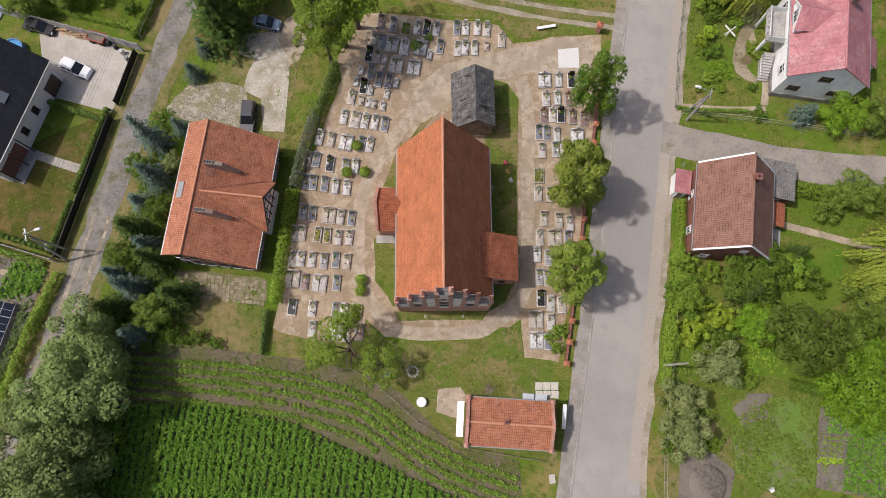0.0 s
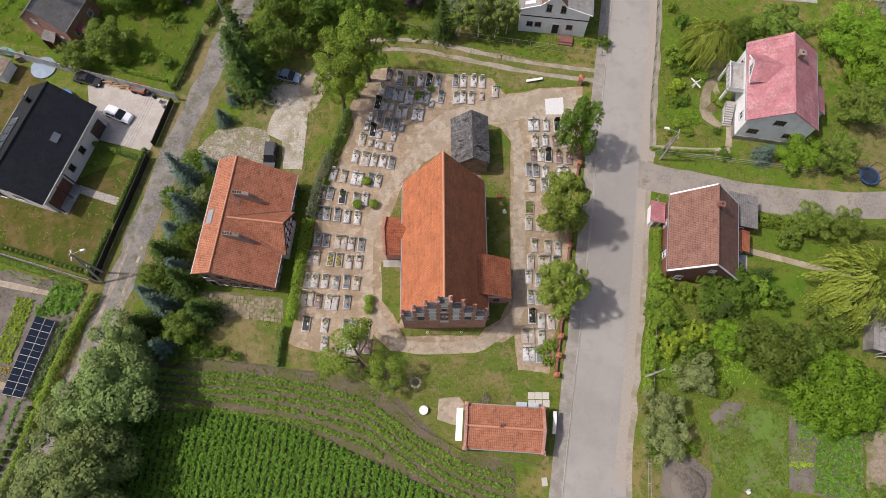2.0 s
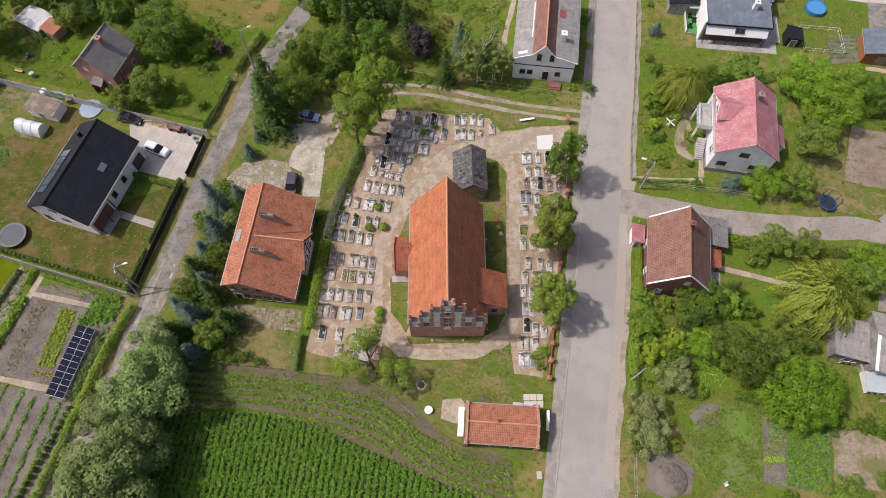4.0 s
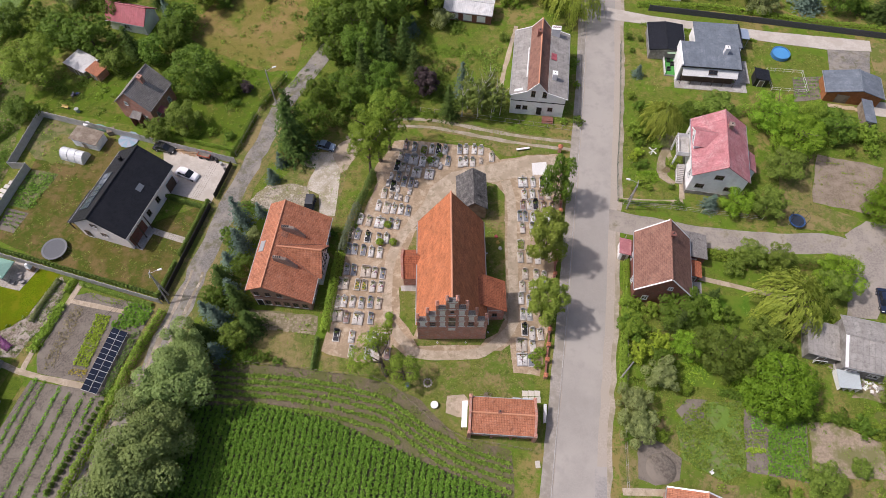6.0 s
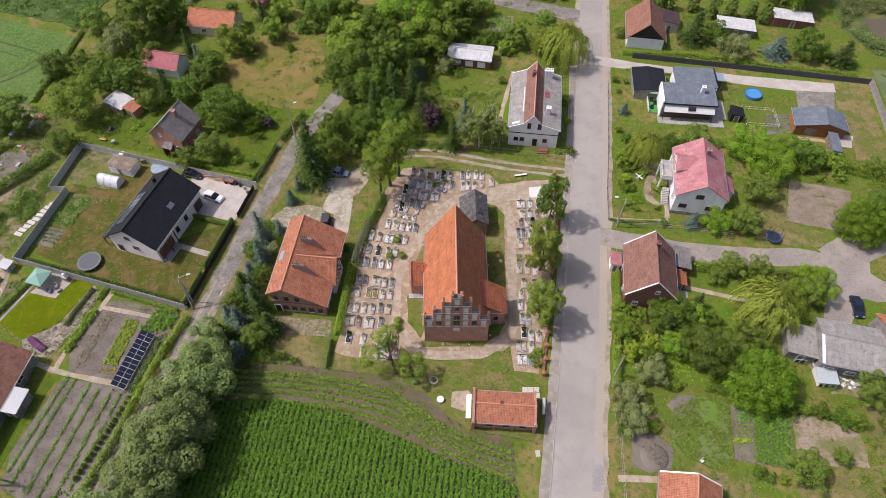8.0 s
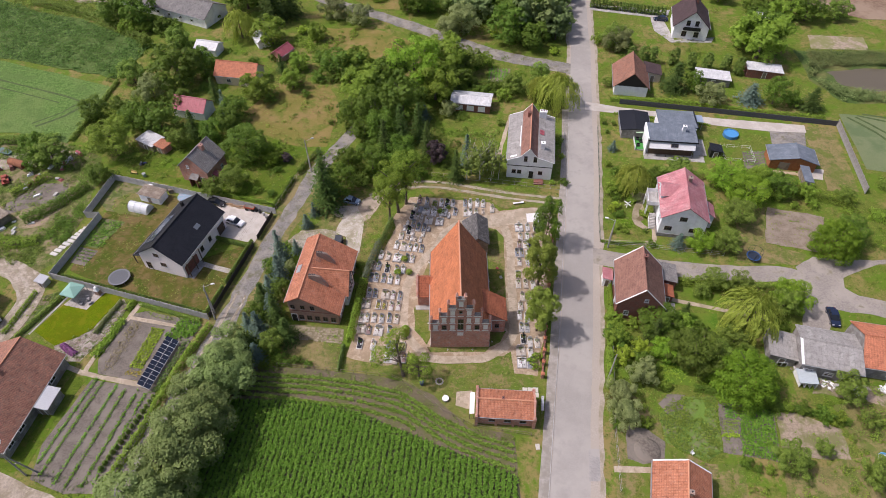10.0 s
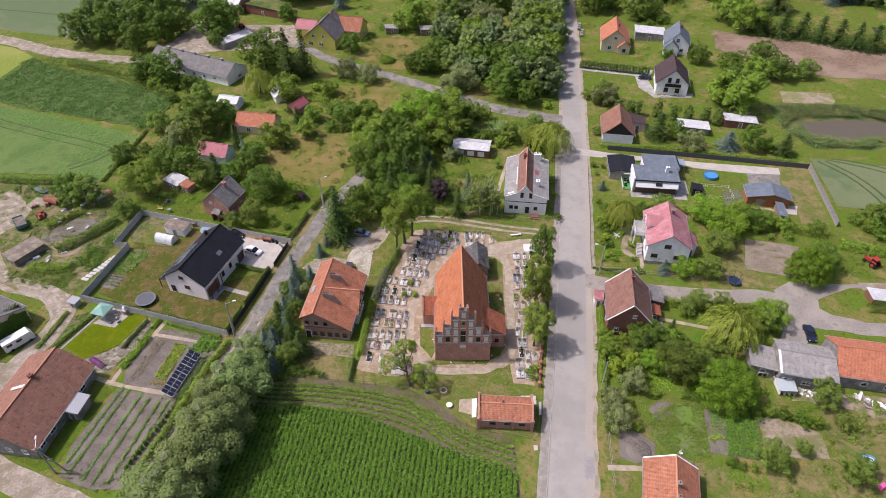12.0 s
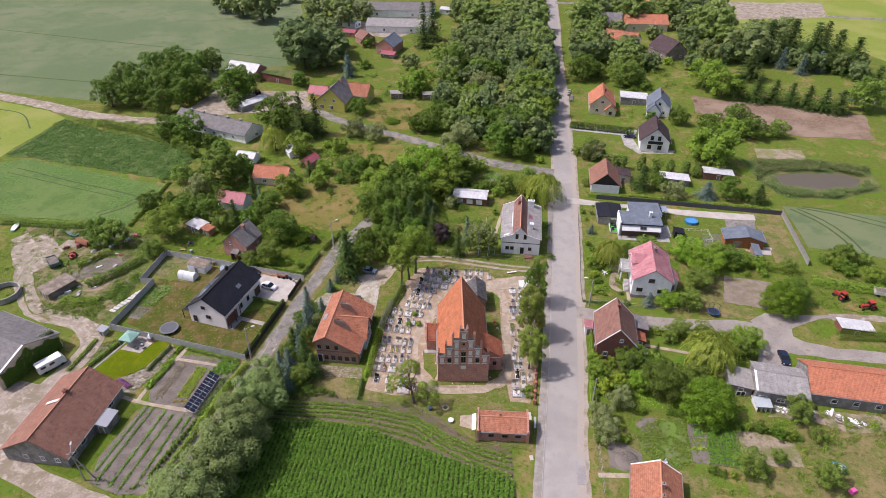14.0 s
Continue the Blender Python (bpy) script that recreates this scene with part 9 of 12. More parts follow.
# kitchen garden rows
for a, c in (((-65.7, 10.3), (-69.6, -5.6)), ((-64.3, 9.9), (-68.4, -7.6)), ((-61.6, 9.0), (-65.6, -9.0)), ((-59.8, 8.2), (-63.5, -9.4)), ((-57.5, 8.0), (-61.0, -9.6)), ((-55.9, 7.5), (-59.2, -9))):
    crop("vegetable_row", [(a, c)], 0.3, 0.15, 9, LEAF_CROP, "row of green vegetables in bare soil", spread=0.15, height=0.4)
lines = [((-58.9 + 0.5 * i, 21.3 - 0.05 * i), (-60.4 + 0.5 * i, 12.7 - 0.1 * i)) for i in range(5)]
crop("lettuce_bed", lines, 0.24, 0.2, 8, LEAF_BRIGHT, "bright yellow-green lettuce rows", spread=0.12, height=0.3)
lines = [((-60.6 + 0.5 * i, 12.0), (-60.9 + 0.5 * i, 11.0)) for i in range(6)]
crop("dry_row", lines, 0.3, 0.16, 6, leaves("yellow blooms", (0.34, 0.30, 0.03), (0.52, 0.46, 0.06)), "small yellow flowering patch", spread=0.15, height=0.25)
lines = [((-63.3 + 0.4 * i, 23.0 - 0.08 * i), (-65.3 + 0.4 * i, 12.0)) for i in range(5)]
crop("dry_row", lines, 0.4, 0.15, 4, leaves("dry stalks", (0.20, 0.17, 0.07), (0.32, 0.28, 0.14)), "dry yellowed vegetable rows", spread=0.15, height=0.35, miss=0.2)
lines = [((-64.9 - 0.35 * i, 23.0), (-67.3 - 0.35 * i, 15.0)) for i in range(3)]
crop("bean_row", lines, 0.3, 0.24, 13, LEAF_LIME, "tall green bean rows", spread=0.22, height=0.9)
lines = [((-53.9 + 0.75 * i, 23.2 - 0.1 * i), (-56.0 + 0.95 * i, 18.6 + 0.15 * i)) for i in range(6)]
crop("cabbage_bed", lines, 0.42, 0.26, 12, LEAF_CROP, "large-leaved green cabbages", spread=0.24, height=0.6)
lines = [((-52.0 + 0.55 * i, 18.4), (-54.8 + 0.55 * i, 7.6)) for i in range(2)]
crop("cabbage_bed", lines, 0.42, 0.22, 9, LEAF_HEDGE, "green vegetables beside the solar panels", spread=0.2, height=0.45)
lines = [((-61.4 + 0.6 * i, 25.4 - 0.14 * i), (-61.6 + 0.6 * i, 24.4 - 0.14 * i)) for i in range(13)]
crop("herb_bed", lines, 0.35, 0.15, 6, LEAF_LIME, "low green herb rows", spread=0.2, height=0.3)
lines = [((-79.2 + 0.7 * i, 50.8 - 0.2 * i), (-81.0 + 0.7 * i, 43.6 - 0.2 * i)) for i in range(7)]
crop("vegetable_row", lines, 0.3, 0.17, 6, LEAF_CROP, "weedy green vegetable rows by the concrete fence", spread=0.24, height=0.4, miss=0.25)
lines = [((-81.2, 41.8 - 0.9 * i), (-77.6, 41.0 - 0.9 * i)) for i in range(4)]
crop("vegetable_row", lines, 0.3, 0.15, 6, LEAF_CROP, "short vegetable rows on pale soil", spread=0.14, height=0.3, miss=0.2)
lines = [((46.0 + 0.5 * i, 5.0), (45.4 + 0.5 * i, 2.5)) for i in range(4)]
crop("vegetable_row", lines, 0.3, 0.18, 6, LEAF_CROP, "short rows of green vegetables", spread=0.16, height=0.35, miss=0.1)
lines = [((44.6 - 0.24 * i, 2.0 - 0.6 * i), (47.3 - 0.24 * i, 1.9 - 0.6 * i)) for i in range(4)]
crop("vegetable_row", lines, 0.3, 0.15, 6, LEAF_LIME, "thin cross rows of vegetables", spread=0.14, height=0.3, miss=0.1)
lines = [((43.8, -0.4), (46.5, -0.5)), ((43.7, -0.7), (46.4, -0.8))]
crop("lettuce_bed", lines, 0.2, 0.17, 8, LEAF_BRIGHT, "short bright lettuce strip", spread=0.12, height=0.3)
lines = [((48.5 + 0.56 * i, 4.7), (46.3 + 0.58 * i, -3.9 - 0.12 * i)) for i in range(10)]
crop("vegetable_row", lines, 0.28, 0.2, 8, LEAF_CROP, "dense rows of green vegetables", spread=0.17, height=0.45)
lines = [((10.2 + 0.95 * i, 112.2), (9.6 + 0.95 * i, 106.2)) for i in range(6)]
crop("vegetable_row", lines, 0.4, 0.22, 7, LEAF_CROP, "green rows in the pale garden bed", spread=0.2, height=0.5, miss=0.15)
lines = [((71 + 2.0 * i, 52.6 - 2.4 * i), (74 + 1.6 * i, 52.2 - 2.4 * i)) for i in range(4)]
crop("onion_row", lines, 0.3, 0.14, 5, LEAF_LIME, "thin green rows on bare soil", spread=0.1, height=0.25)
lines = [((71.0 - 0.2 * i, 74.2 - 0.95 * i), (76.6 - 0.2 * i, 74.2 - 0.95 * i)) for i in range(6)]
crop("vegetable_row", lines, 0.4, 0.18, 5, LEAF_CROP, "green vegetable rows behind a low fence", spread=0.14, height=0.3)


def hedge(pts, width, height, material, label, per=150, size=0.16, ragged=0.25, name="hedge"):
    """A hedge or bank of shrubs along a plan line."""
    line = smooth_line(pts, 0.5)
    P, N = [], []
    for i in range(len(line) - 1):
        a, c = line[i], line[i + 1]
        ln = (c - a).length
        n = max(2, int(ln * per))
        d = (c - a).normalized()
        for k in range(n):
            t = gen.random()
            w = gen.uniform(0, math.pi)
            h = height * (1 + ragged * noise.noise(Vector((a.x * 0.8, a.y * 0.8, 2.0))) + 0.12 * gen.normal())
            ww = width * (1 + 0.5 * ragged * noise.noise(Vector((a.x * 0.7, a.y * 0.7, 7.0))))
            s = gen.uniform(0.75, 1.05)
            u = math.cos(w) * ww / 2 * s
            z = max(0.05, h * (0.25 + 0.75 * math.sin(w) ** 0.7) * s * (gen.uniform(0.25, 1) if abs(math.cos(w)) > 0.7 else 1))
            p = a.lerp(c, t) + Vector((-d.y, d.x)) * u
            P.append((p.x, p.y, z))
            N.append((-d.y * math.cos(w) + gen.normal() * 0.5, d.x * math.cos(w) + gen.normal() * 0.5, math.sin(w) + 0.4))
    v, f = leaf_cloud(np.array(P), np.array(N), size * gen.uniform(0.7, 1.3, len(P)), gen)
    return tagged(part(name, fast_mesh(name, v, f, material), None), label, "hedge")


LEAF_VAR = leaves("variegated hedge leaves", (0.060, 0.095, 0.040), (0.230, 0.260, 0.165))
hedge([(-14.6, 50.2), (-15.6, 46.6), (-17.0, 42.6)], 1.3, 1.8, LEAF_HEDGE, "dark green hedge beside the graves")
hedge([(-17.0, 42.6), (-18.4, 37.4), (-19.2, 32.8)], 1.7, 1.9, LEAF_VAR, "pale variegated hedge beside the graves")
hedge([(-19.4, 32.4), (-20.2, 25.6), (-20.8, 18.0)], 1.7, 2.0, LEAF_LIME, "thick green hedge along the graves")
hedge([(-21.9, 17.2), (-22.2, 11.9)], 0.7, 1.2, LEAF_HEDGE, "thin hedge on a wire fence")
hedge([(-48.0, 21.8), (-50.5, 15.2), (-53.0, 5.0), (-56.2, -7.0), (-59, -16)], 1.3, 1.6, LEAF_LIME, "trimmed green hedge along the lane", ragged=0.6)
hedge([(-38.9, 64.5), (-40.8, 57.2), (-42.2, 54.2)], 1.0, 1.3, LEAF_DARK, "hedge along the garden fence")
hedge([(-34.2, 74.6), (-38.2, 66)], 1.1, 1.5, LEAF_DARK, "hedge by the lane")
hedge([(-54.0, 58.8), (-41.8, 55.6)], 0.7, 0.8, LEAF_LIME, "low green flower border under the concrete fence")
hedge([(-63.5, 27.2), (-50.2, 23.0)], 0.9, 0.7, LEAF_OAK, "mixed flower border under the concrete fence")
hedge([(-79.2, 29.8), (-84.4, 19.2)], 1.1, 0.8, LEAF_OAK, "bushy mixed border outside the lawn")
hedge([(-85.4, 30.2), (-87.2, 20.0)], 1.0, 0.8, LEAF_LIME, "weedy growth beside the sand track", 110)
hedge([(-67.2, 27.8), (-68.9, 23.0), (-69.6, 20.0)], 0.9, 0.8, LEAF_GREY, "rock garden planting beside the lawn")
hedge([(-64.6, 27.8), (-65.4, 25.4)], 1.3, 0.9, LEAF_LIME, "leafy vegetable row by the path")
hedge([(-75.0, 17.6), (-73.0, 16.2), (-71.6, 15.4)], 1.3, 0.45, leaves("magenta blooms", (0.16, 0.06, 0.15), (0.36, 0.14, 0.32)), "low magenta flowering plants")
hedge([(30.8, 44.0), (33.6, 43.6), (40, 43.4)], 0.6, 0.6, LEAF_OAK, "low garden border by the fence")
hedge([(26.4, 8), (27.4, 14), (28.4, 20), (29.6, 26)], 1.2, 1.6, LEAF_LIME, "overgrown green hedge along the road verge", ragged=0.9)
hedge([(29.6, 26), (30.2, 31)], 1.0, 1.6, LEAF_LIME, "shrubs beside the brick house")
hedge([(41.2, 8.3), (44.2, 7.5), (48.5, 5.9), (54.3, 4.4), (58.0, 4.0), (62.2, 2.7), (66, 1.5)], 1.3, 1.3, LEAF_DARK, "thick row of garden shrubs")
hedge([(57, 30.8), (63, 30.4), (69, 31)], 2.0, 2.4, LEAF_OAK, "thick shrubs along the side road")
hedge([(44.6, 32.4), (50, 31.8), (57, 30.8)], 2.0, 2.2, LEAF_LIME, "thick shrubs along the side road")
hedge([(74, 60.2), (80, 58.4), (90, 55)], 2.6, 2.0, LEAF_LIME, "broad bank of shrubs behind the garden")
hedge([(92, 52), (100, 49), (112, 47), (125, 42)], 3.5, 1.8, LEAF_LIME, "weedy bank at the field edge", 110, 0.24)
hedge([(88, 31), (96, 30.5), (104, 29.5)], 3.0, 1.8, LEAF_DARK, "shrubs by the farm track")
hedge([(-95.6, 106), (-96.6, 92), (-98, 79)], 1.4, 1.0, LEAF_OAK, "weedy bank along the field", 90, 0.22)
hedge([(-101, 80), (-116, 79), (-138, 81.5)], 2.6, 2.0, LEAF_OAK, "weedy bank along the field", 90, 0.26)
hedge([(-94, 128), (-104, 134), (-120, 145), (-140, 153)], 3.0, 2.2, LEAF_OAK, "bushy bank along the barn field", 80, 0.3)
hedge([(-97, 50), (-92, 55), (-87, 62)], 3.0, 2.0, LEAF_DARK, "row of dark shrubs beside the waste ground", 110, 0.24)
hedge([(-103.5, 58.6), (-97.5, 65.5)], 1.8, 1.6, LEAF_LIME, "trimmed bank of shrubs")
hedge([(-101, 44.5), (-95, 43.6), (-91, 44.5)], 3.0, 1.4, LEAF_LIME, "nettles beside the long shelter", 110, 0.24)
hedge([(42, 90.4), (60, 86.9), (66, 85)], 0.7, 0.5, LEAF_LIME, "low planting along the driveway", 90)
hedge([(55, 64.0), (60, 65.2), (70, 64.2), (78, 61.6)], 2.2, 2.2, LEAF_LIME, "tall green shrubs between two gardens")
hedge([(-2, 106), (8, 103.2), (18, 103.4)], 1.8, 2.2, LEAF_DARK, "shrubs behind the outbuilding", 100, 0.24)
hedge([(42, 96.8), (60, 95.4), (80, 91), (97, 88)], 1.6, 0.9, LEAF_LIME, "green growth behind the black fence", 80, 0.22)
ivy = hedge([(-93.4, 28.2), (-95.2, 24.0), (-96.8, 20.4)], 1.6, 4.6, LEAF_SPRUCE, "dark ivy over the barn's gable", 420, 0.24, 0.1, "ivy")
ivy["category"] = "ivy"


ROAD_DOTS = np.array([p for a, b in zip(ASPHALT_LINE, ASPHALT_LINE[1:]) for p in [(a[0] + (b[0] - a[0]) * i / 30, a[1] + (b[1] - a[1]) * i / 30) for i in range(30)]])


def off_road(q, gap=5.2):
    """True for plan points that lie clear of the road."""
    return np.sqrt(((q[:, None, :2] - ROAD_DOTS[None]) ** 2).sum(2)).min(1) > gap


def tufts(name, pts, per, size, height, material, label, category="grass"):
    """Loose grass and weeds strewn over a plan area, kept off nothing but its own outline."""
    xs, ys = [p[0] for p in pts], [p[1] for p in pts]
    x0, x1, y0, y1 = min(xs), max(xs), min(ys), max(ys)
    n = int((x1 - x0) * (y1 - y0) * per)
    q = np.c_[gen.uniform(x0, x1, n), gen.uniform(y0, y1, n)]
    inside = np.zeros(n, bool)
    k = len(pts)
    for i in range(k):
        (ax, ay), (bx, by) = pts[i][:2], pts[(i + 1) % k][:2]
        cross = ((ay > q[:, 1]) != (by > q[:, 1])) & (q[:, 0] < (bx - ax) * (q[:, 1] - ay) / (by - ay + 1e-9) + ax)
        inside ^= cross
    patch = np.sin(q[:, 0] * 0.7 + 1.3 * np.sin(q[:, 1] * 0.5)) * np.sin(q[:, 1] * 0.6 + 0.8 * np.sin(q[:, 0] * 0.43))
    q = q[inside & (patch > gen.uniform(-1.1, 0.6, n))]
    q = q[off_road(q)]
    k = 7
    size, height = size * 0.62, height * 0.6
    p = np.repeat(q, k, axis=0) + gen.normal(size=(len(q) * k, 2)) * size * 1.5
    z = gen.uniform(0.1, 1.0, len(p)) * height
    nrm = np.c_[gen.normal(size=(len(p), 2)) * 0.45, np.ones(len(p))]
    v, f = leaf_cloud(np.c_[p, z], nrm, size * gen.uniform(0.6, 1.3, len(p)), gen)
    return tagged(part(name, fast_mesh(name, v, f, material), None), label, category, kind="stuff")


def undergrowth(pts, n, r0, r1, material, label, category="undergrowth", each=40):
    """Low clumps of weeds and brush strewn over a plan area, too many to count."""
    xs, ys = [p[0] for p in pts], [p[1] for p in pts]
    P, N, S = [], [], []
    made = 0
    while made < n:
        x, y = gen.uniform(min(xs), max(xs)), gen.uniform(min(ys), max(ys))
        ok = False
        for i in range(len(pts)):
            (ax, ay), (bx, by) = pts[i], pts[(i + 1) % len(pts)]
            if (ay > y) != (by > y) and x < (bx - ax) * (y - ay) / (by - ay + 1e-9) + ax:
                ok = not ok
        made += 1
        if not ok or noise.noise(Vector((x * 0.13, y * 0.13, 4.0))) < gen.uniform(-0.45, 0.35):
            continue
        r = r0 + (r1 - r0) * gen.random() ** 2
        if not off_road(np.array([[x, y]]), 4.9 + r)[0]:
            continue
        k = int(each * (0.5 + r / r1))
        d = gen.normal(size=(k, 3))
        d /= np.linalg.norm(d, axis=1, keepdims=True)
        d[:, 2] = np.abs(d[:, 2])
        P.append(np.array([x, y, 0.0]) + d * np.array([r, r, r * 0.8]) * gen.uniform(0.7, 1.1, (k, 1)))
        N.append(d + gen.normal(size=d.shape) * 0.4 + np.array([0, 0, 0.5]))
        S.append(gen.uniform(0.08, 0.16, k) * (0.6 + 0.8 * r))
    if not P:
        return None
    v, f = leaf_cloud(np.concatenate(P), np.concatenate(N), np.concatenate(S), gen)
    return tagged(part("undergrowth", fast_mesh("undergrowth", v, f, material), None), label, category, kind="stuff")


WEED_LEAF = leaves("weed leaves", (0.115, 0.190, 0.025), (0.260, 0.350, 0.065), 0.4)
GRASS_LEAF = leaves("grass blades", (0.145, 0.205, 0.032), (0.300, 0.340, 0.085), 0.4)
tufts("weeds", [(-36, 12.9), (-18.6, 11.0), (-9.5, 8.9), (-3.0, 4.2), (3, 1.0), (9, -0.8), (9, -2.6), (-3.8, 2.2), (-10.2, 6.8), (-18.6, 9.2), (-36, 11.2)], 2.2, 0.22, 0.4, WEED_LEAF, "weedy strip between lawn and field", "weeds")
tufts("weeds", [(30, 22), (64, 23), (68, 6), (64, -12), (44, -12), (34, -1), (27, 5)], 0.9, 0.22, 0.35, WEED_LEAF, "rank weeds and grass in the kitchen garden", "weeds")
tufts("weeds", [(33.7, 2.7), (38.5, 6.6), (45.0, 6.9), (42.6, -3.5), (39.5, -4.9), (34.2, -2.0)], 6.0, 0.30, 0.6, LEAF_YOUNG, "dense green weeds beside the vegetable bed", "weeds")
tufts("weeds", [(84, 52), (90, 56), (96, 56), (125, 50), (125, 36), (100, 38), (88, 41)], 1.3, 0.28, 0.5, WEED_LEAF, "rank green weeds behind the farmyard", "weeds")
tufts("weeds", [(-130, 76), (-88, 72), (-84, 52), (-88, 36), (-108, 40), (-128, 52)], 0.8, 0.28, 0.5, WEED_LEAF, "rank weeds on the waste ground", "weeds")
tufts("weeds", [(-98, 118), (-30, 134), (-28, 72), (-42, 56), (-82, 66), (-99, 80)], 0.7, 0.24, 0.4, GRASS_LEAF, "long meadow grass between the gardens", "grass")
tufts("weeds", [(30, 66), (28, 60), (32, 44), (42, 43), (44, 60), (58, 62), (92, 58), (90, 50), (66, 40), (58, 38), (46, 38), (62, 66), (40, 68)], 0.9, 0.2, 0.3, GRASS_LEAF, "garden grass and low flowers", "grass")
tufts("weeds", [(-58, 170), (-24, 146), (18, 122), (30, 128), (34, 190), (-10, 200), (-40, 190)], 0.45, 0.34, 0.5, GRASS_LEAF, "long grass between the trees", "grass")
tufts("weeds", [(-22, 61), (24, 59), (26, 66), (12, 66), (8, 90), (-26, 90)], 0.9, 0.24, 0.35, WEED_LEAF, "undergrowth beside the grassy lane", "weeds")
tufts("weeds", [(-35, 12.5), (-22.5, 12), (-22.5, 18), (-33, 18.5)], 1.2, 0.18, 0.25, GRASS_LEAF, "thin grass behind the presbytery", "grass")
tufts("weeds", [(-21, 56), (-16, 50), (-19.5, 38), (-21, 41)], 1.6, 0.18, 0.25, GRASS_LEAF, "rough grass beside the hedge", "grass")

tufts("crop_plants", [(-161, 127), (-156, 158), (-136, 146.6), (-119.4, 141.6), (-93, 125.5), (-97, 108.4), (-152, 125.4)], 2.2, 0.5, 1.3, LEAF_TALL, "tall leafy plants of the dark green crop", "crop")
for pts in ([(35.8, 13.2), (39.0, 13.4), (41.2, 10.4), (41.8, 8.8), (36.5, 9.7)], [(42.8, 9.2), (48.6, 9.4), (49.4, 6.7), (46.4, 7.0)]):
    tufts("grass", pts, 9.0, 0.2, 0.2, LEAF_BRIGHT, "bright fresh grass between the garden shrubs", "grass")
MID_WEST = [(-100, 112), (-94, 126), (-30, 136), (-28, 72), (-42, 58), (-84, 66), (-99, 80)]
undergrowth(MID_WEST, 520, 0.4, 1.5, LEAF_DARK, "dark brush and young shrubs between the gardens")
undergrowth(MID_WEST, 420, 0.3, 1.1, LEAF_LIME, "light green brush between the gardens")
undergrowth([(-130, 78), (-88, 74), (-84, 54), (-86, 36), (-104, 42), (-128, 52)], 330, 0.3, 1.1, LEAF_LIME, "rank brush on the waste ground")
undergrowth([(-92.5, 57), (-87.6, 62), (-84.6, 56), (-85.2, 44), (-91.6, 45), (-90, 50)], 260, 0.6, 1.7, LEAF_DARK, "dense brush beside the concrete fence", each=60)
undergrowth([(-107.2, 45.0), (-98.3, 46.3), (-87.6, 41.7), (-91.3, 37.6), (-103.3, 39.6)], 240, 0.4, 1.2, LEAF_OAK, "rank nettles and brush by the sand track", each=40)
undergrowth([(-124, 78), (-100, 78), (-90, 74), (-88, 66), (-104, 70), (-112, 70)], 220, 0.5, 1.8, LEAF_DARK, "brush round the scrap on the waste ground", each=60)
undergrowth([(-108, 62), (-92, 66), (-88, 58), (-96, 54), (-106, 54)], 160, 0.3, 1.0, LEAF_GREY, "pale dry weeds on the waste ground", each=30)
undergrowth([(28, 22), (64, 24), (68, 6), (66, -12), (44, -13), (34, -2), (26, 4)], 420, 0.3, 1.0, LEAF_LIME, "rank brush in the kitchen garden")
undergrowth([(43, 8), (58, 8), (72, 5), (90, 4), (90, -14), (64, -14), (66, 2)], 260, 0.3, 1.2, LEAF_OAK, "mixed brush behind the barns")
undergrowth([(46, 66), (92, 60), (92, 50), (70, 58), (58, 56), (56, 62)], 200, 0.4, 1.3, LEAF_LIME, "brush behind the white house")
undergrowth([(86, 54), (125, 52), (128, 36), (100, 38), (88, 42)], 260, 0.4, 1.2, LEAF_LIME, "rank brush behind the farmyard")
undergrowth([(-26, 90), (-26, 64), (-4, 64), (12, 66), (8, 92), (20, 104), (24, 116), (0, 126), (-24, 140)], 460, 0.4, 1.5, LEAF_DARK, "dark undergrowth beneath the trees")
undergrowth([(2, 132), (30, 122), (40, 170), (52, 230), (40, 250), (-20, 230), (-20, 160)], 520, 0.6, 2.2, LEAF_DARK, "dark undergrowth along the road to the north")
undergrowth([(-60, 170), (-30, 152), (2, 140), (-10, 220), (-70, 240)], 300, 0.5, 1.7, LEAF_LIME, "light brush in the far gardens")
undergrowth([(46, 150), (100, 140), (104, 185), (150, 180), (120, 250), (60, 250)], 420, 0.5, 1.9, LEAF_LIME, "brush in the far eastern gardens")
undergrowth([(42, 94), (98, 90), (100, 130), (48, 132)], 220, 0.3, 1.0, LEAF_LIME, "flower clumps and brush in the gardens")
undergrowth([(32, 44), (44, 44), (46, 62), (33, 64)], 120, 0.2, 0.6, LEAF_LIME, "small flower clumps in the front garden", each=16)
undergrowth([(32, 44), (44, 44), (46, 62), (33, 64)], 50, 0.15, 0.4, LEAF_GREY, "pale flower clumps in the front garden", each=14)
undergrowth([(-83, 64), (-73, 62), (-72, 52), (-80, 54)], 90, 0.2, 0.7, LEAF_LIME, "weeds in the corner of the garden", each=16)
undergrowth([(-76, 17), (-69, 24), (-66, 28), (-64.5, 27), (-69.5, 15), (-74, 14)], 260, 0.15, 0.5, LEAF_GREY, "silvery rock garden plants", each=16)
undergrowth([(-86, 20), (-79.4, 30), (-82, 31), (-87, 26)], 150, 0.2, 0.6, LEAF_LIME, "mixed perennials beside the lawn edging", each=22)
undergrowth([(-76, 17), (-69, 24), (-66, 28), (-64.5, 27), (-69.5, 15), (-74, 14)], 420, 0.15, 0.6, LEAF_HEDGE, "rock garden cushions", each=16)
undergrowth([(-70.5, -7.8), (-62, -11.6), (-55, -11.4), (-56, -8.6), (-68, -6.5)], 130, 0.15, 0.5, LEAF_HEDGE, "weeds at the end of the vegetable rows", each=12)
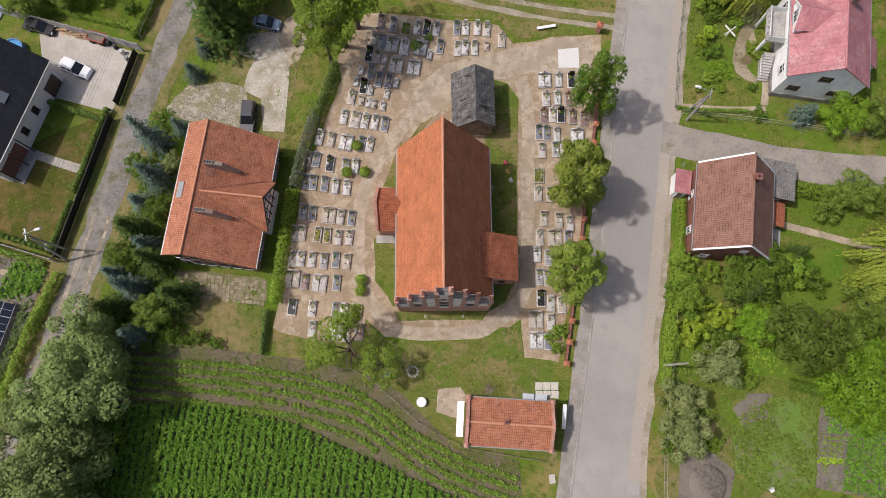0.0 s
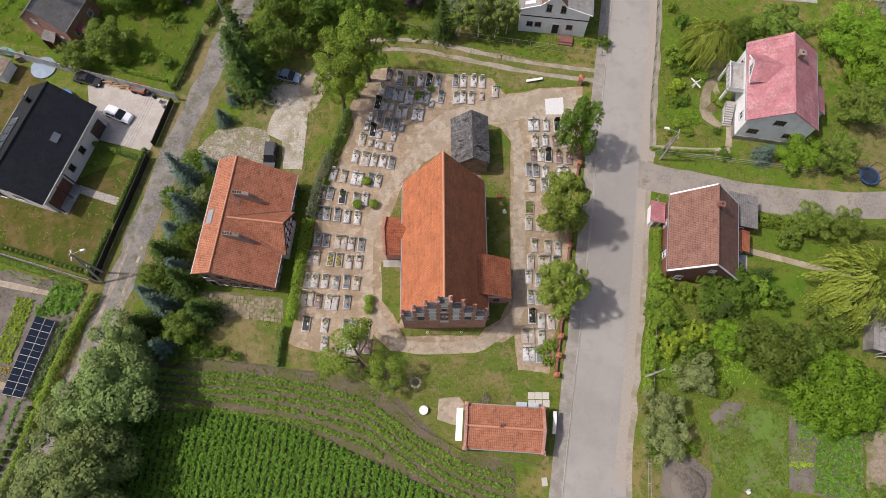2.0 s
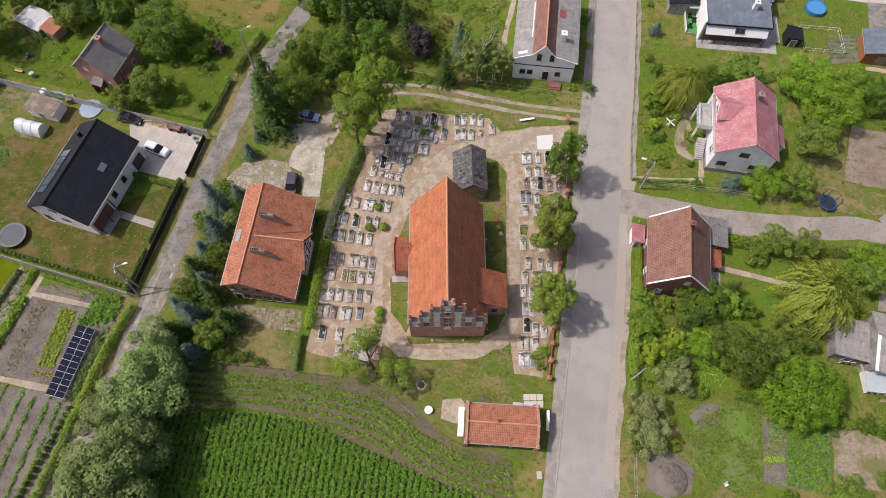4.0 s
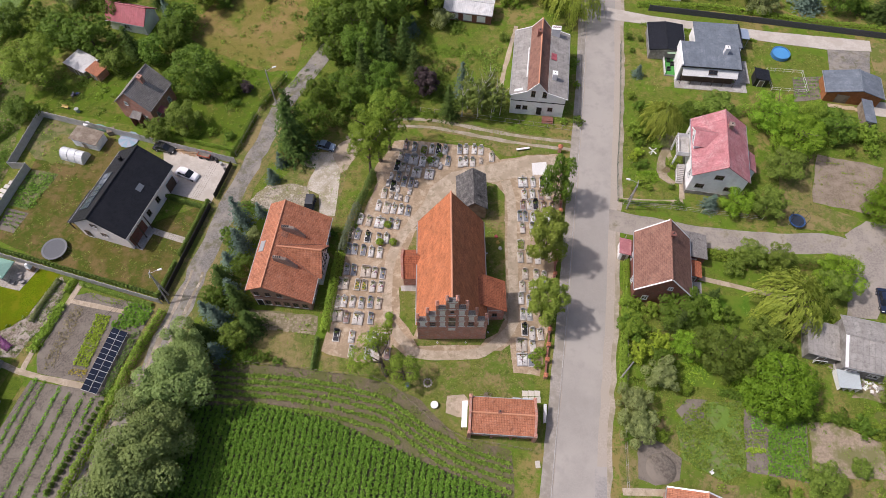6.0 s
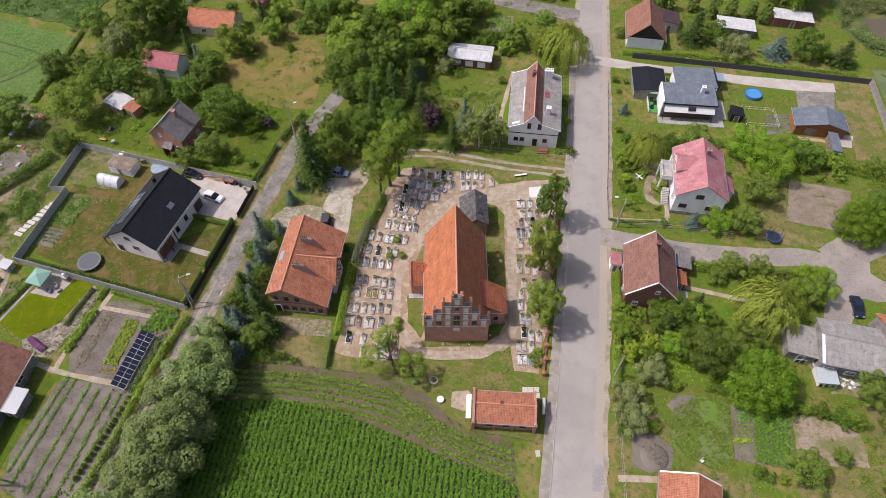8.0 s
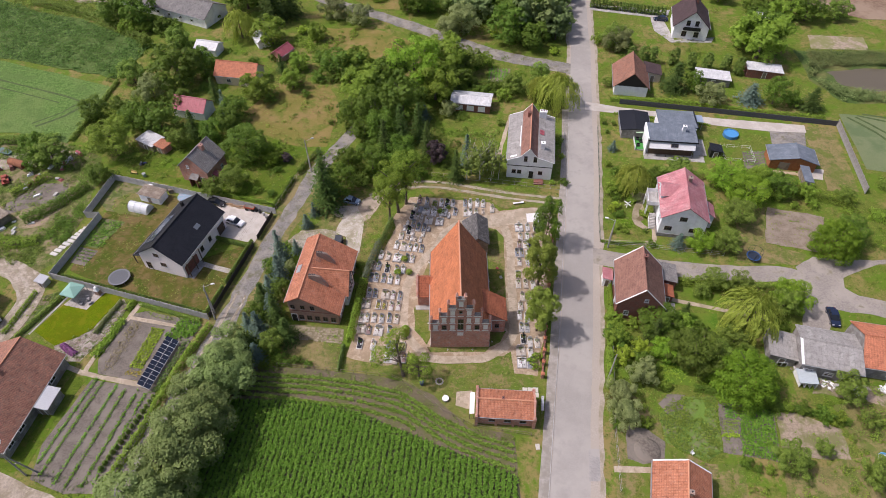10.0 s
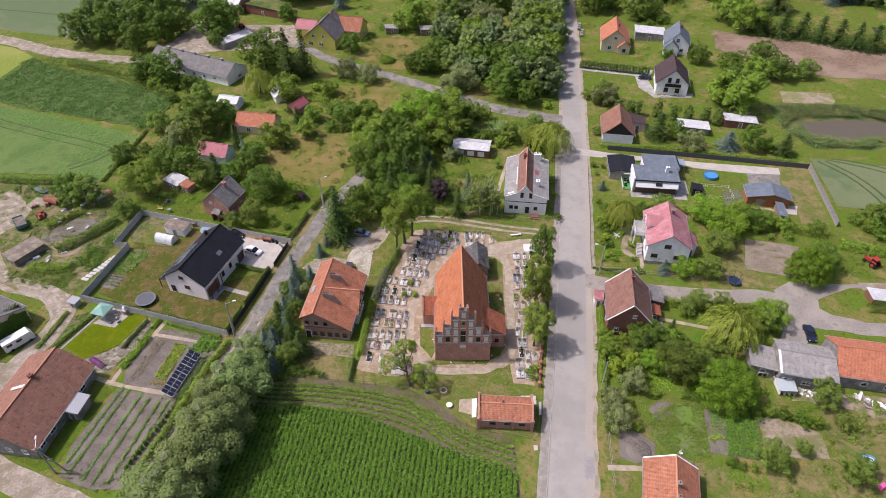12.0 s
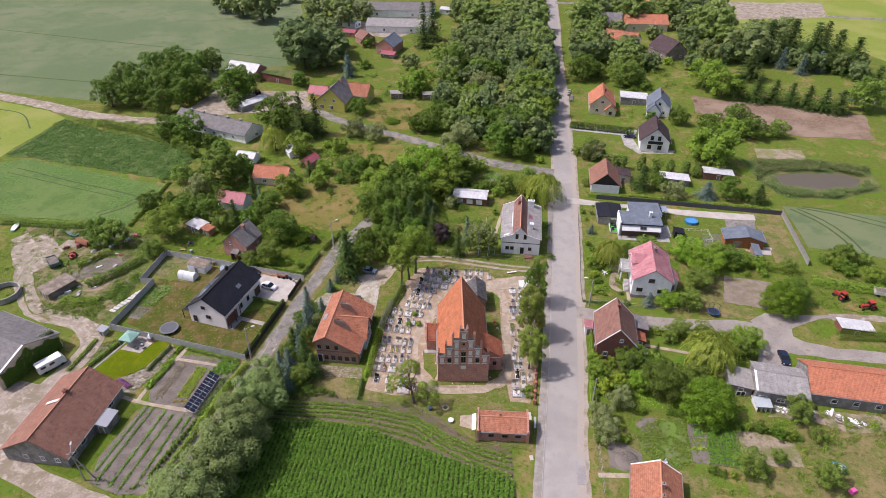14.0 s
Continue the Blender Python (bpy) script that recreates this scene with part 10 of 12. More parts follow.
undergrowth([(-33, 13), (-22.5, 12), (-22.5, 21), (-34, 21)], 70, 0.15, 0.5, LEAF_LIME, "weeds behind the presbytery", each=14)
for pts in ([(100.5, 107), (105, 121), (126, 120.5), (142, 115), (136.5, 109), (131, 112.4), (118, 113.4), (106.3, 112)], [(101, 106), (107, 102.6), (116.4, 99.2), (131.5, 101), (136.2, 106), (138, 101), (121, 95), (105, 96)]):
    tufts("reeds", pts, 7.0, 0.4, 2.6, LEAF_REED, "green reeds round the pond", "reeds")
undergrowth([(-100, 112), (-94, 126), (-62, 130), (-64, 100), (-74, 84), (-92, 82)], 150, 0.6, 2.0, LEAF_DARK, "thick dark shrubs in the old gardens", each=90)
undergrowth([(-60, 128), (-30, 136), (-28, 106), (-48, 108)], 120, 0.7, 2.1, LEAF_LIME, "thick light shrubs in the old gardens", each=90)
undergrowth([(-100, 92), (-80, 90), (-66, 74), (-84, 64), (-100, 78)], 110, 0.7, 2.0, LEAF_OAK, "orchard brush behind the garden fence", each=80)
undergrowth([(-28, 64), (-2, 64), (4, 90), (-8, 104), (-28, 96)], 190, 0.8, 2.4, LEAF_DARK, "thick brush in the wood", each=80)
undergrowth([(2, 70), (11, 66), (12, 86), (2, 88)], 50, 0.5, 1.6, LEAF_OAK, "young birch scrub by the white house", each=60)
undergrowth([(8, 134), (34, 130), (44, 180), (52, 226), (20, 230), (-4, 170)], 240, 1.2, 3.2, LEAF_LIME, "thick growth along the road to the north", each=90)
undergrowth([(-66, 176), (-40, 158), (-10, 150), (0, 200), (-60, 236)], 150, 0.9, 2.6, LEAF_DARK, "thick hedges in the far gardens", each=70)
undergrowth([(48, 178), (56, 186), (104, 186), (128, 196), (120, 250), (62, 250)], 210, 1.0, 3.0, LEAF_LIME, "thick bushes in the far eastern gardens", each=80)
undergrowth([(50, 112), (96, 108), (98, 124), (54, 126)], 60, 0.4, 1.5, LEAF_DARK, "garden bushes by the thuja row", each=60)
undergrowth([(66, 10), (92, 8), (92, -6), (70, -4)], 80, 0.4, 1.4, LEAF_LIME, "weeds and bushes behind the barns", each=50)
tufts("weeds", [(-160.5, 154.5), (-151, 159.5), (-123.7, 155.5), (-112, 152), (-116.8, 142), (-136, 146.5)], 1.6, 0.5, 1.0, LEAF_OAK, "rank weeds between the crop and the track", "weeds")
undergrowth([(-120, 160), (-104, 150), (-92, 128), (-84, 132), (-92, 152), (-108, 162)], 200, 0.7, 2.4, LEAF_OAK, "mixed shrubs behind the long barn", each=60)
undergrowth([(-50, 66), (-43, 60), (-41, 66), (-44, 76), (-50, 76)], 30, 0.3, 0.9, LEAF_LUSH, "fresh green garden perennials", each=40)
for i in range(15):
    plant("thuja", -54.2 - 0.32 * i, 6.4 - 0.92 * i, 0.42, 1.2, group="small cone shrubs along the vegetable bed")
undergrowth([(-41.5, 12.5), (-33, 12.8), (-33.4, 24), (-34.6, 42), (-37.6, 42.5), (-39.4, 34), (-41.2, 24)], 170, 0.7, 1.9, LEAF_DARK, "dark brush beneath the spruces", each=70)
CHURCH_LAWN = [(-9.6, 16.0), (-6.9, 13.2), (0.5, 12.8), (6.0, 13.6), (9.4, 16.0), (9.7, 11.2), (12.3, 10.6), (12.8, 7.5), (12.8, 6.6), (1.8, 6.8), (-5.0, 7.0), (-12.6, 11.0), (-21.5, 12.5)]
tufts("weeds", CHURCH_LAWN, 2.6, 0.16, 0.16, GRASS_LEAF, "short uneven grass on the church lawn", "grass")
tufts("weeds", [(5.6, 48), (8.6, 47), (9.0, 26.4), (5.6, 26.4)], 2.6, 0.16, 0.16, WEED_LEAF, "short grass in the shade of the church", "grass")
tufts("weeds", [(-35, 49), (-22, 57), (-19.8, 50), (-21.5, 40), (-36, 42.6)], 0.5, 0.2, 0.16, WEED_LEAF, "grass growing in the gravel drive", "grass")
tufts("weeds", [(-21, 57), (-14.8, 51), (-16, 46), (-20.6, 26), (-22.4, 20), (-21.8, 40)], 1.8, 0.2, 0.25, WEED_LEAF, "rough grass along the hedge", "grass")
tufts("weeds", [(-79, 49), (-80.5, 37), (-66, 31), (-52, 26.5), (-46.6, 36), (-48, 41), (-54, 36), (-64, 35), (-68, 47), (-64, 58), (-76, 60)], 1.0, 0.18, 0.14, GRASS_LEAF, "thin uneven lawn grass by the modern house", "grass")
tufts("weeds", [(30, 66), (33, 92), (60, 86), (78, 82), (78, 76), (64, 78), (60, 70), (44, 72)], 1.2, 0.18, 0.14, GRASS_LEAF, "uneven lawn round the bungalow", "grass")
tufts("weeds", [(24, 57), (28, 66), (26, 92), (23, 92), (22, 64), (8, 62), (8, 59)], 1.4, 0.2, 0.25, WEED_LEAF, "rough grass by the grassy lane", "grass")
tufts("weeds", [(26, 100), (60, 98), (100, 90), (100, 128), (50, 134), (40, 130)], 0.6, 0.3, 0.3, GRASS_LEAF, "garden grass north of the driveway", "grass")

# front garden of the pink-roofed house
sheet("path", ribbon([(43.1, 59.4), (41.3, 55.6), (40.0, 52.4), (39.9, 49.4), (41.6, 47.6)], 1.5, 0.5), 0.064, surface("trodden sandy path", (0.36, 0.30, 0.225), (0.27, 0.222, 0.16), 4.0, (0.20, 0.17, 0.10), 0.4), "trodden sandy path between the flower beds", "path")
sheet("garden_bed", wavy([(39.7, 50.9), (40.3, 50.1), (41.3, 50.4), (41.5, 51.3), (40.7, 51.8)], 0.4, 0.15), 0.072, surface("reddish bed soil", (0.27, 0.20, 0.14), (0.18, 0.13, 0.09), 5.0, (0.14, 0.11, 0.06), 0.5), "round bare flower bed in the front garden", "flower bed")
undergrowth([(35.2, 50.6), (39.0, 50.6), (39.0, 48.2), (35.4, 48.2)], 90, 0.2, 0.55, LEAF_LUSH, "perennials in the front garden bed", each=26)
undergrowth([(41.6, 56.0), (44.2, 55.0), (44.0, 50.6), (42.0, 51.4)], 40, 0.2, 0.6, LEAF_LIME, "mixed perennials beside the garden path", each=26)
undergrowth([(37.0, 59.6), (41.6, 59.6), (40.0, 55.8), (38.0, 55.8)], 46, 0.2, 0.6, LEAF_DARK, "low shrubs in the front garden", each=26)
grove((("ball", 37.7, 60.6, 2.1, 3.0), ("bright", 35.9, 54.6, 1.15, 1.7), ("bush0", 36.6, 52.0, 1.0, 1.3), ("bush0", 37.7, 57.8, 1.0, 1.3), ("bush1", 36.7, 46.6, 0.8, 1.0), ("grey", 41.1, 56.9, 1.2, 1.4)))
# ---- fences and walls ----
def concrete_fence(pts, height, label, material=None, posts=True):
    """Precast panels between posts, each a part of one fence."""
    material = material or FENCEC
    f = tagged(new("concrete_fence"), label, "fence")
    f.matrix_basis = pose(pts[0][0], pts[0][1], 0)
    o = Vector(pts[0][:2])
    post = Build().box(0, 0, 0, 0.16, 0.16, height + 0.06).box(0, 0, height + 0.06, 0.2, 0.2, 0.05, 0, 0.6).mesh("post", material)
    panels = {}
    for i in range(len(pts) - 1):
        a, c = Vector(pts[i][:2]), Vector(pts[i + 1][:2])
        n = max(1, round((c - a).length / 2.05))
        ln = (c - a).length / n
        turn = math.degrees(math.atan2(c.y - a.y, c.x - a.x))
        key = round(ln, 3)
        if key not in panels:
            pb = Build()
            for k in range(4):
                pb.box(0, 0, height / 4 * k + 0.005, ln - 0.16, 0.06, height / 4 - 0.012)
            panels[key] = pb.mesh("panel", material)
        for j in range(n):
            p = a.lerp(c, (j + 0.5) / n) - o
            part("panel", panels[key], None, f).matrix_basis = pose(p.x, p.y, 0, 0, 0, turn)
            q = a.lerp(c, j / n) - o
            part("post", post, None, f).matrix_basis = pose(q.x, q.y, 0, 0, 0, turn)
    e = Vector(pts[-1][:2]) - o
    part("post", post, None, f).matrix_basis = pose(e.x, e.y, 0)
    return f


def wire_fence(pts, height, label, post_mat, step=2.5, rails=(0.3, 0.95), rail_mat=None, r=0.03, name="fence"):
    f = tagged(new(name), label, "fence")
    f.matrix_basis = pose(pts[0][0], pts[0][1], 0)
    o = Vector(pts[0][:2])
    post = Build().tube((0, 0, 0), (0, 0, height), r * 1.5, r * 1.3, 6).mesh("post", post_mat, False)
    for i in range(len(pts) - 1):
        a, c = Vector(pts[i][:2]), Vector(pts[i + 1][:2])
        n = max(1, round((c - a).length / step))
        for j in range(n + (i == len(pts) - 2)):
            p = a.lerp(c, j / n) - o
            part("post", post, None, f).matrix_basis = pose(p.x, p.y, 0)
        for h in rails:
            u, w = a - o, c - o
            part("rail", Build().tube((u.x, u.y, height * h), (w.x, w.y, height * h), r * 0.7, r * 0.7, 5), rail_mat or post_mat, f)
    return f


concrete_fence([(-41.0, 52.6), (-81.5, 64.3), (-83.4, 51.6), (-80.0, 51.4), (-83.6, 33.8), (-48.8, 23.4)], 1.9, "long grey precast concrete panel fence round the garden")
concrete_fence([(98.7, 84.9), (94.5, 59.1)], 2.0, "grey precast concrete panel fence at the field", GREYWALL)
concrete_fence([(44.4, 95.0), (70, 90.4), (98.7, 84.9)], 1.5, "long dark slate-grey panel fence along the driveway", surface("dark slate panels", (0.105, 0.106, 0.112), (0.072, 0.073, 0.078), 3.0, coord="object", bump=0.3, rough=0.7))
bf = tagged(new("slat_fence"), "black slatted metal fence along the lane", "fence")
bf.matrix_basis = pose(-48.6, 23.8, 0)
slat = Build().box(0, 0, 0.1, 1.9, 0.05, 1.35).mesh("panel", BLACK)
bpost = Build().box(0, 0, 0, 0.1, 0.1, 1.6).mesh("post", BLACK)
for i in range(15):
    if 9.2 < i < 10.2:
        continue
    q = Vector((7.0, 28.4)) * (i / 15)
    q2 = Vector((7.0, 28.4)) * ((i + 0.5) / 15)
    part("post", bpost, None, bf).matrix_basis = pose(q.x, q.y, 0, 0, 0, 76.1)
    part("panel", slat, None, bf).matrix_basis = pose(q2.x, q2.y, 0, 0, 0, 76.1)
for i in range(34):
    u = i / 33
    if 0.36 < u < 0.42:
        continue
    plant("thuja", -49.5 + 4.9 * u, 24.6 + 19.0 * u, 0.45, 1.4, group="young thujas inside the black fence")
for i in range(44):
    u = i / 43
    plant("thuja", -81.6 + 31.6 * u, 34.3 - 9.4 * u, 0.4, 1.0, group="young thujas inside the concrete fence")
for i in range(16):
    u = i / 15
    plant("thuja", -53.4 + 7.8 * u, 45.2 - 2.6 * u, 0.45, 1.2, group="young thujas beside the driveway")

# churchyard wall with brick pillars
wall = tagged(new("churchyard_wall"), "low churchyard wall with red brick pillars", "wall")
wall.matrix_basis = pose(20.6, 46.4, 0)
pillar = Build().box(0, 0, 0, 0.5, 0.5, 1.25).mesh("pillar", BRICK)
pcap = Build().box(0, 0, 1.25, 0.66, 0.66, 0.1).box(0, 0, 1.35, 0.6, 0.6, 0.22, 0, 0.15).mesh("cap", ROOF_OR)
low = Build().box(0, 0, 0, 2.1, 0.28, 0.55).mesh("panel", BRICKDARK)
span = Vector((14.6, 10.6)) - Vector((20.6, 46.4))
for i in range(15):
    p = span * (i / 14)
    if 0.0 < i < 15:
        pl = part("pillar", pillar, None, wall)
        pl.matrix_basis = pose(p.x, p.y, 0, 0, 0, -9.5)
        part("cap", pcap, None, pl)
    if i < 14:
        q = span * ((i + 0.5) / 14)
        part("panel", low, None, wall).matrix_basis = pose(q.x, q.y, 0, 0, 0, 80.5)
gp = thing("gate_pillar", 20.9, 55.3, 0, -20, "red brick gate pillar with tiled cap", "gate pillar")
part("shaft", Build().box(0, 0, 0, 0.6, 0.6, 1.8), BRICK, gp)
part("cap", Build().box(0, 0, 1.8, 0.9, 0.9, 0.4, 0, 0.1), ROOF_OR, gp)
wire_fence([(-21.8, 11.6), (-12.4, 10.6), (-8.6, 8.6), (-3.2, 3.8), (2, 1.0), (11.6, -0.6)], 1.1, "old wire fence along the field edge", WOOD, 2.2)
wire_fence([(-33.6, 13.0), (-22.2, 11.8)], 1.1, "old wire fence behind the presbytery", WOOD, 2.4)
wire_fence([(30.6, 44.0), (31.6, 52), (33.4, 62), (36.6, 84)], 1.2, "green mesh garden fence along the road", plain("fence green", (0.06, 0.10, 0.06), 0.6), 2.5, (0.1, 0.5, 0.98))
wire_fence([(31.5, 43.2), (40, 42.2), (56, 39.8)], 1.2, "mesh garden fence along the side road", CONC, 2.5, (0.1, 0.5, 0.98))
wire_fence([(30.8, 36.0), (30.2, 33.6)], 1.2, "short grey garden fence", CONC, 1.2, (0.3, 0.98))
wire_fence([(24.9, -10), (26.0, 2), (28.0, 14), (29.4, 26)], 1.2, "rusty mesh fence along the verge", CONC, 2.5, (0.1, 0.98))
wire_fence([(24.6, 60.4), (8, 63.2), (-6, 65.6)], 1.2, "mesh fence along the grassy lane", CONC, 2.6, (0.1, 0.98))
wire_fence([(24.8, 60.4), (27.8, 82), (29.2, 92)], 1.1, "mesh fence of the white house", CONC, 2.6, (0.1, 0.98))
wire_fence([(-41.2, 54.4), (-38.3, 65.0), (-34, 75.6)], 1.2, "mesh fence along the lane", CONC, 2.6, (0.1, 0.98))
wire_fence([(65.8, 76.4), (73, 75.6), (72.6, 70.2), (65.6, 71), (65.8, 76.4)], 1.0, "low white fence round a vegetable plot", FRAME, 1.8, (0.4, 0.95))

# ---- vehicles ----
GLASSCAR, _nt, _p = shader("car glass", 0.06, 0.0, 0.6)
_p.inputs["Base Color"].default_value = (0.015, 0.018, 0.022, 1)
TYRE = plain("tyre rubber", (0.02, 0.02, 0.02), 0.9)


def profile(pts, half, narrow=None):
    """A side outline in y and z, as wide as half to each side; narrow gives each point's own half width."""
    b = Build()
    k = len(pts)
    w = narrow or [half] * k
    b.v = [(-w[i], p[0], p[1]) for i, p in enumerate(pts)] + [(w[i], p[0], p[1]) for i, p in enumerate(pts)]
    b.f = [tuple(range(k)), tuple(range(2 * k - 1, k - 1, -1))] + [(i, k + i, k + (i + 1) % k, (i + 1) % k) for i in range(k)]
    b.f = [tuple(reversed(f)) for f in b.f]
    return b


def car(x, y, turn, length, width, height, paint, label, van=False, name="car"):
    c = thing(name, x, y, 0, turn, label, "car")
    L, W, H = length / 2, width / 2, height
    z0, zb = 0.22, H * 0.56
    body = profile([(-L, z0 + 0.1), (-L * 0.96, zb - 0.05), (-L * 0.62, zb + 0.02), (L * 0.42, zb + 0.02), (L * 0.9, zb - 0.12), (L, z0 + 0.18), (L * 0.97, z0), (-L * 0.97, z0)], W, [W * 0.88, W * 0.9, W, W, W * 0.9, W * 0.84, W * 0.86, W * 0.9])
    part("body", body, paint, c)
    back = -L * 0.93 if van else -L * 0.72
    roof0 = -L * 0.86 if van else -L * 0.5
    cab = profile([(back, zb), (roof0, H - 0.05), (L * 0.08, H), (L * 0.50, zb)], W * 0.86, [W * 0.9, W * 0.74, W * 0.74, W * 0.9])
    part("glazing", cab, GLASSCAR, c)
    part("roof", profile([(roof0 - 0.02, H - 0.06), (roof0 + 0.05, H + 0.01), (L * 0.05, H + 0.035), (L * 0.12, H - 0.03)], W * 0.77), paint, c)
    pl = Build()
    for sx in (-1, 1):
        for yy, w2 in ((-L * 0.18, 0.07), (L * 0.14, 0.06)):
            pl.box(sx * W * 0.82, yy, zb, 0.08, w2, H - zb - 0.03)
    part("pillar", pl, paint, c)
    for sx in (-1, 1):
        for yy in (-L * 0.6, L * 0.62):
            w = part("wheel", Build().tube((sx * (W - 0.2), yy, 0.31), (sx * (W + 0.01), yy, 0.31), 0.31, 0.31, 14), TYRE, c)
            part("rim", Build().tube((sx * (W - 0.02), yy, 0.31), (sx * (W + 0.025), yy, 0.31), 0.19, 0.17, 10), ZINC, w)
        part("headlight", Build().box(sx * W * 0.66, L * 0.9, zb - 0.26, 0.34, 0.2, 0.13), WHITEP, c)
        part("tail_light", Build().box(sx * W * 0.72, -L * 0.955, zb - 0.22, 0.2, 0.08, 0.2), FLOWER[0], c)
        part("mirror", Build().box(sx * (W + 0.06), L * 0.34, zb + 0.05, 0.16, 0.1, 0.13), paint, c)
    return c


PAINT = {n: plain(n + " car paint", c, 0.25, 0.0, 0.03, 0.6) for n, c in (("white", (0.78, 0.78, 0.78)), ("silver-blue", (0.20, 0.27, 0.36)), ("black", (0.02, 0.021, 0.024)), ("navy", (0.016, 0.024, 0.05)), ("dark grey", (0.06, 0.063, 0.07)))}
car(-49.6, 49.8, -114, 4.6, 1.8, 1.48, PAINT["white"], "white estate car parked on the paved driveway")
car(-55.2, 56.0, -105, 4.5, 1.8, 1.5, PAINT["black"], "black estate car parked beside the fence")
car(-24.2, 56.4, -104, 3.9, 1.68, 1.5, PAINT["silver-blue"], "silver-blue hatchback parked under the trees")
car(-25.8, 42.6, 178, 4.5, 1.8, 1.7, PAINT["dark grey"], "dark grey van parked beside the presbytery", True)
car(72.2, 23.6, 172, 4.6, 1.8, 1.45, PAINT["navy"], "dark blue car parked in the farmyard")
car(66.0, 140.6, 84, 4.5, 1.8, 1.45, PAINT["navy"], "dark blue car on the paved driveway")
van = thing("caravan", -91.4, 21.4, 0, -40, "white camper van parked beside the ivy-covered barn", "van")
part("body", profile([(-2.9, 0.45), (-2.9, 2.3), (-2.7, 2.5), (2.4, 2.5), (2.9, 1.5), (2.95, 0.45)], 1.05), WHITEP, van)
for sx in (-1, 1):
    for yy in (-1.8, 0.1):
        part("window", Build().box(sx * 1.06, yy, 1.5, 0.03, 1.1, 0.55), GLASSCAR, van)
    for yy in (-1.7, 1.9):
        part("wheel", Build().tube((sx * 0.85, yy, 0.34), (sx * 1.07, yy, 0.34), 0.34, 0.34, 12), TYRE, van)
part("window", Build().box(0, -2.92, 1.4, 1.4, 0.03, 0.6), GLASSCAR, van)


def tractor(x, y, turn, label):
    t = thing("tractor", x, y, 0, turn, label, "tractor")
    red = plain("tractor red", (0.40, 0.045, 0.03), 0.45)
    part("bonnet", Build().box(0, 0.9, 0.75, 0.7, 1.9, 0.65, 0, 0.92), red, t)
    cab = part("cab", Build().box(0, -0.6, 0.9, 1.25, 1.2, 1.3, 0, 0.88), GLASSCAR, t)
    part("roof", Build().box(0, -0.6, 2.2, 1.35, 1.4, 0.14), red, cab)
    for sx in (-1, 1):
        w = part("rear_wheel", Build().tube((sx * 0.55, -0.9, 0.75), (sx * 0.95, -0.9, 0.75), 0.75, 0.75, 16), TYRE, t)
        part("rim", Build().tube((sx * 0.8, -0.9, 0.75), (sx * 0.97, -0.9, 0.75), 0.4, 0.36, 12), red, w)
        part("front_wheel", Build().tube((sx * 0.5, 1.4, 0.42), (sx * 0.75, 1.4, 0.42), 0.42, 0.42, 14), TYRE, t)
        part("mudguard", Build().box(sx * 0.75, -0.9, 1.5, 0.45, 1.2, 0.08), red, t)
    part("exhaust", Build().tube((0.2, 1.2, 1.3), (0.2, 1.2, 2.1), 0.05, 0.05, 6), BLACK, t)
    return t


tractor(100.6, 41.0, 96, "red tractor standing on the grass")
tractor(96.0, 45.2, 20, "old red tractor with raised loader arm")
tractor(-86.0, 186.0, 60, "red tractor in the farmyard")


def trailer(x, y, turn, l, w, h, material, label):
    t = thing("trailer", x, y, 0, turn, label, "trailer")
    b = Build()
    for sx in (-1, 1):
        b.box(sx * w / 2, 0, 0.8, 0.07, l, h)
    for sy in (-1, 1):
        b.box(0, sy * l / 2, 0.8, w, 0.07, h)
    b.box(0, 0, 0.72, w, l, 0.1)
    part("tub", b, material, t)
    part("load", Build().box(0, 0, 0.82, w - 0.15, l - 0.15, h * 0.7), SOIL, t)
    for sx in (-1, 1):
        for sy in (-0.6, 0.6):
            part("wheel", Build().tube((sx * w * 0.42, sy * l * 0.5, 0.4), (sx * w * 0.52, sy * l * 0.5, 0.4), 0.4, 0.4, 12), TYRE, t)
    part("drawbar", Build().tube((0, l / 2, 0.7), (0, l / 2 + 1.4, 0.55), 0.05, 0.05, 6), BLACK, t)
    return t


trailer(107.5, 46.0, 70, 4.6, 2.2, 0.9, plain("cream trailer paint", (0.55, 0.52, 0.44), 0.6), "pale farm trailer on the grass")
trailer(-110.6, 60.0, 40, 4.6, 2.4, 0.9, plain("teal trailer paint", (0.10, 0.19, 0.19), 0.6), "blue-green farm trailer full of earth")
trailer(-47.0, 54.2, -106, 2.4, 1.4, 0.4, plain("orange-red machine paint", (0.42, 0.09, 0.04), 0.5), "small orange trailer by the fence")
mach = thing("machine", -107.4, 63.8, 0, 30, "rusty red farm machine", "machine")
part("frame", Build().box(0, 0, 0.4, 1.6, 3.2, 0.25).box(0, 0.8, 0.6, 1.2, 0.9, 0.6).box(0, -0.9, 0.6, 0.7, 0.9, 0.9, 12), plain("rusty red", (0.30, 0.07, 0.045), 0.8), mach)
for sx in (-1, 1):
    part("wheel", Build().tube((sx * 0.8, 0, 0.45), (sx * 1.0, 0, 0.45), 0.45, 0.45, 12), TYRE, mach)
tank = thing("tank", -106.8, 69.4, 0, 70, "rusty brown cylindrical tank lying on the ground", "tank")
part("shell", Build().tube((0, -2.2, 0.95), (0, 2.2, 0.95), 0.95, 0.95, 16), surface("rust", (0.30, 0.13, 0.07), (0.20, 0.085, 0.05), 2.0, coord="object"), tank)
part("cradle", Build().box(0, -1.4, 0, 1.5, 0.3, 0.35).box(0, 1.4, 0, 1.5, 0.3, 0.35), CONC, tank)


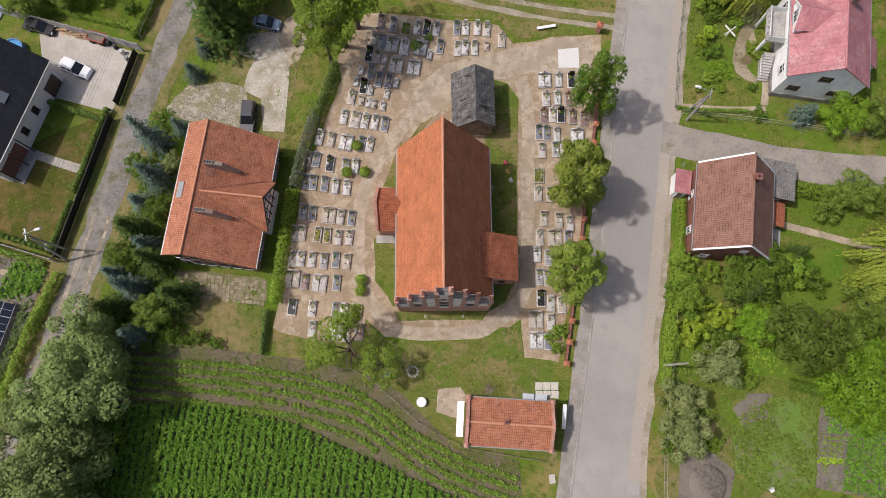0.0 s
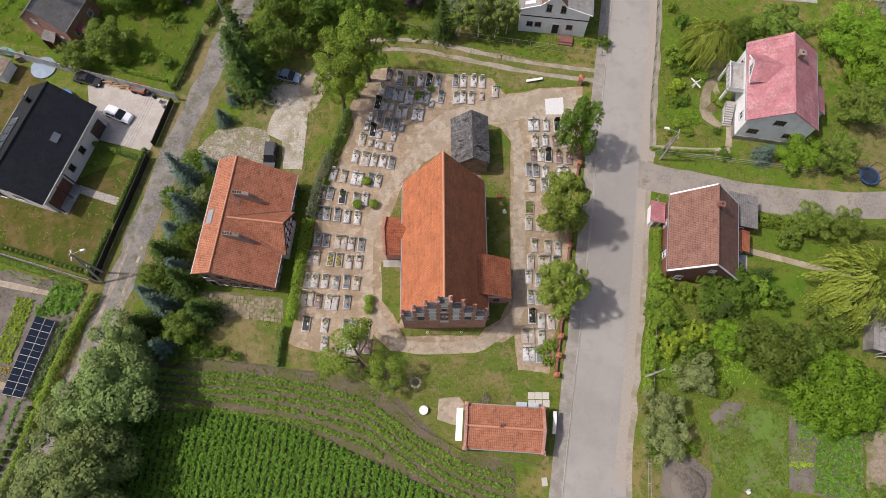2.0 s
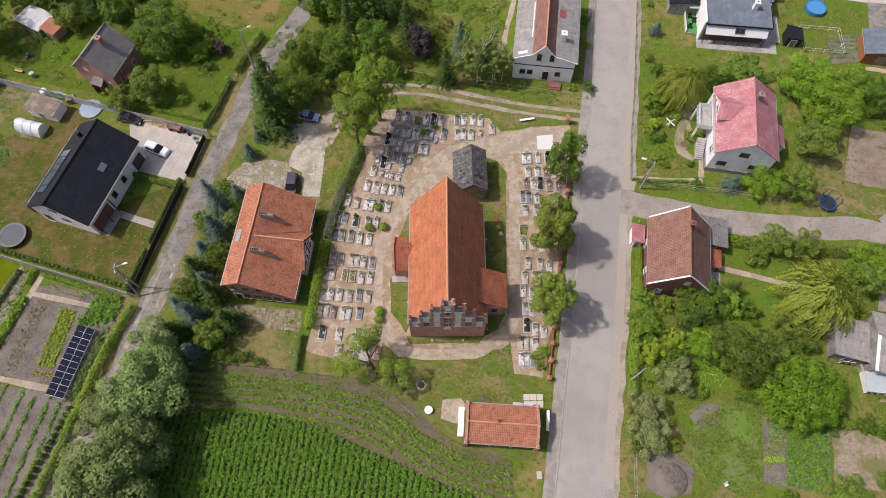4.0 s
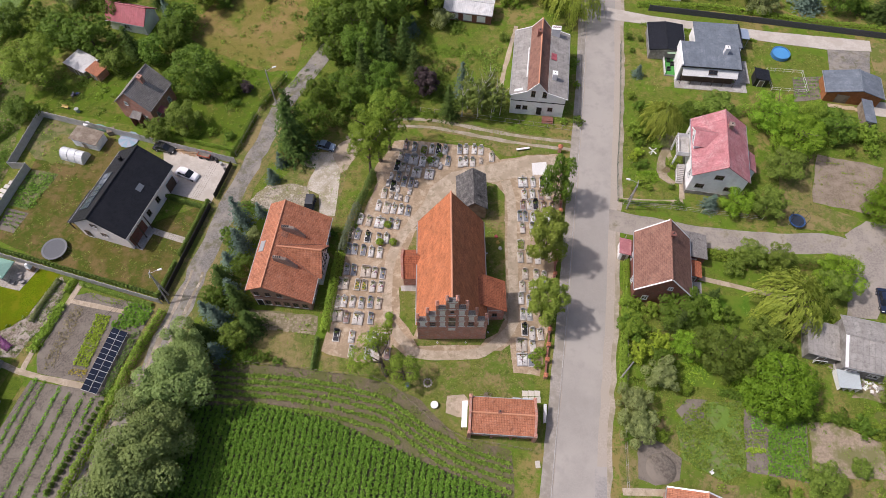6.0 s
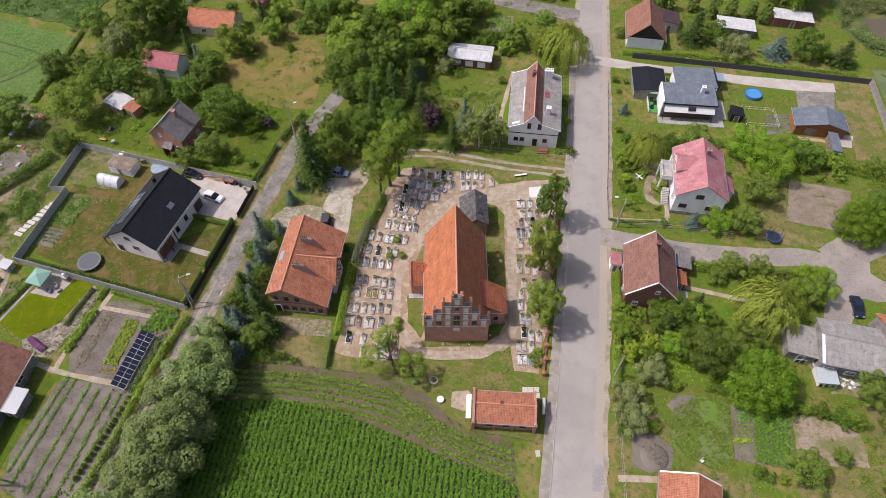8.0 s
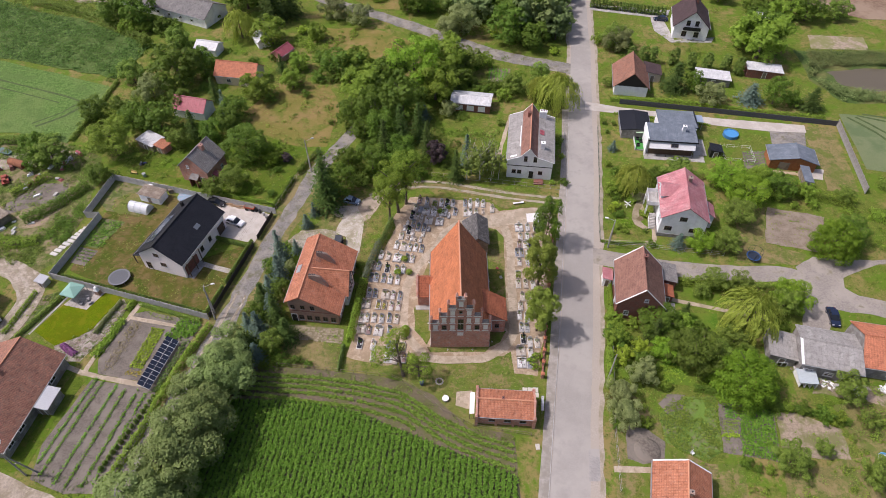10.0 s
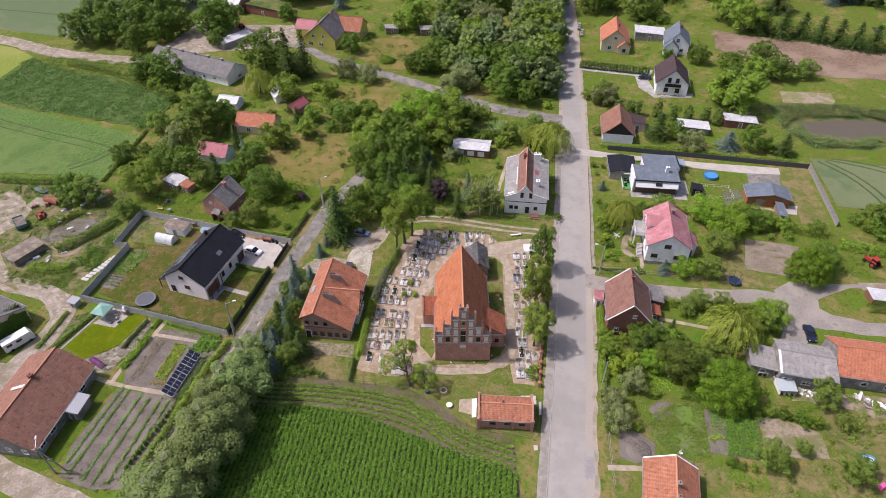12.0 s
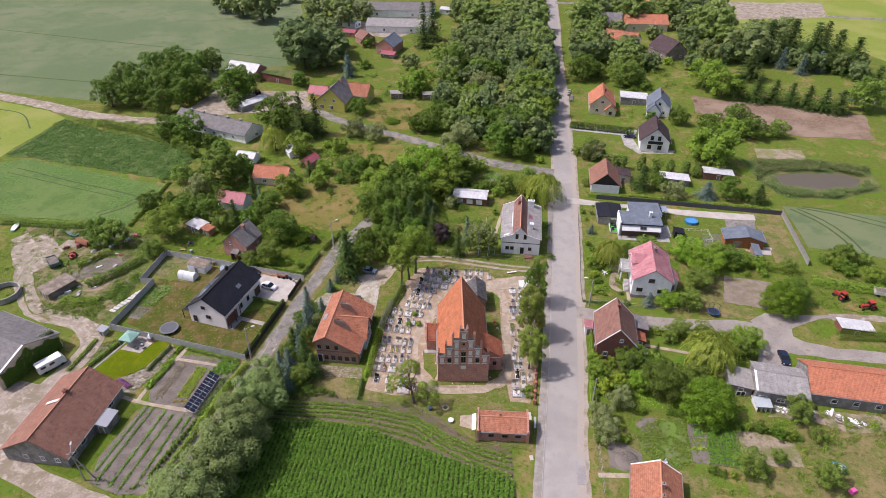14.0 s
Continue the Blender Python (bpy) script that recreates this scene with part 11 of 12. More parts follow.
def boat(x, y, turn, l, w, material, label):
    b = thing("boat", x, y, 0, turn, label, "boat")
    hull = Build()
    n = 9
    ring = []
    for i in range(n):
        u = i / (n - 1)
        ww = w / 2 * math.sin(math.pi * (0.18 + 0.72 * u)) ** 0.7 * (1 if u < 0.85 else 0.55)
        yy = -l / 2 + l * u
        ring.append([(-ww, yy, 0.6), (-ww * 0.7, yy, 0.08), (ww * 0.7, yy, 0.08), (ww, yy, 0.6), (ww * 0.86, yy, 0.58), (-ww * 0.86, yy, 0.58)])
    for i in range(n - 1):
        for k in range(5):
            hull.face([ring[i][k], ring[i + 1][k], ring[i + 1][(k + 1) % 6], ring[i][(k + 1) % 6]])
    hull.face(ring[0]).face(ring[-1][::-1])
    part("hull", hull, material, b)
    part("thwart", Build().box(0, 0, 0.6, w * 0.7, 0.3, 0.05), WOOD, b)
    return b


boat(-131.6, 78.6, 10, 4.6, 1.7, WHITEP, "white boat lying on the grass")
boat(-113.0, 74.8, 65, 4.8, 1.9, plain("green boat hull", (0.10, 0.17, 0.15), 0.5), "upturned green boat with pale sheet")

# ---- garden things ----
def trampoline(x, y, r, mat_col, pad_col, label, net=True):
    t = thing("trampoline", x, y, 0, 15, label, "trampoline")
    n = 24
    pts = [(math.cos(2 * math.pi * i / n) * r, math.sin(2 * math.pi * i / n) * r) for i in range(n)]
    part("mat", Build().prism([(a * 0.86, c * 0.86) for a, c in pts], 0.72, 0.76), mat_col, t)
    pb = Build()
    for i in range(n):
        a, c = pts[i], pts[(i + 1) % n]
        for ka, kb_, za, zb_ in ((1.0, 1.0, 0.75, 0.80), (1.0, 0.84, 0.80, 0.80), (0.84, 0.84, 0.80, 0.75), (0.84, 1.0, 0.75, 0.75)):
            pb.face([(a[0] * ka, a[1] * ka, za), (c[0] * ka, c[1] * ka, za), (c[0] * kb_, c[1] * kb_, zb_), (a[0] * kb_, a[1] * kb_, zb_)])
    part("pad", pb, pad_col, t)
    for i in range(0, n, 4):
        part("leg", Build().tube((pts[i][0] * 0.97, pts[i][1] * 0.97, 0), (pts[i][0] * 0.97, pts[i][1] * 0.97, 0.75), 0.03, 0.03, 6), ZINC, t)
        if net:
            part("pole", Build().tube((pts[i][0], pts[i][1], 0.75), (pts[i][0], pts[i][1], 2.4), 0.04, 0.04, 6), BLACK, t)
    if net:
        rb = Build()
        for i in range(n):
            rb.tube((*pts[i], 2.38), (*pts[(i + 1) % n], 2.38), 0.03, 0.03, 5, False)
        part("ring", rb, BLACK, t)
    return t


trampoline(-69.6, 33.6, 2.2, plain("grey trampoline cover", (0.10, 0.105, 0.115), 0.7), plain("grey trampoline pad", (0.15, 0.155, 0.165), 0.7), "round grey covered trampoline on the lawn", False)
trampoline(61.9, 39.2, 1.45, plain("dark trampoline mat", (0.02, 0.03, 0.05), 0.7), plain("blue trampoline pad", (0.03, 0.08, 0.20), 0.6), "dark blue trampoline with safety net poles")


def pool(x, y, r, h, label):
    p = thing("pool", x, y, 0, 0, label, "pool")
    blue = plain("pool blue", (0.06, 0.20, 0.42), 0.4)
    b = Build()
    n = 28
    for i in range(n):
        a, c = 2 * math.pi * i / n, 2 * math.pi * (i + 1) / n
        for ra, rb_, za, zb_ in ((r, r, 0, h), (r, r - 0.18, h, h), (r - 0.18, r - 0.18, h, h - 0.2)):
            b.face([(math.cos(a) * ra, math.sin(a) * ra, za), (math.cos(c) * ra, math.sin(c) * ra, za), (math.cos(c) * rb_, math.sin(c) * rb_, zb_), (math.cos(a) * rb_, math.sin(a) * rb_, zb_)])
    part("wall", b, blue, p)
    part("water", Build().prism([(math.cos(2 * math.pi * i / n) * (r - 0.17), math.sin(2 * math.pi * i / n) * (r - 0.17)) for i in range(n)], h - 0.3, h - 0.14), plain("pool water", (0.08, 0.28, 0.55), 0.1), p)
    return p


pool(70.0, 81.0, 1.9, 0.8, "round blue garden pool on the lawn")
pool(-58.4, 52.6, 1.5, 0.9, "round pale blue pool behind the modern house")
pp = thing("paddling_pool", 69.5, -5.0, 0, -20, "white and blue inflatable paddling pool", "pool")


def hoop(pts, r, z, sides=8):
    """One closed inflated tube along a plan outline."""
    b = Build()
    n = len(pts)
    for i in range(n):
        (ax, ay), (bx, by), (cx, cy) = pts[i - 1], pts[i], pts[(i + 1) % n]
        d = Vector((cx - ax, cy - ay)).normalized()
        for k in range(sides):
            w = 2 * math.pi * k / sides
            b.v.append((bx + d.y * math.cos(w) * r, by - d.x * math.cos(w) * r, z + math.sin(w) * r))
    b.f = [(i * sides + k, ((i + 1) % n) * sides + k, ((i + 1) % n) * sides + (k + 1) % sides, i * sides + (k + 1) % sides) for i in range(n) for k in range(sides)]
    return b


def oval(a, c, n=28):
    """A rounded oblong of half lengths a and c."""
    out = []
    for i in range(n):
        w = 2 * math.pi * i / n
        out.append((a * math.copysign(abs(math.cos(w)) ** 0.45, math.cos(w)), c * math.copysign(abs(math.sin(w)) ** 0.45, math.sin(w))))
    return out


for r0, z0, m in ((0.17, 0.17, WHITEP), (0.15, 0.42, plain("inflatable blue", (0.10, 0.33, 0.55), 0.4))):
    part("tube", hoop(oval(1.4, 0.9), r0, z0), m, pp)
part("floor", Build().prism(oval(1.3, 0.8), 0.03, 0.1), plain("inflatable floor", (0.45, 0.62, 0.68), 0.4), pp)
pk = thing("toy_house", 69.8, -10.0, 0, 20, "small pink and white toy tent", "toy")
part("tent", Build().box(0, 0, 0, 1.3, 1.0, 0.8, 0, 0.75), plain("toy pink", (0.75, 0.12, 0.36), 0.5), pk)

solar = thing("solar_panels", -55.0, 13.0, 0, -13.0, "tilted row of dark solar panels on posts", "solar array")
for i in range(6):
    for k in range(2):
        y0, u0 = -5.2 + 1.75 * i, k * 1.05 - 1.05
        z = lambda u: 1.35 - u * 0.55
        pn = part("panel", Build().slab([(u0 + 0.02, y0, z(u0)), (u0 + 1.03, y0, z(u0 + 1.03)), (u0 + 1.03, y0 + 1.7, z(u0 + 1.03)), (u0 + 0.02, y0 + 1.7, z(u0))], 0.05), plain("solar cell", (0.024, 0.030, 0.050), 0.12, 0.0, 0.2, 0.6), solar)
        fb = Build()
        fb.slab([(u0 + 0.02, y0 + 0.84, z(u0) + 0.008), (u0 + 1.03, y0 + 0.84, z(u0 + 1.03) + 0.008), (u0 + 1.03, y0 + 0.865, z(u0 + 1.03) + 0.008), (u0 + 0.02, y0 + 0.865, z(u0) + 0.008)], 0.01)
        fb.slab([(u0 + 1.0, y0, z(u0 + 1.0) + 0.008), (u0 + 1.03, y0, z(u0 + 1.03) + 0.008), (u0 + 1.03, y0 + 1.7, z(u0 + 1.03) + 0.008), (u0 + 1.0, y0 + 1.7, z(u0 + 1.0) + 0.008)], 0.012)
        fb.slab([(u0 + 0.02, y0 - 0.03, z(u0) + 0.01), (u0 + 1.03, y0 - 0.03, z(u0 + 1.03) + 0.01), (u0 + 1.03, y0 + 0.03, z(u0 + 1.03) + 0.01), (u0 + 0.02, y0 + 0.03, z(u0) + 0.01)], 0.04)
        part("frame", fb, FRAME, pn)
for i in range(4):
    for u in (-0.9, 0.9):
        part("post", Build().box(u, -4.8 + 3.2 * i, 0, 0.1, 0.1, 1.25 - u * 0.55), ZINC, solar)

tent = thing("garden_pavilion", -76.9, 29.2, 0, -16, "pale green garden pavilion tent with furniture", "pavilion")
green = plain("pale green canvas", (0.24, 0.42, 0.34), 0.8)
tb = Build()
for a, c in (((-1.7, -1.7), (1.7, -1.7)), ((1.7, -1.7), (1.7, 1.7)), ((1.7, 1.7), (-1.7, 1.7)), ((-1.7, 1.7), (-1.7, -1.7))):
    tb.face([(*a, 2.1), (*c, 2.1), (0, 0, 3.0)]).face([(*a, 1.9), (*c, 1.9), (*c, 2.1), (*a, 2.1)])
part("canopy", tb, green, tent)
for sx in (-1, 1):
    for sy in (-1, 1):
        part("pole", Build().tube((sx * 1.65, sy * 1.65, 0), (sx * 1.65, sy * 1.65, 2.0), 0.04, 0.04, 6), ZINC, tent)
sheet("terrace", [(-78.6, 27.0), (-73.6, 25.8), (-71.4, 30.2), (-76.0, 31.8)], 0.05, PAVER, "paved garden terrace under the tent", "terrace")
for k, (x, y) in enumerate(((-74.2, 28.4), (-73.4, 27.4), (-75.0, 27.2))):
    ch = thing("garden_chair", x, y, 0.05, 40 * k, "grey wicker garden chair", "chair", "garden chairs on the terrace")
    part("seat", Build().box(0, 0, 0.15, 0.7, 0.7, 0.28), GREYWALL, ch)
    part("backrest", Build().box(0, 0.33, 0.43, 0.7, 0.12, 0.4), GREYWALL, ch)
gz = thing("grill_house", -72.6, 29.8, 0.05, -16, "small pale brick garden grill", "grill")
part("hearth", Build().box(0, 0, 0, 1.0, 0.8, 1.1), BRICKPALE, gz)
part("hood", Build().box(0, 0, 1.1, 1.0, 0.8, 1.0, 0, 0.4), PLASTER, gz)
tool = shed("tool_box", -84.6, 32.4, -16, 1.6, 1.6, 1.5, 1.7, FENCEC, ZINC, "grey metal tool hut by the fence", category="hut")
tun = thing("polytunnel", -72.0, 54.2, 0, 74, "white plastic polytunnel greenhouse", "greenhouse")
pb = Build()
for i in range(10):
    a, c = math.pi * i / 10, math.pi * (i + 1) / 10
    pb.face([(math.cos(a) * 1.3, -2.4, math.sin(a) * 1.9), (math.cos(a) * 1.3, 2.4, math.sin(a) * 1.9), (math.cos(c) * 1.3, 2.4, math.sin(c) * 1.9), (math.cos(c) * 1.3, -2.4, math.sin(c) * 1.9)])
for yy in (-2.4, 2.4):
    pb.face([(math.cos(math.pi * i / 10) * 1.3, yy, math.sin(math.pi * i / 10) * 1.9) for i in range(11)])
part("cover", pb, plain("white film", (0.66, 0.68, 0.68), 0.5), tun)
for yy in (-2.42, -0.8, 0.8, 2.42):
    hb = Build()
    for i in range(10):
        a, c = math.pi * i / 10, math.pi * (i + 1) / 10
        hb.tube((math.cos(a) * 1.33, yy, math.sin(a) * 1.93), (math.cos(c) * 1.33, yy, math.sin(c) * 1.93), 0.03, 0.03, 5, False)
    part("hoop", hb, ZINC, tun)
shed("garden_shed", -70.0, 57.8, -16, 5.2, 3.0, 2.0, 2.3, PLASTER, WOOD, "cluttered low shed with flat dark roof", category="shed")
sheet("pond", wavy([(-78.4, 57.4), (-75.6, 58.6), (-73.6, 56.2), (-76.2, 54.2)], 0.6, 0.3), 0.03, plain("garden pond water", (0.10, 0.12, 0.07), 0.15), "small murky garden pond", "pond")
sheet("path", ribbon([(-56.4, 38.8), (-51, 36.8), (-46.2, 35.3)], 1.2, 0.05), 0.06, PAVER, "paved path to the garden gate", "path")
for i in range(9):
    s = thing("concrete_slab", -86.2 + 0.5 * i, 40.6 + 0.95 * i, 0, -20 + 6 * (i % 3), "pale concrete slab lying on the grass", "slab", "stack of slabs by the fence")
    part("plate", Build().box(0, 0, 0, 1.7 - 0.1 * (i % 3), 0.8, 0.15 + 0.06 * (i % 2)), plain("pale slab", (0.55, 0.53, 0.48), 0.9), s)
rg = thing("concrete_tank", -116.6, 46.6, 0, 0, "round open concrete tank beside the track", "tank")
rb = Build()
for i in range(24):
    a, c = 2 * math.pi * i / 24, 2 * math.pi * (i + 1) / 24
    for ra, rc, za, zc in ((4.0, 4.0, 0, 1.5), (4.0, 3.7, 1.5, 1.5), (3.7, 3.7, 1.5, 0.2)):
        rb.face([(math.cos(a) * ra, math.sin(a) * ra, za), (math.cos(c) * ra, math.sin(c) * ra, za), (math.cos(c) * rc, math.sin(c) * rc, zc), (math.cos(a) * rc, math.sin(a) * rc, zc)])
part("wall", rb, CONC, rg)
sheet("bare_patch", wavy([(-98, 63), (-92, 63.5), (-91, 58), (-96, 55.5), (-103, 52), (-104, 56)], 1, 0.6), 0.03, SOIL, "bare reddish earth on the waste ground", "bare ground")
for x, y, n in ((-51.6, 55.6, 26), (-49.4, 54.8, 16)):
    w = thing("wood_pile", x, y, 0, -16, "untidy pile of sawn timber by the fence", "wood pile")
    for i in range(n):
        a = rng.uniform(-25, 25)
        part("plank", Build().box(rng.uniform(-1.2, 1.2), rng.uniform(-0.5, 0.5), 0.08 * (i % 7), rng.uniform(0.8, 2.2), 0.14, 0.08, a), plain("sawn timber", (0.46, 0.31, 0.18), 0.8), w)
for i, (x, y) in enumerate(((-44.6, 53.0), (-43.6, 52.2), (-45.6, 53.6), (-42.8, 51.2))):
    bn = thing("barrel", x, y, 0, 0, "dark plastic barrel by the fence", "barrel")
    part("drum", Build().tube((0, 0, 0), (0, 0, 0.9), 0.3, 0.28, 12), (BLACK, ZINC, BLACK, GREYWALL)[i], bn)


def lamp(x, y, turn, h, label, double=True):
    p = thing("street_lamp", x, y, 0, turn, label, "street lamp")
    post = Build().tube((0, 0, 0), (0, 0, h), 0.16, 0.10, 8)
    if double:
        post.tube((1.6, 0, 0), (0.1, 0, h * 0.86), 0.15, 0.10, 8)
        post.box(0.6, 0, h * 0.5, 0.9, 0.14, 0.14)
    part("pole", post, CONC, p)
    part("arm", Build().tube((0, 0, h - 0.2), (0, 1.5, h + 0.3), 0.04, 0.035, 6), ZINC, p)
    hd = part("lamp_head", Build().box(0, 1.8, h + 0.24, 0.3, 0.75, 0.16, 0, 0.8), WHITEP, p)
    part("glass", Build().box(0, 1.85, h + 0.2, 0.22, 0.5, 0.04), GLASS, hd)
    cb = Build().box(0, 0, h - 0.45, 1.5, 0.1, 0.1)
    for k in (-0.6, -0.2, 0.2, 0.6):
        cb.tube((k, 0, h - 0.35), (k, 0, h - 0.15), 0.05, 0.04, 6)
    part("crossbar", cb, ZINC, p)
    return p


LAMPS = ((32.0, 42.3, 75), (-48.0, 25.0, -75), (-35.6, 68.6, -70), (-70.6, -7.4, 20))
for x, y, a in LAMPS:
    lamp(x, y, a, 8.2, "concrete street lamp pole with white lamp head")
pole = thing("utility_pole", 26.5, 10.4, 0, 0, "plain grey concrete utility pole by the verge", "pole")
part("shaft", Build().tube((0, 0, 0), (0, 0, 7.8), 0.16, 0.10, 8), CONC, pole)
part("cap", Build().tube((0, 0, 7.8), (0, 0, 7.88), 0.12, 0.08, 8), ZINC, pole)
for k, off in enumerate((-0.6, -0.2, 0.2, 0.6)):
    cb = Build()
    for (xa, ya, ta), (xb, yb, tb_) in (((-48.0, 25.0, 0), (-70.6, -7.4, 0)), ((-48.0, 25.0, 0), (-35.6, 68.6, 0))):
        prev = None
        for i in range(13):
            u = i / 12
            p = (xa + (xb - xa) * u + off, ya + (yb - ya) * u, 8.05 - 2.6 * u * (1 - u))
            if prev:
                cb.tube(prev, p, 0.012, 0.012, 4, False)
            prev = p
    tagged(part("power_line", cb, BLACK), "thin black overhead power line", "cable", kind="structure")

# ---- small things round the church ----
wl = thing("well_cover", -2.8, 6.15, 0, 0, "round white concrete well cover", "well")
part("ring", Build().tube((0, 0, 0), (0, 0, 0.5), 0.55, 0.55, 20), CONC, wl)
part("lid", Build().tube((0, 0, 0.5), (0, 0, 0.58), 0.6, 0.58, 20), WHITEP, wl)
fp = thing("fire_ring", -3.9, 9.75, 0, 0, "ring of stones round an old tree stump", "stone ring")
for i in range(11):
    a = 2 * math.pi * i / 11
    part("stone", Build().dome(math.cos(a) * 0.62, math.sin(a) * 0.62, 0, 0.2, 0.22, 7, 2), STONE, fp)
part("stump", Build().tube((0, 0, 0), (0, 0, 0.35), 0.3, 0.26, 10), BARK, fp)
pt = thing("planter", -7.0, 9.2, 0, 0, "dark blue barrel standing under the tree", "planter")
part("drum", Build().tube((0, 0, 0), (0, 0, 0.8), 0.38, 0.42, 12), plain("blue barrel", (0.05, 0.07, 0.14), 0.5), pt)
for i in range(6):
    s = thing("concrete_slab", 11.0 + 0.95 * (i % 3) + 0.3, 8.0 - 1.0 * (i // 3), 0, -4, "pale concrete paving slab", "slab", "loose paving slabs")
    part("plate", Build().box(0, 0, 0.02, 0.88, 0.9, 0.09), plain("paving slab", (0.56, 0.52, 0.44), 0.9), s)
for x, y in ((9.9, 6.7), (11.4, 6.6)):
    bin_ = thing("tool_chest", x, y, 0, -4, "grey metal chest behind the outbuilding", "chest")
    part("body", Build().box(0, 0, 0, 1.3, 0.8, 0.8), ZINC, bin_)
    part("lid", Build().box(0, 0, 0.8, 1.36, 0.86, 0.08), plain("pale grey lid", (0.5, 0.54, 0.58), 0.5), bin_)
bench = thing("notice_board", 13.9, 3.6 + 0.9, 0, -6, "grey notice board on posts by the pavement", "board")
part("board", Build().slab([(-0.22, -1.4, 1.7), (0.22, -1.4, 1.8), (0.22, 1.4, 1.8), (-0.22, 1.4, 1.7)], 0.08), ZINC, bench)
for sy in (-1.1, 1.1):
    part("post", Build().box(0, sy, 0, 0.1, 0.1, 1.75), WOOD, bench)
brush = thing("brushwood", 5.2, 7.6, 0, 10, "heap of dry cut branches behind the outbuilding", "branches")
for i in range(26):
    a = rng.uniform(0, 6.3)
    part("branch", Build().tube((rng.uniform(-0.5, 0.5), rng.uniform(-0.4, 0.4), 0.1), (math.cos(a) * rng.uniform(0.6, 1.3), math.sin(a) * rng.uniform(0.5, 1.1), rng.uniform(0.1, 0.7)), 0.04, 0.015, 5), WOOD, brush)
slabp = thing("concrete_slab", 12.5, -2.6, 0, 5, "single pale slab lying in the verge", "slab")
part("plate", Build().box(0, 0, 0, 0.7, 1.0, 0.12), plain("verge slab", (0.5, 0.46, 0.4), 0.9), slabp)
seat = thing("bench", 13.9, 55.8, 0, 10, "low wooden bench beside the graves", "bench")
part("seat", Build().box(0, 0, 0.42, 2.6, 0.4, 0.06), WHITEP, seat)
for sx in (-1.0, 1.0):
    part("leg", Build().box(sx, 0, 0, 0.12, 0.35, 0.42), BLACK, seat)
cross = thing("garden_cross", 38.4, 54.6, 0, 25, "white wooden garden windmill cross on the lawn", "ornament")
part("post", Build().box(0, 0, 0, 0.14, 0.14, 1.6), WHITEP, cross)
part("cross_bar", Build().box(0, 0, 1.2, 2.0, 0.1, 0.14, 10).box(0, 0, 1.2, 0.14, 2.0, 0.14, 10), WHITEP, cross)
for x, y in ((-10.4, 19.6), (-10.4, 20.9), (-12.6, 35.0), (-10.3, 35.0), (-11.4, 38.6)):
    plant("ball", x, y, 0.75, 1.2)
for x, y, r in ((12.8, 13.9, 0.8), (14.0, 14.6, 1.0), (13.6, 12.6, 0.8), (-4.0, 53.0, 0.8), (-2.0, 54.4, 0.6)):
    plant("bush1", x, y, r, r * 1.3)
plant("bush1", -12.2, 16.0, 1.2, 2.0)
for x, y in ((5.9, 18.2), (6.2, 33.0), (6.2, 27.0), (6.4, 44.0), (-6.1, 22.4), (-6.2, 38.0), (2.2, 16.4), (-2.4, 16.4)):
    sp = thing("spotlight", x, y, 0, 0, "small white ground spotlight beside the church", "spotlight")
    part("body", Build().tube((0, 0, 0), (0, 0, 0.22), 0.13, 0.15, 10), WHITEP, sp)
    part("glass", Build().tube((0, 0, 0.22), (0, 0, 0.24), 0.1, 0.1, 10), GLASS, sp)
for i, (x, y) in enumerate(((8.0, 36.4), (8.6, 34.0), (8.2, 35.2))):
    st = thing("wreath", x, y, 0, 0, "small planted flower wreath on the lawn", "wreath")
    flowers(st, 0, 0, 0.05, 0.35, FLOWER[i % 4], "blooms")
ph = thing("earth_heap", 30.6, -3.2, 0, 0, "dark heap of earth and ash in the garden", "earth heap")
part("mound", Build().dome(0, 0, -0.1, 2.3, 0.7, 18, 5), SOIL, ph)
bag = thing("garden_chair", 37.8, -3.8, 0, 30, "white plastic garden chair on the grass", "chair")
part("seat", Build().box(0, 0, 0.38, 0.5, 0.5, 0.06), WHITEP, bag)
part("backrest", Build().box(0, 0.24, 0.42, 0.5, 0.06, 0.5), WHITEP, bag)
for sx in (-0.2, 0.2):
    for sy in (-0.2, 0.2):
        part("leg", Build().box(sx, sy, 0, 0.05, 0.05, 0.38), WHITEP, bag)

# ---- clutter by the farm buildings ----
gh = thing("glass_frame", 61.4, 9.8, 0, -8, "old glazed window frames stacked as a lean-to", "frames")
for i in range(4):
    part("frame", Build().box(-1.4 + 0.9 * i, 0, 0.1, 0.06, 3.0, 1.3, 6).box(0, -1.2 + 0.8 * i, 1.4, 3.2, 0.08, 0.06), FRAME, gh)
part("sheet", Build().slab([(-1.6, -1.5, 1.5), (1.6, -1.5, 1.8), (1.6, 1.5, 1.8), (-1.6, 1.5, 1.5)], 0.04), plain("cloudy glass", (0.42, 0.47, 0.48), 0.2), gh)
for i, (x, y, n) in enumerate(((65.6, 8.8, 22), (70.6, 7.8, 20), (60.2, 13.2, 14), (75.5, 7.4, 16), (79.0, 5.6, 14))):
    d = thing("rubble_heap", x, y, 0, 40 * i, "heap of white rubble and broken boards", "rubble")
    for k in range(n):
        part("piece", Build().box(rng.uniform(-1.5, 1.5), rng.uniform(-1.1, 1.1), rng.uniform(0, 0.25), rng.uniform(0.3, 1.3), rng.uniform(0.15, 0.6), rng.uniform(0.06, 0.3), rng.uniform(0, 180)), (WHITEP, WOOD, CONC, WHITEP)[k % 4], d)
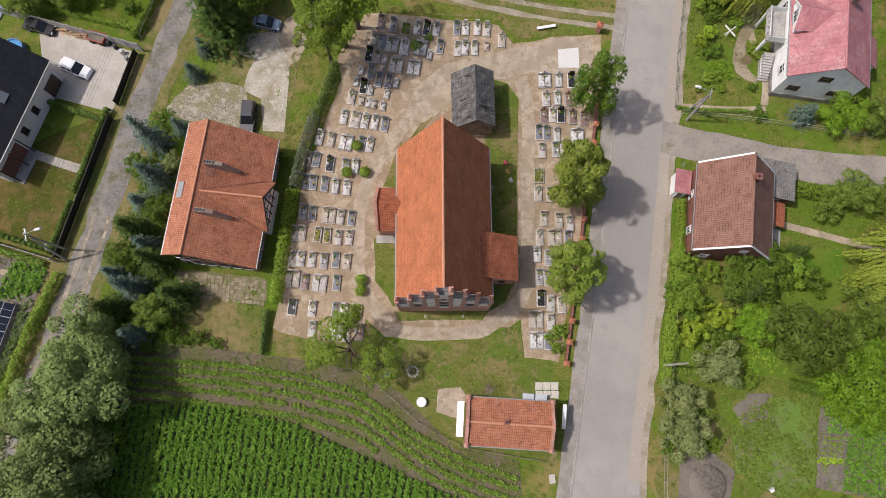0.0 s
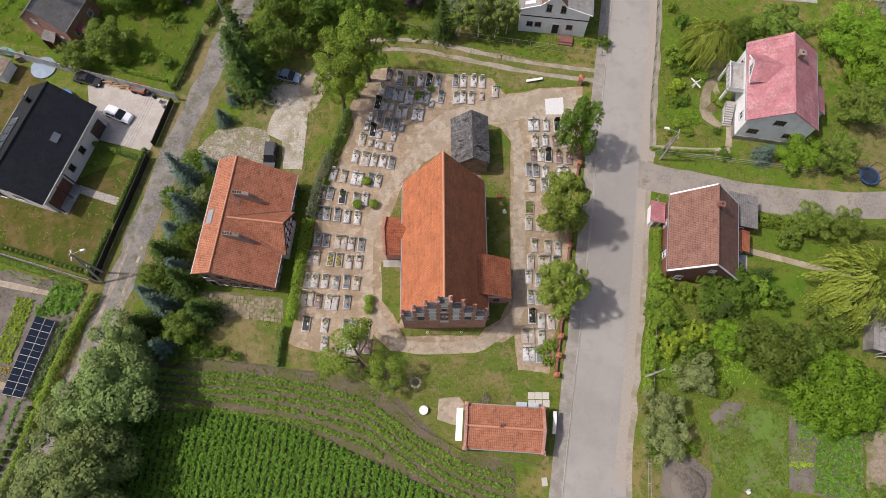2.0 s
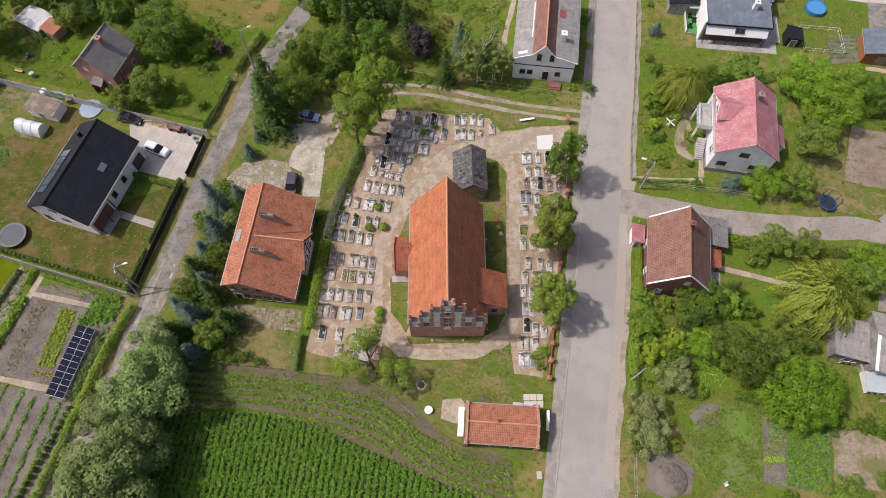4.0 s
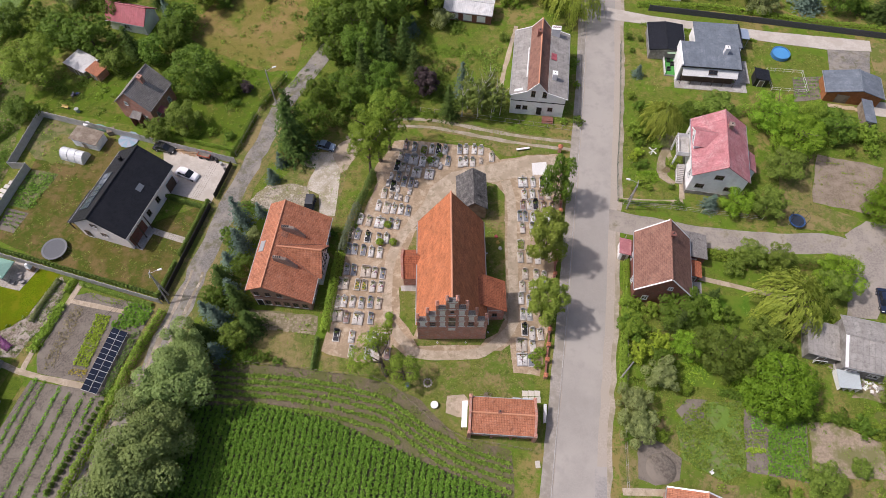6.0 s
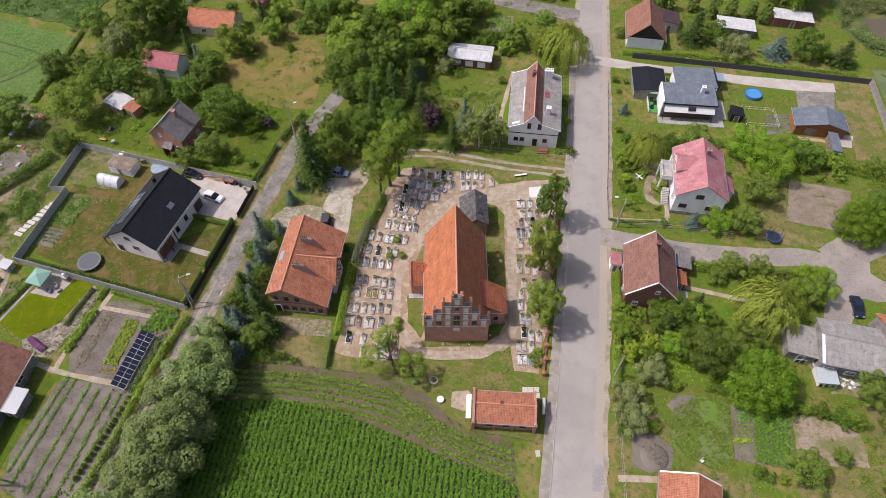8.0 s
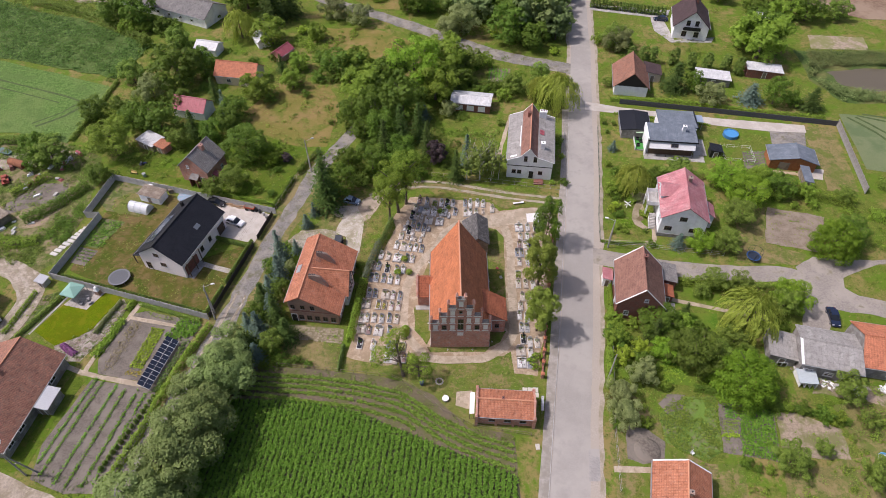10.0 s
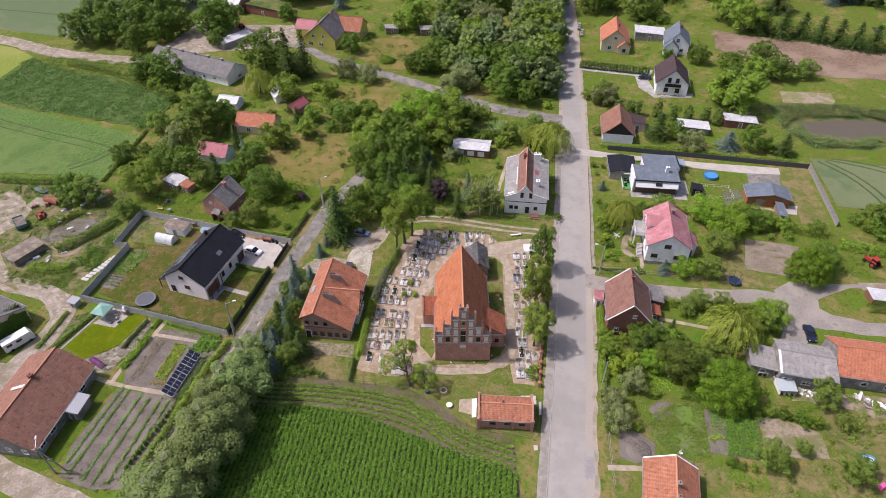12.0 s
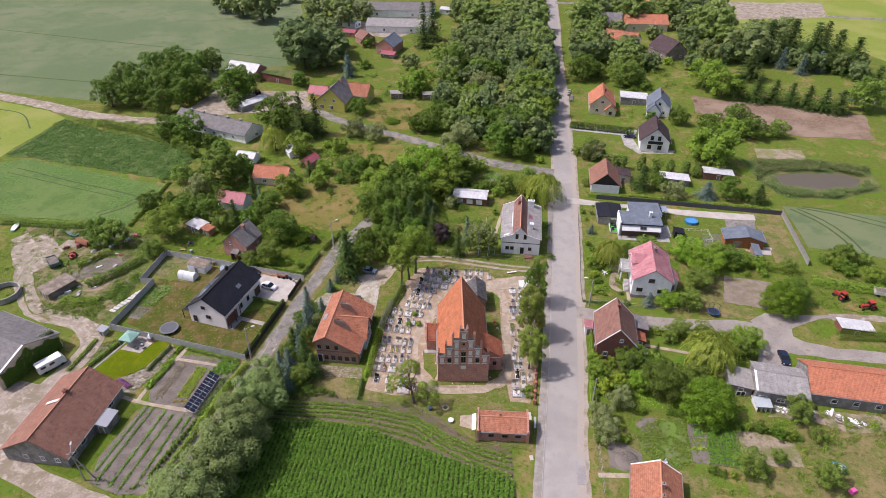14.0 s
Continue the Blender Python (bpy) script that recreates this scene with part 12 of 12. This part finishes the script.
for x, y, t in ((68.3, 9.4, -8), (58.2, 12.8, -8)):
    f = thing("window_frame", x, y, 0, t, "discarded white window leaning on the barn", "window")
    part("frame", Build().box(0, 0, 0.2, 1.9, 0.08, 1.2), FRAME, f)
    part("pane", Build().box(-0.45, -0.05, 0.3, 0.7, 0.05, 1.0).box(0.45, -0.05, 0.3, 0.7, 0.05, 1.0), GLASS, f)
hut2 = shed("tumbledown_shed", 93.2, 33.4, -6, 7.5, 3.4, 1.2, 1.9, BRICKDARK, ROOF_WH, "tumbledown shed under a pale blue tarpaulin", category="shed")
for i in range(9):
    s = thing("junk", -100 + 1.6 * (i % 4) + rng.uniform(-2, 2), 47.5 + rng.uniform(-3, 3) + 12 * (i > 5), 0, rng.uniform(0, 90), "pale scrap lying in the weeds", "scrap")
    part("piece", Build().box(0, 0, 0, rng.uniform(0.6, 1.8), rng.uniform(0.4, 1.0), rng.uniform(0.2, 0.6), 0, 0.8), (WHITEP, CONC, ZINC)[i % 3], s)
for x, y in ((-24.6, 182.0), (-10.8, 180.6)):
    shed("field_shelter", x, y, 10, 5.0, 4.0, 2.0, 2.5, WOOD, ROOF_FB, "small open wooden shelter on the meadow", category="shelter")
for i in range(6):
    h = thing("beehive", 50.0 + 0.5 * (i % 3), 177 + 2.2 * i, 0, -10, "pale grey garden box beside the road", "box")
    part("body", Build().box(0, 0, 0, 1.0, 1.2, 0.9), GREYWALL, h)
    part("lid", Build().box(0, 0, 0.9, 1.1, 1.3, 0.1), ZINC, h)

# ---- the far end of the village ----
for a in ((-34, 318, 84, 7.5, 24, 4.2, 7.0, PLASTER, ROOF_FD, "long far farm building with grey roof"), (-30, 284, 84, 6.5, 17, 3.6, 6.2, PLASTER, ROOF_FB, "long white far stable with grey roof"), (-32, 246, -20, 4.6, 6.5, 4.4, 7.6, BRICK, ROOF_BG, "far brick house with dark solar roof"), (-46, 259, 30, 3.6, 4.6, 3.6, 6.4, BRICK, ROOF_BR, "small far brick house with brown roof"), (-56, 273, 70, 2.6, 4.2, 2.6, 3.4, BRICK, ROOF_RD, "small far shed with red roof"), (-31.6, 236, 70, 2.2, 3.6, 2.2, 3.0, WOOD, ROOF_RD, "low far shed with red roof"), (108, 286, 84, 4.6, 10, 3.6, 6.4, CREAM, ROOF_OR, "far house with orange roof"), (88, 287, 80, 4.2, 6, 4.0, 7.0, CREAM, ROOF_GR, "far cream house with grey roof"), (88, 251, 60, 4.4, 6.5, 3.8, 7.0, PLASTER, ROOF_PR, "far house with pale orange roof"), (108, 237, 20, 4.6, 5.6, 3.4, 7.4, WOOD, ROOF_PU, "far timber house with plum roof"), (-60, 292, 60, 3, 8, 3.0, 4.0, PLASTER, ROOF_WH, "far shed with white roof"), (130, 330, 84, 6, 14, 4.0, 6.5, CREAM, ROOF_OR, "far farm building with orange roof"), (2, 318, 70, 3, 8, 2.8, 3.6, PLASTER, ROOF_WH, "far shed with white roof")):
    fx, fy, ft, fw, fl, fe, fr, fwall, froof, flab = a
    if fx > 60:
        fw, fl, fe, fr = fw * 1.3, fl * 1.3, fe * 1.15, fr * 1.2
    fh_ = house("house", fx, fy, ft, -fw, fw, -fl, fl, fe, fe, 0.0, fr, fwall, froof, flab, over=0.4)
    for k in (-0.5, 0.4):
        window(fh_, south(fw * k, 1.7, -fl - 0.01), 1.2, 1.2)
        window(fh_, west(fl * k, 1.7, -fw - 0.01), 1.2, 1.2)
sheet("yard", wavy([(-60, 300), (-10, 306), (-8, 294), (-30, 268), (-58, 276)], 4, 1), 0.03, TRACK, "pale far farmyard", "yard")
sheet("yard", wavy([(150, 352), (215, 340), (210, 318), (148, 328)], 4, 1), 0.035, TRACK, "sandy far building site", "yard")
sheet("side_road", ribbon([(66, 345), (100, 338), (150, 318), (215, 312), (300, 290)], 5, 0.5), 0.04, LANE, "far asphalt road", "road")

# clutter round the garden shed and along the concrete fence
boat(-69.2, 61.2, 70, 3.4, 1.3, plain("turquoise boat hull", (0.10, 0.30, 0.25), 0.5), "small turquoise rowing boat by the fence")
tank = thing("water_tank", -71.6, 61.6, 0, 0, "white plastic water tank by the shed", "tank")
part("body", Build().tube((0, 0, 0), (0, 0, 1.1), 0.6, 0.62, 14), WHITEP, tank)
part("cap", Build().dome(0, 0, 1.1, 0.62, 0.3, 14, 3), WHITEP, tank)
cage = thing("wooden_crate", -66.6, 60.2, 0, 20, "old brown timber crate by the fence", "crate")
part("box", Build().box(0, 0, 0, 1.5, 1.2, 1.0), WOOD, cage)
pool = thing("folded_pool", -62.9, 58.4, 0, 0, "collapsed round blue pool beside the house", "pool")
for i in range(12):
    a, c = 2 * math.pi * i / 12, 2 * math.pi * (i + 1) / 12
    part("panel", Build().slab([(0, 0, 0.35), (2.0 * math.cos(a), 2.0 * math.sin(a), 0.2), (2.0 * math.cos(c), 2.0 * math.sin(c), 0.2)], 0.15), plain("faded blue film %d" % (i % 2), (0.22 + 0.08 * (i % 2), 0.33, 0.40), 0.4), pool)
bagp = thing("toy_heap", -76.9, 70.2, 0, 0, "heap of dark blue garden toys on the lawn", "toys")
for i in range(9):
    part("toy", Build().box(rng.uniform(-0.8, 0.8), rng.uniform(-0.6, 0.6), 0, rng.uniform(0.3, 0.7), rng.uniform(0.2, 0.5), rng.uniform(0.2, 0.5), rng.uniform(0, 90)), (plain("blue plastic", (0.06, 0.09, 0.26), 0.5), GREYWALL, BLACK)[i % 3], bagp)
bench = thing("garden_bench", -77.7, 66.6, 0, -15, "small yellow-brown garden bench", "bench")
part("seat", Build().box(0, 0, 0.4, 1.5, 0.45, 0.06), plain("yellow wood", (0.48, 0.36, 0.12), 0.6), bench)
part("backrest", Build().box(0, 0.22, 0.45, 1.5, 0.06, 0.4), plain("yellow wood slat", (0.48, 0.36, 0.12), 0.6), bench)
for sx in (-0.65, 0.65):
    part("leg", Build().box(sx, 0, 0, 0.08, 0.4, 0.4), WOOD, bench)
binn = thing("barrel", -74.9, 65.6, 0, 0, "pale green plastic barrel on the lawn", "barrel")
part("body", Build().tube((0, 0, 0), (0, 0, 0.9), 0.38, 0.42, 12), plain("pale green plastic", (0.26, 0.36, 0.32), 0.5), binn)
part("rim", Build().tube((0, 0, 0.88), (0, 0, 0.95), 0.45, 0.45, 12), ZINC, binn)
# scrap at the far west: wrecks, planks and drums in the weeds
for i in range(16):
    x, y = -112 + 14 * rng.random() + (i % 3) * 3, 62 + 12 * rng.random()
    w = thing("scrap_piece", x, y, 0, rng.uniform(0, 180), ("rusty scrap metal lying in the weeds", "pale scrap panel lying in the weeds", "old red machine part in the weeds")[i % 3], "scrap")
    part("body", Build().box(0, 0, 0, rng.uniform(0.8, 2.4), rng.uniform(0.5, 1.2), rng.uniform(0.3, 0.9), 0, 0.7), (BRICKDARK, WHITEP, ROOF_RD)[i % 3], w)
    part("plate", Build().box(0.3, 0.2, 0.2, 1.0, 0.5, 0.35, 25), (ZINC, GREYWALL, CONC)[i % 3], w)

# ivy over the wall of the grey hall beside the sandy yard
n = 3600
u_, z_, out = gen.uniform(0.06, 0.97, n), gen.uniform(0, 1, n), gen.uniform(0.04, 0.45, n)
top = (3.5 + 2.7 * (1 - np.abs(2 * u_ - 1))) * (0.86 + 0.1 * np.sin(u_ * 17.0) + 0.06 * np.sin(u_ * 41.0))
ivy_at = np.c_[-98.4 + 6.1 * u_ + 0.914 * out, 14.5 + 13.7 * u_ - 0.407 * out, z_ * top]
ivy_n = np.c_[np.full(n, 0.9), np.full(n, -0.4), np.full(n, 0.5)] + gen.normal(size=(n, 3)) * 0.4
v, f = leaf_cloud(ivy_at, ivy_n, gen.uniform(0.18, 0.32, n), gen)
tagged(part("ivy", fast_mesh("ivy", v, f, LEAF_DARK), None), "dense dark ivy covering the wall of the grey hall", "ivy", kind="stuff")
